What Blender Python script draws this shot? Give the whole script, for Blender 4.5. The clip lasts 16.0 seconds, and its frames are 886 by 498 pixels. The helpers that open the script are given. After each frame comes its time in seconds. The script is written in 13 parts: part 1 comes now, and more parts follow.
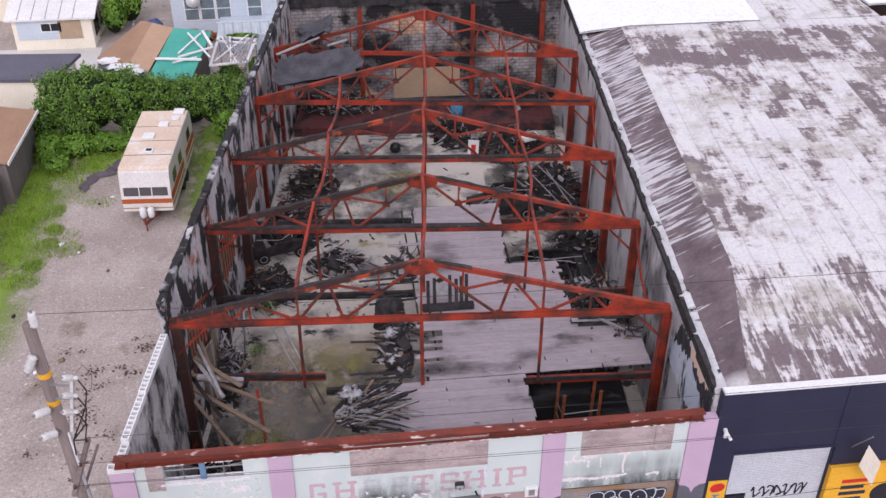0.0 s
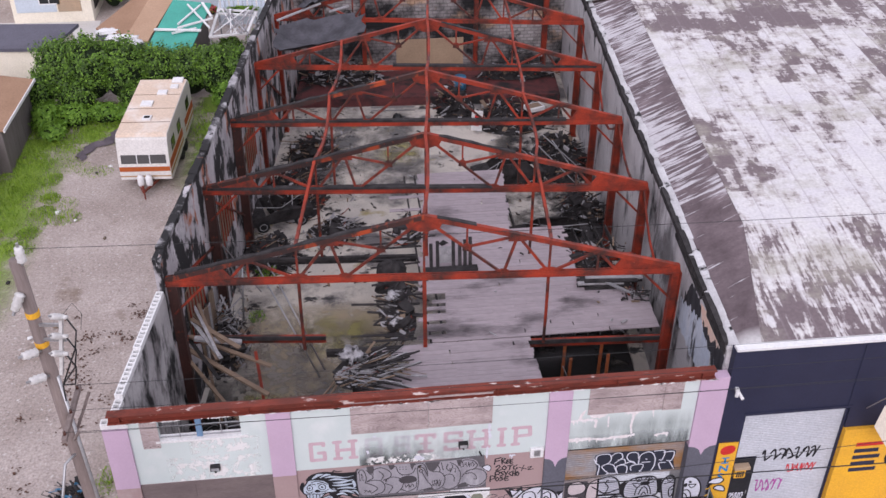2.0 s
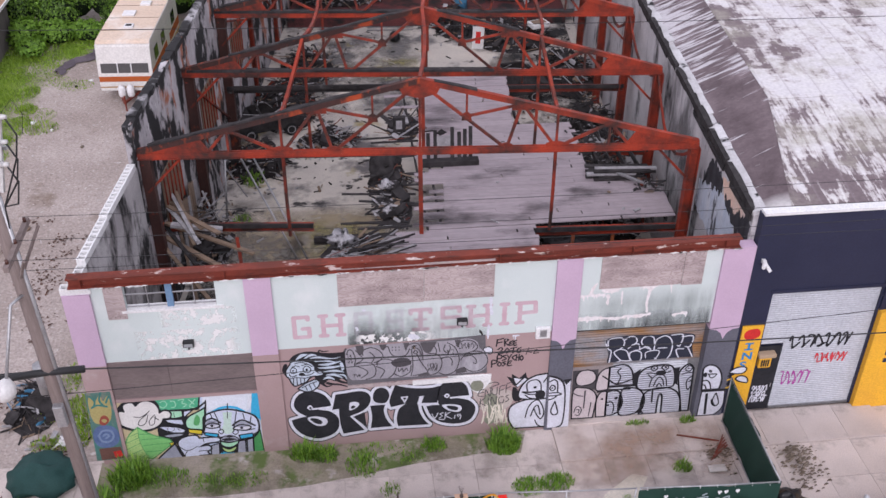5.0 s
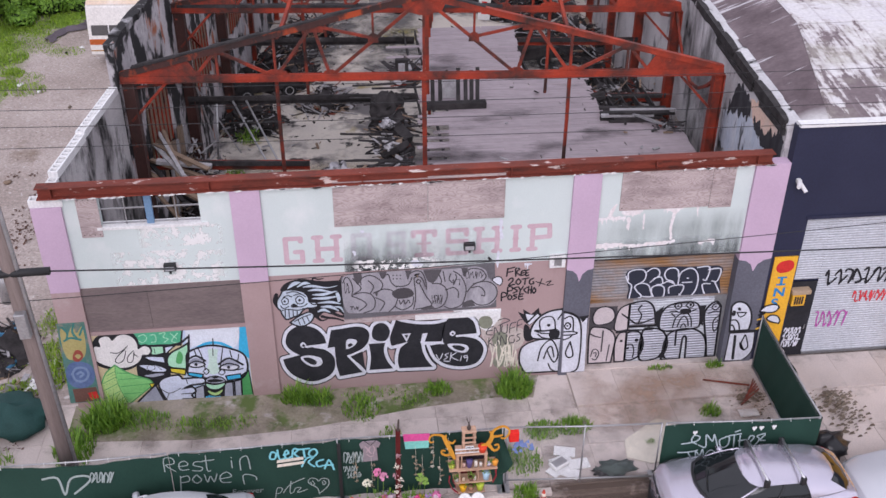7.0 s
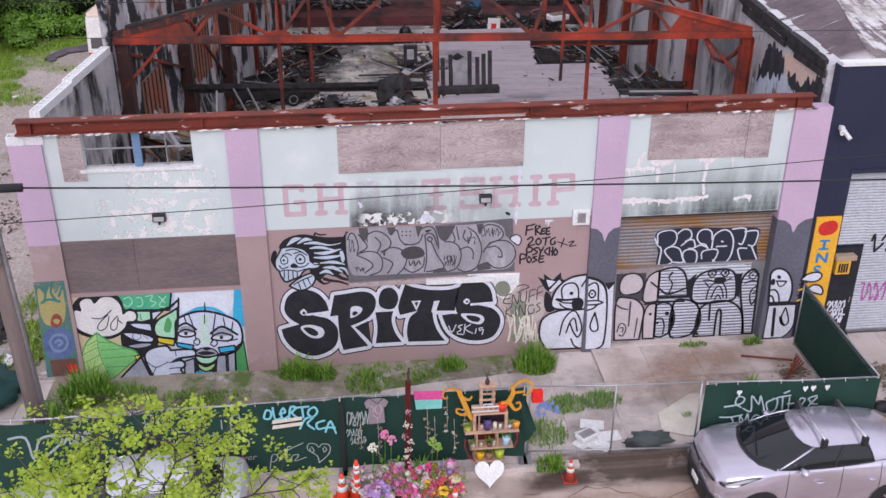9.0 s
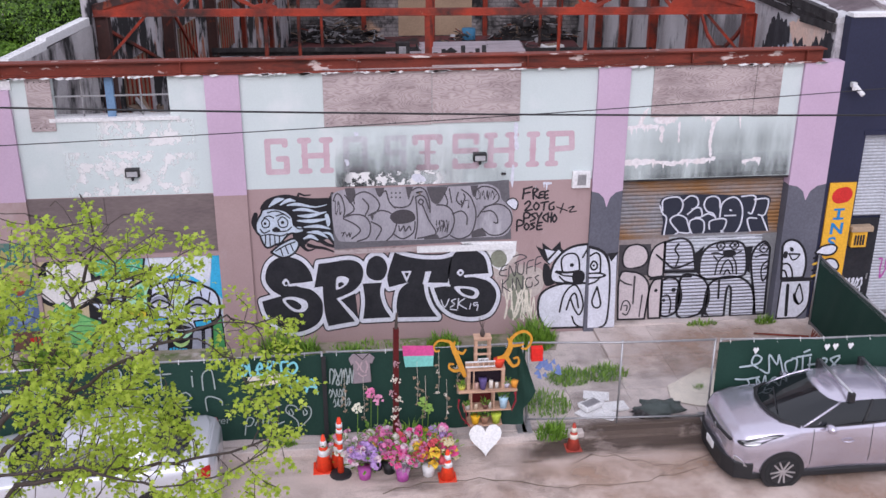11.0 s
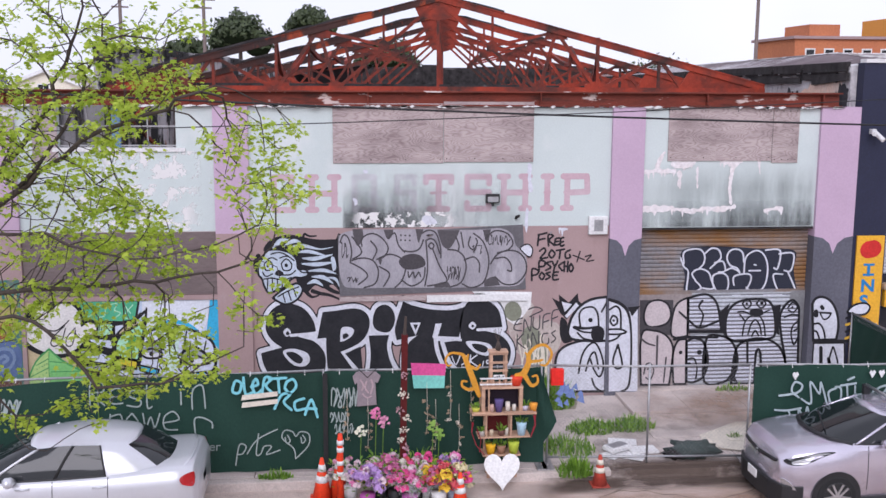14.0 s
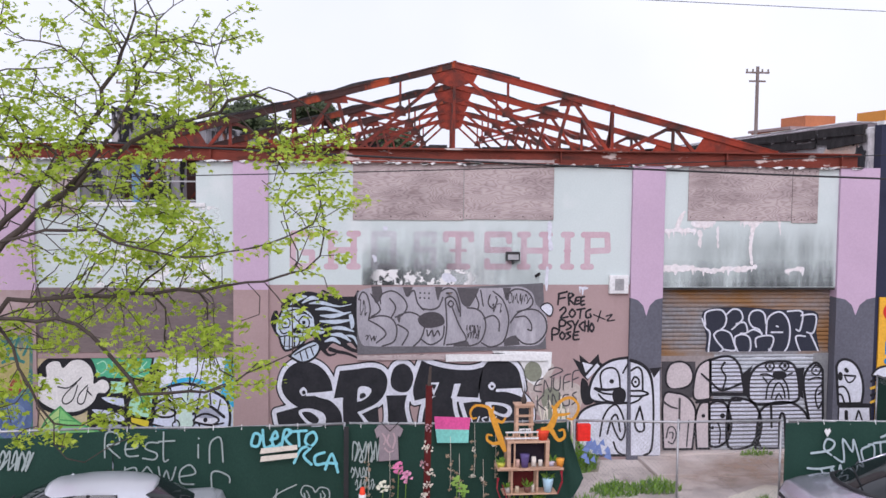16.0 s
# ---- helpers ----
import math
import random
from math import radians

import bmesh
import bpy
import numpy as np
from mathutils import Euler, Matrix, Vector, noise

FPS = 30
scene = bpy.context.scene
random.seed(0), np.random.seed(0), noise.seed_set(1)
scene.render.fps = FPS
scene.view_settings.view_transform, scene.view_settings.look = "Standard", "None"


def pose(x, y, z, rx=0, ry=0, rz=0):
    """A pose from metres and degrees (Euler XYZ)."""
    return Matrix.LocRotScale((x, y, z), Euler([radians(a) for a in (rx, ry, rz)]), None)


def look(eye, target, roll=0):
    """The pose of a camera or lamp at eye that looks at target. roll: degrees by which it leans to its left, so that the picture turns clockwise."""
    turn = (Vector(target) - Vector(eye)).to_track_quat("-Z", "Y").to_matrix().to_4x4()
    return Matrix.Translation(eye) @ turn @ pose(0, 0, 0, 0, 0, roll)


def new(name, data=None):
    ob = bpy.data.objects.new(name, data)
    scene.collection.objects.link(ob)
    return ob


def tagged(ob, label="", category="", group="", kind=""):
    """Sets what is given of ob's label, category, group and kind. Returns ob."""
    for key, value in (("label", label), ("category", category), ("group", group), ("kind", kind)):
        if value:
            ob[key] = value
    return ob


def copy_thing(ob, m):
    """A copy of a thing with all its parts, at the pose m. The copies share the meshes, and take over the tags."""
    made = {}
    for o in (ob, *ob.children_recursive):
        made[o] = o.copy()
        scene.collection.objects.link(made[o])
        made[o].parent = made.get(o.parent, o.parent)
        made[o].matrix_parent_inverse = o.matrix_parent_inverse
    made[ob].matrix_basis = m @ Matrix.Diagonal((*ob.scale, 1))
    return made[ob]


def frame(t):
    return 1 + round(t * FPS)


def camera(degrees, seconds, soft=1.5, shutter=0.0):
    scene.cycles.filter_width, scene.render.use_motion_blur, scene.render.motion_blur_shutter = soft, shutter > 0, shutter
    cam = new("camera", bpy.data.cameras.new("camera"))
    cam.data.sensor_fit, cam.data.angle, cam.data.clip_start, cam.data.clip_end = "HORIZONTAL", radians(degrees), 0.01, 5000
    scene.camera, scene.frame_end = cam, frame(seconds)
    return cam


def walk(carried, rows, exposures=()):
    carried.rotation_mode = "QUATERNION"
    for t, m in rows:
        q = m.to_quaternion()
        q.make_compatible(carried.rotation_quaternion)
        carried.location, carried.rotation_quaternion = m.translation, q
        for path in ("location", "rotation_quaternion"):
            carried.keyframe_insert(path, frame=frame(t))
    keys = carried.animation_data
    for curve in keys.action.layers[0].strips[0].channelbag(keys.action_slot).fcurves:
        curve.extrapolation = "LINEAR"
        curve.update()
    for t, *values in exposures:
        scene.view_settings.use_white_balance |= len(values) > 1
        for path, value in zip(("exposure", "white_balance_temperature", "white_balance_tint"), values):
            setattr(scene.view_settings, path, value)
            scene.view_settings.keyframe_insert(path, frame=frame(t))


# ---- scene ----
cam = camera(47.5, 16.0)
PATH = [
    (0, (-2.132, -21.123, 27.236), (-1.933, -19.477, 26.118), 0.2),
    (0.5, (-2.168, -21.144, 27.036), (-1.969, -19.499, 25.917), 0.2),
    (1, (-2.176, -21.15, 26.721), (-1.979, -19.504, 25.601), 0.2),
    (1.5, (-2.192, -21.114, 26.25), (-1.996, -19.471, 25.128), 0.3),
    (2, (-2.179, -21.083, 25.699), (-1.984, -19.441, 24.573), 0.3),
    (2.5, (-2.167, -21.015, 25.073), (-1.973, -19.377, 23.942), 0.3),
    (3, (-2.141, -20.966, 24.36), (-1.947, -19.331, 23.225), 0.4),
    (3.5, (-2.06, -20.932, 23.579), (-1.869, -19.3, 22.438), 0.4),
    (4, (-2.037, -20.948, 22.76), (-1.845, -19.322, 21.611), 0.4),
    (4.2, (-2.022, -20.968, 22.584), (-1.83, -19.347, 21.429), 0.4),
    (6.3, (-2.027, -20.752, 18.433), (-1.838, -19.084, 17.346), 0.3),
    (6.5, (-2.025, -20.726, 18.271), (-1.837, -19.058, 17.182), 0.3),
    (7, (-2.024, -20.673, 17.437), (-1.835, -18.996, 16.363), 0.3),
    (7.5, (-2.05, -20.655, 16.519), (-1.861, -18.958, 15.477), 0.3),
    (8, (-2.075, -20.63, 15.563), (-1.888, -18.905, 14.567), 0.2),
    (8.5, (-2.116, -20.576, 14.562), (-1.928, -18.826, 13.612), 0.1),
    (9, (-2.203, -20.499, 13.606), (-2.013, -18.73, 12.692), 0.1),
    (9.5, (-2.172, -20.446, 12.782), (-1.976, -18.661, 11.901), 0.2),
    (9.7, (-2.187, -20.456, 12.635), (-1.986, -18.672, 11.754), 0.3),
    (12, (-2.051, -20.324, 8.721), (-1.843, -18.423, 8.135), 0.1),
    (12.5, (-2.135, -20.35, 8.21), (-1.925, -18.43, 7.692), 0.3),
    (13, (-2.159, -20.346, 7.644), (-1.947, -18.41, 7.188), 0.3),
    (13.5, (-2.17, -20.377, 7.054), (-1.96, -18.426, 6.665), 0.3),
    (14, (-2.215, -20.422, 6.512), (-2.008, -18.458, 6.196), 0.3),
    (14.5, (-2.275, -20.394, 6.088), (-2.07, -18.421, 5.832), 0.3),
    (15, (-2.408, -20.37, 5.922), (-2.204, -18.391, 5.719), 0.5),
    (15.5, (-2.513, -20.315, 5.826), (-2.306, -18.331, 5.681), 0.5),
    (16, (-2.65, -20.267, 5.807), (-2.437, -18.283, 5.671), 0.6),
]
walk(cam, [(t, look(eye, target, roll)) for t, eye, target, roll in PATH],
     [(0.0, 0.175, 6220, 23.0), (9.5, 0.17, 6060, 21.6), (12.5, 0.16, 5980, 21.0), (16.0, 0.14, 6050, 19.5)])

# ---- light ----
world = bpy.data.worlds.new("overcast")
scene.world = world
world.use_nodes = True
wn, wl = world.node_tree.nodes, world.node_tree.links
wn.clear()
w_out = wn.new("ShaderNodeOutputWorld")
w_bg = wn.new("ShaderNodeBackground")
w_sky = wn.new("ShaderNodeTexSky")
w_sky.sky_type, w_sky.sun_disc = "NISHITA", False
w_sky.sun_elevation, w_sky.sun_rotation = radians(35), radians(190)
w_sky.air_density, w_sky.dust_density = 1.0, 4.0
w_cloud = wn.new("ShaderNodeTexNoise")
w_cloud.inputs["Scale"].default_value, w_cloud.inputs["Detail"].default_value = 2.2, 4.0
w_ramp = wn.new("ShaderNodeValToRGB")
w_ramp.color_ramp.elements[0].position, w_ramp.color_ramp.elements[0].color = 0.3, (8.6, 8.9, 9.5, 1)
w_ramp.color_ramp.elements[1].position, w_ramp.color_ramp.elements[1].color = 0.7, (10.6, 10.7, 10.9, 1)
w_mix = wn.new("ShaderNodeMix")
w_mix.data_type = "RGBA"
w_mix.inputs["Factor"].default_value = 0.9
wl.new(w_cloud.outputs["Fac"], w_ramp.inputs["Fac"])
wl.new(w_sky.outputs["Color"], w_mix.inputs["A"])
wl.new(w_ramp.outputs["Color"], w_mix.inputs["B"])
wl.new(w_mix.outputs["Result"], w_bg.inputs["Color"])
wl.new(w_bg.outputs["Background"], w_out.inputs["Surface"])
w_bg.inputs["Strength"].default_value = 0.1
sun_data = bpy.data.lights.new("sun", "SUN")
sun_data.energy, sun_data.angle, sun_data.color = 1.5, radians(40), (1.0, 0.98, 0.96)
sun = new("sun", sun_data)
sun.matrix_world = look((-6, -30, 20), (0, 0, 0))

# ---- materials ----


def ramp(nt, fac, stops):
    node = nt.nodes.new("ShaderNodeValToRGB")
    el = node.color_ramp.elements
    while len(el) < len(stops):
        el.new(0.5)
    for e, (p, c) in zip(el, stops):
        e.position = p
        e.color = (*c, 1) if len(c) == 3 else c
    nt.links.new(fac, node.inputs["Fac"])
    return node.outputs["Color"]


def noise_fac(nt, scale, detail=4.0, stretch=(1, 1, 1), rough=0.55, seed=0.0):
    tc = nt.nodes.new("ShaderNodeTexCoord")
    mp = nt.nodes.new("ShaderNodeMapping")
    mp.inputs["Scale"].default_value = stretch
    mp.inputs["Location"].default_value = (seed, seed * 1.7, seed * 0.6)
    nz = nt.nodes.new("ShaderNodeTexNoise")
    nz.inputs["Scale"].default_value, nz.inputs["Detail"].default_value, nz.inputs["Roughness"].default_value = scale, detail, rough
    nt.links.new(tc.outputs["Object"], mp.inputs["Vector"])
    nt.links.new(mp.outputs["Vector"], nz.inputs["Vector"])
    return nz.outputs["Fac"]


def mix(nt, fac, a, b, mode="MIX"):
    node = nt.nodes.new("ShaderNodeMix")
    node.data_type, node.blend_type = "RGBA", mode
    for key, val in (("Factor", fac), ("A", a), ("B", b)):
        if isinstance(val, (int, float)):
            node.inputs[key].default_value = val
        elif isinstance(val, tuple):
            node.inputs[key].default_value = (*val, 1)
        else:
            nt.links.new(val, node.inputs[key])
    return node.outputs["Result"]


def material(name, a, b=None, scale=1.5, rough=0.8, metal=0.0, stretch=(1, 1, 1), grain=40.0, bump=0.25, stains=(), vary=0.0, bump_dist=0.01, spec=0.4, coat=0.0, speck=0.35):
    """A weathered surface: two tones by noise, fine grain in tone and relief, and stains (colour, scale, low, high, stretch)."""
    m = bpy.data.materials.new(name)
    m.use_nodes = True
    nt = m.node_tree
    bsdf = nt.nodes["Principled BSDF"]
    b = b or tuple(c * 0.75 for c in a)
    col = ramp(nt, noise_fac(nt, scale, 5.0, stretch), [(0.3, a), (0.7, b)])
    fine = noise_fac(nt, grain, 3.0, stretch, seed=3.1)
    col = mix(nt, speck, col, ramp(nt, fine, [(0.3, (0.55, 0.55, 0.55)), (0.7, (1.25, 1.25, 1.25))]), "MULTIPLY")
    for k, (sc, sscale, low, high, sst) in enumerate(stains):
        f = ramp(nt, noise_fac(nt, sscale, 6.0, sst, 0.62, 7.3 + 5.1 * k), [(low, (0, 0, 0)), (high, (1, 1, 1))])
        col = mix(nt, f, col, sc)
    if vary:
        oi = nt.nodes.new("ShaderNodeObjectInfo")
        v = ramp(nt, oi.outputs["Random"], [(0, (1 - vary,) * 3), (1, (1 + vary,) * 3)])
        col = mix(nt, 1.0, col, v, "MULTIPLY")
    nt.links.new(col, bsdf.inputs["Base Color"])
    bsdf.inputs["Roughness"].default_value = rough
    bsdf.inputs["Metallic"].default_value = metal
    bsdf.inputs["Specular IOR Level"].default_value = spec
    bsdf.inputs["Coat Weight"].default_value = coat
    if bump:
        bp = nt.nodes.new("ShaderNodeBump")
        bp.inputs["Strength"].default_value, bp.inputs["Distance"].default_value = bump, bump_dist
        nt.links.new(fine, bp.inputs["Height"])
        nt.links.new(bp.outputs["Normal"], bsdf.inputs["Normal"])
    return m


def stain_material(name, colour, scale, low, high, stretch=(1, 1, 1), peak=0.9, edge=None):
    """A thin film of dirt or worn paint, see-through where its noise is low; edge=(axis, from, to) thins it out along Generated."""
    m = bpy.data.materials.new(name)
    m.use_nodes = True
    nt = m.node_tree
    bsdf = nt.nodes["Principled BSDF"]
    bsdf.inputs["Base Color"].default_value = (*colour, 1)
    bsdf.inputs["Roughness"].default_value = 0.9
    f = ramp(nt, noise_fac(nt, scale, 6.0, stretch, 0.65), [(low, (0, 0, 0)), (high, (peak, peak, peak))])
    tc = nt.nodes.new("ShaderNodeTexCoord")
    sep = nt.nodes.new("ShaderNodeSeparateXYZ")
    nt.links.new(tc.outputs["Generated"], sep.inputs[0])
    for axis, stops in (edge or ()):
        g = ramp(nt, sep.outputs[axis], [(p, (v, v, v)) for p, v in stops])
        f = mix(nt, 1.0, f, g, "MULTIPLY")
    nt.links.new(f, bsdf.inputs["Alpha"])
    return m


BLACK_SOOT = (0.018, 0.017, 0.018)
M_rust = material("red_primer_steel", (0.36, 0.041, 0.015), (0.20, 0.026, 0.013), 1.2, 0.72, 0.1, grain=18, bump=0.3, stains=(((0.045, 0.020, 0.016), 0.8, 0.44, 0.62, (1, 1, 1)), ((0.42, 0.16, 0.10), 5.0, 0.66, 0.76, (1, 1, 1))), vary=0.12)
M_rust_burnt = material("scorched_steel", (0.075, 0.026, 0.020), (0.030, 0.020, 0.019), 1.0, 0.8, 0.1, stretch=(1, 1, 0.5), grain=18, bump=0.35, stains=(((0.34, 0.055, 0.016), 1.1, 0.56, 0.64, (1, 1, 0.6)), ((0.16, 0.15, 0.15), 3.0, 0.70, 0.76, (1, 1, 0.5))), vary=0.15)
M_char = material("charred_timber", (0.018, 0.0165, 0.017), (0.056, 0.051, 0.052), 3.0, 0.85, grain=25, bump=0.6, spec=0.15, stains=(((0.16, 0.15, 0.15), 2.5, 0.66, 0.76, (1, 1, 1)),))
M_beam = material("rusted_beam", (0.24, 0.045, 0.026), (0.12, 0.030, 0.020), 1.6, 0.78, 0.15, stretch=(0.4, 1, 1), grain=22, bump=0.35, stains=(((0.05, 0.02, 0.015), 1.6, 0.56, 0.7, (0.5, 1, 3)), ((0.60, 0.50, 0.47), 5.0, 0.62, 0.67, (0.35, 1, 1))))
M_conc = material("bare_concrete", (0.62, 0.565, 0.49), (0.45, 0.415, 0.38), 0.35, 0.9, grain=30, stains=(((0.14, 0.13, 0.13), 0.42, 0.50, 0.62, (1, 1, 1)), ((0.30, 0.25, 0.12), 0.5, 0.60, 0.70, (1, 1, 1)), ((0.045, 0.042, 0.042), 0.9, 0.60, 0.66, (1, 1.3, 1))))
M_soot_wall = material("sooty_wall", (0.56, 0.53, 0.55), (0.27, 0.255, 0.265), 1.0, 0.9, stretch=(1, 1, 0.4), grain=25, stains=(((0.34, 0.11, 0.05), 1.2, 0.56, 0.63, (1, 1, 0.4)), ((0.016, 0.0155, 0.017), 1.0, 0.485, 0.545, (1, 1, 0.6)), ((0.60, 0.58, 0.59), 3.4, 0.63, 0.68, (1, 1, 0.25))))
M_wall_right = material("smoked_plaster", (0.58, 0.56, 0.57), (0.42, 0.40, 0.41), 0.6, 0.9, grain=25, stains=((BLACK_SOOT, 0.7, 0.54, 0.64, (1, 1, 0.4)), ((0.62, 0.42, 0.33), 0.7, 0.68, 0.74, (1, 1, 1)), ((0.18, 0.17, 0.18), 1.6, 0.60, 0.72, (1, 1, 0.5))))
M_wall_front = material("smoked_whitewash", (0.56, 0.54, 0.54), (0.36, 0.34, 0.345), 0.7, 0.9, grain=25, stains=((BLACK_SOOT, 0.9, 0.48, 0.60, (1, 1, 0.45)), ((0.20, 0.18, 0.18), 2.0, 0.56, 0.70, (1, 1, 0.5))))
M_cap = material("charred_wall_cap", (0.60, 0.59, 0.60), (0.42, 0.41, 0.42), 1.5, 0.9, grain=20, stains=((BLACK_SOOT, 1.1, 0.57, 0.63, (1, 1, 1)), ))
M_cap_l = material("charred_left_cap", (0.46, 0.45, 0.46), (0.20, 0.19, 0.20), 1.2, 0.9, grain=20, stains=((BLACK_SOOT, 0.7, 0.42, 0.50, (1, 1, 1)), ))
M_brick_back = material("sooty_brick", (0.42, 0.39, 0.385), (0.22, 0.20, 0.20), 0.3, 0.9, grain=12, stains=(((0.56, 0.36, 0.24), 0.22, 0.60, 0.66, (1, 1, 1.5)), ((0.016, 0.0155, 0.017), 0.34, 0.42, 0.56, (1, 1, 1)), ((0.014, 0.0135, 0.015), 0.9, 0.56, 0.66, (1, 1, 1))))
_nt = M_brick_back.node_tree
_b = _nt.nodes["Principled BSDF"]
_tc, _sp, _cb, _bk = (_nt.nodes.new(k) for k in ("ShaderNodeTexCoord", "ShaderNodeSeparateXYZ", "ShaderNodeCombineXYZ", "ShaderNodeTexBrick"))
_nt.links.new(_tc.outputs["Object"], _sp.inputs[0])
_nt.links.new(_sp.outputs[0], _cb.inputs[0])
_nt.links.new(_sp.outputs[2], _cb.inputs[1])
_nt.links.new(_cb.outputs[0], _bk.inputs["Vector"])
for _k, _v in (("Color1", (1, 1, 1, 1)), ("Color2", (0.62, 0.60, 0.60, 1)), ("Mortar", (0.16, 0.15, 0.15, 1)), ("Scale", 1.0), ("Mortar Size", 0.03), ("Brick Width", 0.42), ("Row Height", 0.21)):
    _bk.inputs[_k].default_value = _v
_old = _b.inputs["Base Color"].links[0].from_socket
_nt.links.new(mix(_nt, 0.5, _old, _bk.outputs["Color"], "MULTIPLY"), _b.inputs["Base Color"])
M_mint = material("mint_paint", (0.575, 0.64, 0.625), (0.515, 0.58, 0.57), 0.35, 0.85, grain=30, bump=0.08, speck=0.1, stains=(((0.66, 0.68, 0.675), 0.5, 0.58, 0.75, (1, 1, 0.8)), ((0.46, 0.48, 0.49), 0.7, 0.62, 0.85, (1.5, 1, 0.4))))
M_lav = material("lavender_paint", (0.53, 0.385, 0.505), (0.47, 0.345, 0.45), 0.5, 0.85, grain=30, bump=0.08, speck=0.12, stains=(((0.76, 0.72, 0.75), 1.6, 0.74, 0.75, (1, 1, 0.6)), ((0.42, 0.31, 0.41), 0.7, 0.60, 0.85, (1.5, 1, 0.4))))
M_taupe = material("taupe_paint", (0.38, 0.27, 0.265), (0.33, 0.23, 0.225), 0.5, 0.85, grain=30, bump=0.08, speck=0.14, stains=(((0.44, 0.36, 0.355), 0.8, 0.60, 0.78, (1, 1, 1)), ((0.27, 0.19, 0.185), 0.6, 0.62, 0.8, (1.2, 1, 0.5))))
M_slate = material("slate_paint", (0.125, 0.125, 0.155), (0.10, 0.10, 0.125), 0.9, 0.85, grain=20, bump=0.12)
def ply_material(name):
    """Rotary-cut plywood: wavy closed grain lines that differ from sheet to sheet, weather stains over them."""
    m = bpy.data.materials.new(name)
    m.use_nodes = True
    nt = m.node_tree
    bsdf = nt.nodes["Principled BSDF"]
    bsdf.inputs["Roughness"].default_value = 0.86
    tc, info, shift = nt.nodes.new("ShaderNodeTexCoord"), nt.nodes.new("ShaderNodeObjectInfo"), nt.nodes.new("ShaderNodeVectorMath")
    scale = nt.nodes.new("ShaderNodeVectorMath")
    scale.operation, shift.operation = "MULTIPLY", "MULTIPLY_ADD"
    scale.inputs[1].default_value = (0.8, 1.0, 2.6)
    nt.links.new(tc.outputs["Object"], scale.inputs[0])
    nt.links.new(info.outputs["Random"], shift.inputs[0])
    shift.inputs[1].default_value = (17.0, 9.0, 31.0)
    nt.links.new(scale.outputs[0], shift.inputs[2])

    def field(size, detail, rough=0.5):
        n = nt.nodes.new("ShaderNodeTexNoise")
        n.inputs["Scale"].default_value, n.inputs["Detail"].default_value, n.inputs["Roughness"].default_value = size, detail, rough
        nt.links.new(shift.outputs[0], n.inputs["Vector"])
        return n.outputs["Fac"]

    def calc(op, a, b=0.0):
        node = nt.nodes.new("ShaderNodeMath")
        node.operation = op
        for k, val in enumerate((a, b)):
            if isinstance(val, (int, float)):
                node.inputs[k].default_value = val
            else:
                nt.links.new(val, node.inputs[k])
        return node.outputs[0]

    rings = calc("ADD", calc("MULTIPLY", calc("SINE", calc("MULTIPLY", field(1.15, 2.5), 150.0)), 0.5), 0.5)
    grain = ramp(nt, calc("ADD", calc("MULTIPLY", rings, 0.72), calc("MULTIPLY", field(14.0, 4.0, 0.7), 0.45)), [(0.15, (0.315, 0.245, 0.24)), (0.42, (0.41, 0.335, 0.33)), (0.9, (0.46, 0.385, 0.375))])
    tone = ramp(nt, calc("ADD", field(0.9, 5.0, 0.65), calc("MULTIPLY", info.outputs["Random"], 0.12)), [(0.38, (0.62, 0.59, 0.60)), (0.62, (1, 1, 1))])
    mix = nt.nodes.new("ShaderNodeMix")
    mix.data_type, mix.blend_type = "RGBA", "MULTIPLY"
    mix.inputs[0].default_value = 1.0
    nt.links.new(grain, mix.inputs[6])
    nt.links.new(tone, mix.inputs[7])
    nt.links.new(mix.outputs[2], bsdf.inputs["Base Color"])
    bump = nt.nodes.new("ShaderNodeBump")
    bump.inputs["Strength"].default_value, bump.inputs["Distance"].default_value = 0.3, 0.004
    nt.links.new(rings, bump.inputs["Height"])
    nt.links.new(bump.outputs[0], bsdf.inputs["Normal"])
    return m


M_ply = ply_material("weathered_plywood")
M_ply_dark = material("dark_plywood", (0.185, 0.145, 0.14), (0.13, 0.10, 0.10), 1.1, 0.85, stretch=(0.6, 1, 2.0), grain=14, bump=0.2, vary=0.08)
M_white = material("white_paint", (0.75, 0.75, 0.745), (0.66, 0.65, 0.65), 2.0, 0.75, grain=20, bump=0.1)
M_black = material("black_paint", (0.020, 0.020, 0.024), (0.032, 0.032, 0.037), 3.0, 0.7, grain=20, bump=0.1, spec=0.15)
M_navy = material("navy_paint", (0.013, 0.016, 0.042), (0.019, 0.022, 0.052), 0.8, 0.6, grain=20, bump=0.1, stains=(((0.25, 0.26, 0.30), 2.2, 0.75, 0.77, (1, 1, 1)),))
M_yellow = material("yellow_paint", (0.80, 0.42, 0.02), (0.70, 0.36, 0.03), 1.0, 0.7, grain=20, bump=0.1)
M_shutter = material("grey_shutter", (0.50, 0.515, 0.55), (0.42, 0.435, 0.47), 0.8, 0.5, 0.3, grain=15, bump=0.1)
M_shutter2 = material("rusty_shutter", (0.30, 0.29, 0.30), (0.22, 0.21, 0.22), 0.8, 0.55, 0.35, stretch=(1, 1, 0.5), grain=15, bump=0.1, stains=(((0.27, 0.14, 0.055), 0.7, 0.47, 0.64, (0.6, 1, 1.2)),))
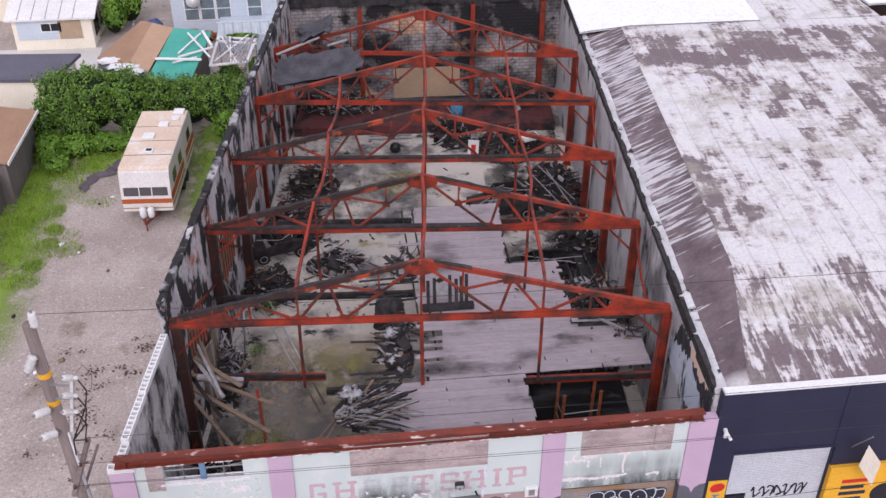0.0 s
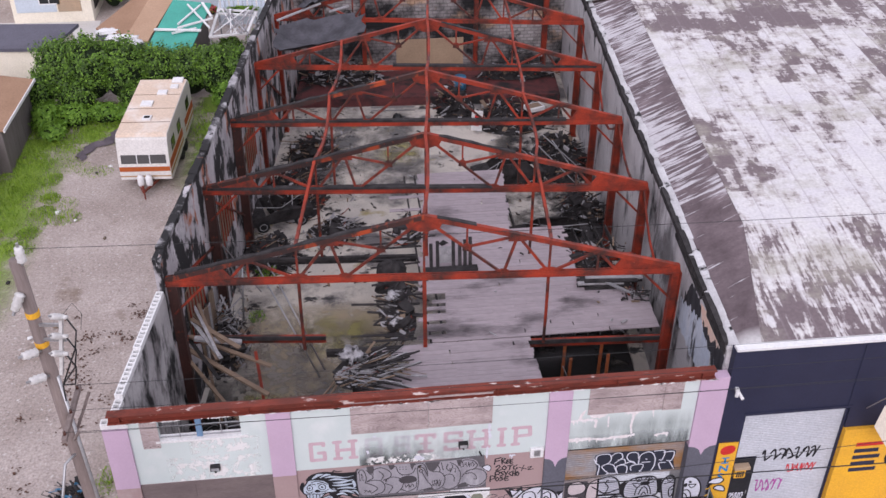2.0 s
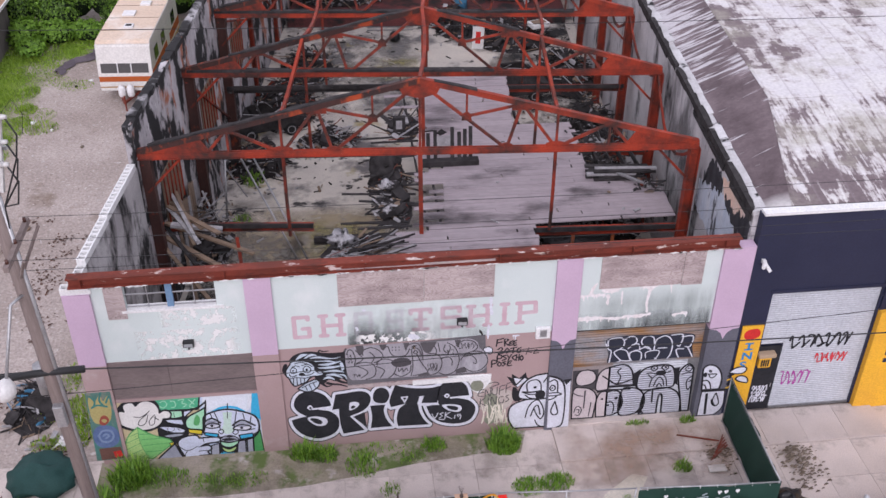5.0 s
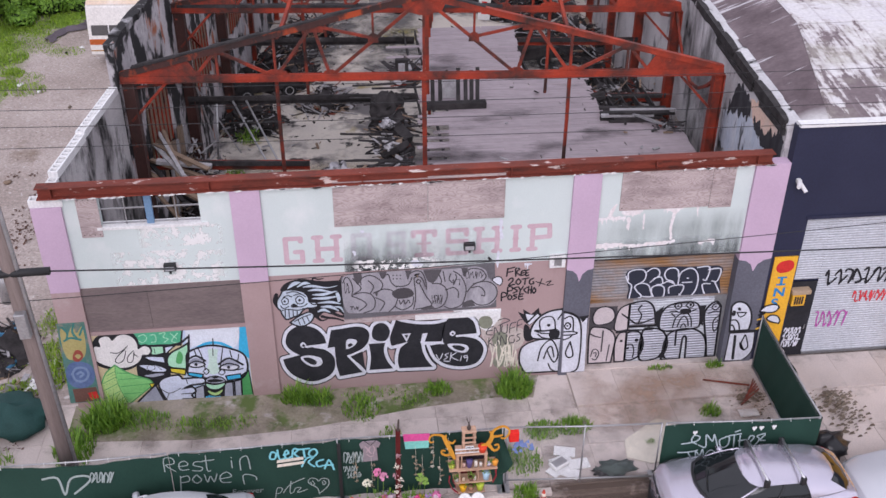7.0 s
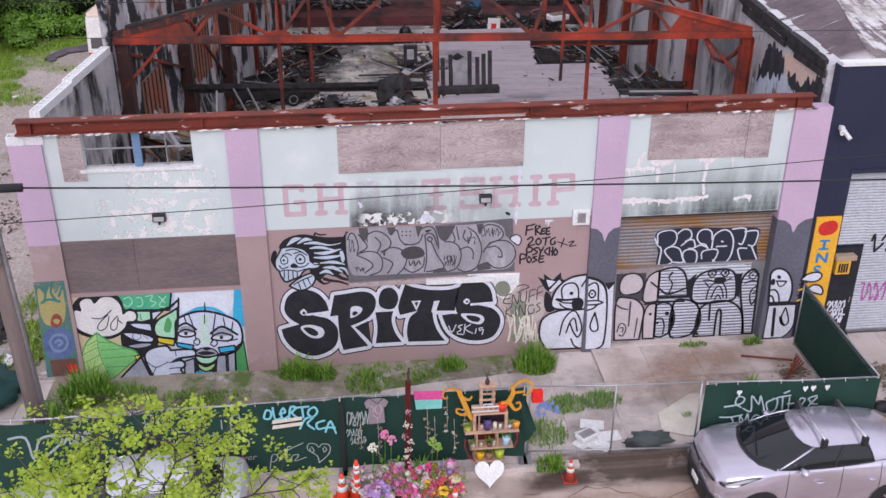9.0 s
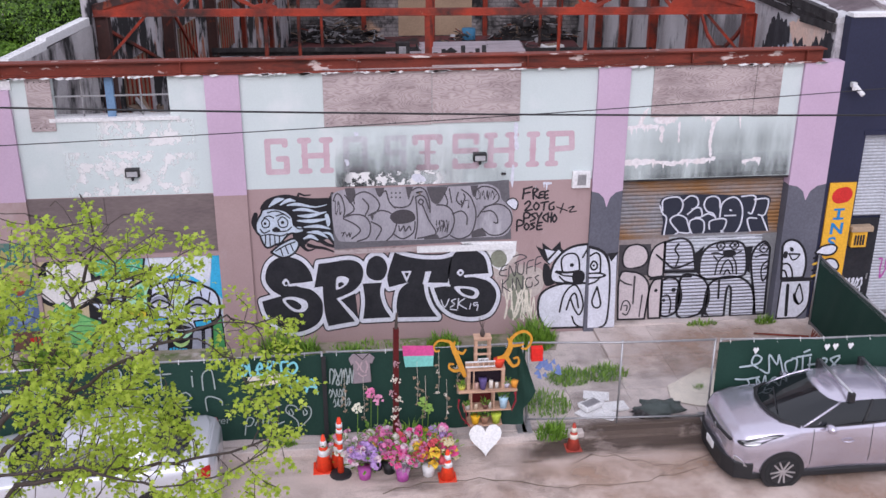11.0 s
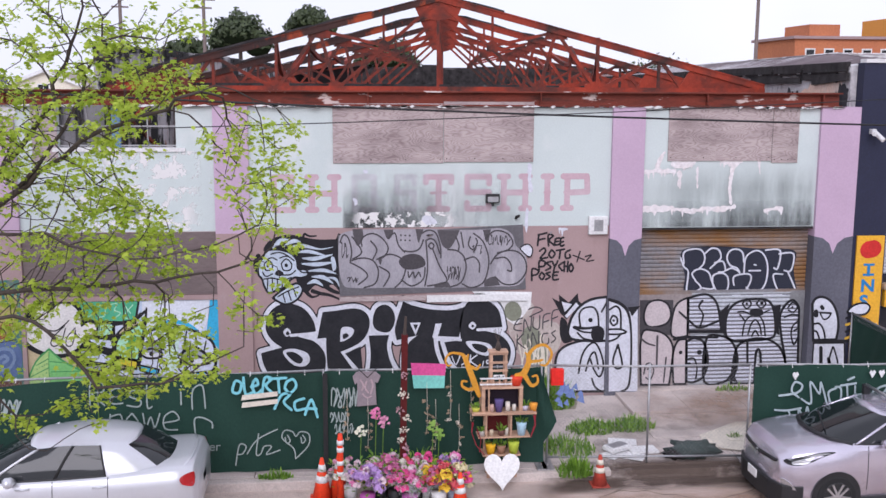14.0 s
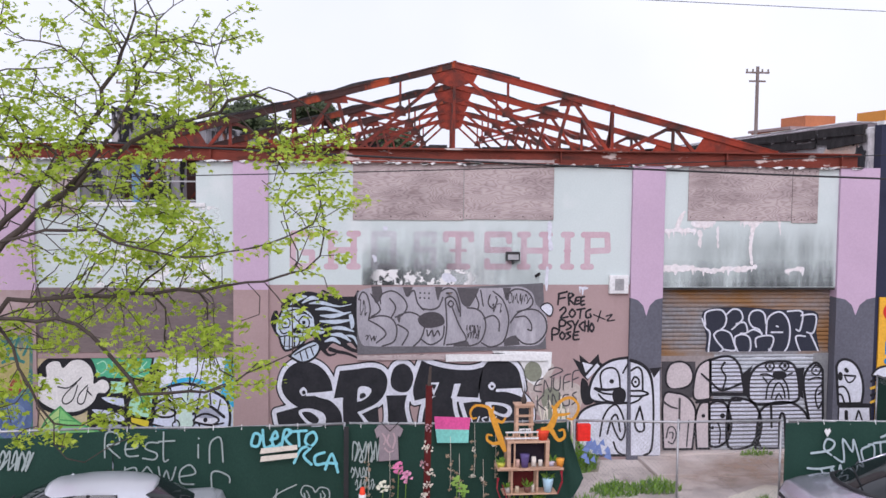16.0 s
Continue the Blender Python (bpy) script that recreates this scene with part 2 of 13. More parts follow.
M_road = material("worn_asphalt", (0.63, 0.515, 0.455), (0.50, 0.405, 0.36), 0.35, 0.9, grain=45, bump=0.3, stains=(((0.11, 0.085, 0.07), 0.5, 0.56, 0.72, (0.5, 1.6, 1)),))
M_walk = material("pavement_concrete", (0.63, 0.545, 0.505), (0.48, 0.415, 0.385), 0.5, 0.9, grain=35, bump=0.2, stains=(((0.22, 0.19, 0.165), 0.6, 0.54, 0.7, (1, 1, 1)), ((0.13, 0.11, 0.10), 1.6, 0.68, 0.76, (1, 1, 1))), vary=0.07)
M_gravel = material("grey_gravel", (0.47, 0.405, 0.375), (0.31, 0.255, 0.225), 0.30, 0.95, grain=11, bump=1.0, bump_dist=0.04, speck=0.6, stains=(((0.20, 0.15, 0.115), 0.5, 0.60, 0.72, (1, 1, 1)), ((0.58, 0.54, 0.52), 5.0, 0.60, 0.70, (1, 1, 1)), ((0.16, 0.12, 0.10), 4.0, 0.66, 0.72, (1, 1, 1))))
M_dirt = material("earth", (0.20, 0.16, 0.12), (0.14, 0.11, 0.085), 0.5, 0.95, grain=20, bump=0.6, bump_dist=0.03)
M_deck = material("scorched_planks", (0.37, 0.315, 0.335), (0.28, 0.24, 0.255), 0.7, 0.85, stretch=(0.3, 1.3, 1), grain=9, bump=0.3, stains=(((0.15, 0.127, 0.135), 0.55, 0.55, 0.72, (0.6, 1.0, 1)), ((0.07, 0.06, 0.065), 1.4, 0.66, 0.74, (0.4, 1.6, 1)), ((0.47, 0.43, 0.45), 0.8, 0.60, 0.76, (0.4, 0.9, 1))), vary=0.05, speck=0.25)


def roof_material(name, hip=False):
    """Rolled felt in strips with a worn white coating: patches that keep to a strip, streaks along and across, dark laps."""
    m = bpy.data.materials.new(name)
    m.use_nodes = True
    nt = m.node_tree
    bsdf = nt.nodes["Principled BSDF"]
    bsdf.inputs["Roughness"].default_value = 0.9

    def calc(op, a, b=0.0):
        node = nt.nodes.new("ShaderNodeMath")
        node.operation = op
        for k, val in enumerate((a, b)):
            if isinstance(val, (int, float)):
                node.inputs[k].default_value = val
            else:
                nt.links.new(val, node.inputs[k])
        return node.outputs[0]

    def field(x, y, detail=6.0, seed=0.0):
        c = nt.nodes.new("ShaderNodeCombineXYZ")
        nt.links.new(x, c.inputs[0])
        nt.links.new(y, c.inputs[1])
        c.inputs[2].default_value = seed
        n = nt.nodes.new("ShaderNodeTexNoise")
        n.inputs["Scale"].default_value, n.inputs["Detail"].default_value, n.inputs["Roughness"].default_value = 1.0, detail, 0.66
        nt.links.new(c.outputs[0], n.inputs["Vector"])
        return n.outputs["Fac"]

    def step(v, lo, hi, top=1.0):
        return ramp(nt, v, [(lo, (0, 0, 0)), (hi, (top, top, top))])

    tc = nt.nodes.new("ShaderNodeTexCoord")
    sep = nt.nodes.new("ShaderNodeSeparateXYZ")
    nt.links.new(tc.outputs["Object"], sep.inputs[0])
    x, y = sep.outputs[0], sep.outputs[1]
    u = calc("SUBTRACT", x, calc("MULTIPLY", y, 0.09))
    white, brown = (0.62, 0.605, 0.595), (0.135, 0.098, 0.107)
    if hip:
        v = calc("ADD", y, calc("MULTIPLY", x, -0.35))
        col = ramp(nt, field(calc("MULTIPLY", u, 0.8), calc("MULTIPLY", v, 0.8)), [(0.35, (0.085, 0.06, 0.066)), (0.7, (0.19, 0.145, 0.155))])
        broad = field(calc("MULTIPLY", u, 0.25), calc("MULTIPLY", y, 0.17), 3.0, 2.2)
        plain_end = step(calc("SUBTRACT", 8.0, y), 0.0, 1.0, 0.16)
        st = calc("SUBTRACT", calc("ADD", field(calc("MULTIPLY", u, 0.5), calc("MULTIPLY", v, 5.6), 6.0, 4.0), calc("MULTIPLY", calc("SUBTRACT", broad, 0.5), 0.5)), plain_end)
        col = mix(nt, step(st, 0.47, 0.53, 0.85), col, (0.54, 0.52, 0.54))
        st = field(calc("MULTIPLY", u, 1.4), calc("MULTIPLY", v, 9.0), 4.0, 7.0)
        col = mix(nt, step(st, 0.58, 0.70, 0.5), col, (0.07, 0.05, 0.055))
        front = calc("SUBTRACT", 1.6, calc("ADD", y, calc("MULTIPLY", broad, 1.5)))
        col = mix(nt, step(front, 0.0, 0.6, 0.8), col, white)
    else:
        strip = calc("FLOOR", calc("DIVIDE", u, 0.95))
        off = calc("MULTIPLY", strip, 3.71)
        col = ramp(nt, field(calc("MULTIPLY", u, 0.7), calc("MULTIPLY", y, 0.7), 6.0, 1.0), [(0.38, white), (0.62, (0.58, 0.56, 0.58))])
        worn = field(calc("ADD", calc("MULTIPLY", u, 1.3), calc("MULTIPLY", off, 0.4)), calc("ADD", calc("MULTIPLY", y, 0.6), off), 10.0, 3.0)
        tear = field(calc("MULTIPLY", u, 2.4), calc("MULTIPLY", y, 6.0), 8.0, 41.0)
        streak = field(calc("MULTIPLY", u, 5.5), calc("MULTIPLY", y, 0.55), 6.0, 11.0)
        broad = field(calc("MULTIPLY", u, 0.16), calc("MULTIPLY", y, 0.14), 3.0, 14.0)
        cross = field(calc("MULTIPLY", u, 1.0), calc("MULTIPLY", y, 3.2), 8.0, 6.0)
        front = step(calc("SUBTRACT", 6.3, y), 0.2, 0.8, 0.17)
        # sheets end at their own places along each strip and are not equally worn
        sheet = nt.nodes.new("ShaderNodeTexWhiteNoise")
        sheet.noise_dimensions = "2D"
        ids = nt.nodes.new("ShaderNodeCombineXYZ")
        nt.links.new(strip, ids.inputs[0])
        nt.links.new(calc("FLOOR", calc("ADD", calc("DIVIDE", y, 2.7), calc("FRACT", calc("MULTIPLY", strip, 0.37)))), ids.inputs[1])
        nt.links.new(ids.outputs[0], sheet.inputs["Vector"])
        spots = field(calc("MULTIPLY", u, 1.7), calc("MULTIPLY", y, 1.5), 8.0, 21.0)
        # bare felt: a band at the far end, single strips elsewhere
        band = calc("SUBTRACT", 2.4, calc("ABSOLUTE", calc("SUBTRACT", y, 24.4)))
        band = calc("MULTIPLY", calc("MINIMUM", calc("MAXIMUM", band, 0.0), 0.8), 0.22)
        val = worn
        for f_, w_ in ((streak, 0.34), (broad, 0.85), (cross, 0.36), (sheet.outputs["Value"], 0.18), (spots, 0.40), (tear, 0.32)):
            val = calc("ADD", val, calc("MULTIPLY", calc("SUBTRACT", f_, 0.5), w_))
        val = calc("ADD", calc("ADD", val, band), calc("MULTIPLY", front, 0.85))
        val = calc("ADD", val, calc("MULTIPLY", calc("SUBTRACT", streak, 0.5), calc("MULTIPLY", front, 5.0)))
        col = mix(nt, step(val, 0.47, 0.54, 0.8), col, (0.43, 0.39, 0.385))
        col = mix(nt, step(val, 0.575, 0.635, 0.92), col, brown)
        wash = calc("ADD", field(calc("MULTIPLY", u, 0.35), calc("MULTIPLY", y, 0.4), 6.0, 31.0), calc("MULTIPLY", calc("SUBTRACT", spots, 0.5), 0.4))
        col = mix(nt, step(wash, 0.50, 0.66, 0.6), col, (0.36, 0.34, 0.285))
        lap = step(calc("FRACT", calc("DIVIDE", u, 0.95)), 0.0, 0.09)
        lap = mix(nt, 1.0, (1.0, 1.0, 1.0), lap, "SUBTRACT")
        col = mix(nt, mix(nt, 0.45, (0.0, 0.0, 0.0), lap), col, (0.26, 0.22, 0.23))
    fine = noise_fac(nt, 9.0, 4.0, (1, 1, 1), seed=2.0)
    col = mix(nt, 0.35, col, ramp(nt, fine, [(0.3, (0.6, 0.6, 0.6)), (0.7, (1.2, 1.2, 1.2))]), "MULTIPLY")
    nt.links.new(col, bsdf.inputs["Base Color"])
    bp = nt.nodes.new("ShaderNodeBump")
    bp.inputs["Strength"].default_value, bp.inputs["Distance"].default_value = 0.4, 0.02
    nt.links.new(fine, bp.inputs["Height"])
    nt.links.new(bp.outputs["Normal"], bsdf.inputs["Normal"])
    return m


M_roof = roof_material("peeling_roof_coating")
M_roof_strip = roof_material("bare_roof_felt", True)
M_membrane = material("white_membrane", (0.80, 0.80, 0.81), (0.74, 0.74, 0.75), 0.5, 0.7, grain=6, bump=0.1)
M_green_cloth = material("green_windscreen", (0.019, 0.055, 0.041), (0.014, 0.042, 0.031), 0.8, 0.8, spec=0.2, stretch=(1.0, 1, 0.6), grain=60, bump=0.2)
M_galv = material("galvanised_steel", (0.42, 0.42, 0.43), (0.33, 0.33, 0.34), 6.0, 0.45, 0.7, grain=30, bump=0.1)
M_pole = material("weathered_pole", (0.25, 0.20, 0.185), (0.16, 0.125, 0.115), 2.0, 0.9, stretch=(3, 3, 0.2), grain=20, bump=0.5)
M_porcelain = material("porcelain", (0.62, 0.61, 0.60), (0.52, 0.51, 0.50), 4.0, 0.3, grain=10, bump=0.0)
M_cable = material("black_cable", (0.02, 0.02, 0.022), None, 4.0, 0.6, bump=0.0)
M_rubber = material("tyre_rubber", (0.018, 0.018, 0.019), None, 4.0, 0.85, bump=0.1)
M_alloy = material("alloy", (0.68, 0.68, 0.70), (0.45, 0.45, 0.47), 4.0, 0.3, 0.85, bump=0.0)
M_silver = material("silver_car_paint", (0.62, 0.585, 0.67), (0.57, 0.535, 0.62), 0.8, 0.27, 0.75, grain=200, bump=0.0, coat=0.6)
M_whitecar = material("white_car_paint", (0.60, 0.605, 0.64), (0.56, 0.565, 0.60), 0.8, 0.28, 0.35, grain=200, bump=0.0, coat=0.6)
M_plastic = material("black_plastic", (0.02, 0.02, 0.022), None, 4.0, 0.55, bump=0.05)
M_redlens = material("red_lens", (0.45, 0.01, 0.012), None, 4.0, 0.2, bump=0.0)
M_clearlens = material("clear_lens", (0.55, 0.56, 0.58), None, 4.0, 0.12, 0.3, bump=0.0)
M_bark = material("bark", (0.085, 0.065, 0.055), (0.05, 0.038, 0.034), 4.0, 0.9, stretch=(2, 2, 0.5), grain=30, bump=0.6)
M_orange = material("orange_plastic", (0.86, 0.065, 0.015), (0.74, 0.05, 0.015), 2.0, 0.55, grain=20, bump=0.05)
M_wood = material("raw_timber", (0.42, 0.235, 0.12), (0.32, 0.17, 0.085), 3.0, 0.75, stretch=(0.4, 2, 2), grain=18, bump=0.2, vary=0.15)
M_rv = material("rv_white", (0.70, 0.68, 0.65), (0.62, 0.59, 0.56), 0.8, 0.5, grain=12, bump=0.08, stains=(((0.45, 0.36, 0.28), 0.8, 0.62, 0.80, (2, 2, 0.4)),))
M_rvroof = material("rv_roof_stained", (0.68, 0.55, 0.44), (0.60, 0.46, 0.35), 0.6, 0.8, grain=10, bump=0.1, stains=(((0.72, 0.67, 0.62), 0.5, 0.56, 0.72, (1, 1, 1)),))
M_glassdark = bpy.data.materials.new("dark_glass")
M_glassdark.use_nodes = True
_g = M_glassdark.node_tree.nodes["Principled BSDF"]
_g.inputs["Base Color"].default_value = (0.012, 0.014, 0.016, 1)
_g.inputs["Roughness"].default_value = 0.06
_g.inputs["Specular IOR Level"].default_value = 0.6
_g.inputs["IOR"].default_value = 1.45


def leaf_material(name, a, b, trans=0.35):
    m = bpy.data.materials.new(name)
    m.use_nodes = True
    nt = m.node_tree
    bsdf = nt.nodes["Principled BSDF"]
    geo = nt.nodes.new("ShaderNodeNewGeometry")
    col = ramp(nt, geo.outputs["Random Per Island"], [(0.0, a), (1.0, b)])
    nt.links.new(col, bsdf.inputs["Base Color"])
    bsdf.inputs["Roughness"].default_value = 0.6
    tr = nt.nodes.new("ShaderNodeBsdfTranslucent")
    nt.links.new(col, tr.inputs["Color"])
    ms = nt.nodes.new("ShaderNodeMixShader")
    ms.inputs["Fac"].default_value = trans
    nt.links.new(bsdf.outputs[0], ms.inputs[1])
    nt.links.new(tr.outputs[0], ms.inputs[2])
    nt.links.new(ms.outputs[0], nt.nodes["Material Output"].inputs["Surface"])
    return m


M_leaf = leaf_material("spring_leaf", (0.26, 0.38, 0.018), (0.54, 0.66, 0.085), 0.5)
M_hedge = leaf_material("hedge_leaf", (0.030, 0.066, 0.014), (0.11, 0.20, 0.03), 0.25)
M_hedge2 = leaf_material("bright_hedge_leaf", (0.09, 0.20, 0.02), (0.22, 0.40, 0.04), 0.3)
M_yardgrass = leaf_material("yard_grass_blade", (0.13, 0.25, 0.02), (0.34, 0.49, 0.045), 0.35)
M_grass = leaf_material("grass_blade", (0.085, 0.20, 0.022), (0.27, 0.46, 0.05), 0.35)
M_fartree = leaf_material("far_tree_leaf", (0.045, 0.065, 0.03), (0.085, 0.115, 0.05), 0.2)


def plain(name, colour, rough=0.7, metal=0.0):
    return material(name, colour, tuple(c * 0.86 for c in colour), 3.0, rough, metal, grain=25, bump=0.08, spec=0.2)


# ---- mesh helpers ----


class Shape:
    """Collects vertices and faces of one mesh."""

    def __init__(self):
        self.v, self.f = [], []

    def add(self, verts, faces):
        n = len(self.v)
        self.v += [tuple(p) for p in verts]
        self.f += [tuple(i + n for i in f) for f in faces]
        return self

    def box(self, x0, x1, y0, y1, z0, z1):
        v = [(x, y, z) for z in (z0, z1) for y in (y0, y1) for x in (x0, x1)]
        return self.add(v, [(0, 2, 3, 1), (4, 5, 7, 6), (0, 1, 5, 4), (2, 6, 7, 3), (0, 4, 6, 2), (1, 3, 7, 5)])

    def beam(self, a, b, w, h, up=(0, 0, 1)):
        """A bar from a to b, w wide and h high across."""
        a, b = Vector(a), Vector(b)
        d = (b - a).normalized()
        u = Vector(up)
        if abs(d.dot(u)) > 0.98:
            u = Vector((0, 1, 0))
        s = d.cross(u).normalized()
        u = s.cross(d)
        v = [p + s * (i * w / 2) + u * (j * h / 2) for p in (a, b) for j in (-1, 1) for i in (-1, 1)]
        return self.add(v, [(0, 2, 3, 1), (4, 5, 7, 6), (0, 1, 5, 4), (2, 6, 7, 3), (0, 4, 6, 2), (1, 3, 7, 5)])

    def tube(self, pts, radii, n=8, caps=True):
        pts = [Vector(p) for p in pts]
        if isinstance(radii, (int, float)):
            radii = [radii] * len(pts)
        ring, last = [], None
        for i, p in enumerate(pts):
            d = (pts[min(i + 1, len(pts) - 1)] - pts[max(i - 1, 0)]).normalized()
            if last is None:
                last = d.orthogonal().normalized()
            s = (last - d * last.dot(d)).normalized()
            last = s
            t = d.cross(s)
            ring += [p + (s * math.cos(2 * math.pi * k / n) + t * math.sin(2 * math.pi * k / n)) * radii[i] for k in range(n)]
        f = [(i * n + k, i * n + (k + 1) % n, (i + 1) * n + (k + 1) % n, (i + 1) * n + k) for i in range(len(pts) - 1) for k in range(n)]
        if caps:
            f += [tuple(reversed(range(n))), tuple(range((len(pts) - 1) * n, len(pts) * n))]
        return self.add(ring, f)

    def run(self, pts, w, h):
        """One bent bar through points, w wide and h high."""
        pts, v = [Vector(p) for p in pts], []
        for i, p in enumerate(pts):
            d = (pts[min(i + 1, len(pts) - 1)] - pts[max(i - 1, 0)]).normalized()
            s = d.cross(Vector((0, 0, 1))).normalized()
            u = s.cross(d)
            v += [p - s * w / 2 - u * h / 2, p + s * w / 2 - u * h / 2, p + s * w / 2 + u * h / 2, p - s * w / 2 + u * h / 2]
        n = len(pts)
        return self.add(v, [(4 * i + a, 4 * i + (a + 1) % 4, 4 * i + 4 + (a + 1) % 4, 4 * i + 4 + a) for i in range(n - 1) for a in range(4)] + [(0, 1, 2, 3), (4 * n - 4, 4 * n - 1, 4 * n - 2, 4 * n - 3)])

    def slab(self, outline, z0, z1):
        """An upright prism over a flat outline (x, y)."""
        n = len(outline)
        v = [(x, y, z0) for x, y in outline] + [(x, y, z1) for x, y in outline]
        f = [tuple(reversed(range(n))), tuple(range(n, 2 * n))] + [(i, (i + 1) % n, n + (i + 1) % n, n + i) for i in range(n)]
        return self.add(v, f)

    def panel(self, outline, y0, y1):
        """A plate over an outline (x, z), from y0 (front) to y1."""
        n = len(outline)
        v = [(x, y0, z) for x, z in outline] + [(x, y1, z) for x, z in outline]
        f = [tuple(range(n)), tuple(reversed(range(n, 2 * n)))] + [((i + 1) % n, i, n + i, n + (i + 1) % n) for i in range(n)]
        return self.add(v, f)

    def moved(self, m):
        self.v = [tuple(m @ Vector(p)) for p in self.v]
        return self

    def mesh(self, name, mat, smooth=False):
        me = bpy.data.meshes.new(name)
        me.from_pydata(self.v, [], self.f)
        bm = bmesh.new()
        bm.from_mesh(me)
        bmesh.ops.recalc_face_normals(bm, faces=bm.faces)
        bm.to_mesh(me)
        bm.free()
        me.materials.append(mat)
        if smooth:
            for p in me.polygons:
                p.use_smooth = True
        return me


def part(name, shape, mat, parent=None, label="", smooth=False, bevel=0.0):
    ob = new(name, shape.mesh(name, mat, smooth))
    if parent:
        ob.parent = parent
    if label:
        tagged(ob, label)
    if bevel:
        md = ob.modifiers.new("bevel", "BEVEL")
        md.width, md.segments, md.limit_method = bevel, 2, "ANGLE"
    return ob


def thing(name, label, category, at=(0, 0, 0), group="", kind="", turn=0.0):
    ob = new(name)
    ob.empty_display_size = 0.2
    ob.matrix_basis = pose(*at, 0, 0, turn)
    return tagged(ob, label, category, group, kind)


def solid(name, shape, mat, label, category, group="", kind="", smooth=False, bevel=0.0):
    return tagged(part(name, shape, mat, None, "", smooth, bevel), label, category, group, kind)


def structure(name, shape, mat, label, category="", smooth=False, bevel=0.0):
    return tagged(part(name, shape, mat, None, "", smooth, bevel), label, category or name.split("_")[0], "", "structure")

# ---- ground, road and pavement ----
KERB = -4.25
ROAD_Z = -0.14


def ground_sheet():
    xs = [-3000, -400, -60, -20.5, -9.2, 9, 30, 60, 400, 3000]
    prof = [(-3000, 0.0), (-400, 0.0), (-60, 0.0), (-14.2, 0.0), (-11.25, 0.0), (-11.2, ROAD_Z), (-9, ROAD_Z + 0.08), (KERB, ROAD_Z), (KERB + 0.03, -0.02), (0.1, -0.02), (9, -0.02), (20, -0.02), (34, -0.02), (60, 0.0), (400, 0.0), (3000, 0.0)]
    me = bpy.data.meshes.new("ground")
    n = len(prof)
    me.from_pydata([(x, y, z) for x in xs for y, z in prof], [], [(i * n + j, (i + 1) * n + j, (i + 1) * n + j + 1, i * n + j + 1) for i in range(len(xs) - 1) for j in range(n - 1)])
    for m in (M_gravel, M_road, M_walk, M_dirt):
        me.materials.append(m)
    for k, p in enumerate(me.polygons):
        j = k % (n - 1)
        p.material_index = 1 if 5 <= j <= 6 else 2 if j in (3, 4, 7, 8) else 0 if 9 <= j <= 12 else 3
    return tagged(new("ground", me), "gravel yard, worn asphalt road and bare earth reaching the horizon", "ground", "", "structure")


ground_sheet()

pavement = tagged(new("pavement"), "cracked and stained concrete pavement with weeds", "pavement", "", "structure")
slab_meshes = {}
rng = random.Random(4)


def slab_piece(w, d):
    key = (round(w, 2), round(d, 2))
    if key not in slab_meshes:
        s, e = Shape(), 0.006
        x, y = w / 2 - 0.003, d / 2 - 0.003
        s.add([(-x, -y, -0.08), (x, -y, -0.08), (x, y, -0.08), (-x, y, -0.08), (-x, -y, -e), (x, -y, -e), (x, y, -e), (-x, y, -e), (-x + e, -y + e, 0), (x - e, -y + e, 0), (x - e, y - e, 0), (-x + e, y - e, 0)],
              [(0, 1, 5, 4), (1, 2, 6, 5), (2, 3, 7, 6), (3, 0, 4, 7), (4, 5, 9, 8), (5, 6, 10, 9), (6, 7, 11, 10), (7, 4, 8, 11), (8, 9, 10, 11)])
        slab_meshes[key] = s.mesh("slab", M_walk)
    return slab_meshes[key]


for ix in range(-12, 18):
    for y0, y1 in ((-4.05, -2.75), (-2.75, -1.4), (-1.4, -0.02)):
        o = new("slab", slab_piece(1.22, y1 - y0))
        o.parent = pavement
        rise = 0.10 * max(0.0, min(1.0, (y0 + 2.8) / 2.0)) if 4 < ix * 1.22 + 0.6 < 14 else 0.0
        o.matrix_basis = pose(ix * 1.22 + 0.61, (y0 + y1) / 2, 0.012 + rise + rng.uniform(-0.004, 0.004), rng.uniform(-0.2, 0.2), rng.uniform(-0.2, 0.2), 0)

kerb = tagged(new("kerb"), "worn concrete kerb along the road, dropped at the driveway", "kerb", "", "structure")
for i in range(-8, 13):
    x0 = i * 2.44
    top = -0.10 if 2.0 < x0 < 7.4 or 9 < x0 < 14 else 0.016
    s = Shape().box(0, 2.43, 0, 0.18, -0.2, top)
    o = part("kerb_stone", s, M_walk, kerb, bevel=0.02)
    o.matrix_basis = pose(x0, KERB - 0.02, 0, 0, 0, 0)


# dirt and damp lying on pavement and road
F_grime = stain_material("pavement_grime", (0.10, 0.075, 0.06), 0.8, 0.48, 0.70, (1, 1, 1), 0.42, ((0, [(0, 0), (0.12, 1), (0.88, 1), (1, 0)]), (1, [(0, 0), (0.2, 1), (0.8, 1), (1, 0)])))
F_damp = stain_material("damp_gutter", (0.075, 0.050, 0.040), 0.9, 0.40, 0.60, (0.6, 1.4, 1), 0.65, ((0, [(0, 0), (0.15, 1), (0.85, 1), (1, 0)]), (1, [(0, 0), (0.35, 1), (0.75, 1), (1, 0)])))
F_tan = stain_material("washed_soil", (0.36, 0.235, 0.165), 0.5, 0.40, 0.66, (1, 1, 1), 0.7, ((0, [(0, 0), (0.15, 1), (0.85, 1), (1, 0)]), (1, [(0, 0), (0.2, 1), (0.8, 1), (1, 0)])))
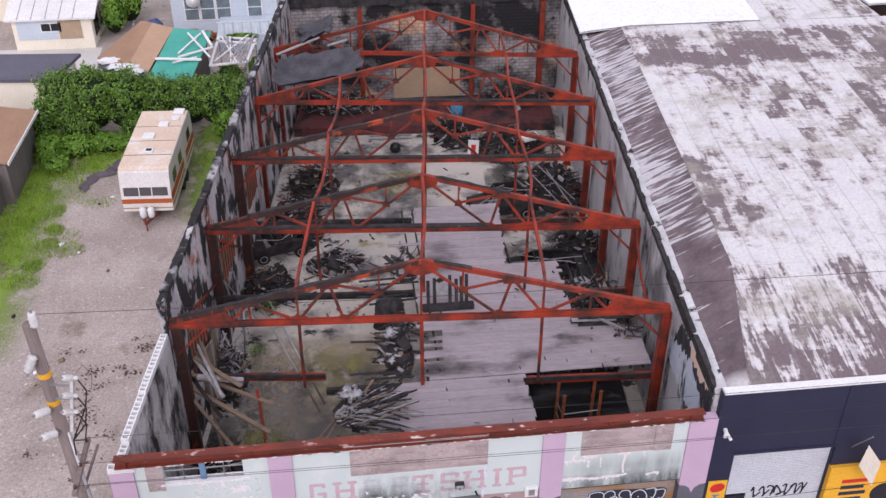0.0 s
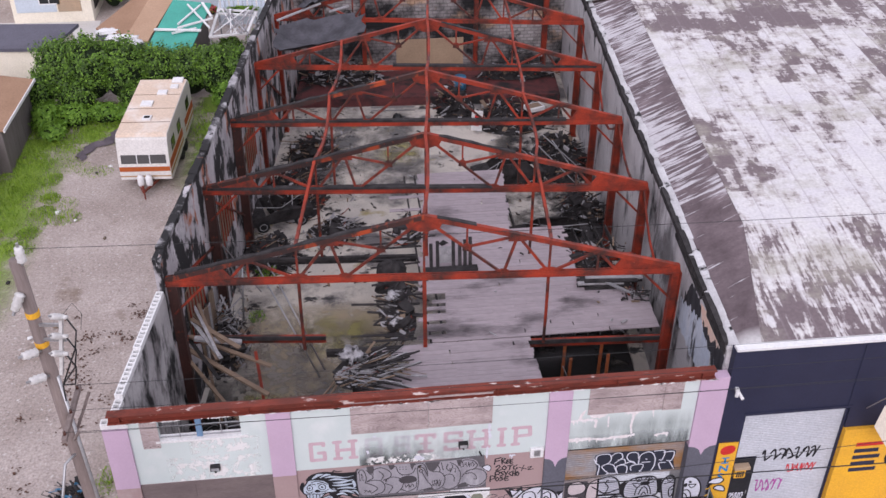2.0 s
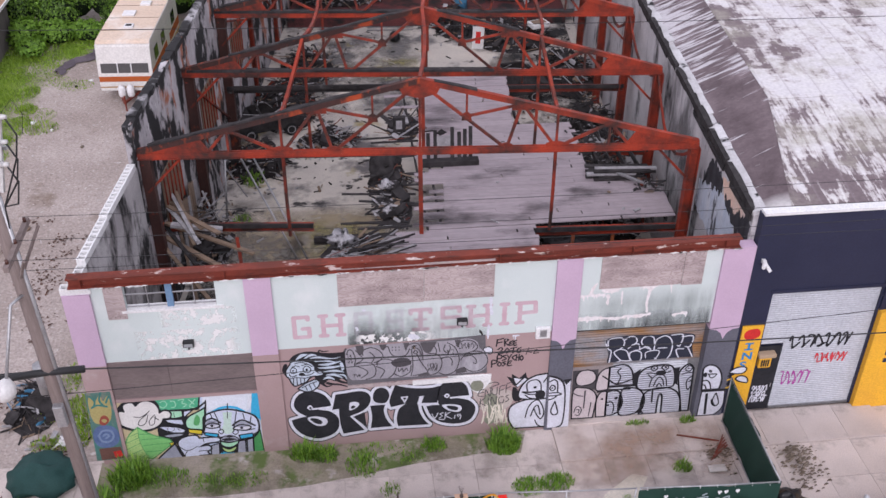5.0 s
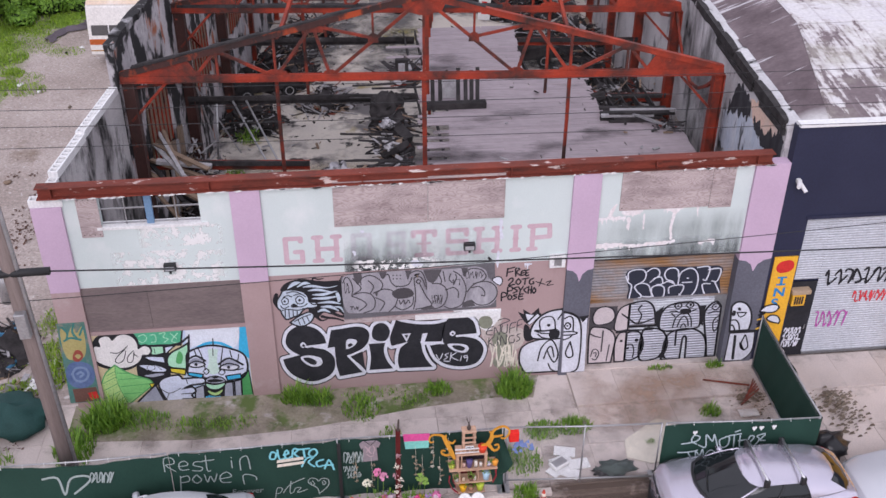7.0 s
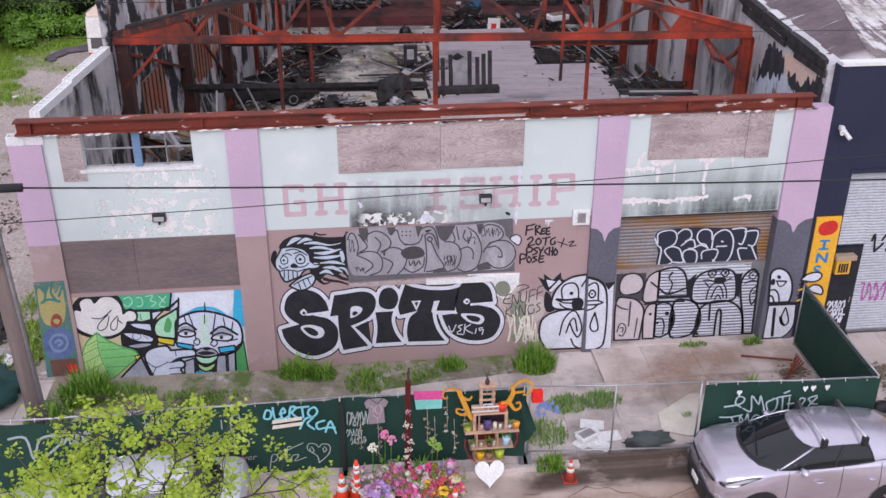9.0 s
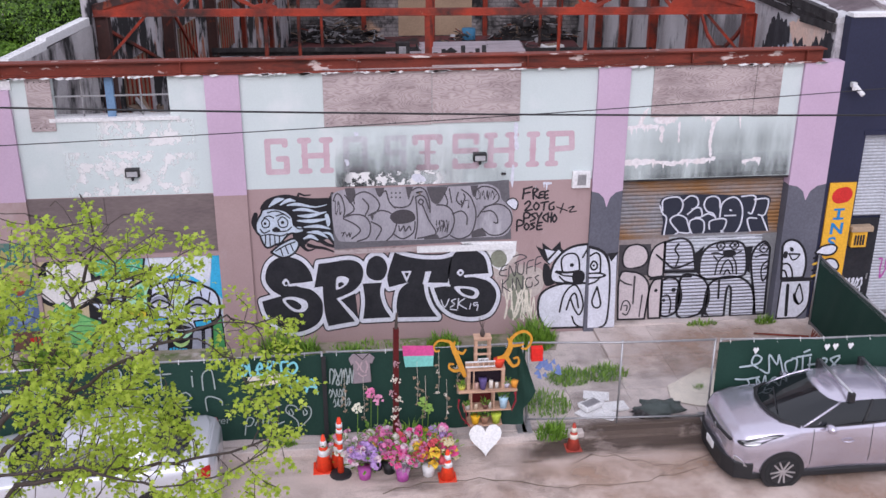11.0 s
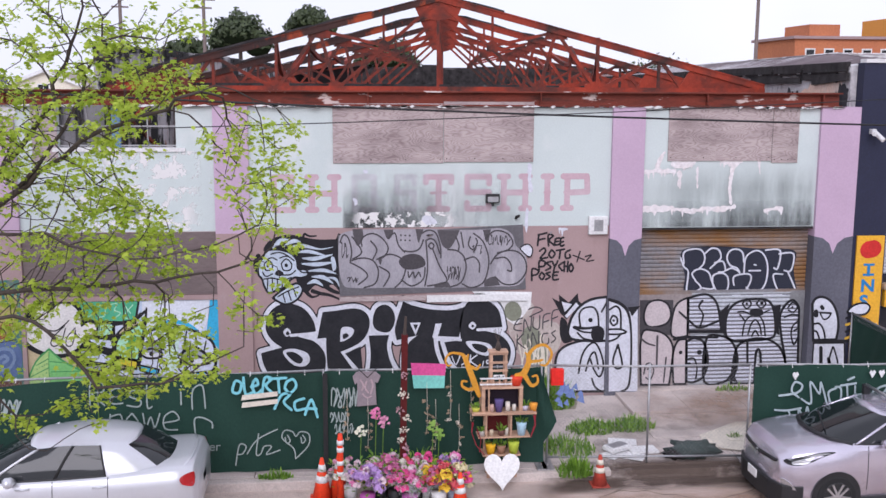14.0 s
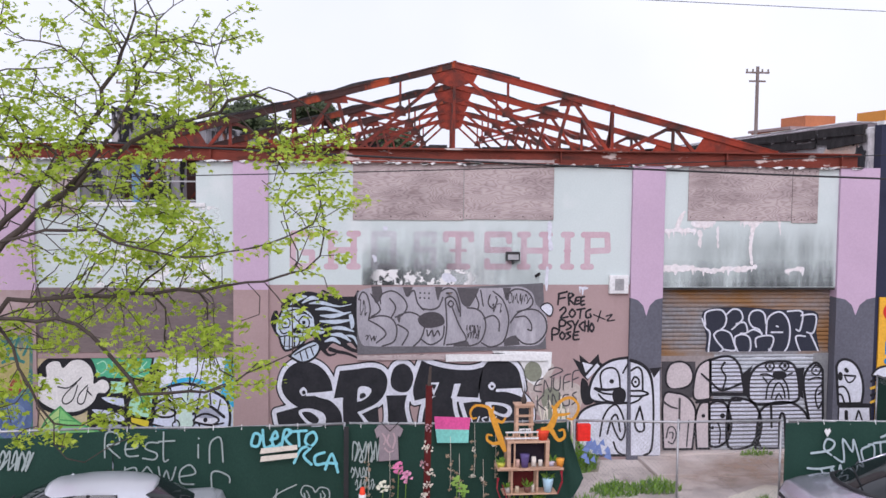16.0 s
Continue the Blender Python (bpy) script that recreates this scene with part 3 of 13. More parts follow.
for k, (x0, x1, y0, y1, z, m) in enumerate(((-9, 3, -3.95, -0.1, 0.034, F_grime), (2, 9, -4.0, -0.4, 0.036, F_grime), (3.5, 9, -2.6, -0.05, 0.14, F_tan), (0.8, 7.2, -5.0, -4.3, -0.115, F_damp), (-9, 1.5, -4.95, -4.3, -0.118, F_grime), (-1, 12, -8.4, -4.6, -0.085, F_tan), (-9, 5, -8.6, -4.9, -0.075, F_grime))):
    zz = lambda y: z if y > -4.29 or z > 0 else ROAD_Z + 0.08 * max(0, min(1, (KERB - y) / 4.75)) + 0.004 + 0.0015 * k
    structure("trim_stain", Shape().add([(x0, y0, zz(y0)), (x1, y0, zz(y0)), (x1, y1, zz(y1)), (x0, y1, zz(y1))], [(0, 1, 2, 3)]), m, "stains and washed-out soil on the paving", "stain")

# mud washed over the kerb by the driveway
F_mud = stain_material("wet_mud", (0.085, 0.058, 0.044), 1.1, 0.34, 0.52, (0.8, 1.4, 1), 0.82, ((0, [(0, 0), (0.06, 1), (0.92, 1), (1, 0)]), (1, [(0, 0), (0.3, 0.9), (0.8, 1), (1, 0.2)])))
prof = ((-4.95, -0.117), (-4.6, -0.125), (-4.31, -0.124), (-4.265, -0.085), (-4.215, -0.012), (-4.06, -0.010), (-4.045, 0.030), (-3.85, 0.040))
s = Shape()
s.add([(x, y, z) for x in (1.1, 3, 5, 7.4) for y, z in prof], [(i * 8 + j, i * 8 + j + 1, i * 8 + j + 9, i * 8 + j + 8) for i in range(3) for j in range(7)])
structure("trim_mud", s, F_mud, "wet brown mud washed along the gutter and dropped kerb", "mud")

# ---- burnt warehouse: shell ----
def XL(y):
    return -8.77 + 0.133 * y


def XR(y):
    return 8.28 + 0.084 * y


BACK = 34.8
s = Shape()
s.slab([(-9.0, 0.25), (8.7, 0.25), (XR(BACK) + 0.3, BACK), (XL(BACK) - 0.3, BACK)], -0.05, 0.03)
structure("floor_ground", s, M_conc, "stained concrete warehouse floor open to the sky", "floor")


def lined_wall(x_of, y0, y1, t, tops, out):
    """A side wall from y0 to y1 with inner face x_of(y), thickness t to the side out, and an uneven top."""
    s = Shape()
    n = len(tops)
    ys = [y0 + (y1 - y0) * i / (n - 1) for i in range(n)]
    v = []
    for y, z in zip(ys, tops):
        xi, xo = x_of(y), x_of(y) + out * t
        v += [(xi, y, -0.05), (xo, y, -0.05), (xo, y, z), (xi, y, z)]
    f = []
    for i in range(n - 1):
        a, b = 4 * i, 4 * i + 4
        f += [(a, b, b + 3, a + 3), (a + 3, b + 3, b + 2, a + 2), (a + 2, b + 2, b + 1, a + 1)]
    f += [(0, 3, 2, 1), (4 * n - 4, 4 * n - 3, 4 * n - 2, 4 * n - 1)]
    return s.add(v, f)


rng = random.Random(11)
left_in = lambda y: -8.76 + 0.131 * y
right_in = lambda y: XR(y) + 0.36
tops_l = [7.54 + 0.04 * rng.uniform(-1, 1) for _ in range(60)]
structure("wall_left", lined_wall(left_in, 5.75, BACK, 0.2, tops_l, -1), M_soot_wall, "soot-blackened block side wall with peeling whitewash", "wall")
structure("wall_left_front", lined_wall(left_in, 0.05, 5.75, 0.2, [6.0, 6.16, 6.16, 6.2, 6.22], -1), M_wall_front, "whitewashed block wall with open hollow cores along its stepped top", "wall")
tops_r = [6.95 + 0.05 * rng.uniform(-1, 1) for _ in range(60)]
structure("wall_right", lined_wall(right_in, 0.26, BACK, 0.3, tops_r, 1), M_wall_right, "smoke-stained plaster party wall", "wall")
s = Shape()
n = 50
for i in range(n):
    y0, y1 = 5.8 + (BACK - 5.8) * i / n, 5.8 + (BACK - 5.8) * (i + 1) / n
    zt = 7.54 + rng.uniform(0.02, 0.12)
    a, b = left_in(y0) + rng.uniform(0.0, 0.06), left_in(y0) - 0.22 - rng.uniform(0, 0.05)
    s.add([(b, y0, 7.4), (a, y0, 7.4), (left_in(y1) + 0.02, y1, 7.4), (left_in(y1) - 0.22, y1, 7.4), (b, y0, zt), (a, y0, zt - 0.05), (left_in(y1) + 0.02, y1, zt - 0.03), (left_in(y1) - 0.22, y1, zt)],
          [(4, 5, 6, 7), (0, 1, 5, 4), (1, 2, 6, 5), (2, 3, 7, 6), (3, 0, 4, 7)])
structure("trim_left_wall_cap", s, M_cap_l, "broken, charred coping along the side wall", "coping")
s = Shape()
for i in range(n):
    y0, y1 = 0.3 + (BACK - 0.3) * i / n, 0.3 + (BACK - 0.3) * (i + 1) / n
    zt = 7.05 + rng.uniform(-0.03, 0.05)
    a, b = right_in(y0) - rng.uniform(0.0, 0.08), right_in(y0) + 0.34
    s.add([(a, y0, 6.88), (b, y0, 6.88), (right_in(y1) + 0.34, y1, 6.88), (right_in(y1) - 0.02, y1, 6.88), (a, y0, zt - 0.08), (b, y0, zt), (right_in(y1) + 0.34, y1, zt), (right_in(y1) - 0.02, y1, zt - 0.06)],
          [(4, 5, 6, 7), (0, 1, 5, 4), (1, 2, 6, 5), (2, 3, 7, 6), (3, 0, 4, 7)])
structure("trim_right_wall_cap", s, M_cap, "charred coping with white remains on the party wall", "coping")
rng = random.Random(19)
fas = tagged(new("trim_party_wall_fascia"), "charred timber fascia hanging along the party wall", "fascia", "", "structure")
y = 0.9
while y < BACK - 1:
    ln = rng.uniform(0.8, 2.6)
    h = rng.uniform(0.14, 0.34)
    sh = Shape()
    pts = [(y, 6.96), (y + ln, 6.96), (y + ln, 6.96 - h * rng.uniform(0.5, 1)), (y + ln * 0.6, 6.96 - h * rng.uniform(0.6, 1.1)), (y + ln * 0.3, 6.96 - h * rng.uniform(0.4, 1)), (y, 6.96 - h)]
    k = len(pts)
    sh.add([(right_in(a) - 0.05, a, z) for a, z in pts] + [(right_in(a) - 0.004, a, z) for a, z in pts], [tuple(range(k)), tuple(reversed(range(k, 2 * k)))] + [((q + 1) % k, q, k + q, k + (q + 1) % k) for q in range(k)])
    part("charred_board", sh, M_char, fas)
    y += ln + rng.choice((0.0, 0.02, 0.1))
F_smoke = stain_material("wall_smoke", (0.020, 0.019, 0.021), 0.9, 0.46, 0.60, (1, 1, 0.35), 0.8, ((1, [(0, 0), (0.2, 0.7), (0.6, 0.7), (1, 0)]), (2, [(0, 0.5), (0.5, 0.8), (0.9, 1), (1, 1)])))
structure("trim_wall_stain", Shape().add([(right_in(y) - 0.006, y, z) for y, z in ((4.6, 3.0), (12.0, 3.0), (12.0, 6.86), (4.6, 6.86))], [(0, 1, 2, 3)]), F_smoke, "smoke on the party wall", "stain")
remains = tagged(new("trim_party_wall_remains"), "soot and patches of blue and peach plaster at the end of the party wall", "plaster", "", "structure")
M_bluewash = material("blue_limewash", (0.42, 0.48, 0.58), (0.56, 0.58, 0.63), 2.2, 0.9, stretch=(1, 1, 0.35), grain=14, bump=0.2, stains=(((0.05, 0.05, 0.06), 2.2, 0.56, 0.63, (1, 1, 0.3)),))
M_peach = material("peach_plaster", (0.70, 0.47, 0.36), (0.62, 0.50, 0.44), 1.2, 0.9, grain=14, bump=0.2)
M_sootfilm = material("thick_soot", (0.030, 0.029, 0.033), (0.060, 0.058, 0.065), 2.0, 0.95, stretch=(1, 1, 0.4), grain=14, bump=0.2, spec=0.1, stains=(((0.34, 0.34, 0.38), 2.4, 0.64, 0.70, (1, 1, 0.3)),))


def torn(pts, off, rag, seed):
    """A skin on the party wall with a ragged outline, from corners (along, height)."""
    edge = []
    for (a, b), (c, d) in zip(pts, pts[1:] + pts[:1]):
        n = max(2, int(math.hypot(c - a, d - b) / 0.07))
        for i in range(n):
            y, z = a + (c - a) * i / n, b + (d - b) * i / n
            j = rag * noise.noise(Vector((y * 6, z * 6, seed)))
            edge.append((y + 0.4 * j, z + j * 1.4 + 0.5 * rag * noise.noise(Vector((y * 17, z * 3, seed + 5)))))
    n = len(edge)
    return Shape().add([(right_in(y) - off, y, z) for y, z in edge] + [(right_in(y) - 0.002, y, z) for y, z in edge], [tuple(range(n)), tuple(reversed(range(n, 2 * n)))] + [((i + 1) % n, i, n + i, n + (i + 1) % n) for i in range(n)])


part("blue_skin", torn([(5.1, 5.1), (4.3, 5.6), (3.5, 5.9), (2.5, 6.0), (1.5, 5.7), (1.4, 4.6), (3.4, 4.2), (5.1, 4.2)], 0.010, 0.16, 1.0), M_bluewash, remains, "pale blue limewash")
part("peach_skin", torn([(3.05, 6.45), (2.2, 6.72), (0.8, 6.8), (0.5, 6.4), (1.6, 6.0), (2.6, 5.95)], 0.014, 0.08, 2.0), M_peach, remains, "peach plaster")
part("soot_skin", torn([(4.4, 6.1), (3.9, 6.42), (3.3, 6.5), (2.95, 6.3), (2.95, 5.95), (3.5, 5.75), (4.1, 5.5), (4.8, 5.35)], 0.018, 0.22, 3.0), M_sootfilm, remains, "black soot")
part("soot_skin", torn([(2.6, 6.05), (1.7, 6.2), (0.9, 6.5), (0.36, 6.62), (0.36, 5.4), (1.0, 5.3), (1.5, 5.75), (2.1, 5.8)], 0.019, 0.2, 4.0), M_sootfilm, remains, "black soot")
part("charred_board", Shape().beam((right_in(6.6) - 0.05, 6.6, 6.72), (right_in(3.0) - 0.06, 3.0, 6.74), 0.06, 0.14), M_char, fas)
part("charred_board", Shape().beam((right_in(2.25) - 0.05, 2.25, 6.70), (right_in(0.3) - 0.06, 0.3, 6.80), 0.06, 0.16), M_char, fas)
strip_, y = tagged(new("trim_party_wall_tar"), "black burnt tar along the inner edge of the coping", "coping", "", "structure"), 0.35
while y < BACK - 0.6:
    ln = rng.uniform(0.7, 1.9)
    w0, w1 = rng.uniform(0.0, 0.11), rng.uniform(0.0, 0.11)
    y2 = min(y + ln, BACK - 0.3)
    part("tar_strip", Shape().slab([(right_in(y) - 0.085, y), (right_in(y) + w0, y + 0.03), (right_in((y + y2) / 2) + rng.uniform(0.02, 0.14), (y + y2) / 2), (right_in(y2) + w1, y2 - 0.03), (right_in(y2) - 0.085, y2)], 6.9, 7.105), M_char, strip_)
    y = y2 + rng.choice((0.0, 0.01, 0.15))
s = Shape().box(XL(BACK) - 0.5, XR(BACK) + 0.66, BACK, BACK + 0.3, -0.05, 7.6)
structure("wall_back", s, M_brick_back, "sooty whitewashed brick end wall", "wall")
s = Shape()
for i in range(16):
    xa = XL(BACK) - 0.3 + i * 0.98
    s.box(xa, xa + 0.99, BACK - 0.16 - 0.05 * (i % 3), BACK + 0.02, 6.45 + 0.06 * ((i * 7) % 3), 7.5 + 0.08 * ((i * 5) % 4))
structure("trim_back_wall_soot_beam", s, M_char, "charred timber header along the end wall", "beam")

# hollow blocks along the broken front part of the left wall
block_meshes = {}


def hollow_block():
    if "b" not in block_meshes:
        s = Shape()
        l, w, h, t = 0.195, 0.115, 0.19, 0.035
        outer = [(-l, -w), (l, -w), (l, w), (-l, w)]
        xs = [-l, -l + t, -t / 2, t / 2, l - t, l]
        for x0, x1 in ((xs[0], xs[1]), (xs[2], xs[3]), (xs[4], xs[5])):
            s.box(x0, x1, -w + t, w - t, 0, h)
        s.box(-l, l, -w, -w + t, 0, h)
        s.box(-l, l, w - t, w, 0, h)
        s.box(-l + t, l - t, -w + t, w - t, 0, 0.03)
        block_meshes["b"] = s.mesh("block", M_white)
    return block_meshes["b"]


wall_lf = bpy.data.objects["wall_left_front"]
for i in range(14):
    y = 0.3 + 0.395 * i
    o = new("block", hollow_block())
    o.parent = wall_lf
    o.matrix_basis = pose(left_in(y) - 0.1, y, (6.0 if i < 2 else 6.16 if i < 7 else 6.22) + 0.002, 0, 0, 90 - 7.6)

# ---- front wall ----
TOP = 6.12
PIL = ((-9.12, -8.44), (-4.655, -3.97), (3.43, 4.115), (7.905, 8.77))
SPLIT = 3.64
s = Shape()
s.box(-8.44, -7.66, 0, 0.25, SPLIT, TOP).box(-7.66, -5.38, 0, 0.25, SPLIT, 5.3).box(-5.38, -4.655, 0, 0.25, SPLIT, TOP)
structure("wall_front_mint_a", s, M_mint, "peeling mint-green painted front wall with an open window", "wall")
structure("wall_front_mint_b", Shape().box(-3.97, 3.43, 0, 0.25, SPLIT + 0.05, TOP), M_mint, "peeling mint-green painted front wall", "wall")
structure("wall_front_mint_c", Shape().box(4.115, 7.905, 0, 0.25, 3.63, TOP), M_mint, "smoke-stained mint-green wall over the roller door", "wall")
structure("wall_front_taupe_a", Shape().box(-8.44, -4.655, 0, 0.25, -0.05, SPLIT), M_taupe, "taupe painted lower front wall", "wall")
structure("wall_front_taupe_b", Shape().box(-3.97, 3.43, 0, 0.25, -0.05, SPLIT + 0.05), M_taupe, "taupe painted lower front wall", "wall")
for k, (x0, x1) in enumerate(PIL):
    zt = 5.92 if k == 0 else 6.16
    up = Shape()
    if k < 2:
        up.box(x0, x1, -0.085, 0.25, 3.6, zt)
        lo = Shape().box(x0, x1, -0.085, 0.25, -0.05, 3.6)
    else:
        xm = (x0 + x1) / 2
        tip = [(x0, 3.42), (x0 + (xm - x0) * 0.45, 3.38), (x0 + (xm - x0) * 0.8, 3.26), (xm, 3.04), (x1 - (x1 - xm) * 0.8, 3.26), (x1 - (x1 - xm) * 0.45, 3.38), (x1, 3.42)]
        up.panel([(x1, zt), (x0, zt)] + tip, -0.085, 0.25)
        lo = Shape().panel([(x0, -0.05), (x1, -0.05)] + list(reversed(tip)), -0.085, 0.25)
    structure("trim_pilaster_%d" % (k + 1), up, M_lav, "lavender painted pilaster", "pilaster")
    structure("trim_pilaster_foot_%d" % (k + 1), lo, M_taupe if k < 2 else M_slate, "taupe pilaster foot" if k < 2 else "slate-grey pilaster foot under a scalloped paint line", "pilaster")
pil1 = bpy.data.objects["trim_pilaster_1"]
for i in range(2):
    o = new("block", hollow_block())
    o.parent = pil1
    o.matrix_basis = pose(-8.95 + 0.36 * i, 0.08, 5.922, 0, 0, 0)

# rusted edge beam over the front
beam = thing("edge_beam", "rusted red steel channel lying along the top of the front wall", "steel beam")
s = Shape()
for z0, z1, y0, y1 in ((6.15, 6.18, -0.12, 0.16), (6.42, 6.45, -0.12, 0.16), (6.18, 6.42, 0.10, 0.14)):
    s.box(-8.92, 8.32, y0, y1, z0, z1)
s.box(-8.9, 8.3, 0.0, 0.10, 6.18, 6.42)
part("channel", s, M_beam, beam)
for x in (-8.6, -5.1, -1.6, 1.9, 5.4, 7.9):
    part("stiffener", Shape().box(x, x + 0.02, -0.115, 0.0, 6.18, 6.42), M_beam, beam)
rng = random.Random(2)
s = Shape()
for i in range(70):
    x = rng.uniform(-8.8, 8.2)
    w = rng.uniform(0.05, 0.3)
    h = rng.uniform(0.015, 0.05)
    s.panel([(x, 6.15), (x + w * 0.3, 6.15 - h), (x + w * 0.7, 6.15 - h * 0.6), (x + w, 6.15), (x + w * 0.6, 6.17)], -0.123, -0.10)
part("mortar_crumbs", s, M_white, beam, "crumbled white mortar along the beam")

# ---- neighbour building ----
NW = 8.80


def ridge_x(y):
    return 9.65 + 0.265 * y if y < 5.8 else 10.667 + 0.09 * y


s = Shape()
s.box(NW, 9.55, -0.03, 0.25, -0.05, 7.08)
structure("wall_neighbour_front", s, M_navy, "navy painted shop front wall", "wall")
structure("wall_neighbour_lintel", Shape().box(9.55, 12.85, -0.03, 0.25, 4.55, 7.08), M_navy, "navy painted wall over the shop shutter", "wall")
structure("wall_neighbour_upper", Shape().box(12.85, 40, -0.03, 0.25, 3.66, 7.08), M_navy, "navy painted wall over the yellow shop front", "wall")
structure("trim_neighbour_front_seam", Shape().box(9.5, 12.9, -0.055, -0.03, 4.5, 4.6).box(12.75, 12.8, -0.05, -0.03, 4.6, 7.0), M_navy, "navy trim over the shop shutter", "trim")
structure("wall_neighbour_yellow", Shape().box(12.85, 40, -0.16, 0.25, -0.05, 3.66), M_yellow, "bright yellow painted shop wall", "wall")
structure("wall_neighbour_far", Shape().box(39.7, 40, 0.25, 42, -0.05, 7.1), M_navy, "plain far wall of the neighbouring shop", "wall")
structure("trim_neighbour_roof_edge", Shape().box(NW + 0.02, 40, -0.07, 0.2, 7.08, 7.16), M_white, "white flaking roof edge", "trim")


def roof_patch(name, mat, rows, label, thick=0.1):
    """A sheet of roof from rows of points across, each row one y."""
    s = Shape()
    w = len(rows[0])
    v = [p for r in rows for p in r]
    f = [(i * w + j, i * w + j + 1, (i + 1) * w + j + 1, (i + 1) * w + j) for i in range(len(rows) - 1) for j in range(w - 1)]
    s.add(v, f)
    n = len(v)
    s.add([(x, y, z - thick) for x, y, z in v], [tuple(reversed(q)) for q in f])
    return structure(name, s, mat, label, "roof")


ys = [0.2 + 1.3 * i for i in range(22)]
rz = lambda y: 7.12 + 0.36 * min(1, max(0, (y - 0.2) / 5.5))
roof_patch("roof_neighbour_hip", M_roof_strip, [[(right_in(y) + 0.3, y, 6.98 + 0.06 * min(1, y / 5)), (right_in(y) * 0.5 + ridge_x(y) * 0.5 + 0.15, y, 0.5 * (7.0 + rz(y)) + 0.01), (ridge_x(y), y, rz(y))] for y in ys], "steep roof edge of bare purple-grey felt with white streaks")
roof_patch("roof_neighbour_main", M_roof, [[(ridge_x(y) + (40 - ridge_x(y)) * k / 6, y, rz(y) + 0.06 * math.sin(math.pi * k / 6) - 0.02 * k) for k in range(7)] for y in ys], "low roof with peeling white coating over dark felt")
yb = ys[-1]
roof_patch("roof_white_behind", M_membrane, [[(10.9 + 0.09 * (y - yb), y, 7.3), (13.6, y, 7.55), (20.6 + 0.1 * (y - yb), y, 7.55)] for y in (yb + 0.0, yb + 4, yb + 14)], "clean white roof membrane of a building behind")
roof_patch("roof_grey_behind", M_roof, [[(20.6 + 0.1 * (y - yb), y, 7.5), (27.2, y, 7.5), (27.3, y, 7.5)] for y in (yb + 0.0, yb + 4, yb + 14)], "weathered grey roof behind")
roof_patch("roof_white_far", M_membrane, [[(27.4, y, 7.6), (33, y, 7.7), (40, y, 7.6)] for y in (yb + 1.5, yb + 4, yb + 14)], "white roof sheet on a building further back")
structure("wall_behind", Shape().box(11.6, 40, 42.3, 42.6, -0.05, 7.4), M_taupe, "plain end wall of the buildings behind", "wall")
# strips of rolled felt with raised laps on the neighbour's roof
felt = tagged(new("trim_roof_laps"), "raised laps between strips of rolled roofing", "roof", "", "structure")
part("felt_lap", Shape().add([(ridge_x(5.8) + 0.05, 5.75, rz(5.8) + 0.02), (39, 5.85, rz(5.8) - 0.03), (39, 5.95, rz(5.8) - 0.03), (ridge_x(5.8) + 0.05, 5.87, rz(5.8) + 0.02), (ridge_x(5.8) + 0.05, 5.75, rz(5.8)), (39, 5.85, rz(5.8) - 0.1)], [(0, 1, 2, 3), (0, 4, 5, 1)]), M_roof, felt)
s = Shape()
for i in range(24):
    y0 = ys[0] + (yb - ys[0]) * i / 24
    y1 = ys[0] + (yb - ys[0]) * (i + 1) / 24
    s.add([(ridge_x(y0) - 0.06, y0, rz(y0)), (ridge_x(y0) + 0.09, y0, rz(y0)), (ridge_x(y1) + 0.09, y1, rz(y1)), (ridge_x(y1) - 0.06, y1, rz(y1)), (ridge_x(y0), y0, rz(y0) + 0.035), (ridge_x(y1), y1, rz(y1) + 0.035)], [(0, 4, 5, 3), (4, 1, 2, 5)])
part("ridge_cap", s, M_roof, felt)
# shop shutter, door and sign
shutter = thing("shop_shutter", "pale grey steel roller shutter with sprayed tags", "shutter")


def slats(x0, x1, z0, z1, y, pitch=0.075, deep=0.02):
    s = Shape()
    n = int((z1 - z0) / pitch)
    v, f = [], []
    for i in range(n + 1):
        z = z0 + (z1 - z0) * i / n
        dz = (z1 - z0) / n
        for dy, q in ((0, z), (-deep, z + dz * 0.35), (-deep, z + dz * 0.65)):
            v += [(x0, y + dy, min(q, z1)), (x1, y + dy, min(q, z1))]
    m = len(v) // 2
    f = [(2 * i, 2 * i + 1, 2 * i + 3, 2 * i + 2) for i in range(m - 1)]
    return s.add(v, f)


part("curtain", slats(10.3, 12.85, 0.1, 4.5, 0.12), M_shutter, shutter)
part("upper_curtain", slats(9.55, 10.3, 2.55, 4.5, 0.12), M_shutter, shutter)
part("guide", Shape().box(12.79, 12.85, 0.03, 0.14, 0.05, 4.5), M_navy, shutter)
part("bottom_bar", Shape().box(10.3, 12.8, 0.07, 0.15, 0.05, 0.13), M_galv, shutter)
part("backing", Shape().box(9.55, 12.85, 0.16, 0.25, -0.05, 4.55), M_navy, shutter)
sdoor = thing("shop_door", "narrow black painted steel door covered in scribbled tags", "door")
part("leaf", Shape().box(9.58, 10.26, 0.06, 0.12, 0.06, 2.5), M_black, sdoor, bevel=0.01)
part("handle", Shape().tube([(10.15, 0.0, 1.0), (10.15, -0.02, 1.15)], 0.015), M_galv, sdoor)
sign = thing("shop_sign", "upright yellow shop sign with a red oval and blue letters", "sign")
part("board", Shape().box(8.88, 9.5, -0.075, -0.035, 0.02, 3.42), M_yellow, sign)

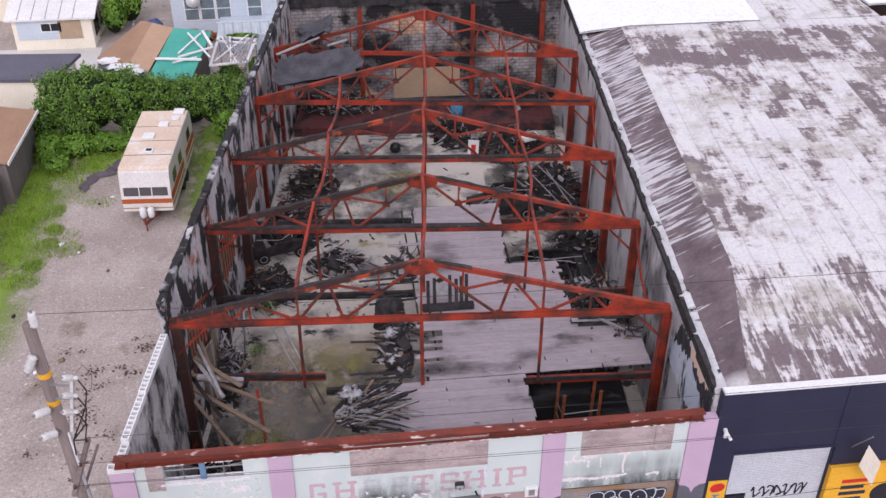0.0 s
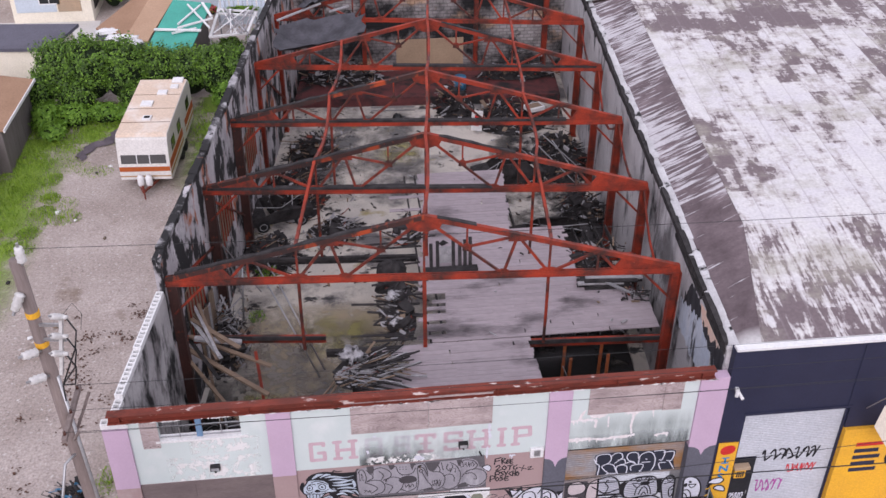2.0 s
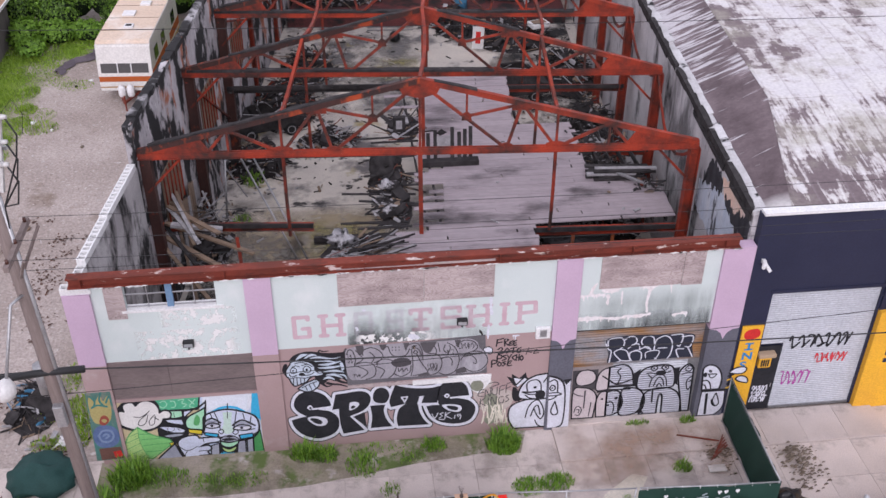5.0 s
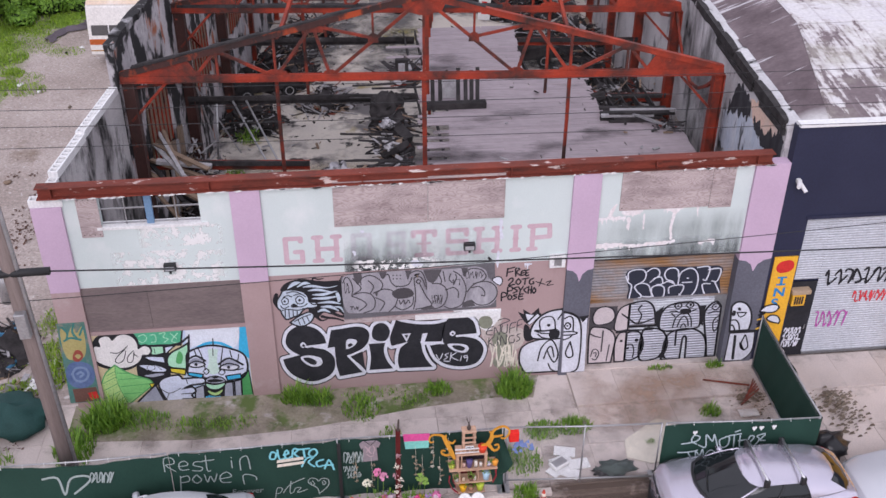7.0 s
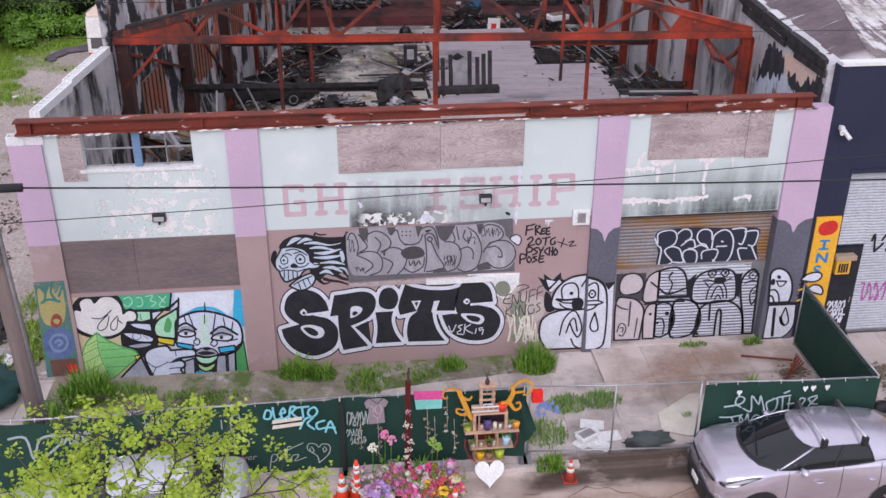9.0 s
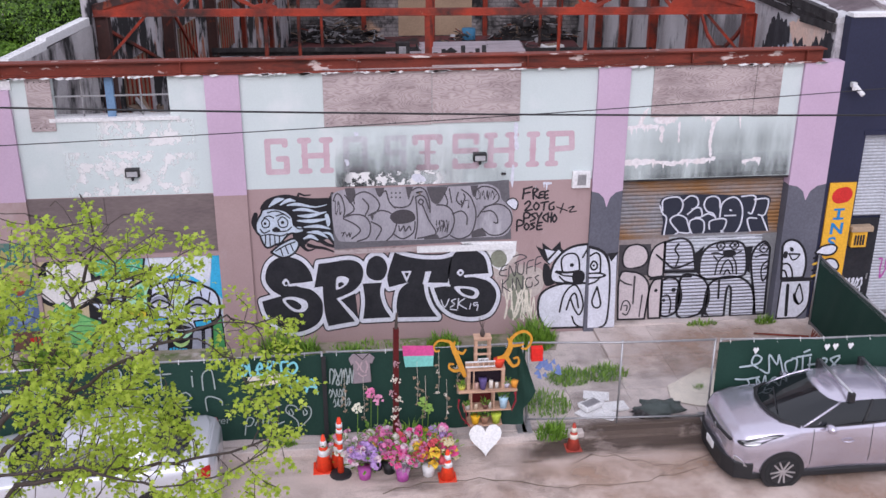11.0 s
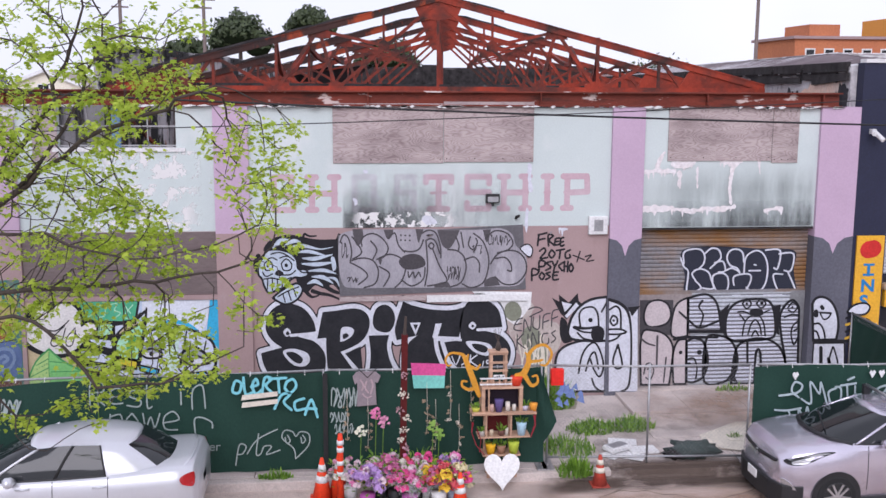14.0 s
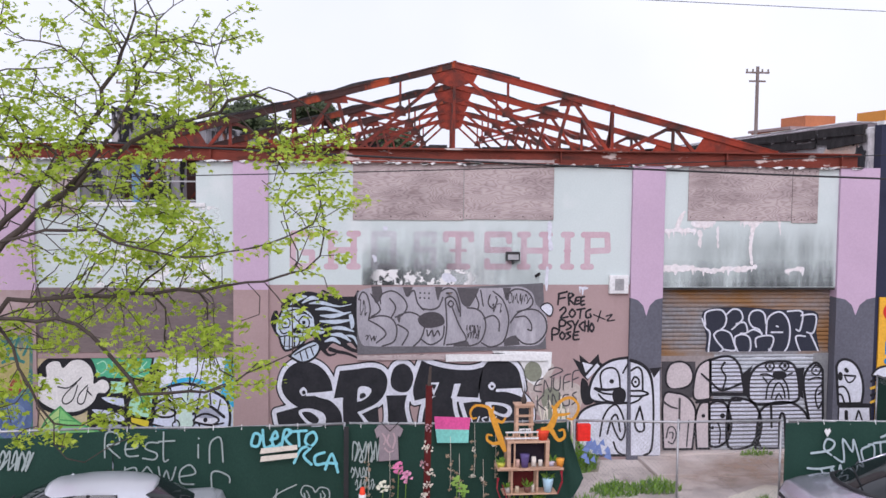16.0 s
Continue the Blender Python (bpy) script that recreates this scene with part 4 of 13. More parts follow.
# ---- garage roller door of the warehouse ----
gdoor = thing("roller_door", "rusty steel roller door covered in silver and black graffiti", "door")
part("curtain", slats(4.13, 7.89, 2.2, 3.62, 0.20, 0.085, 0.025), M_shutter2, gdoor)
part("lower_curtain", slats(5.35, 7.55, 0.12, 2.2, 0.17, 0.085, 0.025), M_shutter, gdoor)
M_panel = material("scuffed_panel", (0.34, 0.29, 0.28), (0.25, 0.21, 0.205), 1.0, 0.75, grain=15, bump=0.1)
part("infill_panel", Shape().box(4.13, 5.35, 0.148, 0.18, 0.1, 2.16), M_panel, gdoor, "plain sheet patching the door")
part("side_panel", Shape().box(7.55, 7.89, 0.148, 0.18, 0.1, 2.2), M_galv, gdoor)
part("rail", Shape().box(4.13, 7.89, 0.15, 0.19, 2.15, 2.24), M_shutter2, gdoor, "cross rail")
part("sill", Shape().box(4.12, 7.9, -0.05, 0.25, -0.03, 0.12), M_walk, gdoor)
part("header", Shape().box(4.12, 7.9, 0.01, 0.24, 3.58, 3.63), M_char, gdoor)

# ---- roof trusses ----
LEFT_Y = (6.02, 11.68, 17.05, 22.75, 28.7)
RIGHT_Y = (4.97, 10.25, 15.62, 20.9, 26.5)
HEEL, PEAK = 6.46, 8.82


def truss(k, burnt):
    a, b = Vector((XL(LEFT_Y[k]), LEFT_Y[k], 0)), Vector((XR(RIGHT_Y[k]), RIGHT_Y[k], 0))
    mid = (a + b) / 2
    along = (b - a).normalized()
    half = (b - a).length / 2
    deg = math.degrees(math.atan2(along.y, along.x))
    labels = ("rusty red steel roof truss with charred battens on its chords", "red-painted steel roof truss standing bare after a fire")
    t = thing("roof_truss", labels[0 if burnt else 1], "roof truss", (mid.x, mid.y, 0), "roof trusses of the burnt warehouse", "", deg)
    zt = lambda u: HEEL + 0.22 + (PEAK - HEEL - 0.22) * (1 - abs(u))
    P = lambda u, z: (u * half, 0, z)
    n = 6
    def rolled(p0, p1, prof):
        """A steel section (across, up) drawn out from p0 to p1."""
        k = len(prof)
        return Shape().add([(p[0], y, p[2] + z) for p in (p0, p1) for y, z in prof], [tuple(range(k)), tuple(reversed(range(k, 2 * k)))] + [(i, (i + 1) % k, k + (i + 1) % k, k + i) for i in range(k)])
    s = rolled((-half - 0.1, 0, HEEL), (half + 0.1, 0, HEEL), [(-0.14, -0.085), (0.14, -0.085), (0.14, -0.065), (0.07, -0.065), (0.07, 0.085), (0.04, 0.085), (0.04, -0.065), (-0.04, -0.065), (-0.04, 0.085), (-0.07, 0.085), (-0.07, -0.065), (-0.14, -0.065)])
    part("bottom_chord", s, M_rust, t)
    for sg in (-1, 1):
        s = rolled(P(sg * 1.01, zt(1) - 0.05), P(0, PEAK), [(-0.08, 0.018), (0.08, 0.018), (0.08, -0.018), (0.063, -0.018), (0.063, -0.16), (0.037, -0.16), (0.037, -0.018), (-0.037, -0.018), (-0.037, -0.16), (-0.063, -0.16), (-0.063, -0.018), (-0.08, -0.018)])
        part("top_chord", s, M_rust_burnt if sg < 0 and k < 3 else M_rust, t)
        bars = [(0.49, HEEL, 0.36, None), (0.31, HEEL, 0.0, PEAK - 0.15), (0.49, HEEL, 0.49, None), (0.31, HEEL, 0.36, None), (0.49, HEEL, 0.68, None), (0.68, None, 0.76, HEEL), (0.76, HEEL, 0.84, None), (0.68, None, 0.68, HEEL)]
        for u0, z0, u1, z1 in bars:
            z0 = zt(u0) - 0.1 if z0 is None else z0
            z1 = zt(u1) - 0.1 if z1 is None else z1
            part("web_bar", Shape().beam(P(sg * u0, z0), P(sg * u1, z1), 0.07, 0.085), M_rust, t)
        um, zm = 0.165, (HEEL + PEAK - 0.15) / 2
        part("web_bar", Shape().beam(P(sg * um, zm), P(sg * um, zt(um) - 0.1), 0.06, 0.075), M_rust, t)
        part("web_bar", Shape().beam(P(sg * um, zm), P(sg * 0.36, zt(0.36) - 0.12), 0.06, 0.075), M_rust, t)
        for u, z, w, h in ((0.49, HEEL + 0.07, 0.75, 0.3), (0.31, HEEL + 0.06, 0.45, 0.28), (0.36, zt(0.36) - 0.17, 0.6, 0.28), (um, zm, 0.3, 0.26), (0.68, zt(0.68) - 0.14, 0.4, 0.2)):
            x = sg * u * half
            part("gusset", Shape().panel([(x - w / 2, z - h / 2), (x + w / 2, z - h / 2), (x + w * 0.4, z + h * 0.3), (x + w * 0.15, z + h / 2), (x - w * 0.15, z + h / 2), (x - w * 0.4, z + h * 0.3)], -0.02, 0.02), M_rust, t)
        part("heel_plate", Shape().panel([(sg * half * 1.0, HEEL - 0.08), (sg * half * 1.0, zt(1) - 0.05), (sg * half * 0.78, zt(0.78) - 0.12), (sg * half * 0.74, HEEL + 0.05)], -0.022, 0.022), M_rust, t)
    part("peak_plate", Shape().panel([(-0.62, PEAK - 0.25), (-0.5, PEAK - 0.5), (-0.12, PEAK - 0.62), (0.12, PEAK - 0.62), (0.5, PEAK - 0.5), (0.62, PEAK - 0.25), (0, PEAK - 0.02)], -0.025, 0.025), M_rust, t)
    part("king_post", Shape().beam((0, 0, HEEL), (0, 0, PEAK - 0.3), 0.07, 0.07), M_rust, t)
    rng = random.Random(30 + k)
    for sg, u0, u1 in burnt:
        s, u, v = Shape(), u0, []
        while u < u1 + 0.03:
            w, h = rng.uniform(0.06, 0.10), rng.uniform(0.025, 0.075) * (0.35 if u == u0 else 1)
            x, z = sg * min(u, u1) * half, zt(min(u, u1)) + 0.010
            v += [(x, -w, z), (x, w, z), (x, w * 0.9, z + h), (x, -w * 0.9, z + h)]
            u += rng.uniform(0.02, 0.06)
        k4 = len(v) // 4
        s.add(v, [(4 * i + a, 4 * i + (a + 1) % 4, 4 * i + 4 + (a + 1) % 4, 4 * i + 4 + a) for i in range(k4 - 1) for a in range(4)] + [(0, 1, 2, 3), (4 * k4 - 4, 4 * k4 - 1, 4 * k4 - 2, 4 * k4 - 3)])
        part("charred_batten", s, M_char, t, "charred timber batten on the top chord")
    if k in (1, 2, 3):
        a0, a1 = ((-0.98, 0.3), (-1.0, 0.72), (-0.2, 0.98))[k - 1]
        part("charred_plate", Shape().beam((a0 * half, 0.0, HEEL + 0.13), (a1 * half, 0.0, HEEL + 0.11), 0.2, 0.09), M_char, t, "charred timber plate lying on the bottom chord")
    for sg in (-1, 1):
        u = sg * 0.49 * half
        if k < 3:
            part("hanger_post", Shape().tube([(u, 0, HEEL - 0.08), (u + 0.02 * sg, 0.05, 5.0), (u, 0, 3.5)], 0.055, 8), M_rust, t)
    part("hanger_post", Shape().beam((0, -0.03, HEEL), (0.02, -0.03, 3.5 if k < 2 else 0.05), 0.13, 0.11), M_rust, t)
    for sg, p, y in ((-1, a, LEFT_Y[k]), (1, b, RIGHT_Y[k])):
        hot = sg < 0 and k < 3
        m_, w2 = (M_rust_burnt, 0.22) if hot else (M_rust, 0.14)
        c = thing("steel_column", "smoke-blackened steel column with patches of bare rust" if hot else "rust-red steel H-section column under a roof truss", "column", (p.x + (0.12 if hot else 0.0), p.y, 0.03), "columns of the burnt warehouse", "", deg)
        part("web", Shape().box(0.01 - w2, w2 - 0.01, -0.012, 0.012, 0.02, HEEL - 0.11), m_, c)
        for x in (-w2, w2):
            part("flange", Shape().box(x - 0.015, x + 0.015, -0.15, 0.15, 0.02, HEEL - 0.11), m_, c)
        part("base_plate", Shape().box(-w2 - 0.06, w2 + 0.06, -0.2, 0.2, 0, 0.02), m_, c)
        part("knee_brace", Shape().beam((0, 0, HEEL - 1.3), (-sg * 1.15, 0, HEEL - 0.1), 0.06, 0.07), M_rust, c)
    return t


BURNT = (((-1, 0.2, 0.96), (1, 0.05, 0.2)), ((-1, 0.08, 0.8), (1, 0.06, 0.4)), ((-1, 0.30, 0.98),), ((1, 0.08, 0.45),), ())
for k in range(5):
    truss(k, BURNT[k])


def mid_point(k, u, z):
    a, b = Vector((XL(LEFT_Y[k]), LEFT_Y[k], 0)), Vector((XR(RIGHT_Y[k]), RIGHT_Y[k], 0))
    p = (a + b) / 2 + (b - a) / 2 * u
    return Vector((p.x, p.y, z))


def purlin(k0, k1, u, sag, drop, name_label):
    """A bar along the building from truss k0 to k1 at u of the half span, sagging and bent aside by drop."""
    z = HEEL + 0.22 + (PEAK - HEEL - 0.22) * (1 - abs(u)) - 0.03
    p0, p1 = mid_point(k0, u, z), mid_point(k1, u, z)
    pts = []
    for i in range(9):
        q = i / 8
        p = p0.lerp(p1, q)
        bow = math.sin(math.pi * q)
        pts.append(p + Vector((drop * bow, 0, -sag * bow)))
    s = Shape().run(pts, 0.10, 0.14)
    return solid("purlin", s, M_rust, name_label, "purlin", "purlins between the roof trusses")


for k in range(4):
    purlin(k, k + 1, 0.0, (0.15, 0.35, 0.3, 0.2)[k], (0.12, 0.05, 0.1, 0)[k], "rusty red ridge purlin sagging between two trusses")
for k, sag, drop in ((0, 0.9, -0.25), (1, 0.35, 0.1), (2, 0.3, 0.12)):
    purlin(k, k + 1, -0.49, sag, drop, "heat-bent red steel purlin between two trusses")
for k, sag, drop in ((0, 1.0, 0.25), (1, 0.45, 0.3), (2, 0.5, 0.2), (3, 0.3, 0.15)):
    purlin(k, k + 1, 0.49, sag, drop, "heat-bent red steel purlin between two trusses")
for k in range(4):
    p0, p1 = mid_point(k, 0.99, HEEL - 0.2), mid_point(k + 1, 0.99, HEEL - 0.1)
    pts = [p0.lerp(p1, q / 6) + Vector((0.05, 0, -1.3 * math.sin(math.pi * q / 6) * (1 if k % 2 == 0 else 0.6))) for q in range(7)]
    s = Shape().run(pts, 0.07, 0.09)
    solid("eaves_strut", s, M_rust, "buckled red steel strut along the party wall", "strut", "struts along the side walls")
for k in range(4):
    p0, p1 = mid_point(k, -0.99, HEEL - 0.3), mid_point(k + 1, -0.99, 2.0 if k % 2 else 4.0)
    solid("eaves_strut", Shape().beam(p0, p1, 0.07, 0.08), M_rust, "rusty diagonal brace along the blackened wall", "strut", "struts along the side walls")

# ---- remains of the upper floor ----
DECK = 3.5
deck = tagged(new("floor_upper"), "scorched plank upper floor, burnt away along one edge", "floor", "", "structure")
plank_meshes = {}
rng = random.Random(77)


def plank(x0, x1, y, w, z=DECK, mat=None, tilt=0.0, turn=0.0):
    ln = round((x1 - x0) * 4) / 4 or 0.25
    key = (ln, w, id(mat))
    if key not in plank_meshes:
        s = Shape()
        e = 0.002
        a, b = ln / 2, w / 2 - 0.0012
        s.add([(-a, -b, -0.035), (a, -b, -0.035), (a, b, -0.035), (-a, b, -0.035), (-a, -b, -e), (a, -b, -e), (a, b, -e), (-a, b, -e), (-a + e, -b + e, 0), (a - e, -b + e, 0), (a - e, b - e, 0), (-a + e, b - e, 0)],
              [(3, 2, 1, 0), (0, 1, 5, 4), (1, 2, 6, 5), (2, 3, 7, 6), (3, 0, 4, 7), (4, 5, 9, 8), (5, 6, 10, 9), (6, 7, 11, 10), (7, 4, 8, 11), (8, 9, 10, 11)])
        plank_meshes[key] = s.mesh("plank", mat or M_deck)
    o = new("plank", plank_meshes[key])
    o.parent = deck
    o.matrix_basis = pose((x0 + x1) / 2, y, z + rng.uniform(-0.006, 0.006), 0, tilt, turn)


def row(x0, x1, y, w):
    x = x0
    while x < x1 - 0.3:
        e = min(x1, x + rng.choice((2.5, 3.0, 3.75, 4.5)))
        if x1 - e < 0.5:
            e = x1
        plank(x, e, y, w)
        x = e + 0.004


W = 0.2
for i in range(26):
    y = 0.5 + W * i
    ragged = -2.6 + 1.9 * (i / 25) + rng.uniform(-0.5, 0.5)
    row(ragged if i % 7 else ragged + 1.0, 4.0, y, W)
for i in range(34):
    y = 5.75 + W * i
    left = 0.15 + 0.02 * i + rng.choice((0, 0, 0.2, 0.5, 1.0)) * (1 if i < 22 else 0.3)
    right = 8.75 if i < 11 else 6.6 + rng.uniform(-0.1, 0.1) if i > 13 else 8.4
    row(left, right, y, W)
for i in range(24):
    y = 12.55 + W * i
    left = 1.15 + rng.uniform(-0.1, 0.1) - (1.4 if i in (3, 4, 9, 14) else 0)
    row(left, 4.55 + 0.02 * i, y, W)
# torn board ends reaching over the void
for i in range(26):
    y = rng.uniform(0.6, 12)
    x = -0.6 + 0.05 * y + rng.uniform(-0.6, 0.2)
    plank(x - rng.uniform(0.6, 1.5), x + 0.9, y, 0.1, DECK - 0.04, M_char, rng.uniform(-1, 5), rng.uniform(-6, 6))
# joists and floor beams
joists = thing("floor_joists", "charred timber joists under the plank floor", "joists", kind="stuff")
s = Shape()
for i in range(18):
    x = 0.6 + 0.46 * i
    y1 = 12.4 if x > 5 else 17.2
    s.box(x, x + 0.05, 5.7 if x > 4 else 0.5, y1, DECK - 0.26, DECK - 0.045)
part("joist", s, M_char, joists)
for (x0, x1), y, dy, lab in (((-7.9, -3.0), 7.0, -0.5, "rusty floor beam left hanging in the burnt-out bay"), ((-3.0, 4.0), 5.7, -0.2, "charred floor beam under the plank edge"), ((4.0, 8.6), 5.5, -0.25, "rusty floor beam at the edge of a floor opening"),
                             ((-7.1, 0.6), 11.6, -0.5, "blackened floor beam spanning the burnt-out bay"), ((6.4, 9.1), 10.5, -0.2, "red floor beam beside the wall"), ((-6.4, 1.0), 17.0, -0.5, "blackened floor beam near the back"), ((4.6, 9.6), 16.0, -0.4, "rusty floor beam near the back")):
    b = thing("floor_beam", lab, "steel beam", (0, 0, 0), "beams of the upper floor")
    s = Shape()
    a0, a1 = (x0, y, DECK - 0.2), (x1, y + dy, DECK - 0.2)
    for dz in (-0.12, 0.12):
        s.beam((a0[0], a0[1], a0[2] + dz), (a1[0], a1[1], a1[2] + dz), 0.15, 0.02)
    s.beam(a0, a1, 0.015, 0.24)
    part("section", s, M_char if "blackened" in lab or "charred" in lab else M_rust, b)
    part("ledger", Shape().beam((x0, y - 0.1, DECK - 0.1), (x1, y + dy - 0.1, DECK - 0.1), 0.05, 0.16), M_char, b, "charred timber ledger")

# ---- paint on walls: regions round chains of brush dabs ----


def sheet_map(w, h, tl, tr, br, bl):
    """From sketch units (0..w, 0..h down) to a place (x, z) on an upright surface, with perspective."""
    src = ((0, 0), (w, 0), (w, h), (0, h))
    rows, rhs = [], []
    for (u, v), (x, z) in zip(src, (tl, tr, br, bl)):
        rows += [[u, v, 1, 0, 0, 0, -u * x, -v * x], [0, 0, 0, u, v, 1, -u * z, -v * z]]
        rhs += [x, z]
    c = np.linalg.solve(np.array(rows, float), np.array(rhs, float))

    def at(u, v):
        d = c[6] * u + c[7] * v + 1
        return (c[0] * u + c[1] * v + c[2]) / d, (c[3] * u + c[4] * v + c[5]) / d
    return at


def smooth_chain(pts, r):
    """A chain of (u, v) or (u, v, radius), rounded by splitting each leg in four."""
    p = [(q[0], q[1], q[2] if len(q) > 2 else r) for q in pts]
    if len(p) < 3:
        return p
    out = []
    for i in range(len(p) - 1):
        a, b, c, d = p[max(i - 1, 0)], p[i], p[i + 1], p[min(i + 2, len(p) - 1)]
        for k in range(4):
            t = k / 4
            out.append(tuple(0.5 * (2 * b[j] + (c[j] - a[j]) * t + (2 * a[j] - 5 * b[j] + 4 * c[j] - d[j]) * t * t + (3 * b[j] - a[j] - 3 * c[j] + d[j]) * t ** 3) for j in range(3)))
    return out + [p[-1]]


def paint(chains, r, lo, hi, to_wall, y, cell=3.0, curve=True):
    """A film of paint where the distance to the dabs lies between lo and hi (sketch units); returns a Shape."""
    segs = []
    for ch in chains:
        q = smooth_chain(ch, r) if curve else [(c[0], c[1], c[2] if len(c) > 2 else r) for c in ch]
        if len(q) == 1:
            q = [q[0], (q[0][0] + 0.01, q[0][1], q[0][2])]
        segs += list(zip(q[:-1], q[1:]))
    big = max(max(a[2], b[2]) for a, b in segs) + hi + 2 * cell
    u0, u1 = min(min(a[0], b[0]) for a, b in segs) - big, max(max(a[0], b[0]) for a, b in segs) + big
    v0, v1 = min(min(a[1], b[1]) for a, b in segs) - big, max(max(a[1], b[1]) for a, b in segs) + big
    us, vs = np.arange(u0, u1, cell), np.arange(v0, v1, cell)
    U, V = np.meshgrid(us, vs)
    D = np.full(U.shape, 1e9)
    for a, b in segs:
        dx, dy = b[0] - a[0], b[1] - a[1]
        t = np.clip(((U - a[0]) * dx + (V - a[1]) * dy) / (dx * dx + dy * dy + 1e-9), 0, 1)
        D = np.minimum(D, np.hypot(U - a[0] - t * dx, V - a[1] - t * dy) - (a[2] + (b[2] - a[2]) * t))
    G = np.maximum(lo - D, D - hi)
    s = Shape()

    def face(poly):
        vs_ = []
        for u, v in poly:
            x, z = to_wall(u, v)
            vs_.append((x, y, z))
        s.add(vs_, [tuple(range(len(vs_)))])
    ins = G < 0
    for j in range(len(vs) - 1):
        i = 0
        while i < len(us) - 1:
            c = (ins[j, i], ins[j, i + 1], ins[j + 1, i + 1], ins[j + 1, i])
            if all(c):
                k = i
                while k < len(us) - 1 and ins[j, k + 1] and ins[j + 1, k + 1]:
                    k += 1
                face([(us[i], vs[j]), (us[k], vs[j]), (us[k], vs[j + 1]), (us[i], vs[j + 1])])
                i = max(k, i + 1)
                continue
            if any(c):
                corner = ((i, j), (i + 1, j), (i + 1, j + 1), (i, j + 1))
                poly = []
                for m in range(4):
                    (ia, ja), (ib, jb) = corner[m], corner[(m + 1) % 4]
                    ga, gb = G[ja, ia], G[jb, ib]
                    if ga < 0:
                        poly.append((us[ia], vs[ja]))
                    if (ga < 0) != (gb < 0):
                        t = ga / (ga - gb)
                        poly.append((us[ia] + (us[ib] - us[ia]) * t, vs[ja] + (vs[jb] - vs[ja]) * t))
                if len(poly) > 2:
                    face(poly)
            i += 1
    return s


def mural(name, label, parent_kind="graffiti"):
    return thing(name, label, parent_kind)


def lettering(body, x, z, size, mat, parent, name="lettering", y=-0.01, bold=0.0, slant=0.0, squeeze=1.0, turn=0.0):
    cu = bpy.data.curves.new(name, "FONT")
    cu.body, cu.size, cu.offset, cu.shear = body, size, bold, slant
    tmp = new(name, cu)
    me = bpy.data.meshes.new_from_object(tmp.evaluated_get(bpy.context.evaluated_depsgraph_get()))
    bpy.data.objects.remove(tmp)
    me.transform(pose(x, y, z, 90, 0, 0) @ pose(0, 0, 0, 0, 0, turn) @ Matrix.Diagonal((squeeze, 1, 1, 1)))
    me.materials.clear()
    me.materials.append(mat)
    ob = new(name, me)
    ob.parent = parent
    return ob


# paints
P_white = plain("spray_white", (0.66, 0.67, 0.74))
P_black = plain("spray_black", (0.022, 0.021, 0.025))
P_silver = material("spray_silver", (0.42, 0.40, 0.44), (0.31, 0.295, 0.325), 1.6, 0.55, 0.2, stretch=(1.6, 1, 0.6), grain=25, bump=0.08, stains=(((0.21, 0.20, 0.225), 2.2, 0.54, 0.72, (1.6, 1, 0.35)), ((0.50, 0.48, 0.52), 1.4, 0.58, 0.72, (1.4, 1, 0.5))))
P_dust = plain("spray_dark_grey", (0.075, 0.068, 0.075))
P_skull = plain("spray_pale_blue", (0.52, 0.59, 0.68))
P_pink = material("faded_pink_letters", (0.50, 0.33, 0.375), (0.55, 0.43, 0.47), 2.0, 0.8, grain=25, bump=0.08, speck=0.15)
P_ghost = plain("scrubbed_letters", (0.55, 0.555, 0.58))
P_purple = plain("spray_purple", (0.45, 0.10, 0.36))
P_redspray = plain("spray_red", (0.62, 0.06, 0.07))
P_cyan = plain("spray_cyan", (0.22, 0.60, 0.68))
P_cream = plain("mural_cream", (0.72, 0.66, 0.56))
P_green = material("mural_green", (0.09, 0.36, 0.12), (0.05, 0.26, 0.08), 1.5, 0.7, grain=20, bump=0.05)
P_blue = plain("mural_blue", (0.05, 0.43, 0.70))
P_paleblue = material("mural_pale_blue", (0.52, 0.60, 0.72), (0.40, 0.50, 0.66), 1.0, 0.7, grain=20, bump=0.05)
P_greyblue = material("mural_grey", (0.40, 0.42, 0.50), (0.27, 0.28, 0.35), 1.4, 0.7, grain=20, bump=0.05)
P_yel = plain("mural_yellow", (0.68, 0.55, 0.04))
P_tan = material("mural_tan", (0.42, 0.30, 0.20), (0.34, 0.26, 0.18), 1.2, 0.7, grain=20, bump=0.05)
P_teal = plain("mural_teal", (0.05, 0.19, 0.17))
P_ochre = plain("mural_ochre", (0.40, 0.34, 0.14))
P_bluelet = plain("sign_blue", (0.03, 0.22, 0.50))
P_redsign = plain("sign_red", (0.60, 0.035, 0.03))
P_doorwhite = plain("spray_white_on_slats", (0.58, 0.59, 0.67))
P_doordust = plain("spray_pinkish_grey", (0.56, 0.49, 0.50))
for m in (P_doorwhite,):
    nt = m.node_tree
    bp = [q for q in nt.nodes if q.type == "BUMP"][0]
    wv = nt.nodes.new("ShaderNodeTexWave")
    wv.bands_direction = "Z"
    wv.inputs["Scale"].default_value = 3.7
    tcw = nt.nodes.new("ShaderNodeTexCoord")
    nt.links.new(tcw.outputs["Object"], wv.inputs["Vector"])
    nt.links.new(wv.outputs["Fac"], bp.inputs["Height"])
    bp.inputs["Strength"].default_value, bp.inputs["Distance"].default_value = 1.0, 0.05

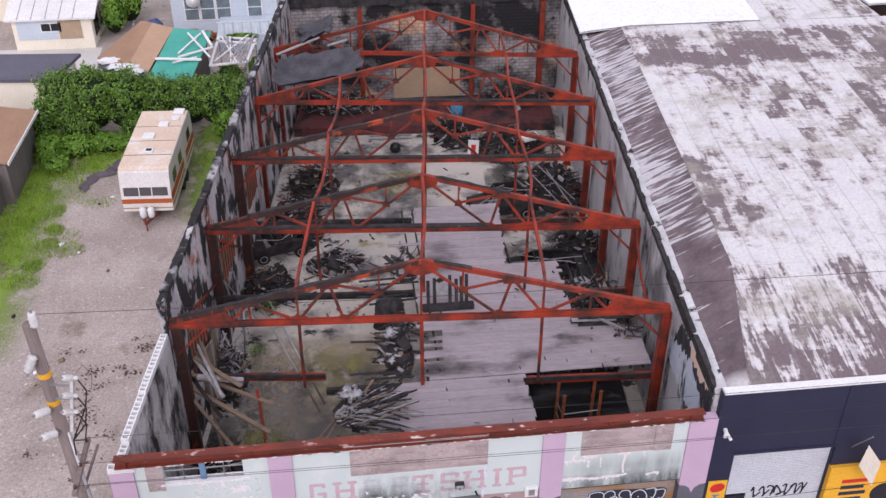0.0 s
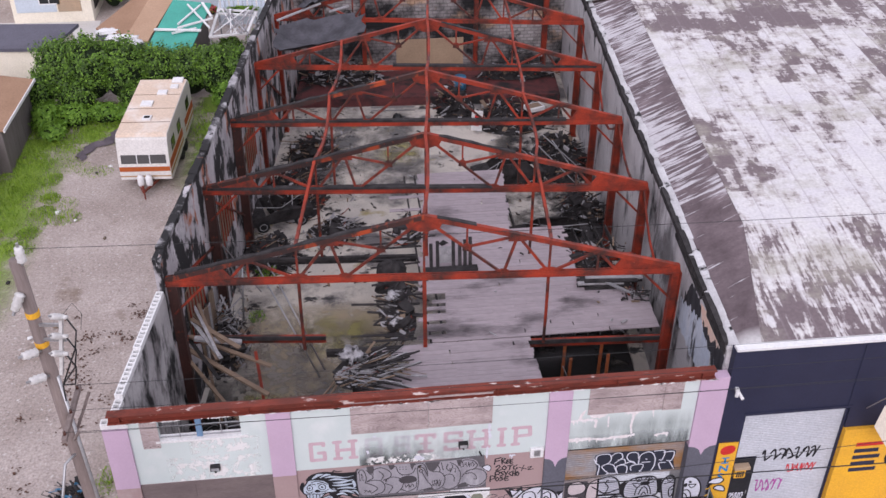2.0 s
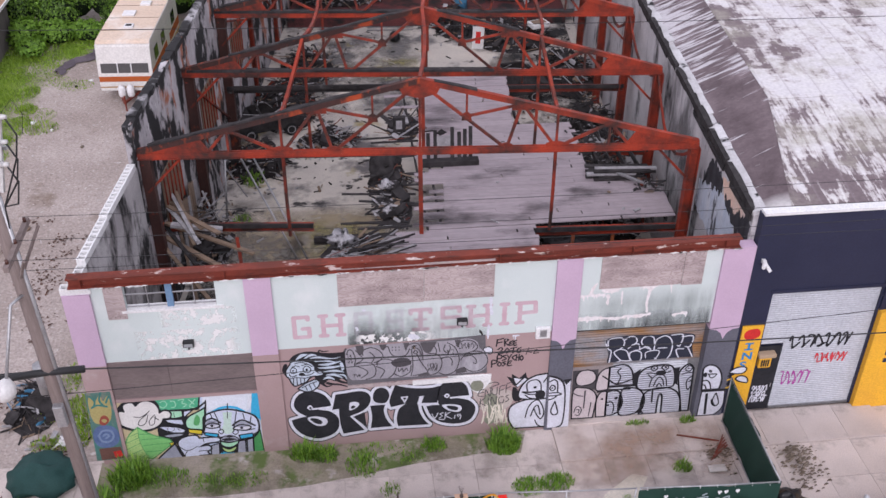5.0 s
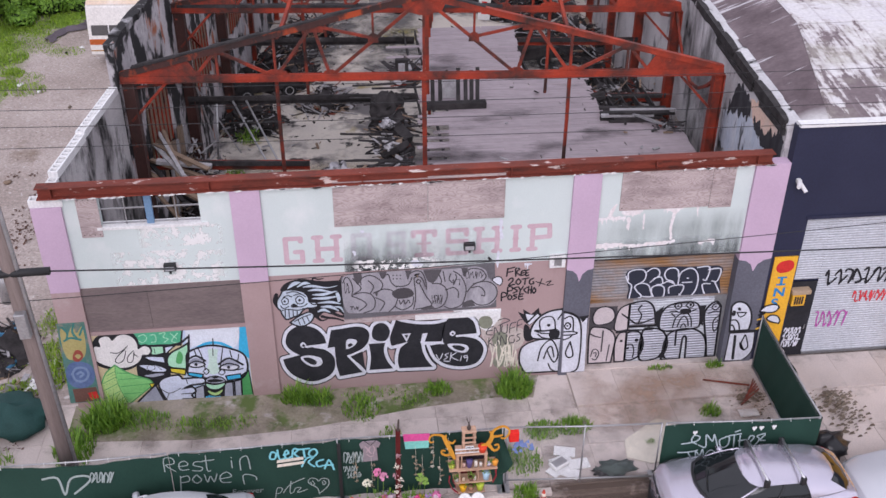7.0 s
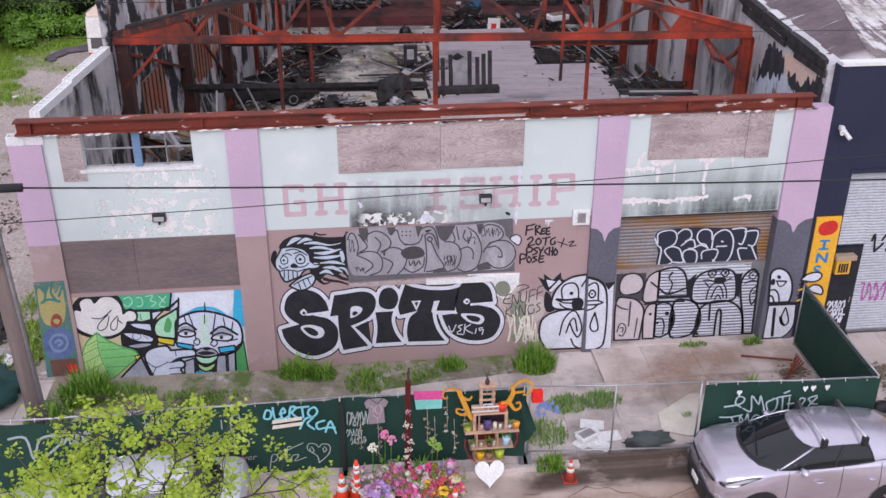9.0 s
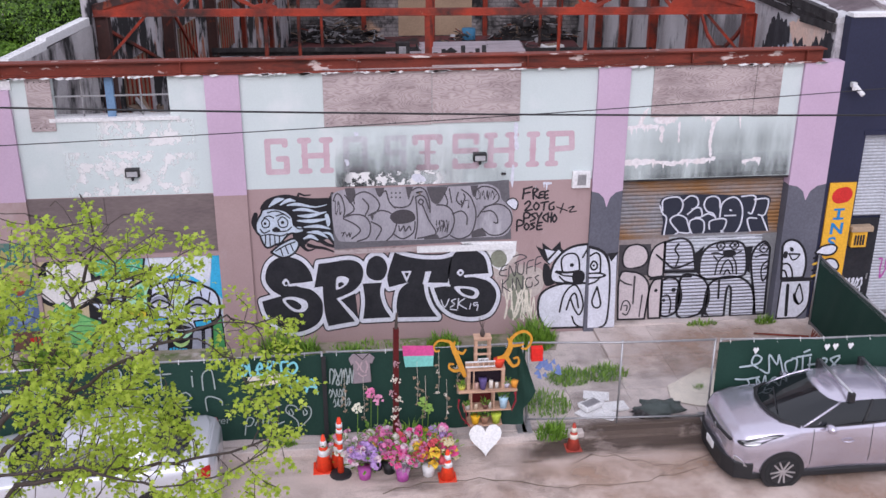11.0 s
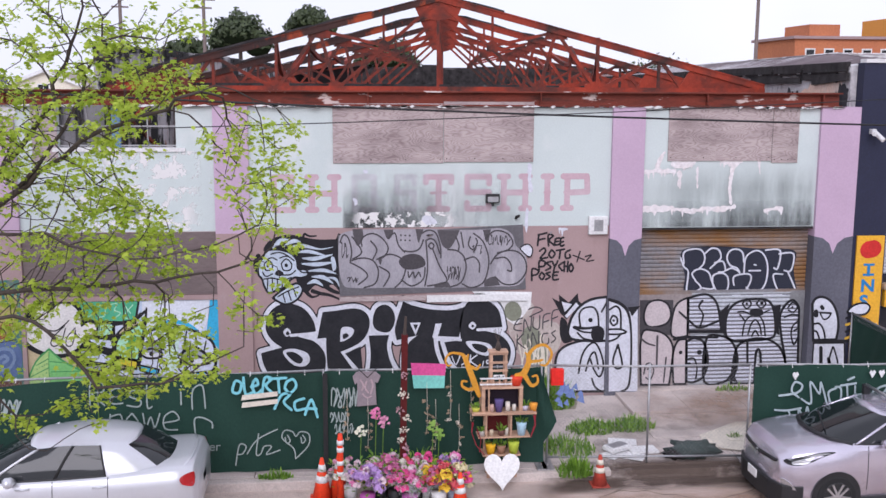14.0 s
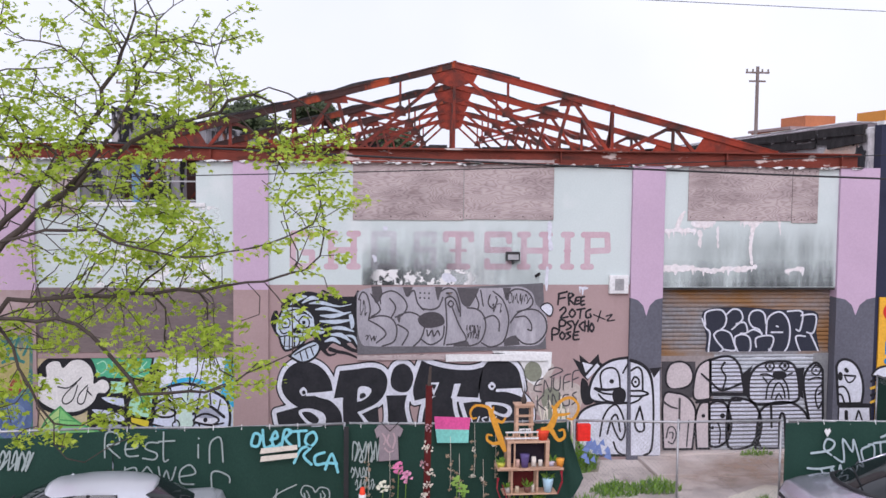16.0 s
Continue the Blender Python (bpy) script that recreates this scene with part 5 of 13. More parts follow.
# big letters high on the wall
hi_sign = mural("painted_name", "faded pink slab letters painted on the mint wall, two scrubbed away", "lettering")
A, B = 4.04, 4.70
LET = {
    "G": (-3.55, [[(0.42, 0.58), (0.42, 0.66), (0.06, 0.66), (0.06, 0), (0.44, 0), (0.44, 0.28), (0.28, 0.28)]]),
    "H": (-2.78, [[(0.05, 0), (0.05, 0.66)], [(0.5, 0), (0.5, 0.66)], [(0.05, 0.33), (0.5, 0.33)]]),
    "O": (-1.92, [[(0.05, 0), (0.05, 0.66), (0.44, 0.66), (0.44, 0), (0.05, 0)]]),
    "S": (-1.06, [[(0.4, 0.52), (0.4, 0.66), (0.05, 0.66), (0.05, 0.34), (0.4, 0.34), (0.4, 0.0), (0.05, 0), (0.05, 0.12)]]),
    "T": (-0.42, [[(0.0, 0.55), (0.0, 0.66), (0.52, 0.66), (0.52, 0.55)], [(0.26, 0), (0.26, 0.66)], [(0.16, 0), (0.36, 0)]]),
    "S2": (0.38, [[(0.5, 0.52), (0.5, 0.66), (0.05, 0.66), (0.05, 0.34), (0.5, 0.34), (0.5, 0.0), (0.05, 0), (0.05, 0.12)]]),
    "H2": (1.14, [[(0.05, 0), (0.05, 0.66)], [(0.5, 0), (0.5, 0.66)], [(0.05, 0.33), (0.5, 0.33)]]),
    "I": (2.02, [[(0.08, 0), (0.08, 0.66)]]),
    "P": (2.45, [[(0.07, 0), (0.07, 0.66)], [(0.0, 0.66), (0.48, 0.66), (0.5, 0.34), (0.07, 0.32)]]),
}
for key, (ox, chains) in LET.items():
    serif = []
    for ch in chains:
        for (cx, cz) in (ch[0], ch[-1]):
            if cz in (0, 0.66) and len(ch) == 2:
                serif.append([(cx - 0.085, cz), (cx + 0.085, cz)])
                serif.append([(cx - 0.05, 0.33, 0.03), (cx + 0.05, 0.33, 0.03)])
    sh = paint([[(100 * c[0], -100 * c[1], 100 * (c[2] if len(c) > 2 else 0.062)) for c in ch] for ch in chains + serif], 6, -9, 0, lambda u, v, ox=ox: (ox + u / 100, A + 0.02 - v / 100), -0.004, 1.5, False)
    part("letter_" + key[0].lower(), sh, P_ghost if key in "OS" else P_pink, hi_sign, "scrubbed, almost vanished letter" if key in "OS" else "")

# the sketch sheets on the wall
mid = sheet_map(1136, 671, (-3.92, 5.0), (3.661, 4.937), (3.891, 0.117), (-4.097, 0.393))
rig = sheet_map(1139, 669, (1.096, 3.976), (7.234, 3.685), (7.878, -0.611), (1.205, -0.148))
far = sheet_map(941, 810, (4.631, 5.099), (10.238, 4.87), (11.467, -0.807), (5.182, -0.371))



def scribble(u0, v0, u1, v1, n, r, to, y, mat, parent, name="scribble", seed=1):
    q = random.Random(seed)
    for i in range(n):
        a = u0 + (u1 - u0) * i / n
        w = (u1 - u0) / n
        ch = [(a, q.uniform(v0, v1)), (a + w * q.uniform(0.1, 0.6), v0), (a + w * q.uniform(0.3, 1.0), q.uniform(v0, v1)), (a + w * q.uniform(0.2, 0.8), v1), (a + w * q.uniform(0.8, 1.4), q.uniform(v0, v1))]
        part(name, paint([ch], r, -99, 0, to, y - 0.0001 * (i % 5), max(1.5, r * 0.8)), mat, parent)



def sketch(sheet, ox, oy):
    """The same sheet, but with its corner at (ox, oy)."""
    return lambda u, v: sheet(u - ox, v - oy)


def rounded(pts, closed=True):
    """A smooth outline through (u, v); a third value of 0 keeps that corner sharp."""
    p = []
    for q in pts:
        p += [(q[0], q[1])] * (2 if len(q) > 2 else 1)
    n, out = len(p), []
    for i in range(n):
        a, b, c, d = p[i - 1], p[i], p[(i + 1) % n], p[(i + 2) % n]
        if b == c:
            continue
        for k in range(4):
            t = k / 4
            out.append(tuple(0.5 * (2 * b[j] + (c[j] - a[j]) * t + (2 * a[j] - 5 * b[j] + 4 * c[j] - d[j]) * t * t + (3 * b[j] - a[j] - 3 * c[j] + d[j]) * t ** 3) for j in range(2)))
    return out


def flat(shapes, to, y):
    """Filled outlines on an upright surface."""
    s = Shape()
    for pts in shapes:
        v = [(w[0], y, w[1]) for w in (to(*q) for q in rounded(pts))]
        s.add(v, [tuple(range(len(v)))])
    return s


def rim(shapes, r, to, y, cell=1.2):
    """A painted line of half width r along closed outlines."""
    ch = []
    for pts in shapes:
        q = rounded(pts)
        ch.append([(a[0], a[1], r) for a in q + q[:1]])
    return paint(ch, r, -99, 0, to, y, cell, False)


def filled(name, pts, mat, to, y, parent, line=0.0, line_mat=None, label=""):
    part(name, flat([pts], to, y), mat, parent, label)
    if line:
        part(name + "_outline", rim([pts], line, to, y - 0.0015), line_mat or P_black, parent)


def strokes(name, chains, r, mat, to, y, parent, label=""):
    part(name, paint(chains, r, -99, 0, to, y, max(0.7, r * 0.6)), mat, parent, label)


wall9 = sketch(sheet_map(500, 320, (-4.154, 4.266), (2.033, 4.005), (2.247, -0.786), (-4.516, -0.326)), 440, 340)
door16 = sketch(sheet_map(400, 300, (3.282, 3.719), (8.22, 3.714), (8.379, 0.029), (3.37, 0.124)), 1100, 500)
wall16 = sketch(sheet_map(668, 300, (0.878, 3.736), (9.009, 3.728), (9.179, 0.051), (0.933, 0.207)), 900, 500)
pier16 = sketch(sheet_map(468, 300, (3.22, 3.743), (8.96, 3.737), (9.13, 0.075), (3.307, 0.186)), 1100, 500)

wall90 = sketch(sheet_map(460, 150, (-4.069, 4.227), (1.756, 3.95), (1.838, 1.726), (-4.242, 2.084)), 460, 370)
board90 = sketch(sheet_map(460, 150, (-4.067, 4.24), (1.75, 3.963), (1.832, 1.742), (-4.239, 2.1)), 460, 370)
mural90 = sketch(sheet_map(400, 200, (-9.122, 2.96), (-4.192, 2.685), (-4.441, -0.402), (-9.654, -0.026)), 60, 480)
pil90 = sketch(sheet_map(120, 200, (-9.339, 3.007), (-7.895, 2.927), (-8.358, -0.074), (-9.883, 0.036)), 40, 480)


def lines(name, chains, r, mat, to, y, parent, label=""):
    """Each chain a brush line of its own, stepped forward a hair where lines cross."""
    for k, ch in enumerate(chains):
        part(name, paint([ch], r, -99, 0, to, y - 0.0001 * (k % 7), max(0.7, r * 0.6)), mat, parent, label)


# black block letters
spits = mural("block_letter_graffiti", "big black bubble letters with a white outline on the wall")
BLOCK = {
    "letter_s": [(503, 545), (508, 527), (523, 515), (543, 513), (563, 520), (577, 535), (582, 550, 0), (548, 556, 0), (562, 560), (580, 564), (595, 577), (599, 592), (595, 610), (580, 623), (553, 630), (523, 620), (505, 602), (498, 583, 0), (530, 574, 0), (517, 567), (507, 557)],
    "letter_p": [(591, 523, 0), (613, 520), (640, 516), (657, 520), (665, 532), (662, 550), (648, 565), (621, 577, 0), (652, 612, 0), (608, 620, 0), (602, 600), (599, 575), (598, 559, 0), (584, 561, 0), (588, 540)],
    "dot": [(670, 530), (675, 515), (688, 509), (700, 515), (705, 530), (697, 546), (682, 547), (672, 541)],
    "letter_i": [(664, 553, 0), (696, 551, 0), (693, 567), (699, 588), (711, 605, 0), (665, 608, 0), (668, 580)],
    "letter_t": [(717, 503, 0), (730, 508), (760, 513), (793, 513), (813, 508, 0), (810, 523), (805, 550, 0), (765, 550, 0), (768, 570), (777, 590), (788, 603, 0), (723, 605, 0), (720, 587), (725, 563), (740, 550, 0), (708, 558, 0), (705, 540)],
    "letter_s_end": [(815, 505), (830, 497), (850, 498), (867, 510), (873, 534, 0), (834, 539, 0), (852, 541), (873, 547), (885, 562), (883, 580), (870, 597), (843, 603), (813, 598), (793, 583), (782, 558, 0), (808, 554, 0), (806, 530)],
}
part("dark_edge", rim(list(BLOCK.values()), 8.4, wall90, -0.003, 1.5), P_black, spits)
part("white_outline", rim(list(BLOCK.values()), 6.4, wall90, -0.0045, 1.4), P_white, spits)
for nm, pts in BLOCK.items():
    part(nm, flat([pts], wall90, -0.006), M_black, spits)
part("wedge", flat([[(628, 579, 0), (652, 568, 0), (657, 606, 0)]], wall90, -0.006), M_black, spits)
for white_, dark_ in (([(532, 579), (548, 575), (569, 580), (574, 590), (567, 598), (552, 598), (539, 590)], [(537, 581), (550, 580), (563, 588), (559, 595), (547, 591)]), ([(621, 545), (632, 542), (641, 546), (638, 554), (628, 561), (620, 563, 0)], [(624, 553), (630, 551), (633, 555), (625, 559)]), ([(816, 556), (835, 555), (852, 558), (857, 566), (850, 574), (835, 572), (823, 566)], [(825, 559), (840, 559), (850, 564), (845, 570), (832, 567)]), ([(531, 553), (537, 547), (543, 553), (537, 559)], [(535, 554), (538, 551), (541, 555), (537, 557)]), ([(728, 533, 0), (745, 532, 0), (737, 550, 0)], [(733, 535, 0), (741, 535, 0), (737, 543, 0)]), ([(820, 534), (826, 528), (832, 533), (826, 539)], [(824, 534), (826, 532), (829, 534), (826, 536)])):
    part("counter", flat([white_], wall90, -0.0075), P_white, spits)
    part("counter_fill", flat([dark_], wall90, -0.009), M_black, spits)
part("white_bar", flat([[(768, 533, 0), (778, 532, 0), (772, 550, 0), (764, 550, 0)]], wall90, -0.0075), P_white, spits)
lines("white_line", [[(543, 557, 2), (580, 553, 2)], [(834, 539, 2), (872, 536, 2)], [(765, 551, 1.8), (808, 554, 1.8)], [(583, 562, 1.6), (597, 560, 1.6)]], 2, P_white, wall90, -0.0078, spits)
lines("small_tag", [[(794, 577), (800, 588), (807, 575)], [(818, 575), (811, 578), (816, 583), (809, 588)], [(823, 574), (821, 590)], [(833, 574), (823, 582), (836, 590)], [(843, 582), (841, 590)], [(854, 580), (848, 581), (849, 585), (855, 583), (853, 592)], [(809, 591), (820, 592)]], 0.9, P_white, wall90, -0.009, spits)
# silver letters on the boarded window
board = thing("boarded_window", "boarded window painted over with silver bubble graffiti", "board")
part("panel", Shape().panel([wall9(602, 388), wall9(905, 362), wall9(908, 458), wall9(608, 478)], -0.03, 0.0), material("sprayed_board", (0.16, 0.15, 0.165), (0.10, 0.095, 0.105), 1.5, 0.7, grain=20, bump=0.15), board)
part("sill", Shape().box(-0.4, 1.72, -0.06, 0.0, 2.12, 2.26), M_white, board, "white flaking sill")
part("sill_left", Shape().box(-2.2, -0.41, -0.05, 0.0, 2.16, 2.26), M_ply, board, "bare timber sill")
part("silver_coat", flat([[(613, 420), (619, 410), (640, 405), (667, 403), (700, 402), (755, 399), (800, 399), (840, 397), (872, 394), (890, 402), (896, 418), (910, 430), (913, 452), (900, 474), (860, 478), (800, 482), (740, 484), (690, 486), (640, 488), (622, 484), (614, 455)]], board90, -0.034), P_silver, board)
P_gapdark = plain("spray_gap_grey", (0.10, 0.092, 0.10))
for pts in ([(634, 404, 0), (650, 403, 0), (652, 416), (644, 428), (638, 420)], [(684, 403, 0), (700, 402, 0), (696, 414), (690, 416)], [(735, 400, 0), (748, 400, 0), (744, 410), (740, 420)], [(770, 400, 0), (806, 399, 0), (800, 412), (790, 426), (780, 424), (774, 412)], [(843, 397, 0), (856, 396, 0), (852, 412), (848, 414)], [(846, 470), (862, 464), (870, 476, 0), (845, 479, 0)], [(676, 444), (682, 446), (680, 454)], [(768, 478), (786, 474), (792, 482, 0), (766, 483, 0)]):
    part("dark_gap", flat([pts], board90, -0.0355), P_gapdark, board)
part("dark_oval", flat([[(709, 448), (718, 439), (735, 436), (748, 441), (751, 452), (735, 458), (718, 458)]], board90, -0.0365), P_dust, board)
lines("dark_line", [[(615, 424), (620, 413), (628, 417), (634, 436), (632, 450)], [(632, 450), (650, 445), (668, 448), (677, 462), (673, 480), (655, 487)], [(634, 415), (650, 436), (636, 447)], [(632, 452), (652, 461), (660, 471), (646, 483)], [(650, 428), (650, 416), (667, 409), (684, 417), (692, 430), (685, 442), (674, 446)], [(664, 420), (674, 432), (668, 446)], [(678, 444), (695, 438), (712, 443), (720, 456), (715, 474), (704, 485)], [(678, 456), (695, 466), (686, 484)], [(692, 415), (702, 407), (708, 424), (718, 434)], [(715, 432), (730, 433), (742, 428), (748, 415)],
      [(714, 474), (730, 482), (748, 472), (751, 455)], [(745, 406), (756, 401), (768, 405), (775, 424), (776, 440)], [(752, 417), (755, 455), (751, 481)], [(756, 424), (760, 419), (765, 423), (761, 428), (756, 424)], [(763, 428), (774, 452), (786, 472), (772, 478), (755, 481)], [(752, 416), (760, 413), (768, 418), (774, 434)], [(787, 428), (802, 429), (813, 438), (816, 455), (808, 474), (792, 481)], [(800, 409), (805, 422), (803, 430)], [(808, 402), (812, 424)], [(828, 403), (843, 414), (852, 437), (850, 458), (842, 474), (824, 481), (810, 476)],
      [(823, 408), (820, 420), (828, 427), (834, 416), (832, 410)], [(813, 442), (828, 437), (837, 445), (837, 458)], [(847, 410), (862, 398), (882, 401), (891, 414), (884, 424), (866, 430)], [(855, 446), (866, 432), (882, 426), (898, 427), (910, 438), (911, 456), (896, 472), (876, 474), (862, 464)], [(863, 438), (878, 436), (887, 445), (888, 455), (882, 454)], [(724, 462), (726, 470), (732, 462), (735, 470), (741, 462), (744, 468)]], 1.15, P_dust, board90, -0.0375, board)
for k in range(6):
    part("stud", paint([[(712 + 7 * (k % 3), 410 + 7 * (k // 3), 1.5)]], 1.5, -99, 0, board90, -0.0385, 0.7), P_dust, board)
for k, (u0, v0, u1, v1, n) in enumerate(((786, 452, 806, 470, 5), (848, 404, 884, 418, 5), (616, 424, 628, 446, 2), (628, 473, 646, 480, 3), (826, 420, 842, 432, 2))):
    scribble(u0, v0, u1, v1, n, 0.75, board90, -0.0392, P_dust, board, seed=41 + k)
filled("white_ball", [(900, 397), (912, 391), (920, 398), (916, 410), (906, 405)], P_white, wall9, -0.036, board, 1.0)
# streaming-hair shape
skull = mural("masked_head_graffiti", "pale blue mask with streaming black hair sprayed on the wall")
part("hair", flat([[(494, 440), (500, 427), (514, 419), (535, 415), (556, 418), (580, 426), (604, 422), (612, 410, 0), (619, 412, 0), (620, 498, 0), (606, 484), (592, 490), (578, 486), (566, 496), (552, 492), (546, 470), (540, 446), (516, 436)]], wall90, -0.003), P_black, skull)
lines("loose_lock", [[(556, 418, 2), (558, 413, 1.6), (566, 416, 1.4), (577, 415, 1)], [(574, 494, 3), (586, 497, 2.5), (602, 499, 2), (622, 506, 1)], [(560, 490, 4), (572, 502, 2), (584, 500, 1)], [(584, 480, 4), (604, 492, 3), (620, 496, 2)], [(486, 448, 4), (484, 460, 5), (488, 472, 3)], [(540, 418, 3), (575, 424, 4), (606, 421, 2)]], 2, P_black, wall90, -0.0032, skull)
lines("hair_light", [[(508, 435, 0.8), (520, 425, 4), (533, 422, 0.8)], [(526, 432, 0.8), (540, 424, 3), (552, 425, 0.8)], [(538, 432, 0.8), (556, 430, 2.5), (584, 434, 1), (604, 430, 0.6)], [(548, 440, 0.8), (566, 438, 2.6), (592, 443, 0.8)], [(556, 448, 0.8), (576, 448, 3), (604, 441, 0.7)], [(556, 456, 1), (580, 456, 3), (606, 452, 0.8)], [(566, 466, 0.8), (590, 464, 2.6), (610, 468, 0.8)], [(572, 474, 0.8), (590, 474, 3), (606, 482, 0.8)], [(604, 447, 3.2), (607, 458, 3.4), (606, 464, 1)], [(566, 484, 1), (578, 480, 3), (590, 486, 0.8)], [(598, 474, 0.8), (610, 476, 2), (616, 486, 0.7)]], 2, P_skull, wall90, -0.0048, skull)
filled("head", [(495, 446), (499, 439), (516, 437), (536, 441), (547, 451), (550, 463), (562, 464), (566, 472), (556, 476), (545, 476), (536, 482), (530, 490), (520, 494), (506, 499), (498, 490), (494, 480), (488, 474), (487, 461), (491, 453)], P_skull, wall90, -0.0062, skull, 1.6)
filled("jaw", [(512, 506, 0), (524, 496), (538, 488), (550, 484), (558, 490), (556, 500), (546, 510), (530, 514)], P_skull, wall90, -0.0062, skull, 1.6)
lines("head_mark", [[(500, 452), (508, 449), (516, 452)], [(520, 449), (532, 446), (543, 452)], [(506, 444), (520, 441), (534, 446)], [(496, 459), (502, 453), (509, 458), (508, 466), (499, 467), (496, 459)], [(523, 457), (530, 450), (539, 456), (538, 465), (527, 466), (523, 457)], [(494, 470), (500, 476), (510, 472)], [(526, 473), (538, 472), (546, 466)], [(497, 480), (510, 478), (528, 480), (540, 476)], [(503, 480), (503, 494)], [(510, 479), (511, 495)], [(518, 480), (519, 493)], [(526, 481), (526, 490)], [(520, 504), (536, 495), (552, 489)], [(528, 500), (532, 511)], [(536, 496), (541, 508)], [(544, 492), (549, 503)], [(548, 460), (556, 468), (566, 468)]], 1.0, P_black, wall90, -0.0082, skull)
part("dark_socket", flat([[(514, 470), (520, 466), (527, 470), (526, 474), (516, 474)]], wall90, -0.0084), P_black, skull)
lines("pupil", [[(502, 461, 2.4)], [(531, 459, 2.8)]], 2, P_black, wall90, -0.0085, skull)
# scribbles
scrib = mural("scribbled_tags", "quick black marker scribbles on the taupe wall")
tag15 = sheet_map(1370, 556, (-4.225, 3.851), (3.191, 3.838), (3.272, 0.721), (-4.258, 0.848))
lines("upper_word", [[(1145, 60), (1140, 102)], [(1143, 62), (1176, 54)], [(1142, 81), (1168, 76)], [(1182, 104), (1181, 62), (1200, 66), (1184, 82), (1204, 102)], [(1224, 74), (1209, 78), (1206, 100), (1223, 98)], [(1208, 88), (1219, 87)], [(1240, 72), (1228, 78), (1228, 104), (1241, 101)], [(1229, 90), (1238, 88)]], 3.7, P_black, tag15, -0.004, scrib)
lines("number_stroke", [[(1148, 124), (1164, 112), (1170, 126), (1150, 152), (1178, 148)], [(1194, 119), (1183, 136), (1194, 150), (1206, 134), (1194, 119)], [(1212, 122), (1242, 117)], [(1227, 120), (1223, 153)], [(1264, 120), (1247, 130), (1248, 151), (1265, 148), (1262, 138)]], 3.7, P_black, tag15, -0.0042, scrib)
lines("lower_word", [[(1146, 202), (1147, 162), (1168, 165), (1165, 181), (1148, 184)], [(1191, 164), (1175, 170), (1191, 186), (1172, 197)], [(1196, 164), (1206, 181), (1217, 162)], [(1206, 181), (1201, 202)], [(1237, 168), (1221, 181), (1234, 199)], [(1243, 164), (1241, 202)], [(1256, 164), (1254, 203)], [(1242, 183), (1255, 183)], [(1268, 172), (1260, 190), (1268, 204), (1276, 188), (1268, 172)]], 3.7, P_black, tag15, -0.0044, scrib)
lines("last_word", [[(1118, 236), (1120, 192), (1143, 198), (1139, 212), (1120, 217)], [(1156, 205), (1147, 220), (1157, 233), (1167, 218), (1156, 205)], [(1188, 205), (1173, 210), (1188, 222), (1171, 233)], [(1219, 204), (1201, 208), (1199, 233), (1219, 232)], [(1200, 218), (1215, 217)]], 3.7, P_black, tag15, -0.0046, scrib)
lines("star_stroke", [[(1275, 140), (1318, 158)], [(1302, 126), (1290, 166)], [(1322, 146), (1345, 140), (1326, 163), (1354, 160)]], 2.6, P_black, tag15, -0.0048, scrib)
part("pale_wash", flat([[(1000, 306, 0), (1100, 306, 0), (1128, 338), (1118, 372), (1180, 390), (1222, 408), (1230, 470), (1200, 520), (1110, 540), (1050, 500), (1030, 430), (1008, 370)]], tag15, -0.0028), material("old_pale_wash", (0.52, 0.46, 0.42), (0.40, 0.335, 0.31), 2.2, 0.9, grain=18, bump=0.15, stains=(((0.36, 0.27, 0.26), 1.6, 0.50, 0.60, (1, 1, 1)),)), scrib, "old pale paint under the scribbles")
lines("tag_stroke", [[(905, 520), (896, 524), (891, 536), (903, 538)], [(893, 530), (903, 528)], [(906, 540), (908, 522), (916, 538), (919, 518)], [(922, 518), (921, 532), (930, 534), (932, 516)], [(936, 534), (938, 516), (948, 512)], [(937, 525), (946, 522)], [(950, 530), (952, 510), (962, 506)], [(951, 520), (960, 516)], [(896, 544), (895, 564)], [(906, 542), (896, 553), (908, 562)], [(913, 542), (912, 560)], [(918, 560), (920, 540), (928, 558), (930, 538)], [(944, 540), (936, 542), (935, 554), (944, 554), (945, 547)], [(956, 536), (950, 540), (956, 547), (949, 553)], [(914, 508), (926, 504), (936, 508), (924, 514), (916, 518)]], 0.95, P_dust, wall90, -0.0045, scrib)
M_olive = plain("olive_spray", (0.24, 0.25, 0.19))
part("pale_patch", Shape().panel([rig(-110, 285), rig(125, 280), rig(120, 330), rig(60, 400), rig(-60, 330)], -0.003, 0.0), M_white, scrib, "bare pale patch")
for ch in ([(50, 350, 34)], [(120, 440, 40), (140, 520, 40), (110, 560, 26)]):
    part("olive_patch", paint([ch], 30, -99, 0, rig, -0.0038, 5), M_olive, scrib)
for k in range(3):
    scribble(60 + 30 * k, 440 + 30 * k, 180 + 15 * k, 580, 3, 2.6, rig, -0.0042 - 0.0002 * k, P_cream, scrib, seed=31 + k)
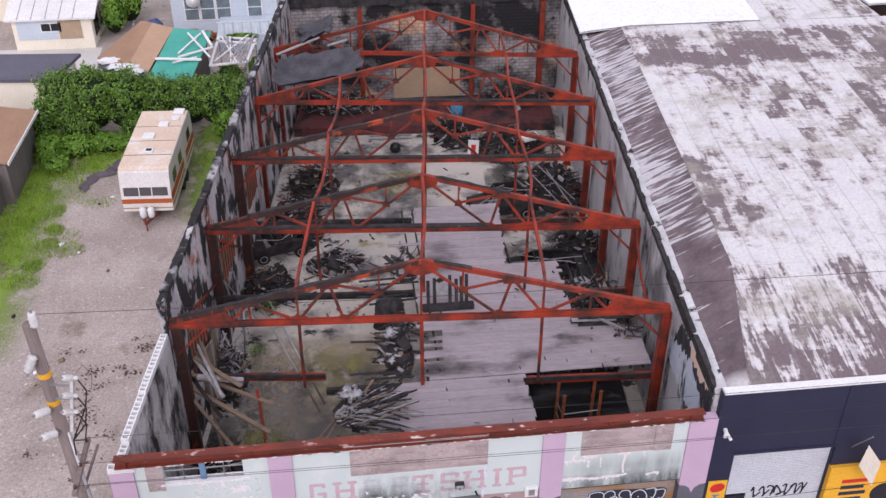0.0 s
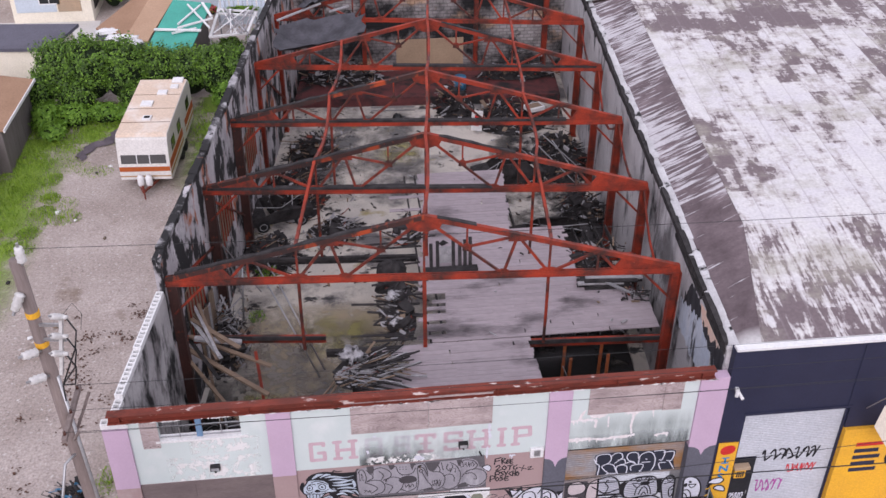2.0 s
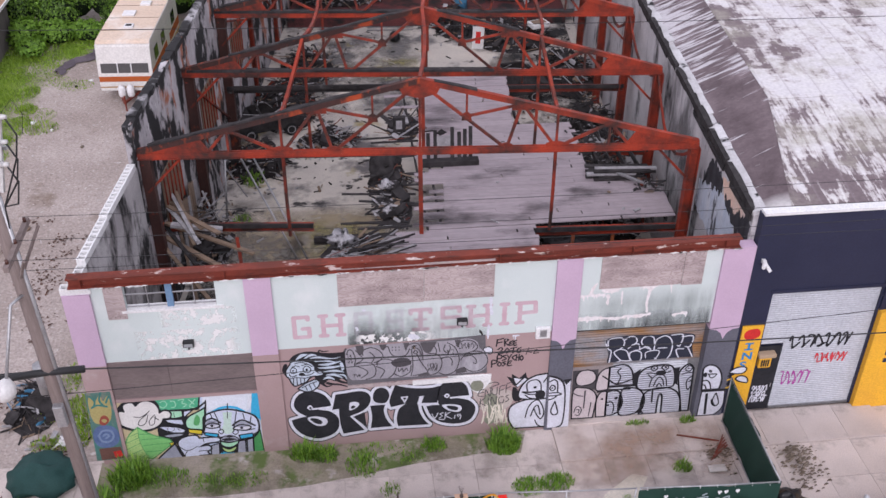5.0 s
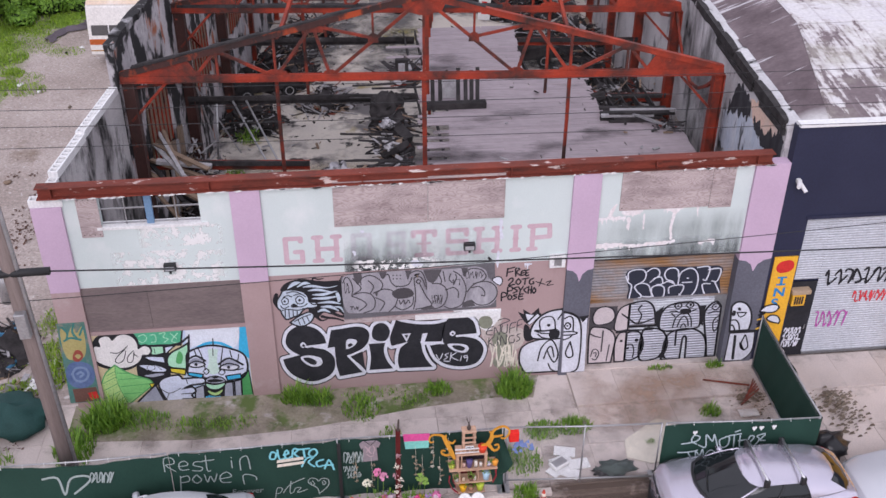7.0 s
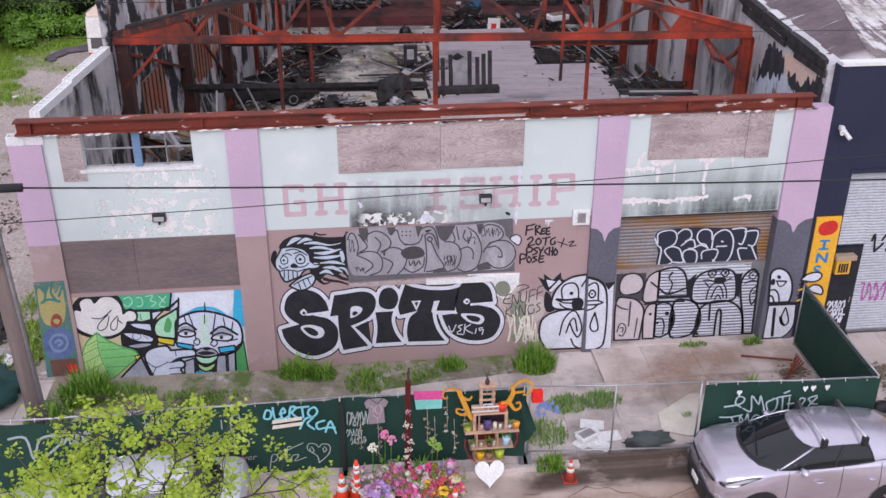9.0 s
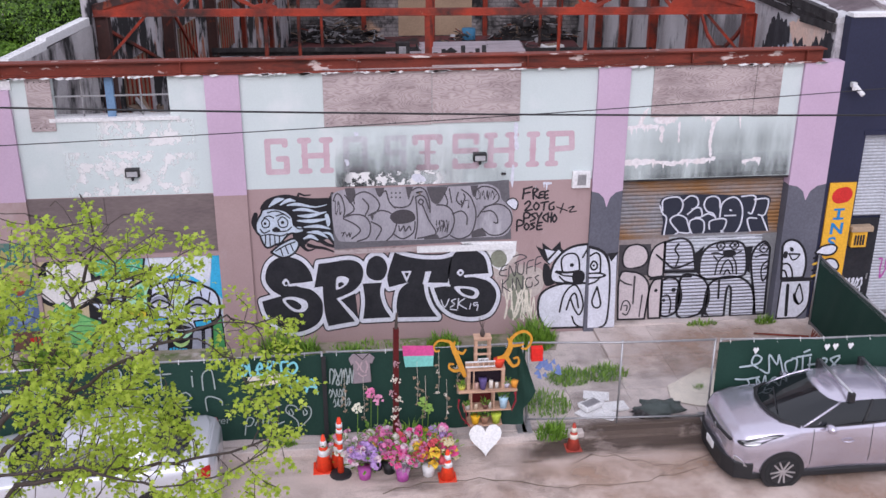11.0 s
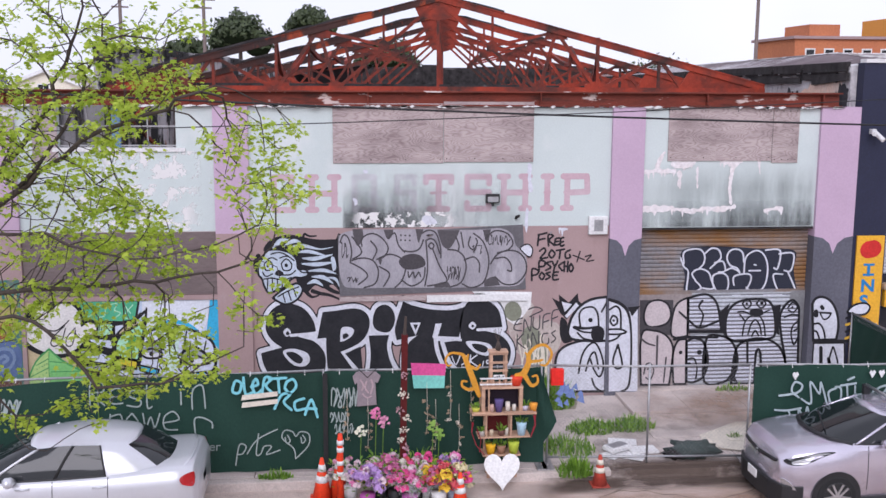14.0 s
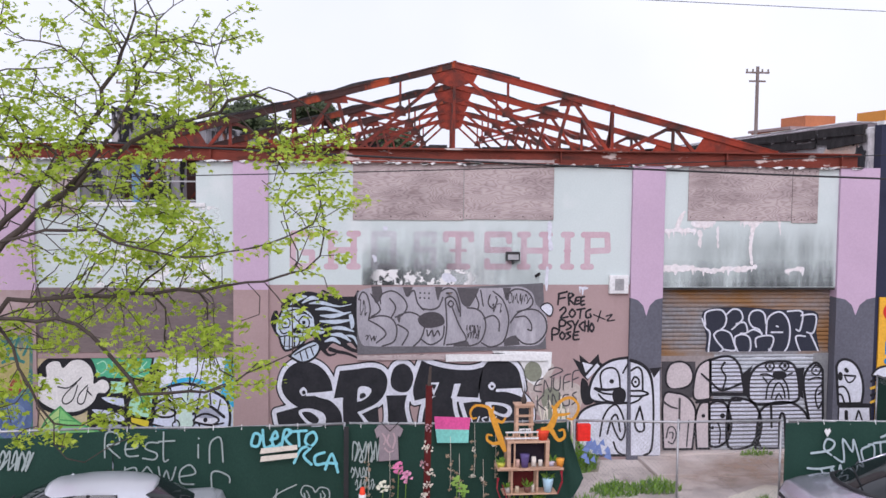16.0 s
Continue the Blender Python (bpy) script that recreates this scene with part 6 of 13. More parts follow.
# white cartoon shape across the pilaster
clown = mural("cartoon_blob_graffiti", "white rounded cartoon shape with thick black sprayed lines")
filled("white_body", [(1022, 742), (1034, 725), (1058, 715), (1085, 712), (1113, 712, 0), (1113, 806, 0), (1034, 806, 0), (1021, 775)], P_white, wall16, -0.004, clown, 2.2)
filled("white_head", [(1043, 700), (1045, 682), (1052, 665), (1066, 648), (1086, 637), (1113, 633, 0), (1113, 713, 0), (1080, 713), (1052, 710)], P_white, wall16, -0.0065, clown, 2.4)
part("white_side", flat([[(1117, 637, 0), (1138, 645), (1152, 660), (1168, 652, 0), (1169, 806, 0), (1117, 806, 0)]], pier16, -0.089), P_white, clown)
part("crown", flat([[(1014, 634, 0), (1027, 641, 0), (1026, 628, 0), (1044, 643, 0), (1060, 626, 0), (1062, 640, 0), (1069, 646, 0), (1055, 656, 0), (1040, 674, 0), (1029, 662, 0)]], wall16, -0.0042), P_black, clown)
for pts in ([(1031, 641, 0), (1050, 646, 0), (1037, 660, 0)], [(1057, 643, 0), (1063, 649, 0), (1041, 671, 0), (1037, 667, 0)]):
    part("crown_light", flat([pts], wall16, -0.0056), P_white, clown)
part("dark_blob", flat([[(1030, 670), (1041, 678), (1043, 698), (1052, 711), (1036, 717), (1028, 700)]], wall16, -0.0052), P_black, clown)
part("nose", flat([[(1084, 700), (1088, 688), (1100, 686), (1108, 694), (1107, 708), (1098, 716), (1088, 712)]], wall16, -0.0092), P_black, clown)
lines("line", [[(1065, 686), (1063, 664), (1072, 653), (1088, 652), (1096, 664), (1098, 686)], [(1054, 688, 3), (1075, 690, 2.4), (1098, 687, 2)], [(1056, 690), (1068, 696), (1084, 698)], [(1060, 698), (1070, 708), (1086, 712)], [(1083, 675, 4)], [(1062, 772), (1068, 740), (1080, 721), (1092, 717), (1102, 735), (1107, 760), (1100, 779), (1090, 766), (1083, 746)], [(1075, 768), (1083, 741), (1092, 735), (1098, 764)], [(1086, 782), (1092, 798), (1104, 806)], [(1103, 660), (1113, 642)]], 1.7, P_black, wall16, -0.0095, clown)
lines("side_line", [[(1117, 638, 3), (1136, 645, 3), (1150, 660, 2.6), (1156, 690, 2), (1157, 745, 1.8), (1153, 795, 2), (1140, 806, 2)], [(1119, 675), (1124, 667), (1131, 672), (1131, 681), (1124, 685), (1119, 678)], [(1118, 656), (1129, 650), (1137, 660), (1138, 692)], [(1117, 692), (1136, 692), (1148, 697), (1136, 701), (1117, 701)], [(1117, 714), (1130, 709), (1138, 700)], [(1133, 720), (1124, 750), (1131, 764), (1141, 757), (1133, 720)], [(1125, 676, 2.4)]], 1.8, P_black, pier16, -0.0915, clown)
part("side_wedge", flat([[(1150, 652, 0), (1172, 650, 0), (1158, 669, 0)]], pier16, -0.0912), P_black, clown)
# bubble shapes on the roller door
throw = mural("door_graffiti", "white and grey bubble shapes with black outlines across the roller door")
part("dark_ground", flat([[(1172, 640, 0), (1232, 640, 0), (1234, 704, 0), (1172, 704, 0)]], door16, 0.1405), P_dust, throw)
for pts in ([(1180, 662), (1188, 645), (1206, 640), (1222, 648), (1228, 668), (1218, 684), (1192, 689), (1181, 680)], [(1175, 704), (1198, 696), (1220, 705), (1232, 726), (1230, 760), (1226, 795, 0), (1175, 795, 0)], [(1230, 706), (1231, 668), (1240, 646), (1258, 636, 0), (1258, 706, 0)], [(1234, 794, 0), (1232, 745), (1240, 716), (1256, 712, 0), (1256, 794, 0)]):
    filled("grey_bubble", pts, P_doordust, door16, 0.139, throw, 1.8)
for pts in ([(1259, 698, 0), (1259, 637, 0), (1280, 631), (1298, 633), (1312, 652), (1319, 697, 0)], [(1292, 713), (1316, 706), (1337, 716), (1348, 740), (1347, 768), (1334, 787), (1290, 791)], [(1257, 716, 0), (1270, 710), (1286, 716), (1294, 738), (1295, 758), (1287, 781), (1270, 791), (1257, 789, 0)],
            [(1327, 702), (1328, 670), (1340, 650), (1362, 641), (1398, 641), (1412, 658), (1416, 700), (1404, 712), (1350, 716), (1334, 712)], [(1338, 794, 0), (1343, 744), (1352, 722), (1376, 712), (1405, 714), (1426, 730), (1436, 758), (1437, 794, 0), (1392, 794, 0), (1390, 738), (1382, 738), (1380, 794, 0)],
            [(1440, 792, 0), (1434, 745), (1428, 712), (1424, 672), (1434, 650), (1448, 642), (1458, 655, 0), (1458, 792, 0)]):
    filled("white_bubble", pts, P_doorwhite, door16, 0.139, throw, 2.2)
for pts in ([(1316, 662, 0), (1334, 646, 0), (1326, 676), (1325, 706, 0), (1319, 696, 0)], [(1412, 652, 0), (1426, 650, 0), (1422, 676), (1424, 706, 0), (1416, 700, 0)], [(1372, 658), (1390, 658), (1394, 667), (1381, 672), (1370, 667)], [(1330, 786, 0), (1350, 792, 0), (1340, 770, 0)]):
    part("dark_patch", flat([pts], door16, 0.1365), P_black, throw)
lines("line", [[(1243, 662, 1.8), (1262, 679, 2), (1280, 691, 2), (1315, 678, 2)], [(1284, 642, 2.2), (1278, 653, 1.6), (1286, 668, 1.6), (1280, 690, 1.6)], [(1259, 698, 3), (1322, 698, 3)], [(1234, 712, 2.6), (1258, 708, 2.6), (1312, 709, 2)], [(1280, 736, 4.5)], [(1246, 736, 3.4)], [(1258, 749), (1270, 747), (1276, 764), (1274, 784)], [(1262, 757, 3)], [(1356, 648), (1364, 639), (1372, 648), (1364, 657), (1356, 648)], [(1364, 648, 2.4)], [(1381, 648), (1390, 639), (1398, 648), (1390, 656), (1381, 648)], [(1391, 647, 3)], [(1357, 706), (1361, 682), (1372, 670), (1386, 670), (1395, 684), (1398, 706)], [(1367, 704), (1372, 686), (1380, 677), (1388, 688), (1391, 704)], [(1374, 707), (1380, 697), (1386, 706)], [(1348, 663), (1358, 662), (1370, 667)], [(1352, 668), (1360, 678)], [(1396, 664), (1404, 660)],
      [(1366, 714, 2.2), (1367, 756, 2)], [(1438, 656), (1446, 646), (1455, 654), (1448, 664), (1439, 660)], [(1446, 655, 2)], [(1432, 673), (1446, 668), (1458, 670)], [(1457, 680), (1447, 690), (1445, 706), (1450, 723), (1457, 710)], [(1458, 692), (1450, 698)]], 1.5, P_black, door16, 0.1355, throw)
lines("grey_line", [[(1183, 689, 2.6), (1206, 692, 2.6), (1226, 690, 2.6)], [(1174, 710, 1.8), (1186, 719, 1.8), (1199, 723, 1.6)], [(1204, 706, 2), (1203, 762, 1.6)], [(1180, 775), (1184, 758), (1192, 756), (1198, 768), (1192, 785), (1184, 782)], [(1186, 766), (1192, 766), (1191, 776)], [(1220, 745), (1216, 790)]], 1.4, P_dust, door16, 0.1355, throw)
P_stripe_y = plain("spray_yellow", (0.70, 0.42, 0.05))
pilg = mural("pilaster_graffiti", "white cartoon shape with a black outline on the pilaster foot")
bird = sketch(sheet_map(180, 420, (7.883, 2.123), (8.672, 2.096), (8.894, 0.208), (8.088, 0.24)), 240, 210)
filled("white_head", [(252, 250, 0), (268, 225), (300, 213), (338, 226), (366, 262), (380, 312), (380, 370), (366, 426, 0), (248, 430, 0)], P_white, bird, -0.089, pilg, 6.5)
filled("white_body", [(250, 446, 0), (408, 442, 0), (402, 560), (376, 618), (335, 654, 0), (225, 656, 0)], P_white, bird, -0.089, pilg, 4.0)
for ch, r in (([(300, 264, 10), (304, 270, 10)], 10), ([(270, 288, 12), (268, 306, 12)], 12), ([(288, 292), (346, 294)], 5), ([(292, 300), (306, 325), (328, 320), (344, 300)], 4), ([(250, 433, 8), (428, 433, 7)], 7), ([(286, 468, 9), (279, 638, 9)], 9), ([(348, 462), (326, 530), (344, 574), (370, 548), (352, 464)], 4.5), ([(322, 522, 8), (330, 556, 10), (346, 576, 6)], 8), ([(252, 350), (284, 348), (304, 380), (310, 428)], 5), ([(250, 386), (268, 388), (280, 424)], 5)):
    strokes("line", [ch], r, P_black, bird, -0.0915, pilg)
for pts in ([(430, 286), (465, 252), (520, 240), (548, 258), (530, 290), (490, 300), (448, 292)], [(476, 344), (500, 320), (540, 326), (560, 360), (552, 382, 0), (505, 368)]):
    filled("feather", pts, P_white, bird, -0.1, pilg, 5.0)
for k in range(4):
    strokes("stripe", [[(424 - 3 * k, 318 + 34 * k), (462 - 6 * k, 306 + 34 * k)]], 6, P_black if k % 2 == 0 else P_stripe_y, bird, -0.0905 - 0.0003 * k, pilg)
# outlined letters high on the roller door
resk = mural("outlined_letter_graffiti", "dark letters with a white outline on the upper roller door")
door_hi = sketch(sheet_map(400, 300, (3.291, 3.716), (8.236, 3.711), (8.395, 0.02), (3.379, 0.115)), 1100, 500)
P_slate2 = plain("spray_dark_slate", (0.032, 0.035, 0.052))
part("dark_haze", flat([[(1244, 562), (1254, 547), (1300, 544), (1345, 545), (1382, 548), (1420, 548), (1450, 555), (1447, 588), (1456, 635, 0), (1424, 636, 0), (1330, 636), (1256, 631), (1252, 596)]], door_hi, 0.1665), P_slate2, resk)
OPEN = {"letter_r": [[(1250, 574), (1249, 556), (1260, 549), (1279, 549), (1287, 561), (1285, 575), (1278, 583)], [(1244, 564), (1250, 580), (1258, 590), (1255, 624), (1262, 627), (1281, 619), (1271, 605), (1265, 592), (1278, 584), (1294, 590), (1300, 606), (1303, 620), (1283, 619)]],
        "letter_e": [[(1288, 556), (1299, 547), (1312, 550), (1316, 564), (1306, 575), (1297, 583)], [(1305, 573), (1320, 571), (1324, 588), (1312, 590)], [(1302, 612), (1303, 596), (1318, 592), (1329, 600), (1328, 622), (1311, 626), (1303, 612)]],
        "letter_s": [[(1357, 572), (1355, 556), (1345, 549), (1332, 552), (1327, 565), (1333, 578), (1345, 583), (1350, 592)], [(1325, 588), (1336, 583), (1350, 590)], [(1340, 614), (1339, 600), (1349, 595), (1366, 594), (1371, 601), (1366, 616), (1355, 630), (1340, 632), (1330, 625)]],
        "letter_o": [[(1358, 591), (1360, 566), (1370, 555), (1383, 552), (1394, 561), (1400, 580), (1398, 606), (1390, 622), (1376, 628), (1362, 618)], [(1367, 588), (1387, 588)], [(1376, 577), (1379, 578)]],
        "letter_k": [[(1396, 551), (1422, 552), (1418, 584), (1411, 583)], [(1420, 558), (1446, 558), (1442, 588), (1430, 588)], [(1427, 595), (1410, 597), (1425, 632), (1452, 632), (1437, 592)], [(1394, 631), (1425, 632)]]}
for nm, v in OPEN.items():
    lines(nm, v, 1.45, P_white, door_hi, 0.164, resk)
# mural on the left bay
mur = mural("painted_mural", "colourful mural of a cloud, leaves and blue abstract shapes", "mural")
Mq = lambda *q: [mural90(u, v) for u, v in q]
P_chalkw = plain("mural_chalk", (0.76, 0.73, 0.71))
P_lilac = material("mural_lilac", (0.62, 0.66, 0.78), (0.52, 0.56, 0.70), 1.6, 0.7, grain=20, bump=0.05)
P_mint2 = material("mural_mint", (0.30, 0.62, 0.38), (0.42, 0.70, 0.52), 1.6, 0.7, grain=20, bump=0.05)
P_lime = material("mural_lime", (0.46, 0.62, 0.24), (0.36, 0.56, 0.20), 1.8, 0.7, grain=20, bump=0.05)
P_sand = material("mural_sand", (0.58, 0.48, 0.30), (0.50, 0.40, 0.25), 1.4, 0.7, grain=20, bump=0.05)
part("ground_coat", Shape().panel(Mq((122, 524), (427, 511), (443, 676), (142, 684)), -0.02, 0.0), P_sand, mur)
part("dark_backing", flat([[(212, 545, 0), (276, 543, 0), (280, 612, 0), (240, 640), (216, 616)]], mural90, -0.0215), P_black, mur)
part("pale_field", Shape().panel(Mq((303, 518), (426, 512), (441, 674), (306, 678)), -0.0215, -0.02), P_paleblue, mur)
part("sky_dome", flat([[(308, 519, 0), (412, 513, 0), (414, 534), (402, 557), (362, 545), (326, 553), (312, 562, 0)]], mural90, -0.0235), plain("mural_white", (0.70, 0.73, 0.80)), mur)
filled("blue_edge", [(414, 513, 0), (427, 512, 0), (437, 585, 0), (424, 572), (412, 562, 0)], P_blue, mural90, -0.0235, mur, 0)
lines("dome_glow", [[(328, 558, 2.2), (345, 548, 2.8), (363, 545, 2.8), (381, 548, 2.8), (398, 557, 2.2)], [(336, 561, 1.4), (350, 554, 1.8), (363, 552, 1.8), (378, 554, 1.8), (391, 561, 1.4)]], 2, P_blue, mural90, -0.0245, mur)
filled("green_field", [(202, 521, 0), (303, 517, 0), (300, 549, 0), (262, 549), (222, 550, 0), (213, 541)], material("mural_sea_green", (0.10, 0.46, 0.26), (0.06, 0.36, 0.20), 2.0, 0.7, grain=20, bump=0.05), mural90, -0.0225, mur, 1.8)
lines("light_curl", [[(218, 530), (228, 526), (234, 535), (226, 543), (218, 538)], [(241, 527), (250, 528), (252, 540), (243, 543)], [(258, 525), (270, 523), (266, 532), (276, 536), (268, 543)], [(280, 524), (292, 536)], [(294, 524), (282, 540), (292, 544)]], 0.8, P_mint2, mural90, -0.0245, mur)
for k, pts in enumerate(([(222, 551, 0), (266, 551, 0), (267, 566, 0), (244, 569)], [(225, 571, 0), (266, 573, 0), (270, 587, 0), (240, 581)], [(213, 589, 0), (248, 590), (272, 599), (268, 606, 0), (240, 604)], [(222, 612, 0), (252, 607), (272, 608, 0), (262, 614), (240, 617)], [(268, 553, 0), (290, 549, 0), (276, 562), (270, 570, 0)])):
    filled("feather", pts, (P_mint2, P_lilac, P_lilac, P_greyblue, P_lilac)[k], mural90, -0.0235, mur, 1.4)
lines("swirl", [[(246, 592), (238, 590), (234, 596), (240, 602), (249, 598), (246, 589), (234, 588)], [(254, 594), (262, 600)], [(248, 556), (250, 566)]], 0.6, P_black, mural90, -0.0262, mur)
part("cloud_shadow", flat([[(124, 556), (131, 536), (142, 526), (160, 524), (200, 520), (216, 534), (220, 548), (232, 546), (244, 556), (240, 572), (226, 576), (214, 592), (190, 601), (152, 596), (130, 582)]], mural90, -0.0248), P_black, mur)
part("cloud", flat([[(128, 558), (134, 550), (144, 551), (141, 537), (149, 530), (160, 530), (167, 538), (178, 528), (194, 526), (208, 534), (215, 546), (217, 557), (227, 551), (237, 553), (241, 561), (236, 568), (225, 569), (221, 579), (210, 589), (192, 595), (168, 594), (145, 586), (132, 575)]], mural90, -0.0262), P_chalkw, mur)
lines("cloud_mark", [[(163, 563), (178, 564), (190, 556), (197, 549)], [(191, 557), (176, 572), (173, 582), (180, 585), (189, 578), (193, 560)], [(208, 559), (197, 572), (197, 583), (206, 582), (209, 562)], [(208, 566), (216, 572)]], 0.9, P_black, mural90, -0.0285, mur)
filled("leaf", [(171, 589, 0), (153, 607), (143, 638), (146, 664), (158, 684, 0), (196, 672), (226, 648), (246, 631, 0), (238, 621), (214, 613), (190, 602)], P_lime, mural90, -0.0275, mur, 1.3, P_green)
part("leaf_half", flat([[(171, 591, 0), (190, 603), (214, 614), (237, 622), (244, 631, 0), (224, 648), (198, 668, 0), (186, 648), (176, 622)]], mural90, -0.0285), material("mural_fresh_green", (0.24, 0.58, 0.20), (0.16, 0.46, 0.14), 1.4, 0.7, grain=20, bump=0.05), mur)
lines("leaf_vein", [[(171, 590), (175, 622), (186, 650), (198, 672)], [(172, 602), (154, 612)], [(174, 614), (147, 628)], [(177, 628), (145, 645)], [(183, 643), (148, 661)], [(190, 656), (160, 676)], [(174, 606), (200, 607)], [(177, 620), (224, 617)], [(182, 635), (240, 629)], [(189, 650), (222, 648)]], 0.65, P_green, mural90, -0.0295, mur)
q = random.Random(17)
for k in range(5):
    a, b = ((172, 602), (174, 614), (177, 628), (183, 643), (190, 656))[k], ((154, 612), (147, 628), (145, 645), (148, 661), (160, 676))[k]
    for j in range(5):
        f_ = (j + 0.6) / 5.2
        part("leaf_dot", paint([[(a[0] + (b[0] - a[0]) * f_, a[1] + (b[1] - a[1]) * f_ + 6, 0.9)]], 0.9, -99, 0, mural90, -0.0295, 0.6), P_green, mur)
filled("leaf_tip", [(238, 630, 0), (250, 628, 0), (243, 638, 0)], P_yel, mural90, -0.0295, mur, 0.8)
filled("bud", [(314, 545, 0), (300, 554), (281, 565), (273, 578), (275, 592), (283, 597, 0), (310, 600, 0), (314, 572)], P_mint2, mural90, -0.0275, mur, 1.9)
part("bud_shade", flat([[(296, 562), (304, 572), (300, 588), (290, 584)]], mural90, -0.029), P_green, mur)
lines("bud_stem", [[(284, 548, 2), (300, 544, 2.4), (314, 532, 2)], [(316, 528, 1.6), (315, 560, 2.4), (312, 602, 2.6)]], 2, P_black, mural90, -0.0292, mur)
filled("yellow_band", [(278, 596, 0), (309, 601, 0), (308, 612, 0), (280, 606, 0)], P_yel, mural90, -0.0275, mur, 1.3)
filled("forearm", [(204, 680, 0), (228, 654), (250, 632, 0), (264, 660, 0), (276, 678, 0)], P_greyblue, mural90, -0.0275, mur, 1.8)
filled("open_shape", [(256, 630), (268, 617), (294, 612), (302, 620, 0), (336, 618), (346, 622), (344, 630), (318, 634), (306, 640, 0), (322, 638), (328, 647), (320, 654), (324, 663), (304, 673), (282, 676), (266, 656)], P_lilac, mural90, -0.0295, mur, 1.9)
lines("open_mark", [[(300, 642), (322, 638)], [(300, 652), (326, 650)], [(302, 662), (322, 661)], [(256, 637), (276, 650), (298, 640)], [(276, 650), (269, 668)], [(310, 622), (312, 630)]], 0.8, P_black, mural90, -0.0315, mur)
filled("visor", [(313, 566), (338, 554), (365, 551), (396, 558), (420, 569), (428, 586), (428, 606), (416, 622), (390, 628), (378, 620), (366, 616), (348, 620), (340, 616), (314, 611), (311, 588)], P_lilac, mural90, -0.0275, mur, 2.0)
part("nose_light", flat([[(352, 558, 0), (372, 558, 0), (370, 585), (374, 604), (362, 612), (350, 604), (354, 585)]], mural90, -0.0295), material("mural_pale_mint", (0.56, 0.70, 0.62), (0.48, 0.62, 0.56), 1.6, 0.7, grain=20, bump=0.05), mur)
for pts, sh_ in (([(315, 591), (328, 583), (346, 589), (340, 595), (324, 596)], [(314, 586), (328, 576), (347, 586), (330, 589)]), ([(374, 598), (390, 589), (412, 595), (404, 603), (384, 602)], [(374, 592), (392, 581), (414, 591), (392, 595)])):
    filled("almond", pts, P_white, mural90, -0.0315, mur, 1.5)
    part("lid", flat([sh_], mural90, -0.0325), P_greyblue, mur)
lines("visor_mark", [[(329, 590, 3.2)], [(392, 597, 3.2)], [(334, 557), (342, 578), (347, 602)], [(381, 557), (378, 580), (375, 602)], [(313, 580, 2), (329, 572, 2), (347, 583, 2)], [(373, 590, 2), (393, 578, 2), (420, 592, 2)], [(343, 604), (349, 599), (354, 605), (349, 611), (343, 606)], [(373, 607), (379, 601), (385, 607), (379, 613), (373, 609)], [(402, 604), (420, 600)], [(362, 536, 1), (363, 552, 1.4)], [(325, 558), (330, 572)], [(395, 562), (398, 576)], [(412, 570), (410, 584)], [(362, 556, 0.9), (362, 572, 0.9)]], 1.1, P_black, mural90, -0.0335, mur)
for pts in ([(313, 606, 0), (343, 611, 0), (340, 619, 0), (314, 613, 0)], [(386, 615, 0), (415, 611, 0), (417, 620, 0), (390, 625, 0)]):
    filled("blue_band", pts, P_blue, mural90, -0.0335, mur, 1.3)
for pts in ([(326, 640, 0), (344, 634, 0), (346, 670, 0), (328, 672, 0)], [(384, 630, 0), (400, 628, 0), (402, 670, 0), (382, 670, 0)], [(403, 627, 0), (416, 622, 0), (418, 670, 0), (405, 670, 0)]):
    filled("grey_bar", pts, P_greyblue, mural90, -0.0275, mur, 1.4)
filled("green_bar", [(417, 614, 0), (431, 604, 0), (442, 672, 0), (419, 673, 0)], P_green, mural90, -0.0275, mur, 1.0)
filled("dark_beard", [(345, 632, 0), (384, 630, 0), (380, 672, 0), (346, 672, 0)], P_black, mural90, -0.0285, mur, 0)
filled("upper_lip", [(346, 625), (356, 616), (365, 619), (376, 617), (386, 626), (372, 631), (356, 630)], P_greyblue, mural90, -0.0355, mur, 1.2)
part("dark_mouth", flat([[(350, 624), (365, 621), (382, 625), (368, 628), (356, 628)]], mural90, -0.0368), P_black, mur)
filled("lower_lip", [(347, 630), (365, 633), (386, 629), (378, 640), (365, 644), (352, 640)], P_mint2, mural90, -0.0355, mur, 1.2)
filled("chin", [(350, 643), (365, 649), (381, 642), (377, 652), (365, 657), (354, 652)], P_lime, mural90, -0.0355, mur, 1.2)
lines("beard_stroke", [[(349 + 5 * k, 657 + (2 if k in (0, 5) else 0), 2), (350 + 4.8 * k, 668, 1.4)] for k in range(6)], 1.6, P_blue, mural90, -0.0365, mur)
pimur = mural("pilaster_mural", "teal, ochre and indigo figure-like shapes painted on the corner pilaster", "mural")
part("ground_coat", Shape().panel([pil90(59, 500), pil90(113, 497), pil90(143, 664), pil90(84, 668)], -0.09, -0.085), material("mural_worn_teal", (0.06, 0.19, 0.17), (0.09, 0.16, 0.13), 3.0, 0.8, grain=20, bump=0.05, stains=(((0.22, 0.19, 0.15), 2.5, 0.55, 0.66, (1, 1, 1)),)), pimur)
part("ochre_shape", flat([[(66, 516), (74, 508), (80, 524), (90, 504), (98, 520), (108, 506), (113, 524), (116, 552), (110, 572), (84, 576), (72, 556)]], pil90, -0.092), P_ochre, pimur)
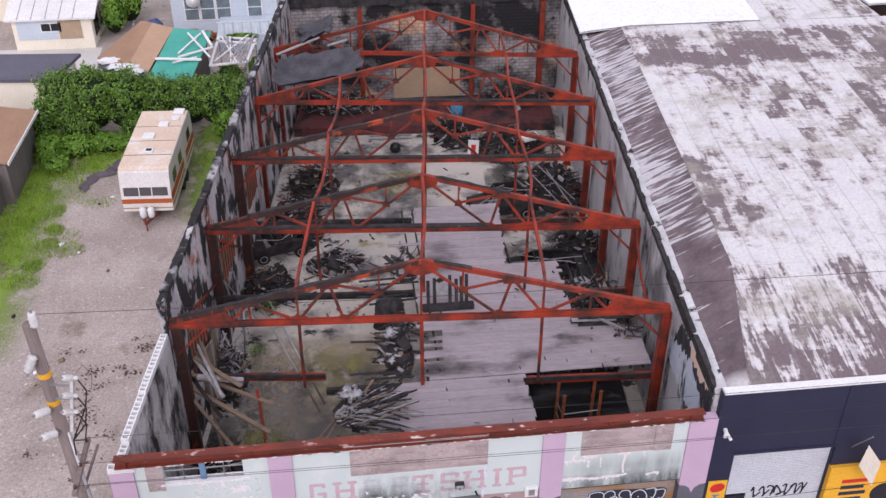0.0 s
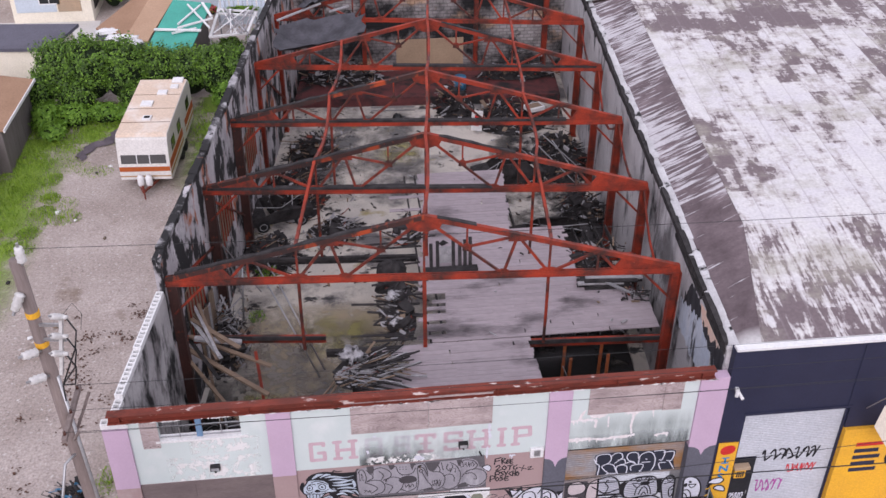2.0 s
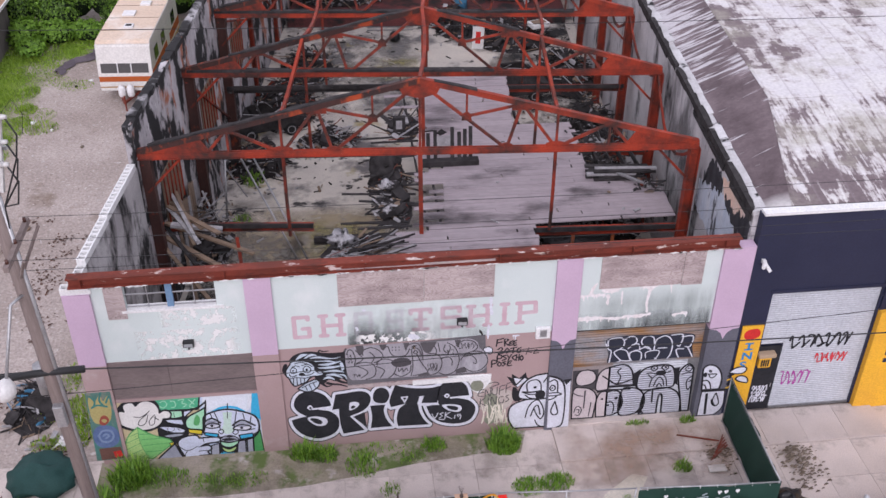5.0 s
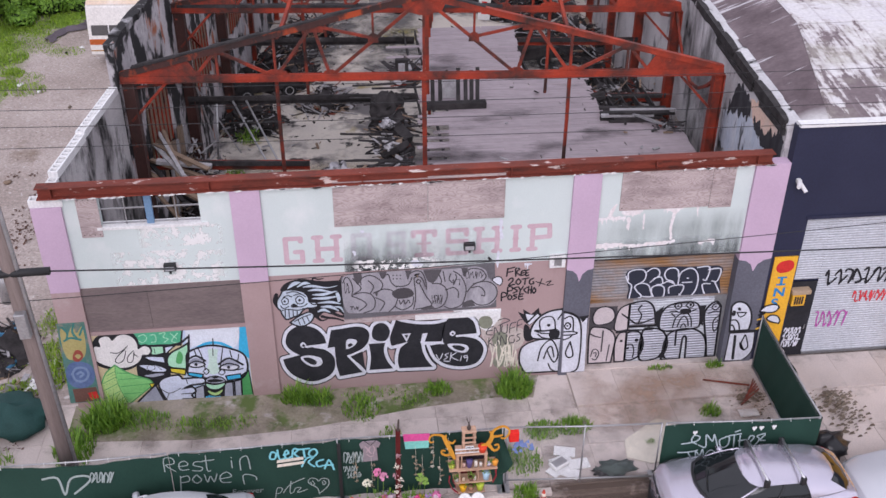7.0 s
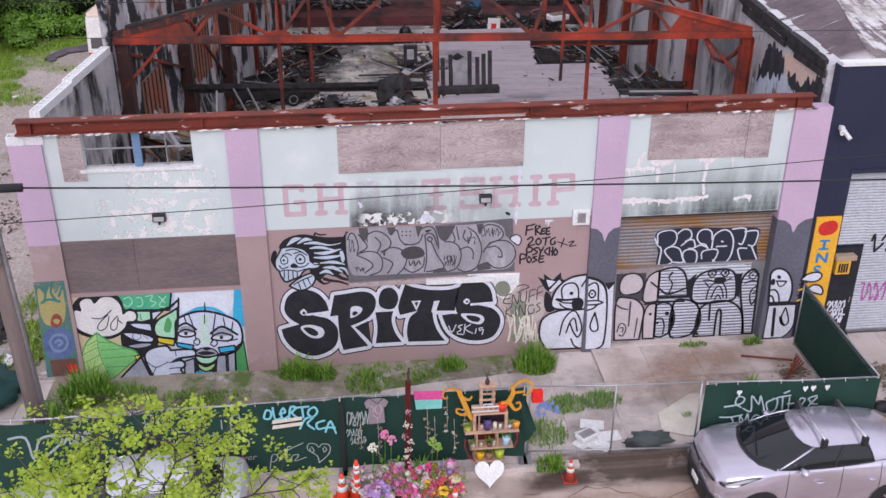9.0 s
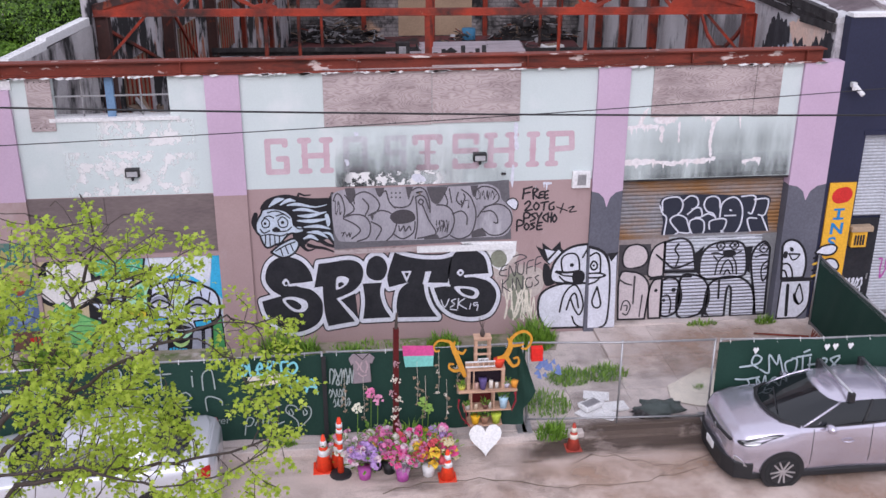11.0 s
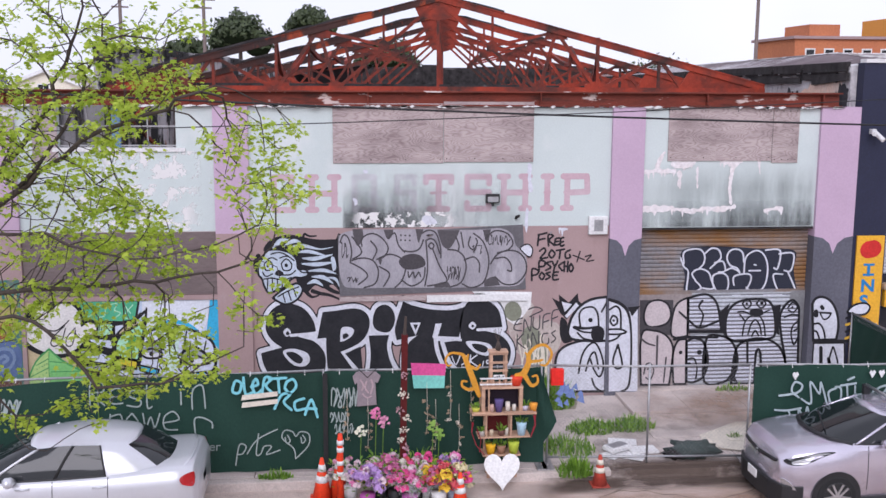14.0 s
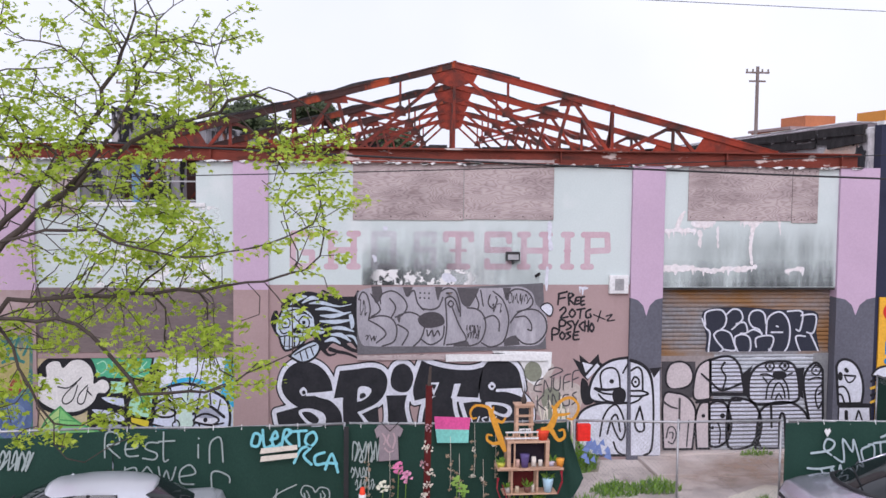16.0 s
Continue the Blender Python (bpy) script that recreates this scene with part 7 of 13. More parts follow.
lines("teal_line", [[(70, 508), (80, 520), (78, 534)], [(92, 500), (90, 518), (98, 530)], [(110, 508), (104, 524)], [(74, 536), (86, 530), (106, 534)]], 2.2, P_teal, pil90, -0.0935, pimur)
part("red_shape", flat([[(90, 568), (96, 556), (106, 558), (110, 570), (102, 580), (92, 578)]], pil90, -0.0935), plain("mural_brick_red", (0.30, 0.07, 0.05)), pimur)
part("pale_mark", flat([[(94, 568), (100, 564), (106, 568), (101, 574)]], pil90, -0.095), P_ochre, pimur)
part("indigo_shape", flat([[(76, 606), (82, 586), (100, 580), (122, 586), (132, 604), (128, 626), (108, 636), (86, 630)]], pil90, -0.094), material("mural_slate_blue", (0.12, 0.17, 0.32), (0.07, 0.11, 0.24), 3.0, 0.8, grain=20, bump=0.05), pimur)
lines("ring", [[(88, 606), (96, 594), (112, 594), (120, 606), (112, 620), (96, 620), (88, 606)], [(98, 606), (104, 602), (110, 607), (104, 612)]], 2.4, plain("mural_worn_blue", (0.20, 0.27, 0.42)), pil90, -0.0955, pimur)
part("brown_foot", flat([[(88, 638, 0), (134, 634, 0), (142, 662, 0), (94, 666, 0)]], pil90, -0.0935), plain("mural_rust_brown", (0.16, 0.08, 0.065)), pimur)
part("red_block", flat([[(118, 646, 0), (134, 643, 0), (140, 656, 0), (124, 661, 0)]], pil90, -0.095), P_redsign, pimur)

# ---- boards, lamps and fittings of the front ----
for nm, (x0, x1), (z0, z1) in (("plywood_sheet", (-2.30, -0.07), (5.0, 6.2)), ("plywood_sheet", (-0.06, 1.79), (5.02, 6.24)), ("plywood_sheet", (4.63, 6.87), (5.03, 6.14)), ("plywood_sheet", (6.88, 7.45), (4.99, 6.14)), ("plywood_sheet", (-8.12, -7.64), (5.06, 6.13))):
    o = solid(nm, Shape().box(x0, x1, -0.028, -0.002, z0, z1), M_ply, "weathered grey-pink plywood sheet screwed over a window", "plywood", "boards over the front windows", bevel=0.004)
    q = random.Random(int(x0 * 10))
    for i in range(8):
        part("screw", Shape().tube([(x0 + 0.06 + (x1 - x0 - 0.12) * (i % 4) / 3, -0.034, z0 + 0.07 + (z1 - z0 - 0.14) * (i // 4)), (x0 + 0.06 + (x1 - x0 - 0.12) * (i % 4) / 3, -0.027, z0 + 0.07 + (z1 - z0 - 0.14) * (i // 4))], 0.012, 6), M_char, o)
for x0, x1 in ((-8.43, -6.9), (-6.895, -4.66)):
    solid("dark_plywood_sheet", Shape().box(x0, x1, -0.026, 0.0, 2.36, 3.63), M_ply_dark, "dark brown plywood sheet over a wide window", "plywood", "boards over the front windows", bevel=0.004)
structure("trim_left_sill", Shape().box(-8.43, -4.66, -0.05, 0.0, 2.25, 2.35), M_taupe, "painted sill under the dark boards", "sill")
win = thing("window_frame", "bare blue steel window frame without glass", "window")
part("mullion", Shape().box(-6.62, -6.46, 0.06, 0.16, 5.3, 6.15), plain("blue_steel", (0.16, 0.27, 0.42)), win, "blue painted mullion")
for z in (5.34, 5.72):
    part("glazing_bar", Shape().box(-7.64, -5.39, 0.09, 0.12, z, z + 0.03), M_galv, win)
for x in (-7.1, -5.95):
    part("glazing_bar", Shape().box(x, x + 0.025, 0.09, 0.12, 5.32, 6.15), M_galv, win)
part("sill", Shape().box(-7.75, -5.2, -0.035, 0.25, 5.24, 5.315), M_white, win, "flaking white sill")


def flood(x, z):
    l = thing("wall_lamp", "small black box floodlight fixed to the front wall", "lamp", (x, 0, z), "lamps on the front wall")
    part("housing", Shape().panel([(-0.14, -0.06), (0.14, -0.06), (0.14, 0.12), (-0.14, 0.12)], -0.14, 0.0), M_plastic, l, bevel=0.01)
    part("glass", Shape().add([(-0.11, -0.142, -0.04), (0.11, -0.142, -0.04), (0.11, -0.142, 0.07), (-0.11, -0.142, 0.07)], [(0, 1, 2, 3)]), M_clearlens, l, "pale lens")
    part("sensor", Shape().tube([(0, -0.1, -0.06), (0, -0.12, -0.13)], [0.035, 0.025], 10), M_plastic, l)


flood(0.95, 4.25)
flood(-6.25, 4.13)
eb = thing("meter_box", "small white electrical box on the wall", "box", (3.18, 0, 3.7))
part("body", Shape().box(-0.2, 0.2, -0.1, 0.0, -0.19, 0.19), M_white, eb, bevel=0.012)
part("cover", Shape().box(-0.09, 0.1, -0.11, -0.1, -0.12, 0.12), M_galv, eb)
# security cameras and fittings on the navy wall
for x, z in ((9.05, 5.65),):
    c = thing("security_camera", "pair of white cameras on a bracket on the navy wall", "camera", (x, -0.03, z))
    part("bracket", Shape().box(-0.05, 0.05, -0.12, 0.0, -0.05, 0.05), M_white, c)
    for dx, tz in ((-0.1, 0.08), (0.12, -0.06)):
        part("body", Shape().tube([(0, -0.1, 0), (dx, -0.3, tz - 0.12)], 0.05, 8), M_white, c)
# sign lettering
part("oval", paint([[(40, 40, 26), (54, 38, 26)]], 26, -99, 0, sheet_map(94, 80, (8.86, 3.40), (9.54, 3.42), (9.54, 2.84), (8.86, 2.82)), -0.079, 2), P_redsign, sign, "red oval")
for i, ch in enumerate("INS"):
    lettering(ch, 9.13 if ch == "I" else 9.02, 2.55 - i * 0.345, 0.37, P_bluelet, sign, "letter", -0.08, 0.012, 0, 1.15)
for z in (2.545, 2.765):
    part("serif", Shape().box(9.06, 9.31, -0.0812, -0.0795, z, z + 0.05), P_bluelet, sign)
# tags on the shop shutter and door
tags = mural("shutter_tags", "black, red and purple sprayed scribbles on the grey shutter")
sh = sheet_map(100, 100, (10.35, 3.2), (12.8, 3.2), (12.8, 0.4), (10.35, 0.4))
scribble(5, 14, 80, 30, 7, 1.1, sh, 0.095, P_black, tags, seed=41)
scribble(42, 40, 80, 52, 6, 0.8, sh, 0.094, P_redspray, tags, seed=42)
scribble(4, 62, 40, 80, 5, 0.8, sh, 0.093, P_purple, tags, seed=43)
tagd = mural("door_scribbles", "dense white marker scribbles on the black door")
sd = sheet_map(100, 100, (9.6, 1.3), (10.24, 1.3), (10.24, 0.3), (9.6, 0.3))
for k in range(3):
    scribble(8, 30 + 22 * k, 80, 48 + 22 * k, 5, 2.4, sd, 0.056 - 0.0005 * k, P_white, tagd, seed=50 + k)
ym = thing("mail_box", "yellow barred box beside the shop door", "box", (9.75, 0.0, 2.05))
part("body", Shape().box(-0.16, 0.2, -0.1, 0.06, -0.2, 0.18), M_yellow, ym, bevel=0.01)
for i in range(4):
    part("bar", Shape().box(-0.1 + 0.065 * i, -0.06 + 0.065 * i, -0.115, -0.1, -0.14, 0.1), M_black, ym)
part("hood", Shape().box(-0.22, 0.3, -0.16, 0.06, 0.19, 0.32), P_tan, ym, bevel=0.02)
# brand panel on the yellow wall, lettering as plain bars
bp_ = thing("shop_price_board", "rows of dark printed lines on the yellow shop wall", "sign")
for i in range(5):
    part("printed_line", Shape().box(13.35, 14.25 - 0.1 * (i % 2), -0.166, -0.16, 2.9 - 0.28 * i, 3.06 - 0.28 * i), M_navy if i else P_redsign, bp_)
part("emblem", Shape().tube([(14.9, -0.17, 2.3), (14.9, -0.16, 2.3)], 0.45, 20), M_black, bp_)
ban = thing("shop_banner", "pale printed banner hanging from a pole over the shop front", "banner", (13.3, -0.9, 0))
part("cloth", Shape().add([(0, 0, 5.35), (0.75, 0.2, 4.3), (0.62, 0.1, 3.4), (-0.12, 0, 4.5), (0.02, 0.02, 5.33), (0.77, 0.22, 4.28), (0.64, 0.12, 3.4), (-0.1, 0.02, 4.5)], [(0, 1, 2, 3), (7, 6, 5, 4)]), P_cream, ban)
part("pole", Shape().tube([(0.05, 0, 5.7), (0.1, 0.95, 4.3)], 0.02), M_galv, ban)

# ---- soot, flaking and bare patches (films with a shape of their own) ----
Z_ = [(0.0, 1.0), (0.25, 0.9), (0.9, 0.0)]
SIDES = [(0.0, 0.0), (0.12, 1.0), (0.88, 1.0), (1.0, 0.0)]
F_soot = stain_material("soot_film", (0.025, 0.025, 0.027), 1.4, 0.32, 0.66, (1.4, 1, 0.35), 0.92, ((2, Z_), (0, [(0.0, 0.2), (0.08, 1.0), (0.35, 1.0), (0.55, 0.45), (0.9, 0.35), (1.0, 0.0)])))
F_scrub = stain_material("scrubbed_film", (0.50, 0.52, 0.53), 0.9, 0.40, 0.70, (1.0, 1, 0.5), 0.45, ((2, [(0, 1), (0.8, 1), (1, 0)]), (0, SIDES)))
F_flake = stain_material("flaked_paint", (0.70, 0.69, 0.68), 3.2, 0.50, 0.53, (1, 1, 1), 1.0, ((0, SIDES),))
F_drip = stain_material("drip_film", (0.055, 0.06, 0.066), 1.0, 0.30, 0.64, (1.7, 1, 0.34), 0.78, ((2, [(0, 1), (0.14, 0.95), (0.22, 0.6), (0.6, 0.6), (1, 0)]), (0, [(0, 0.35), (0.4, 0.8), (0.75, 1.0), (0.97, 1.0), (1, 0)])))


def film(name, x0, x1, z0, z1, y, mat, label):
    o = solid(name, Shape().add([(x0, y, z0), (x1, y, z0), (x1, y, z1), (x0, y, z1)], [(0, 1, 2, 3)]), mat, label, "stain", "", "structure")
    o.visible_shadow = False


film("stain_scrubbed", -2.15, 1.75, 3.69, 5.0, -0.0065, F_scrub, "scrubbed grey patch across the old letters")
film("stain_soot_window", -2.1, 1.72, 3.68, 4.75, -0.009, F_soot, "black soot over the boarded window")
film("stain_soot_window_low", -2.1, -0.2, 3.68, 4.15, -0.010, F_soot, "thick black soot over the boarded window")
film("stain_soot_corner", -2.12, -0.9, 3.68, 4.55, -0.0105, stain_material("soot_corner_film", (0.03, 0.03, 0.033), 1.8, 0.34, 0.62, (1.3, 1, 0.45), 0.85, ((2, Z_), (0, [(0.0, 0.5), (0.08, 1.0), (0.45, 0.8), (1.0, 0.0)]))), "black soot at the corner of the boarded window")
film("stain_flakes_window", -2.0, 0.25, 3.69, 4.0, -0.0115, F_flake, "bare flaked patches over the boarded window")
film("stain_smoke_door", 4.12, 7.9, 3.64, 5.0, -0.006, F_drip, "smoke and dirt runs over the roller door")
film("stain_smoke_door_low", 4.12, 7.9, 3.64, 4.2, -0.007, F_drip, "dark smoke edge over the roller door")
film("stain_flakes_left", -7.6, -4.9, 3.66, 4.6, -0.005, F_flake, "flaked white patches on the mint wall")
film("stain_flakes_sill", -6.9, -4.9, 4.7, 5.25, -0.005, F_flake, "flaked white patches under the window")
def strips(args, mat, parent):
    q = random.Random(91)
    for k, ch in enumerate(args[0]):
        worn, runs = [], []
        for a, b in zip(ch, ch[1:] if len(ch) > 1 else ch):
            n = max(2, int(math.hypot(b[0] - a[0], b[1] - a[1]) / 9))
            for i in range(n + 1):
                t = i / n
                r = (a[2] + (b[2] - a[2]) * t) * q.uniform(0.55, 1.45)
                worn.append((a[0] + (b[0] - a[0]) * t + q.uniform(-2, 2), a[1] + (b[1] - a[1]) * t + q.uniform(-4, 3), r))
                if q.random() < 0.4:
                    runs.append([worn[-1], (worn[-1][0] + q.uniform(-3, 3), worn[-1][1] + q.uniform(8, 30), 1.6)])
        part("strip", paint([worn] + runs, *args[1:5], args[5] - 0.0004 * k, 2.0, False), mat, parent)


pa = lambda *a: a
P_bare = material("bare_plaster", (0.76, 0.74, 0.75), (0.70, 0.64, 0.63), 3.0, 0.9, grain=20, bump=0.3)
flk = mural("flaked_edges", "bare white strips where paint flaked off the wall", "flaked paint")
fm = sheet_map(1113, 684, (3.54, 6.41), (9.34, 6.41), (9.5, 2.81), (3.6, 2.93))
strips(pa([[(105, 465, 8), (160, 470, 14), (230, 465, 7), (310, 478, 9), (380, 465, 8), (450, 466, 10), (490, 458, 7)], [(620, 470, 5), (688, 460, 8)], [(478, 450, 6), (470, 390, 7), (475, 340, 6), (485, 290, 9)], [(435, 268, 7), (480, 278, 16), (515, 268, 8)], [(235, 285, 12), (290, 280, 16), (325, 268, 8)], [(110, 318, 6), (180, 310, 9), (240, 315, 8)], [(260, 320, 8), (262, 385, 5)], [(195, 235, 6), (165, 300, 8)], [(335, 300, 4), (335, 375, 5)], [(592, 268, 6), (595, 300, 3)]], 6, -99, 0, fm, -0.0085, 2.5), P_bare, flk)
gm = sheet_map(1169, 652, (-2.47, 6.47), (3.53, 6.4), (3.62, 3.06), (-2.52, 3.13))
strips(pa([[(812, 285, 8), (812, 350, 6), (815, 390, 7)], [(802, 470, 5), (798, 535, 9)], [(400, 512, 16), (440, 520, 9)], [(160, 322, 8)], [(120, 430, 7), (128, 450, 5)], [(935, 548, 5), (965, 546, 5)]], 5, -99, 0, gm, -0.0125, 2.5), P_white, flk)

# ---- temporary fence ----
M_mesh = material("chain_link_wire", (0.36, 0.36, 0.37), None, 8.0, 0.5, 0.6, bump=0.0)


def fence_panel(p0, p1, cloth, seed, label, lower=0.0):
    a, b = Vector((*p0, 0)), Vector((*p1, 0))
    d = (b - a).normalized()
    nrm = Vector((d.y, -d.x, 0))
    n = (b - a).length
    f = thing("site_fence", label, "fence", (0, 0, 0), "temporary fence along the pavement")
    P = lambda s, z, o=0.0: tuple(a + d * s + nrm * o + Vector((0, 0, z)))
    for z in (0.14, 1.8):
        part("rail", Shape().tube([P(0.02, z), P(n / 2, z - (0.03 if z > 1 else 0)), P(n - 0.02, z)], 0.021, 8), M_galv, f, smooth=True)
    for s_ in (0.03, n - 0.03) + ((n / 2,) if not cloth else ()):
        part("post", Shape().tube([P(s_, 0.02), P(s_, 1.82)], 0.021, 8), M_galv, f, smooth=True)
    for s_ in (0.03, n - 0.03):
        part("foot", Shape().box(-0.3, 0.3, -0.09, 0.09, 0, 0.03).moved(Matrix.Translation(a + d * s_ + Vector((0, 0, 0.012))) @ Matrix.Rotation(math.atan2(nrm.y, nrm.x), 4, "Z")), M_galv, f)
    w = Shape()
    step, z0, z1 = 0.075, 0.15, 1.79
    zlo = z0 if not cloth else 1.66
    h = z1 - zlo
    q = -h
    while q < n:
        for sg in (1, -1):
            s0, s1 = (q, q + h) if sg > 0 else (q + h, q)
            za, zb = zlo, z1
            lo_, hi_ = min(s0, s1), max(s0, s1)
            if hi_ < 0.03 or lo_ > n - 0.03:
                continue
            t0 = max(0.0, (0.03 - s0) / (s1 - s0) if s1 > s0 else (n - 0.03 - s0) / (s1 - s0))
            t1 = min(1.0, (n - 0.03 - s0) / (s1 - s0) if s1 > s0 else (0.03 - s0) / (s1 - s0))
            if t1 > t0:
                w.tube([P(s0 + (s1 - s0) * t0, za + h * t0, 0.002 * sg), P(s0 + (s1 - s0) * t1, za + h * t1, 0.002 * sg)], 0.0015, 3, False)
        q += step
    tagged(part("wire_mesh", w, M_mesh, f), kind="stuff")
    if cloth:
        q = random.Random(seed)
        nx, nz = int(n / 0.1), 9
        ph = q.uniform(0, 6)
        front, back = [], []
        for i in range(nx + 1):
            for j in range(nz + 1):
                s_ = -0.02 + (n + 0.04) * i / nx
                zz = 0.08 + (1.70 + 0.015 * math.sin(s_ * 3 + ph) - lower * math.sin(math.pi * i / nx)) * j / nz
                o = 0.03 + 0.014 * math.sin(s_ * 5.1 + ph + j * 0.35) + 0.010 * math.sin(s_ * 11 + j * 0.9) + 0.02 * (1 - j / nz)
                front.append(P(s_, zz, o))
                back.append(P(s_, zz, o - 0.004))
        k = nz + 1
        fc = [(i * k + j, (i + 1) * k + j, (i + 1) * k + j + 1, i * k + j + 1) for i in range(nx) for j in range(nz)]
        sh = Shape().add(front, fc)
        sh.add(back, [tuple(reversed(t)) for t in fc])
        part("windscreen", sh, M_green_cloth, f, "dark green privacy cloth tied to the mesh", smooth=True)
        for i in range(int(n / 0.45)):
            part("cable_tie", Shape().tube([P(0.2 + 0.45 * i, 1.74, 0.05), P(0.2 + 0.45 * i, 1.82, 0.0)], 0.006, 5), M_white, f)
    return f


fence_panel((-13.3, -3.98), (-9.95, -3.97), True, 1, "wire fence panel with dark green cloth and white writing")
fence_panel((-9.9, -3.97), (-6.2, -3.93), True, 2, "wire fence panel with dark green cloth and white writing", 0.1)
fence_panel((-6.15, -3.93), (-2.46, -3.86), True, 3, "wire fence panel with dark green cloth and white writing")
fence_panel((-2.42, -3.86), (1.28, -3.88), True, 4, "wire fence panel with green cloth hung with keepsakes")
fence_panel((1.34, -3.88), (4.92, -4.12), False, 5, "bare chain-link fence panel")
fence_panel((4.97, -4.12), (8.58, -4.30), True, 6, "wire fence panel with dark green cloth and white tags")
fence_panel((8.60, -4.28), (8.72, -0.35), True, 7, "wire fence panel with green cloth turned back to the wall")
# loose corner of cloth by the shrine
s = Shape()
v = []
for i in range(8):
    t = i / 7
    for j in range(6):
        u = j / 5
        v.append((1.15 + 0.34 * (1 - u) * (0.2 + 0.8 * t) * 1.0, -3.93 - 0.18 * t * (1 - u) - 0.03 * math.sin(9 * u + 5 * t), 1.72 - 1.55 * t * (0.55 + 0.45 * u)))
s.add(v, [(i * 6 + j, i * 6 + j + 1, i * 6 + j + 7, i * 6 + j + 6) for i in range(7) for j in range(5)])
s.add([(x, y + 0.004, z) for x, y, z in v], [(i * 6 + j, i * 6 + j + 6, i * 6 + j + 7, i * 6 + j + 1) for i in range(7) for j in range(5)])
solid("loose_cloth", s, M_green_cloth, "loose corner of green cloth hanging from the fence", "cloth", smooth=True)

solid("fence_seam", Shape().box(-2.50, -2.42, -4.0, -3.985, 0.05, 1.78), M_cable, "black strip of cloth folded over the joint of two fence panels", "cloth")
# writing on the fence
fw = thing("fence_writing", "white and pale blue sprayed writing on the green fence cloth", "graffiti")
P_chalk = plain("spray_chalk_white", (0.34, 0.40, 0.385))
yF = -4.02
lettering("Forever", -4.92, 0.50, 0.22, P_chalk, fw, "word", yF, 0.0, 0.1, 1.0)
f9 = sheet_map(1482, 514, (-8.749, 2.909), (-2.037, 2.431), (-2.141, -0.718), (-9.314, -0.056))
cloth13 = sketch(sheet_map(560, 262, (-7.563, 2.267), (-2.536, 2.123), (-2.586, -0.515), (-7.761, -0.271)), 0, 620)
WORDS = {"word_rest": [[(152, 712), (152, 672), (172, 672), (175, 688), (155, 692), (178, 712)], [(186, 698), (208, 694), (202, 682), (188, 688), (190, 708), (210, 708)], [(244, 686), (226, 686), (222, 696), (242, 704), (238, 714), (218, 712)], [(252, 668), (254, 714), (262, 714)], [(244, 684), (272, 682)]],
         "word_in": [[(313, 688), (314, 710)], [(313, 677), (314, 678)], [(334, 718), (333, 690), (340, 678), (352, 678), (357, 716)]],
         "word_power": [[(186, 775), (188, 728)], [(188, 732), (206, 728), (208, 744), (190, 748)], [(226, 726), (216, 740), (226, 752), (238, 742), (228, 727)], [(246, 726), (252, 750), (260, 732), (268, 750), (276, 726)], [(282, 742), (310, 736), (300, 722), (284, 732), (286, 752), (308, 754)], [(340, 762), (338, 736), (350, 732), (368, 740), (370, 750)]]}
for nm, ch in WORDS.items():
    strokes(nm, ch, 1.35, P_chalk, cloth13, yF, fw, "thin white hand-written word")
strokes("name_stroke", [[(412, 815), (418, 780), (430, 782), (424, 795), (414, 796)], [(432, 795), (450, 770), (485, 752)], [(452, 760), (448, 795), (456, 795), (462, 782), (475, 782), (466, 796), (490, 788)]], 1.1, P_chalk, cloth13, yF, fw, "a name as a plain line")
strokes("drawn_heart", [[(518, 803), (514, 785), (494, 768), (498, 754), (512, 756), (518, 764), (526, 756), (541, 760), (540, 780), (518, 803)], [(503, 762), (508, 772), (502, 776), (499, 766)], [(530, 762), (535, 770), (529, 776), (527, 766)]], 1.1, P_chalk, cloth13, yF, fw)
strokes("cyan_tag", [[(405, 682), (410, 668), (420, 672), (417, 688), (406, 688), (405, 680)], [(424, 662), (428, 690), (440, 688)], [(438, 678), (450, 674), (446, 664), (440, 676), (446, 690), (456, 684)], [(458, 688), (462, 662), (474, 664), (464, 676), (478, 690)], [(470, 664), (500, 662)], [(486, 664), (488, 688)], [(500, 670), (512, 664), (518, 676), (508, 688), (498, 680), (502, 668)]], 2.3, P_cyan, cloth13, yF, fw, "pale blue sprayed tag")
strokes("cyan_tag", [[(480, 716), (492, 692), (508, 690), (496, 704), (510, 718)], [(532, 698), (516, 704), (518, 718), (532, 716)], [(534, 726), (545, 700), (556, 730)], [(536, 715), (554, 716)]], 2.3, P_cyan, cloth13, yF, fw, "pale blue sprayed tag")
part("white_sweep", paint([[(30, 270, 5), (100, 265, 5), (135, 350, 5), (160, 270, 5), (230, 255, 5), (250, 280, 5), (180, 345, 5)]], 5, -99, 0, f9, yF, 3), P_chalk, fw)
scribble(250, 240, 360, 290, 5, 3.0, f9, yF, P_chalk, fw, seed=61)
note = lambda u, v: (-2.38 + 0.005 * u, 1.52 - 0.01 * v)
scribble(4, 0, 92, 30, 5, 1.9, note, yF, P_chalk, fw, "written_line", 62)
scribble(0, 42, 62, 58, 5, 1.5, note, yF, P_chalk, fw, "written_line", 63)
scribble(14, 62, 78, 78, 5, 1.4, note, yF, P_chalk, fw, "written_line", 64)
cloth95 = sketch(sheet_map(368, 120, (4.216, 2.109), (8.566, 1.821), (8.922, 0.125), (4.399, 0.474)), 1200, 640)
P_tag = plain("spray_pale_tag", (0.42, 0.50, 0.53))
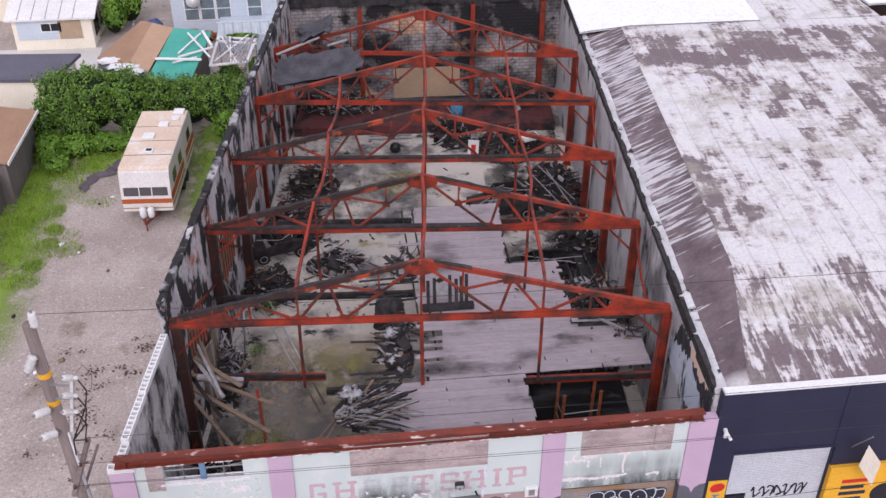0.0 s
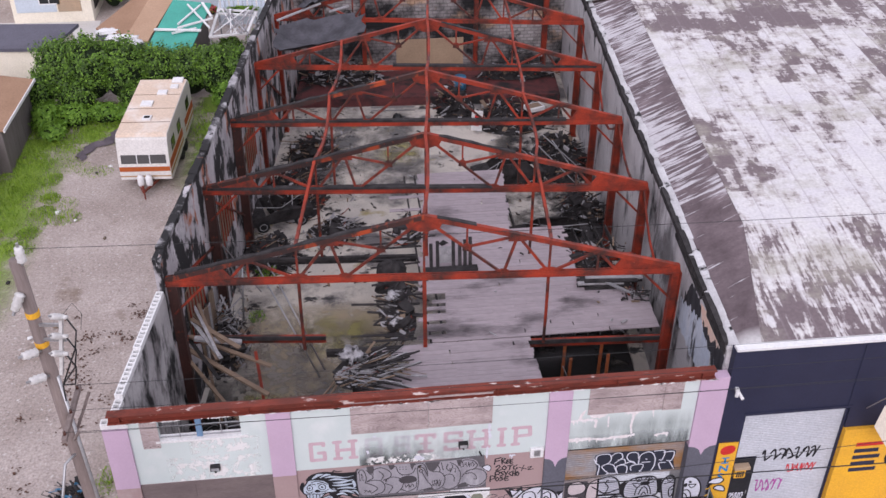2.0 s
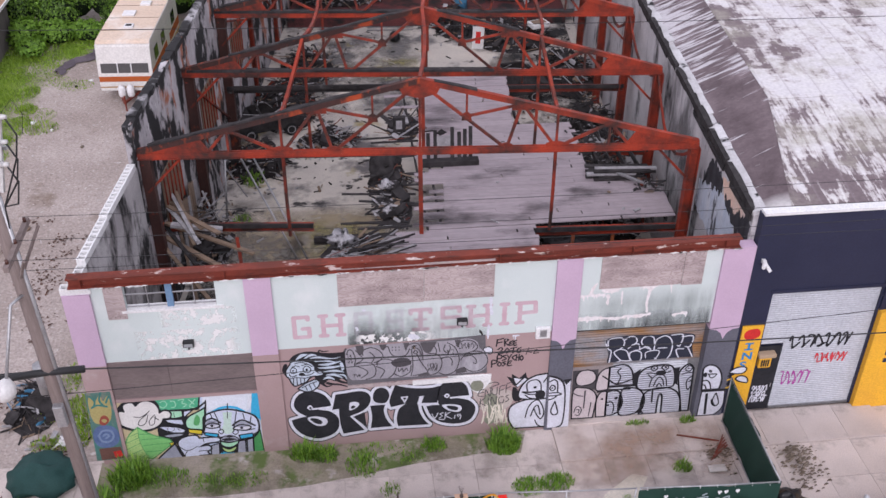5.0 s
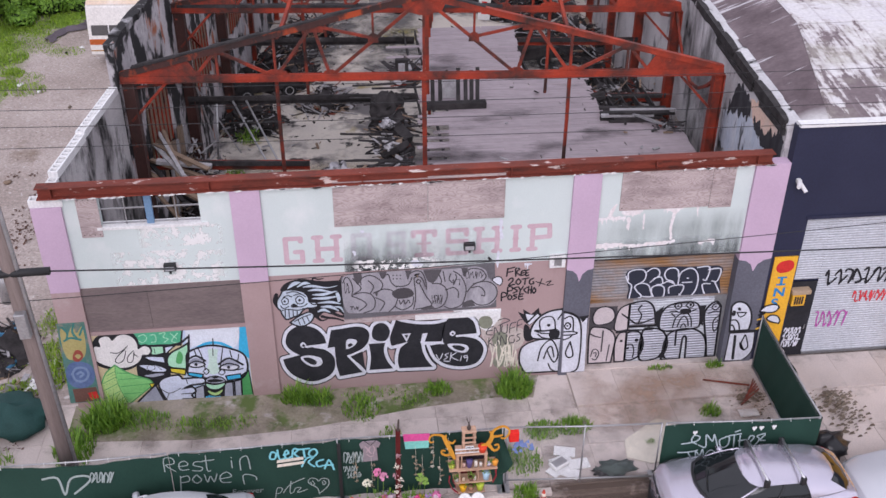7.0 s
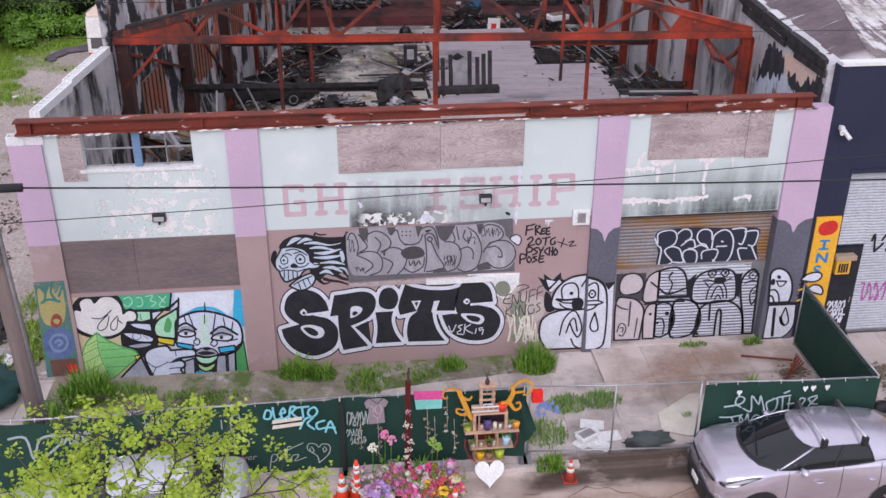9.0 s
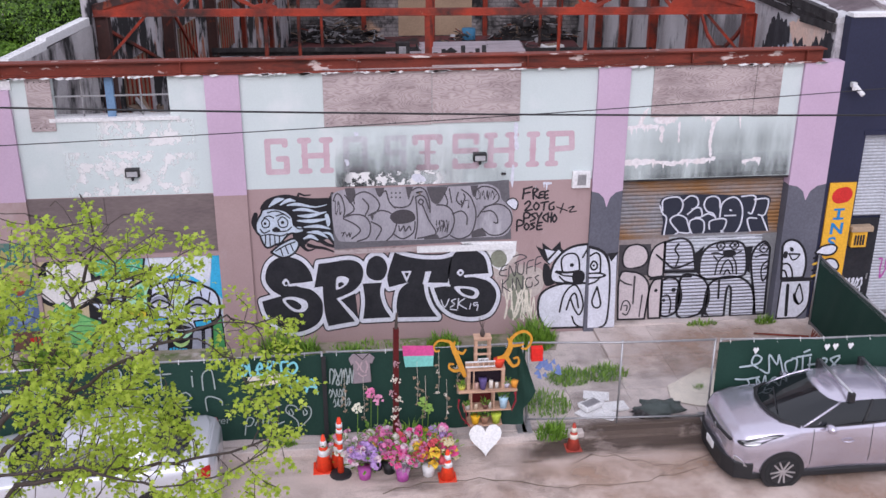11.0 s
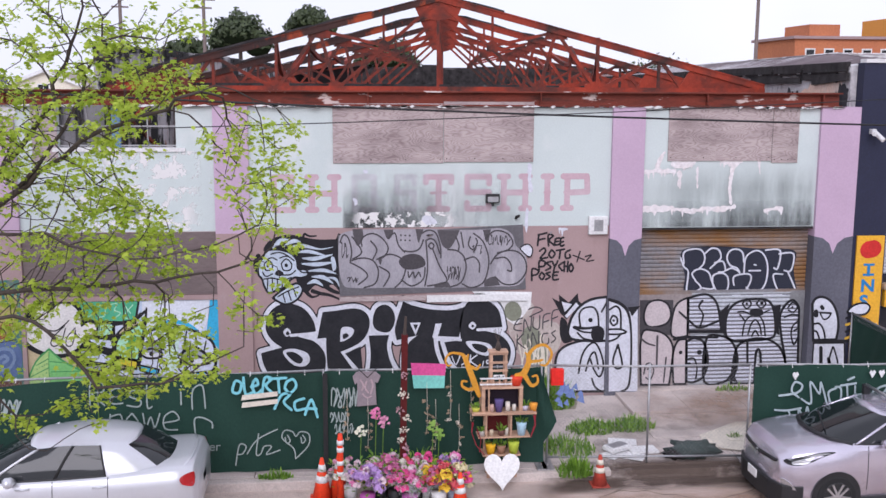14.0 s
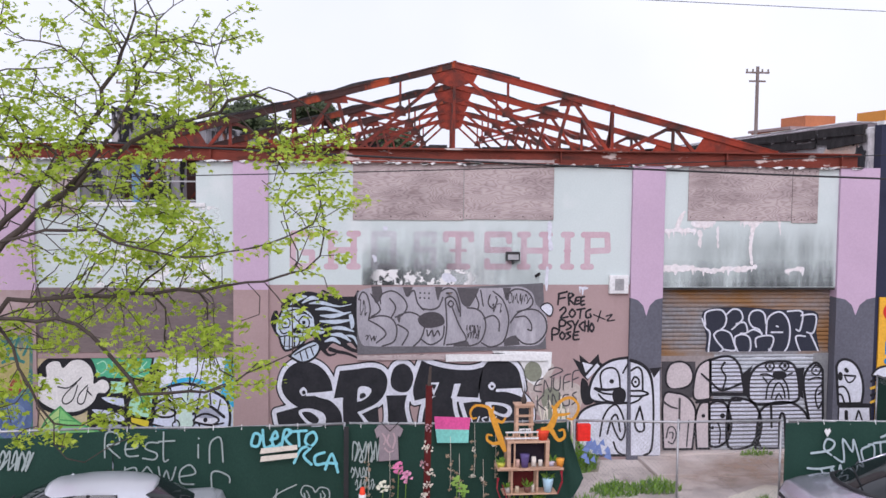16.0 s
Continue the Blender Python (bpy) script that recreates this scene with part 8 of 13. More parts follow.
strokes("tag_stroke", [[(1290, 697), (1318, 692), (1327, 682), (1316, 678), (1310, 690), (1320, 698)], [(1324, 700), (1338, 705), (1340, 677), (1352, 692), (1356, 677), (1362, 704)], [(1378, 684), (1366, 690), (1370, 706), (1382, 702), (1386, 684), (1378, 682)], [(1386, 680), (1410, 676)], [(1396, 678), (1394, 706)], [(1404, 692), (1420, 690)], [(1408, 680), (1406, 704), (1416, 706)], [(1424, 700), (1436, 684), (1428, 682), (1424, 694), (1434, 704), (1446, 690), (1442, 682), (1460, 677), (1448, 692), (1480, 690)], [(1398, 672), (1408, 668)]], 1.4, P_tag, cloth95, -4.285, fw, "pale sprayed tag")
strokes("tag_stroke", [[(1282, 716), (1300, 716), (1322, 712)], [(1302, 716), (1312, 736)], [(1318, 734), (1318, 714), (1326, 724), (1332, 710), (1334, 732)], [(1346, 730), (1338, 722), (1348, 712), (1360, 720), (1364, 730)]], 1.3, P_tag, cloth95, -4.285, fw, "pale sprayed tag")
rib = thing("paper_strips", "two torn white strips taped to the fence cloth", "paper")
for dz in (0, 0.13):
    part("strip", Shape().panel([(-3.85, 1.36 - dz), (-3.25, 1.42 - dz), (-3.25, 1.50 - dz), (-3.83, 1.45 - dz)], yF - 0.006, yF - 0.002), P_cream, rib)
for x in (5.55, 6.95, 7.12, 7.42):
    solid("paper_heart", Shape().panel([(x, 1.66), (x + 0.06, 1.56), (x + 0.12, 1.66), (x + 0.09, 1.71), (x + 0.06, 1.68), (x + 0.03, 1.71)], -4.34, -4.335), M_white, "small white heart tied to the fence", "decoration", "paper hearts on the fence")

# ---- keepsakes on and before the fence ----
tee = thing("hanging_shirt", "faded grey t-shirt tied to the fence", "t-shirt")
s = Shape().panel([(-2.0, 1.72), (-1.93, 1.80), (-1.62, 1.80), (-1.53, 1.72), (-1.58, 1.60), (-1.62, 1.62), (-1.60, 1.22), (-1.93, 1.20), (-1.92, 1.62), (-1.96, 1.58)], -4.02, -3.99)
part("cloth", s, material("faded_cotton", (0.30, 0.25, 0.27), (0.24, 0.20, 0.22), 4.0, 0.9, bump=0.2), tee)
lines("print_stroke", [[(0, 0), (4, 8), (2, 16)], [(8, 2), (6, 12), (10, 20)], [(14, 0), (16, 10), (13, 22)], [(3, 22), (8, 28), (14, 26)]], 1.1, plain("faded_print", (0.46, 0.34, 0.36)), lambda u, v: (-1.87 + 0.013 * u, 1.66 - 0.011 * v), -4.022, tee)
part("neck_string", Shape().tube([(-1.9, -4.02, 1.85), (-1.75, -4.03, 1.70), (-1.6, -4.02, 1.85)], 0.008, 5), M_char, tee)
flag = thing("pink_green_flag", "small pink and turquoise flag on the fence", "flag")
part("pink_half", Shape().panel([(-1.02, 1.93), (-0.42, 1.90), (-0.44, 1.70), (-1.00, 1.72)], -4.015, -4.0), plain("pink_cloth", (0.72, 0.10, 0.32)), flag)
part("turquoise_half", Shape().panel([(-1.00, 1.72), (-0.44, 1.70), (-0.45, 1.48), (-0.97, 1.49)], -4.015, -4.0), plain("turquoise_cloth", (0.22, 0.62, 0.55)), flag)
rbx = thing("red_lantern", "bright red box tied to the top of the fence", "box", (1.5, -3.98, 1.62))
part("body", Shape().box(-0.11, 0.11, -0.06, 0.06, -0.14, 0.14), plain("bright_red", (0.75, 0.03, 0.02)), rbx, bevel=0.01)
s = Shape()
q = random.Random(8)
for i in range(26):
    x, z = q.uniform(1.45, 1.9), q.uniform(1.1, 1.45)
    s.panel([(x, z), (x + 0.1, z - 0.05), (x + 0.07, z + 0.08)], -3.97 - 0.002 * i, -3.96 - 0.002 * i)
solid("tied_scarves", s, plain("blue_cloth", (0.18, 0.25, 0.50)), "blue and white scraps of cloth tied to the mesh", "cloth", kind="stuff")
cross = thing("memorial_post", "dark red wooden post with flowers tied to it", "post", (-1.2, -4.55, ROAD_Z))
M_dred = plain("dark_red_paint", (0.10, 0.012, 0.012))
part("post", Shape().beam((0, 0, 0), (0.04, 0, 2.7), 0.10, 0.09), M_dred, cross)
part("tip", Shape().tube([(0.04, 0, 2.7), (0.06, 0, 3.0)], [0.03, 0.02], 6), M_bark, cross)


def sprig(c, n, spread, size, seed):
    """A small ragged bunch of dried petals round c."""
    q = random.Random(seed)
    s = Shape()
    for k in range(n):
        o = Vector(c) + Vector((q.gauss(0, spread), q.uniform(-0.03, 0.0), q.gauss(0, spread)))
        d = Vector((q.gauss(0, 1), -abs(q.gauss(0, 1)) - 0.3, q.gauss(0, 1))).normalized()
        e = d.orthogonal().normalized() * size
        e.rotate(Matrix.Rotation(q.uniform(0, 6.28), 3, d))
        g = d.cross(e)
        s.add([o - e, o - g * 0.6 + d * size * 0.3, o + e, o + g * 0.7 + d * size * 0.4], [(0, 1, 2, 3)])
    return s


for i, (dx, z, m) in enumerate(((-0.05, 1.45, "P"), (0.06, 1.32, "W"), (0.0, 1.72, "W"), (-0.04, 0.95, "W"), (0.06, 0.8, "P"), (0.02, 1.12, "W"), (0.03, 2.05, "P"))):
    tagged(part("dried_bunch", sprig((dx, -0.07, z), 14, 0.035, 0.03, 60 + i), {"P": plain("petal_pink", (0.50, 0.30, 0.33)), "W": P_cream}[m], cross), kind="stuff")
for x, z in ((-0.75, 1.0), (-0.6, 0.7), (-0.35, 1.2), (0.0, 1.15), (-2.1, 0.9), (-0.2, 0.6), (-1.75, 0.75)):
    g = thing("hanging_garland", "dried flowers and beads hung on the fence cloth", "garland", (x, -4.03, z), "garlands on the fence")
    q = random.Random(int(100 * (x + 5)))
    for k in range(5):
        part("dried_flower", sprig((q.uniform(-0.05, 0.05), 0.0, -0.25 + 0.14 * k + q.uniform(-0.04, 0.04)), 9, 0.02, 0.022, int(1000 * (x + 5)) + k), P_tan if q.random() < 0.7 else P_cream, g)
    part("string", Shape().tube([(0, 0, 0.6), (0.01, -0.01, 0), (0, 0, -0.25)], 0.004, 4), P_cream, g)
# shrine of stacked timber boxes
shrine = thing("memorial_shrine", "tiers of raw pinkish timber with candles, pots and ochre scrollwork", "shrine", (0.6, -4.28, 0.0))
M_shrine = material("pinkish_timber", (0.56, 0.36, 0.25), (0.42, 0.26, 0.175), 5.0, 0.75, stretch=(0.6, 2, 2), grain=18, bump=0.2, vary=0.2)
# shade inside the shrine's niche, put into the back board's colour
M_gloom = plain("painted_niche_gloom", (0.030, 0.020, 0.032))


def stick(x0, x1, z0, z1, y0=-0.16, y1=-0.12, nm="board", mat=M_shrine):
    part(nm, Shape().box(x0, x1, y0, y1, z0, z1), mat, shrine)


for x in (-0.36, 0.10):
    stick(x, x + 0.05, 0.0, 0.40, -0.12, -0.07, "leg")
    stick(x, x + 0.05, 0.0, 0.40, 0.08, 0.13, "leg")
stick(-0.44, 0.20, 0.40, 0.43, -0.17, 0.15, "shelf")
for x in (-0.40, 0.02):
    stick(x, x + 0.035, 0.43, 1.13, 0.06, 0.10, "back_post")
    stick(x, x + 0.030, 0.74, 1.13, -0.15, -0.12, "post")
stick(-0.52, 0.36, 0.72, 0.745, -0.17, 0.14, "shelf")
stick(-0.40, 0.055, 0.76, 1.12, 0.10, 0.12, "back_board", M_dred)
stick(-0.63, 0.46, 1.13, 1.16, -0.2, 0.16, "shelf")
stick(-0.60, -0.30, 1.165, 1.18, -0.23, -0.14, "slat")
stick(-0.10, 0.40, 1.165, 1.18, -0.22, -0.15, "slat")
stick(-0.47, -0.41, 1.16, 1.60, nm="post")
stick(0.165, 0.225, 1.16, 1.60, nm="post")
stick(-0.36, -0.335, 1.16, 1.58, nm="post")
stick(-0.47, 0.225, 1.575, 1.61, -0.18, 0.14, "shelf")
# near-black board gives the open niche its painted gloom
stick(-0.45, 0.20, 1.17, 1.57, 0.11, 0.13, "back_board", M_gloom)
stick(-0.47, -0.44, 1.16, 1.575, -0.12, 0.13, "side_board")
stick(0.195, 0.225, 1.16, 1.575, -0.12, 0.13, "side_board")
for z in (1.64, 1.74):
    stick(-0.50, 0.04, z, z + 0.022, -0.16, -0.14, "rail", M_white)
for k in range(6):
    stick(-0.48 + 0.10 * k, -0.46 + 0.10 * k, 1.61, 1.75, -0.14, -0.125, "rail_post")
for x in (-0.32, -0.075):
    stick(x, x + 0.045, 1.61, 2.16, -0.06, -0.02, "tower_post")
    stick(x, x + 0.045, 1.61, 2.16, 0.06, 0.10, "tower_post")
for z in (1.84, 1.98, 2.13):
    stick(-0.34, -0.02, z, z + 0.035, -0.07, -0.045, "tower_rail")
stick(-0.34, -0.02, 2.165, 2.19, -0.09, 0.12, "shelf")
stick(-0.27, -0.08, 1.72, 1.80, -0.125, -0.11, "name_board", M_white)
for k in range(5):
    stick(-0.255 + 0.034 * k, -0.235 + 0.034 * k, 1.735 + 0.01 * (k % 2), 1.775 + 0.01 * (k % 3), -0.13, -0.126, "printed_bar", M_black)
M_scroll = plain("orange_ochre_paint", (0.66, 0.31, 0.035))
SCROLLS = ([[(207, 300, 10), (190, 258, 15), (168, 200, 15), (140, 130, 14), (122, 92, 9), (95, 80, 6), (52, 78, 5), (27, 108, 5), (36, 140, 4), (58, 138, 3)], [(192, 258, 10), (150, 268, 7), (116, 248, 6), (118, 224, 5), (140, 226, 4)], [(165, 150, 7), (192, 162, 6), (210, 140, 4)], [(140, 110, 7), (146, 88, 4)]],
           [[(405, 200, 10), (440, 195, 16), (468, 140, 14), (470, 95, 10), (505, 56, 7), (552, 45, 7), (588, 75, 6), (590, 110, 6), (565, 150, 5), (535, 148, 4)], [(455, 210, 12), (488, 255, 8), (520, 240, 6), (516, 205, 5), (492, 208, 4)], [(468, 130, 8), (520, 128, 6), (545, 122, 4)], [(468, 105, 7), (452, 84, 4)]])
for chains in SCROLLS:
    sc = paint(chains, 8, -99, 0, lambda u, v: (-1.155 + 0.00315 * u, 2.44 - 0.00331 * v), -0.10, 3.0)
    sc.add([(x, y + 0.025, z) for x, y, z in sc.v], [tuple(reversed(f)) for f in sc.f])
    part("scrollwork", sc, M_scroll, shrine, "ochre painted cut-out scroll")
for pts, r in (([(-0.62, -0.2, 1.02), (-0.64, -0.21, 0.85), (-0.56, -0.2, 0.62), (-0.42, -0.19, 0.45)], 0.035), ([(0.42, -0.2, 1.12), (0.43, -0.21, 0.95), (0.36, -0.2, 0.74)], 0.045), ([(-0.55, -0.2, 0.9), (-0.48, -0.2, 0.7), (-0.50, -0.2, 0.5)], 0.025)):
    part("ribbon", Shape().run(pts, r * 1.6, 0.012), material("crimson_ribbon", (0.32, 0.015, 0.03), None, 6.0, 0.6), shrine, "crimson ribbon")
# x, z of its support, colour, radius, height, plant
for x, z, c, r, h, green in ((-0.30, 0.43, (0.82, 0.45, 0.02), 0.085, 0.17, True), (0.09, 0.43, (0.46, 0.56, 0.06), 0.095, 0.20, True), (-0.12, 0.43, (0.36, 0.20, 0.13), 0.075, 0.14, True), (0.22, 0.745, (0.45, 0.66, 0.80), 0.085, 0.22, True), (0.415, 1.16, (0.80, 0.34, 0.05), 0.07, 0.13, False), (0.12, 1.61, (0.74, 0.07, 0.03), 0.10, 0.15, False), (-0.56, 1.16, (0.60, 0.62, 0.10), 0.07, 0.08, True),
                             (0.27, 1.16, (0.62, 0.58, 0.70), 0.055, 0.09, True), (-0.02, 1.16, (0.78, 0.72, 0.64), 0.04, 0.17, False), (-0.17, 1.16, (0.12, 0.09, 0.24), 0.075, 0.22, False), (-0.29, 1.16, (0.60, 0.40, 0.34), 0.04, 0.13, False), (0.09, 1.16, (0.70, 0.66, 0.60), 0.035, 0.12, False), (-0.45, 0.745, (0.50, 0.46, 0.42), 0.045, 0.08, True), (-0.29, 0.745, (0.62, 0.50, 0.36), 0.035, 0.10, False), (-0.12, 0.745, (0.20, 0.10, 0.08), 0.06, 0.09, True), (-0.03, 0.745, (0.66, 0.60, 0.52), 0.03, 0.13, False)):
    p_ = thing("shrine_pot" if r > 0.045 else "candle", "small coloured pot set on the shrine" if r > 0.045 else "pale candle standing on the shrine", "pot" if r > 0.045 else "candle", (0.6 + x, -4.28 - 0.10, z + 0.001), "keepsakes on the shrine")
    part("pot" if r > 0.045 else "wax", Shape().tube([(0, 0, 0), (0, 0, h * 0.8), (0, 0, h)], [r * 0.7, r, r * 1.06] if r > 0.045 else [r, r, r * 0.9], 12), plain("pot_glaze", c), p_, smooth=True)
    if green:
        sh_, qq = Shape(), random.Random(int(100 * (x + 2)))
        for k in range(34):
            a_, l_ = qq.uniform(0, 6.28), qq.uniform(0.04, 0.13)
            b_ = Vector((r * 0.6 * math.cos(a_), r * 0.6 * math.sin(a_), h))
            t_ = b_ + Vector((l_ * 0.7 * math.cos(a_), l_ * 0.7 * math.sin(a_), l_ * qq.uniform(0.2, 1.1)))
            n_ = Vector((-math.sin(a_), math.cos(a_), 0)) * 0.012
            m_ = b_.lerp(t_, 0.6) + Vector((0, 0, 0.015))
            sh_.add([b_, m_ - n_, t_, m_ + n_], [(0, 1, 2, 3)])
        part("plant", sh_, M_hedge2 if qq.random() < 0.7 else M_grass, p_)
vase = thing("twig_vase", "brown vase with dry twigs on top of the shrine", "vase", (0.42, -4.28, 2.191))
part("vase", Shape().tube([(0, 0, 0), (0, 0, 0.06), (0, 0, 0.15)], [0.035, 0.05, 0.02], 10), M_bark, vase, smooth=True)
q = random.Random(3)
for i in range(8):
    part("twig", Shape().tube([(0, 0, 0.13), (q.uniform(-0.08, 0.08), q.uniform(-0.06, 0.06), 0.30 + q.uniform(0, 0.12))], [0.005, 0.003], 4), M_bark, vase)
heart = thing("white_heart_board", "white painted heart-shaped board leaning by the kerb", "heart board", (0.47, -4.64, ROAD_Z))
hp = []
for i in range(28):
    t = 2 * math.pi * i / 28
    hp.append((0.305 * math.sin(t) ** 3, 0.335 + 0.31 * (13 * math.cos(t) - 5 * math.cos(2 * t) - 2 * math.cos(3 * t) - math.cos(4 * t)) / 14.5))
lo_z = min(z for x, z in hp)
part("board", Shape().panel([(x, z - lo_z + 0.0) for x, z in hp], -0.02, 0.02).moved(pose(0, 0, 0, -14, 0, 0)), plain("heart_white", (0.80, 0.80, 0.79)), heart, bevel=0.006)
part("prop", Shape().beam((0.0, 0.10, 0.28), (0.0, 0.26, 0.02), 0.04, 0.03), M_wood, heart)


# ---- flowers, cones ----
PETALS = [plain("petals", c) for c in ((0.75, 0.10, 0.30), (0.72, 0.36, 0.50), (0.74, 0.58, 0.64), (0.80, 0.52, 0.05), (0.62, 0.10, 0.12), (0.72, 0.68, 0.60), (0.74, 0.66, 0.42), (0.70, 0.22, 0.42), (0.50, 0.32, 0.62))]
M_wrap = stain_material("clear_wrapping", (0.75, 0.76, 0.78), 5.0, 0.40, 0.70, (1, 1, 0.5), 0.55)


def bouquet(x, y, r, seed, z=ROAD_Z):
    q = random.Random(seed)
    f = thing("flower_bucket", "white bucket crowded with bright cut flowers", "flowers", (x, y, z), "flowers laid at the kerb")
    part("bucket", Shape().tube([(0, 0, 0), (0, 0, 0.24)], [0.10, 0.13], 12), q.choice((M_white, M_white, P_paleblue, M_plastic, P_purple)), f, smooth=True)
    cols = q.choices(((0, 2, 5), (1, 0, 5), (3, 6, 0), (7, 0, 2), (5, 1, 2), (4, 7, 3), (3, 1, 5), (8, 7, 2), (0, 7, 3)))[0]
    tall_ = q.uniform(-0.05, 0.16)
    for c, n in zip(cols, (14, 10, 5)):
        size = q.choice((0.06, 0.08, 0.115))
        for i in range(n):
            s = Shape()
            a, rr = q.uniform(0, 6.28), 1.2 * r * math.sqrt(q.random())
            cx, cy = rr * math.cos(a), rr * math.sin(a)
            cz = 0.30 + tall_ + 0.20 * (1 - (rr / (1.25 * r)) ** 2) + q.uniform(-0.12, 0.08)
            pr = size * q.uniform(0.75, 1.3)
            for k in range(14):
                d = Vector((q.gauss(0, 1), q.gauss(0, 1), abs(q.gauss(0, 1)) - 0.2)).normalized()
                e = d.orthogonal().normalized()
                e.rotate(Matrix.Rotation(q.uniform(0, 6.28), 3, d))
                g = d.cross(e)
                o = Vector((cx, cy, cz)) + d * pr * 0.55
                s.add([o - e * pr * 0.5, o - g * pr * 0.4 + d * pr * 0.2, o + e * pr * 0.5, o + g * pr * 0.4 + d * pr * 0.25], [(0, 1, 2, 3)])
            part("blossom", s, PETALS[c], f)
    if seed % 3 == 0:
        n, v = 16, []
        for h_, k_ in ((0.10, 0.5), (0.30, 1.05), (0.44 + tall_, 1.4)):
            for i in range(n):
                a = 2 * math.pi * i / n
                rr = r * k_ * (1 + 0.16 * math.sin(5 * a + seed) + 0.1 * q.uniform(-1, 1))
                v.append((rr * math.cos(a), rr * math.sin(a), h_ + (0.07 * q.uniform(-1, 1) if h_ > 0.35 else 0)))
        part("wrapping", Shape().add(v, [(j * n + i, j * n + (i + 1) % n, (j + 1) * n + (i + 1) % n, (j + 1) * n + i) for j in range(2) for i in range(n)]), M_wrap, f, "clear crinkled wrapping")
    s = Shape()
    for i in range(64):
        a, rr = q.uniform(0, 6.28), r * q.uniform(0.3, 1.25)
        cz = 0.24 + q.uniform(0, 0.32) + 0.5 * tall_
        dx, dy = rr * math.cos(a), rr * math.sin(a)
        w, l, up = q.uniform(0.012, 0.03), q.uniform(0.06, 0.14), q.uniform(0.0, 0.08)
        ux, uy = math.cos(a), math.sin(a)
        s.add([(dx, dy, cz), (dx + ux * l * 0.6 - uy * w, dy + uy * l * 0.6 + ux * w, cz + up * 0.8), (dx + ux * l, dy + uy * l, cz + up), (dx + ux * l * 0.6 + uy * w, dy + uy * l * 0.6 - ux * w, cz + up * 0.8)], [(0, 1, 2, 3)])
    part("leaves", s, M_hedge2, f)


q = random.Random(21)
for i, (x, y) in enumerate(((-2.0, -4.75), (-1.75, -5.15), (-1.62, -4.6), (-1.35, -5.0), (-1.3, -4.45), (-1.05, -5.25), (-0.95, -4.75), (-0.7, -5.1), (-0.6, -4.55), (-0.42, -4.95), (-0.3, -4.6), (-0.75, -4.85), (-1.5, -4.85), (-1.1, -4.6))):
    bouquet(x + q.uniform(-0.1, 0.1), y + q.uniform(-0.08, 0.08), q.choice((0.17, 0.24, 0.32)), 100 + i)
sp = thing("spiky_plant", "spiky green potted plant among the flowers", "plant", (-0.93, -4.58, ROAD_Z))
part("pot", Shape().tube([(0, 0, 0), (0, 0, 0.28)], [0.10, 0.13], 12), P_paleblue, sp, smooth=True)
s = Shape()
for k in range(70):
    a, l = q.uniform(0, 6.28), q.uniform(0.25, 0.5)
    o, u_ = Vector((0.06 * math.cos(a), 0.06 * math.sin(a), 0.28)), Vector((math.cos(a), math.sin(a), 0))
    m_, e_, w_ = o + u_ * l * 0.35 + Vector((0, 0, l * 0.75)), o + u_ * l * 0.8 + Vector((0, 0, l * q.uniform(0.5, 1.0))), Vector((-u_.y, u_.x, 0)) * 0.010
    s.add([o - w_, o + w_, m_ + w_, e_, m_ - w_], [(0, 1, 2, 4), (4, 2, 3)])
part("leaves", s, M_hedge2, sp)
tall = thing("tall_flowers", "tall pink and white stems tied before the fence", "flowers", (-1.65, -4.35, 0.012))
for dx, h, c in ((0.0, 1.15, (0.72, 0.20, 0.38)), (-0.25, 0.85, (0.72, 0.70, 0.55)), (0.12, 1.0, (0.72, 0.30, 0.45)), (0.95, 0.9, (0.25, 0.40, 0.08)), (1.05, 0.75, (0.25, 0.42, 0.08))):
    part("stem", Shape().tube([(dx, 0, 0), (dx + 0.03, 0, h)], 0.008, 4), M_hedge2, tall)
    s = Shape()
    for k in range(20):
        a, b, r_ = q.uniform(0, 6.28), q.uniform(-1, 1), 0.09
        cx, cy, cz = dx + 0.03 + r_ * math.cos(a) * (1 - b * b), r_ * math.sin(a) * (1 - b * b), h + r_ * b
        s.add([(cx - 0.03, cy, cz), (cx + 0.02, cy - 0.03, cz), (cx + 0.03, cy, cz + 0.04), (cx, cy + 0.02, cz + 0.03)], [(0, 1, 2, 3)])
    part("blossom", s, plain("petals", c), tall)


M_oldorange = material("dirty_orange_plastic", (0.46, 0.055, 0.03), (0.30, 0.05, 0.035), 3.0, 0.7, grain=20, bump=0.1)


def cone(x, y, h, lean=0.0, turn=0.0, dirty=False, z=ROAD_Z):
    c = thing("traffic_cone", "dirty faded traffic cone with white bands" if dirty else "orange traffic cone with white bands", "traffic cone", (x, y, z), "cones and posts at the kerb", "", turn)
    b, k = 0.19 * h / 0.7, h
    part("base", Shape().slab([(-b, -b), (b, -b), (b, b), (-b, b)], 0.0, 0.03), (M_oldorange if dirty else M_orange), c, bevel=0.008)
    R = lambda t: 0.135 * h / 0.7 * (1 - t) + 0.025
    part("body", Shape().tube([(0, 0, 0.03), (0, 0, h)], [R(0), R(1)], 16), (M_oldorange if dirty else M_orange), c, smooth=True)
    for t0, t1 in ((0.42, 0.58), (0.68, 0.84)):
        part("reflective_band", Shape().tube([(0, 0, 0.03 + (h - 0.03) * t0), (0, 0, 0.03 + (h - 0.03) * t1)], [R(t0) + 0.004, R(t1) + 0.004], 16), M_white if not dirty else P_cream, c, smooth=True)


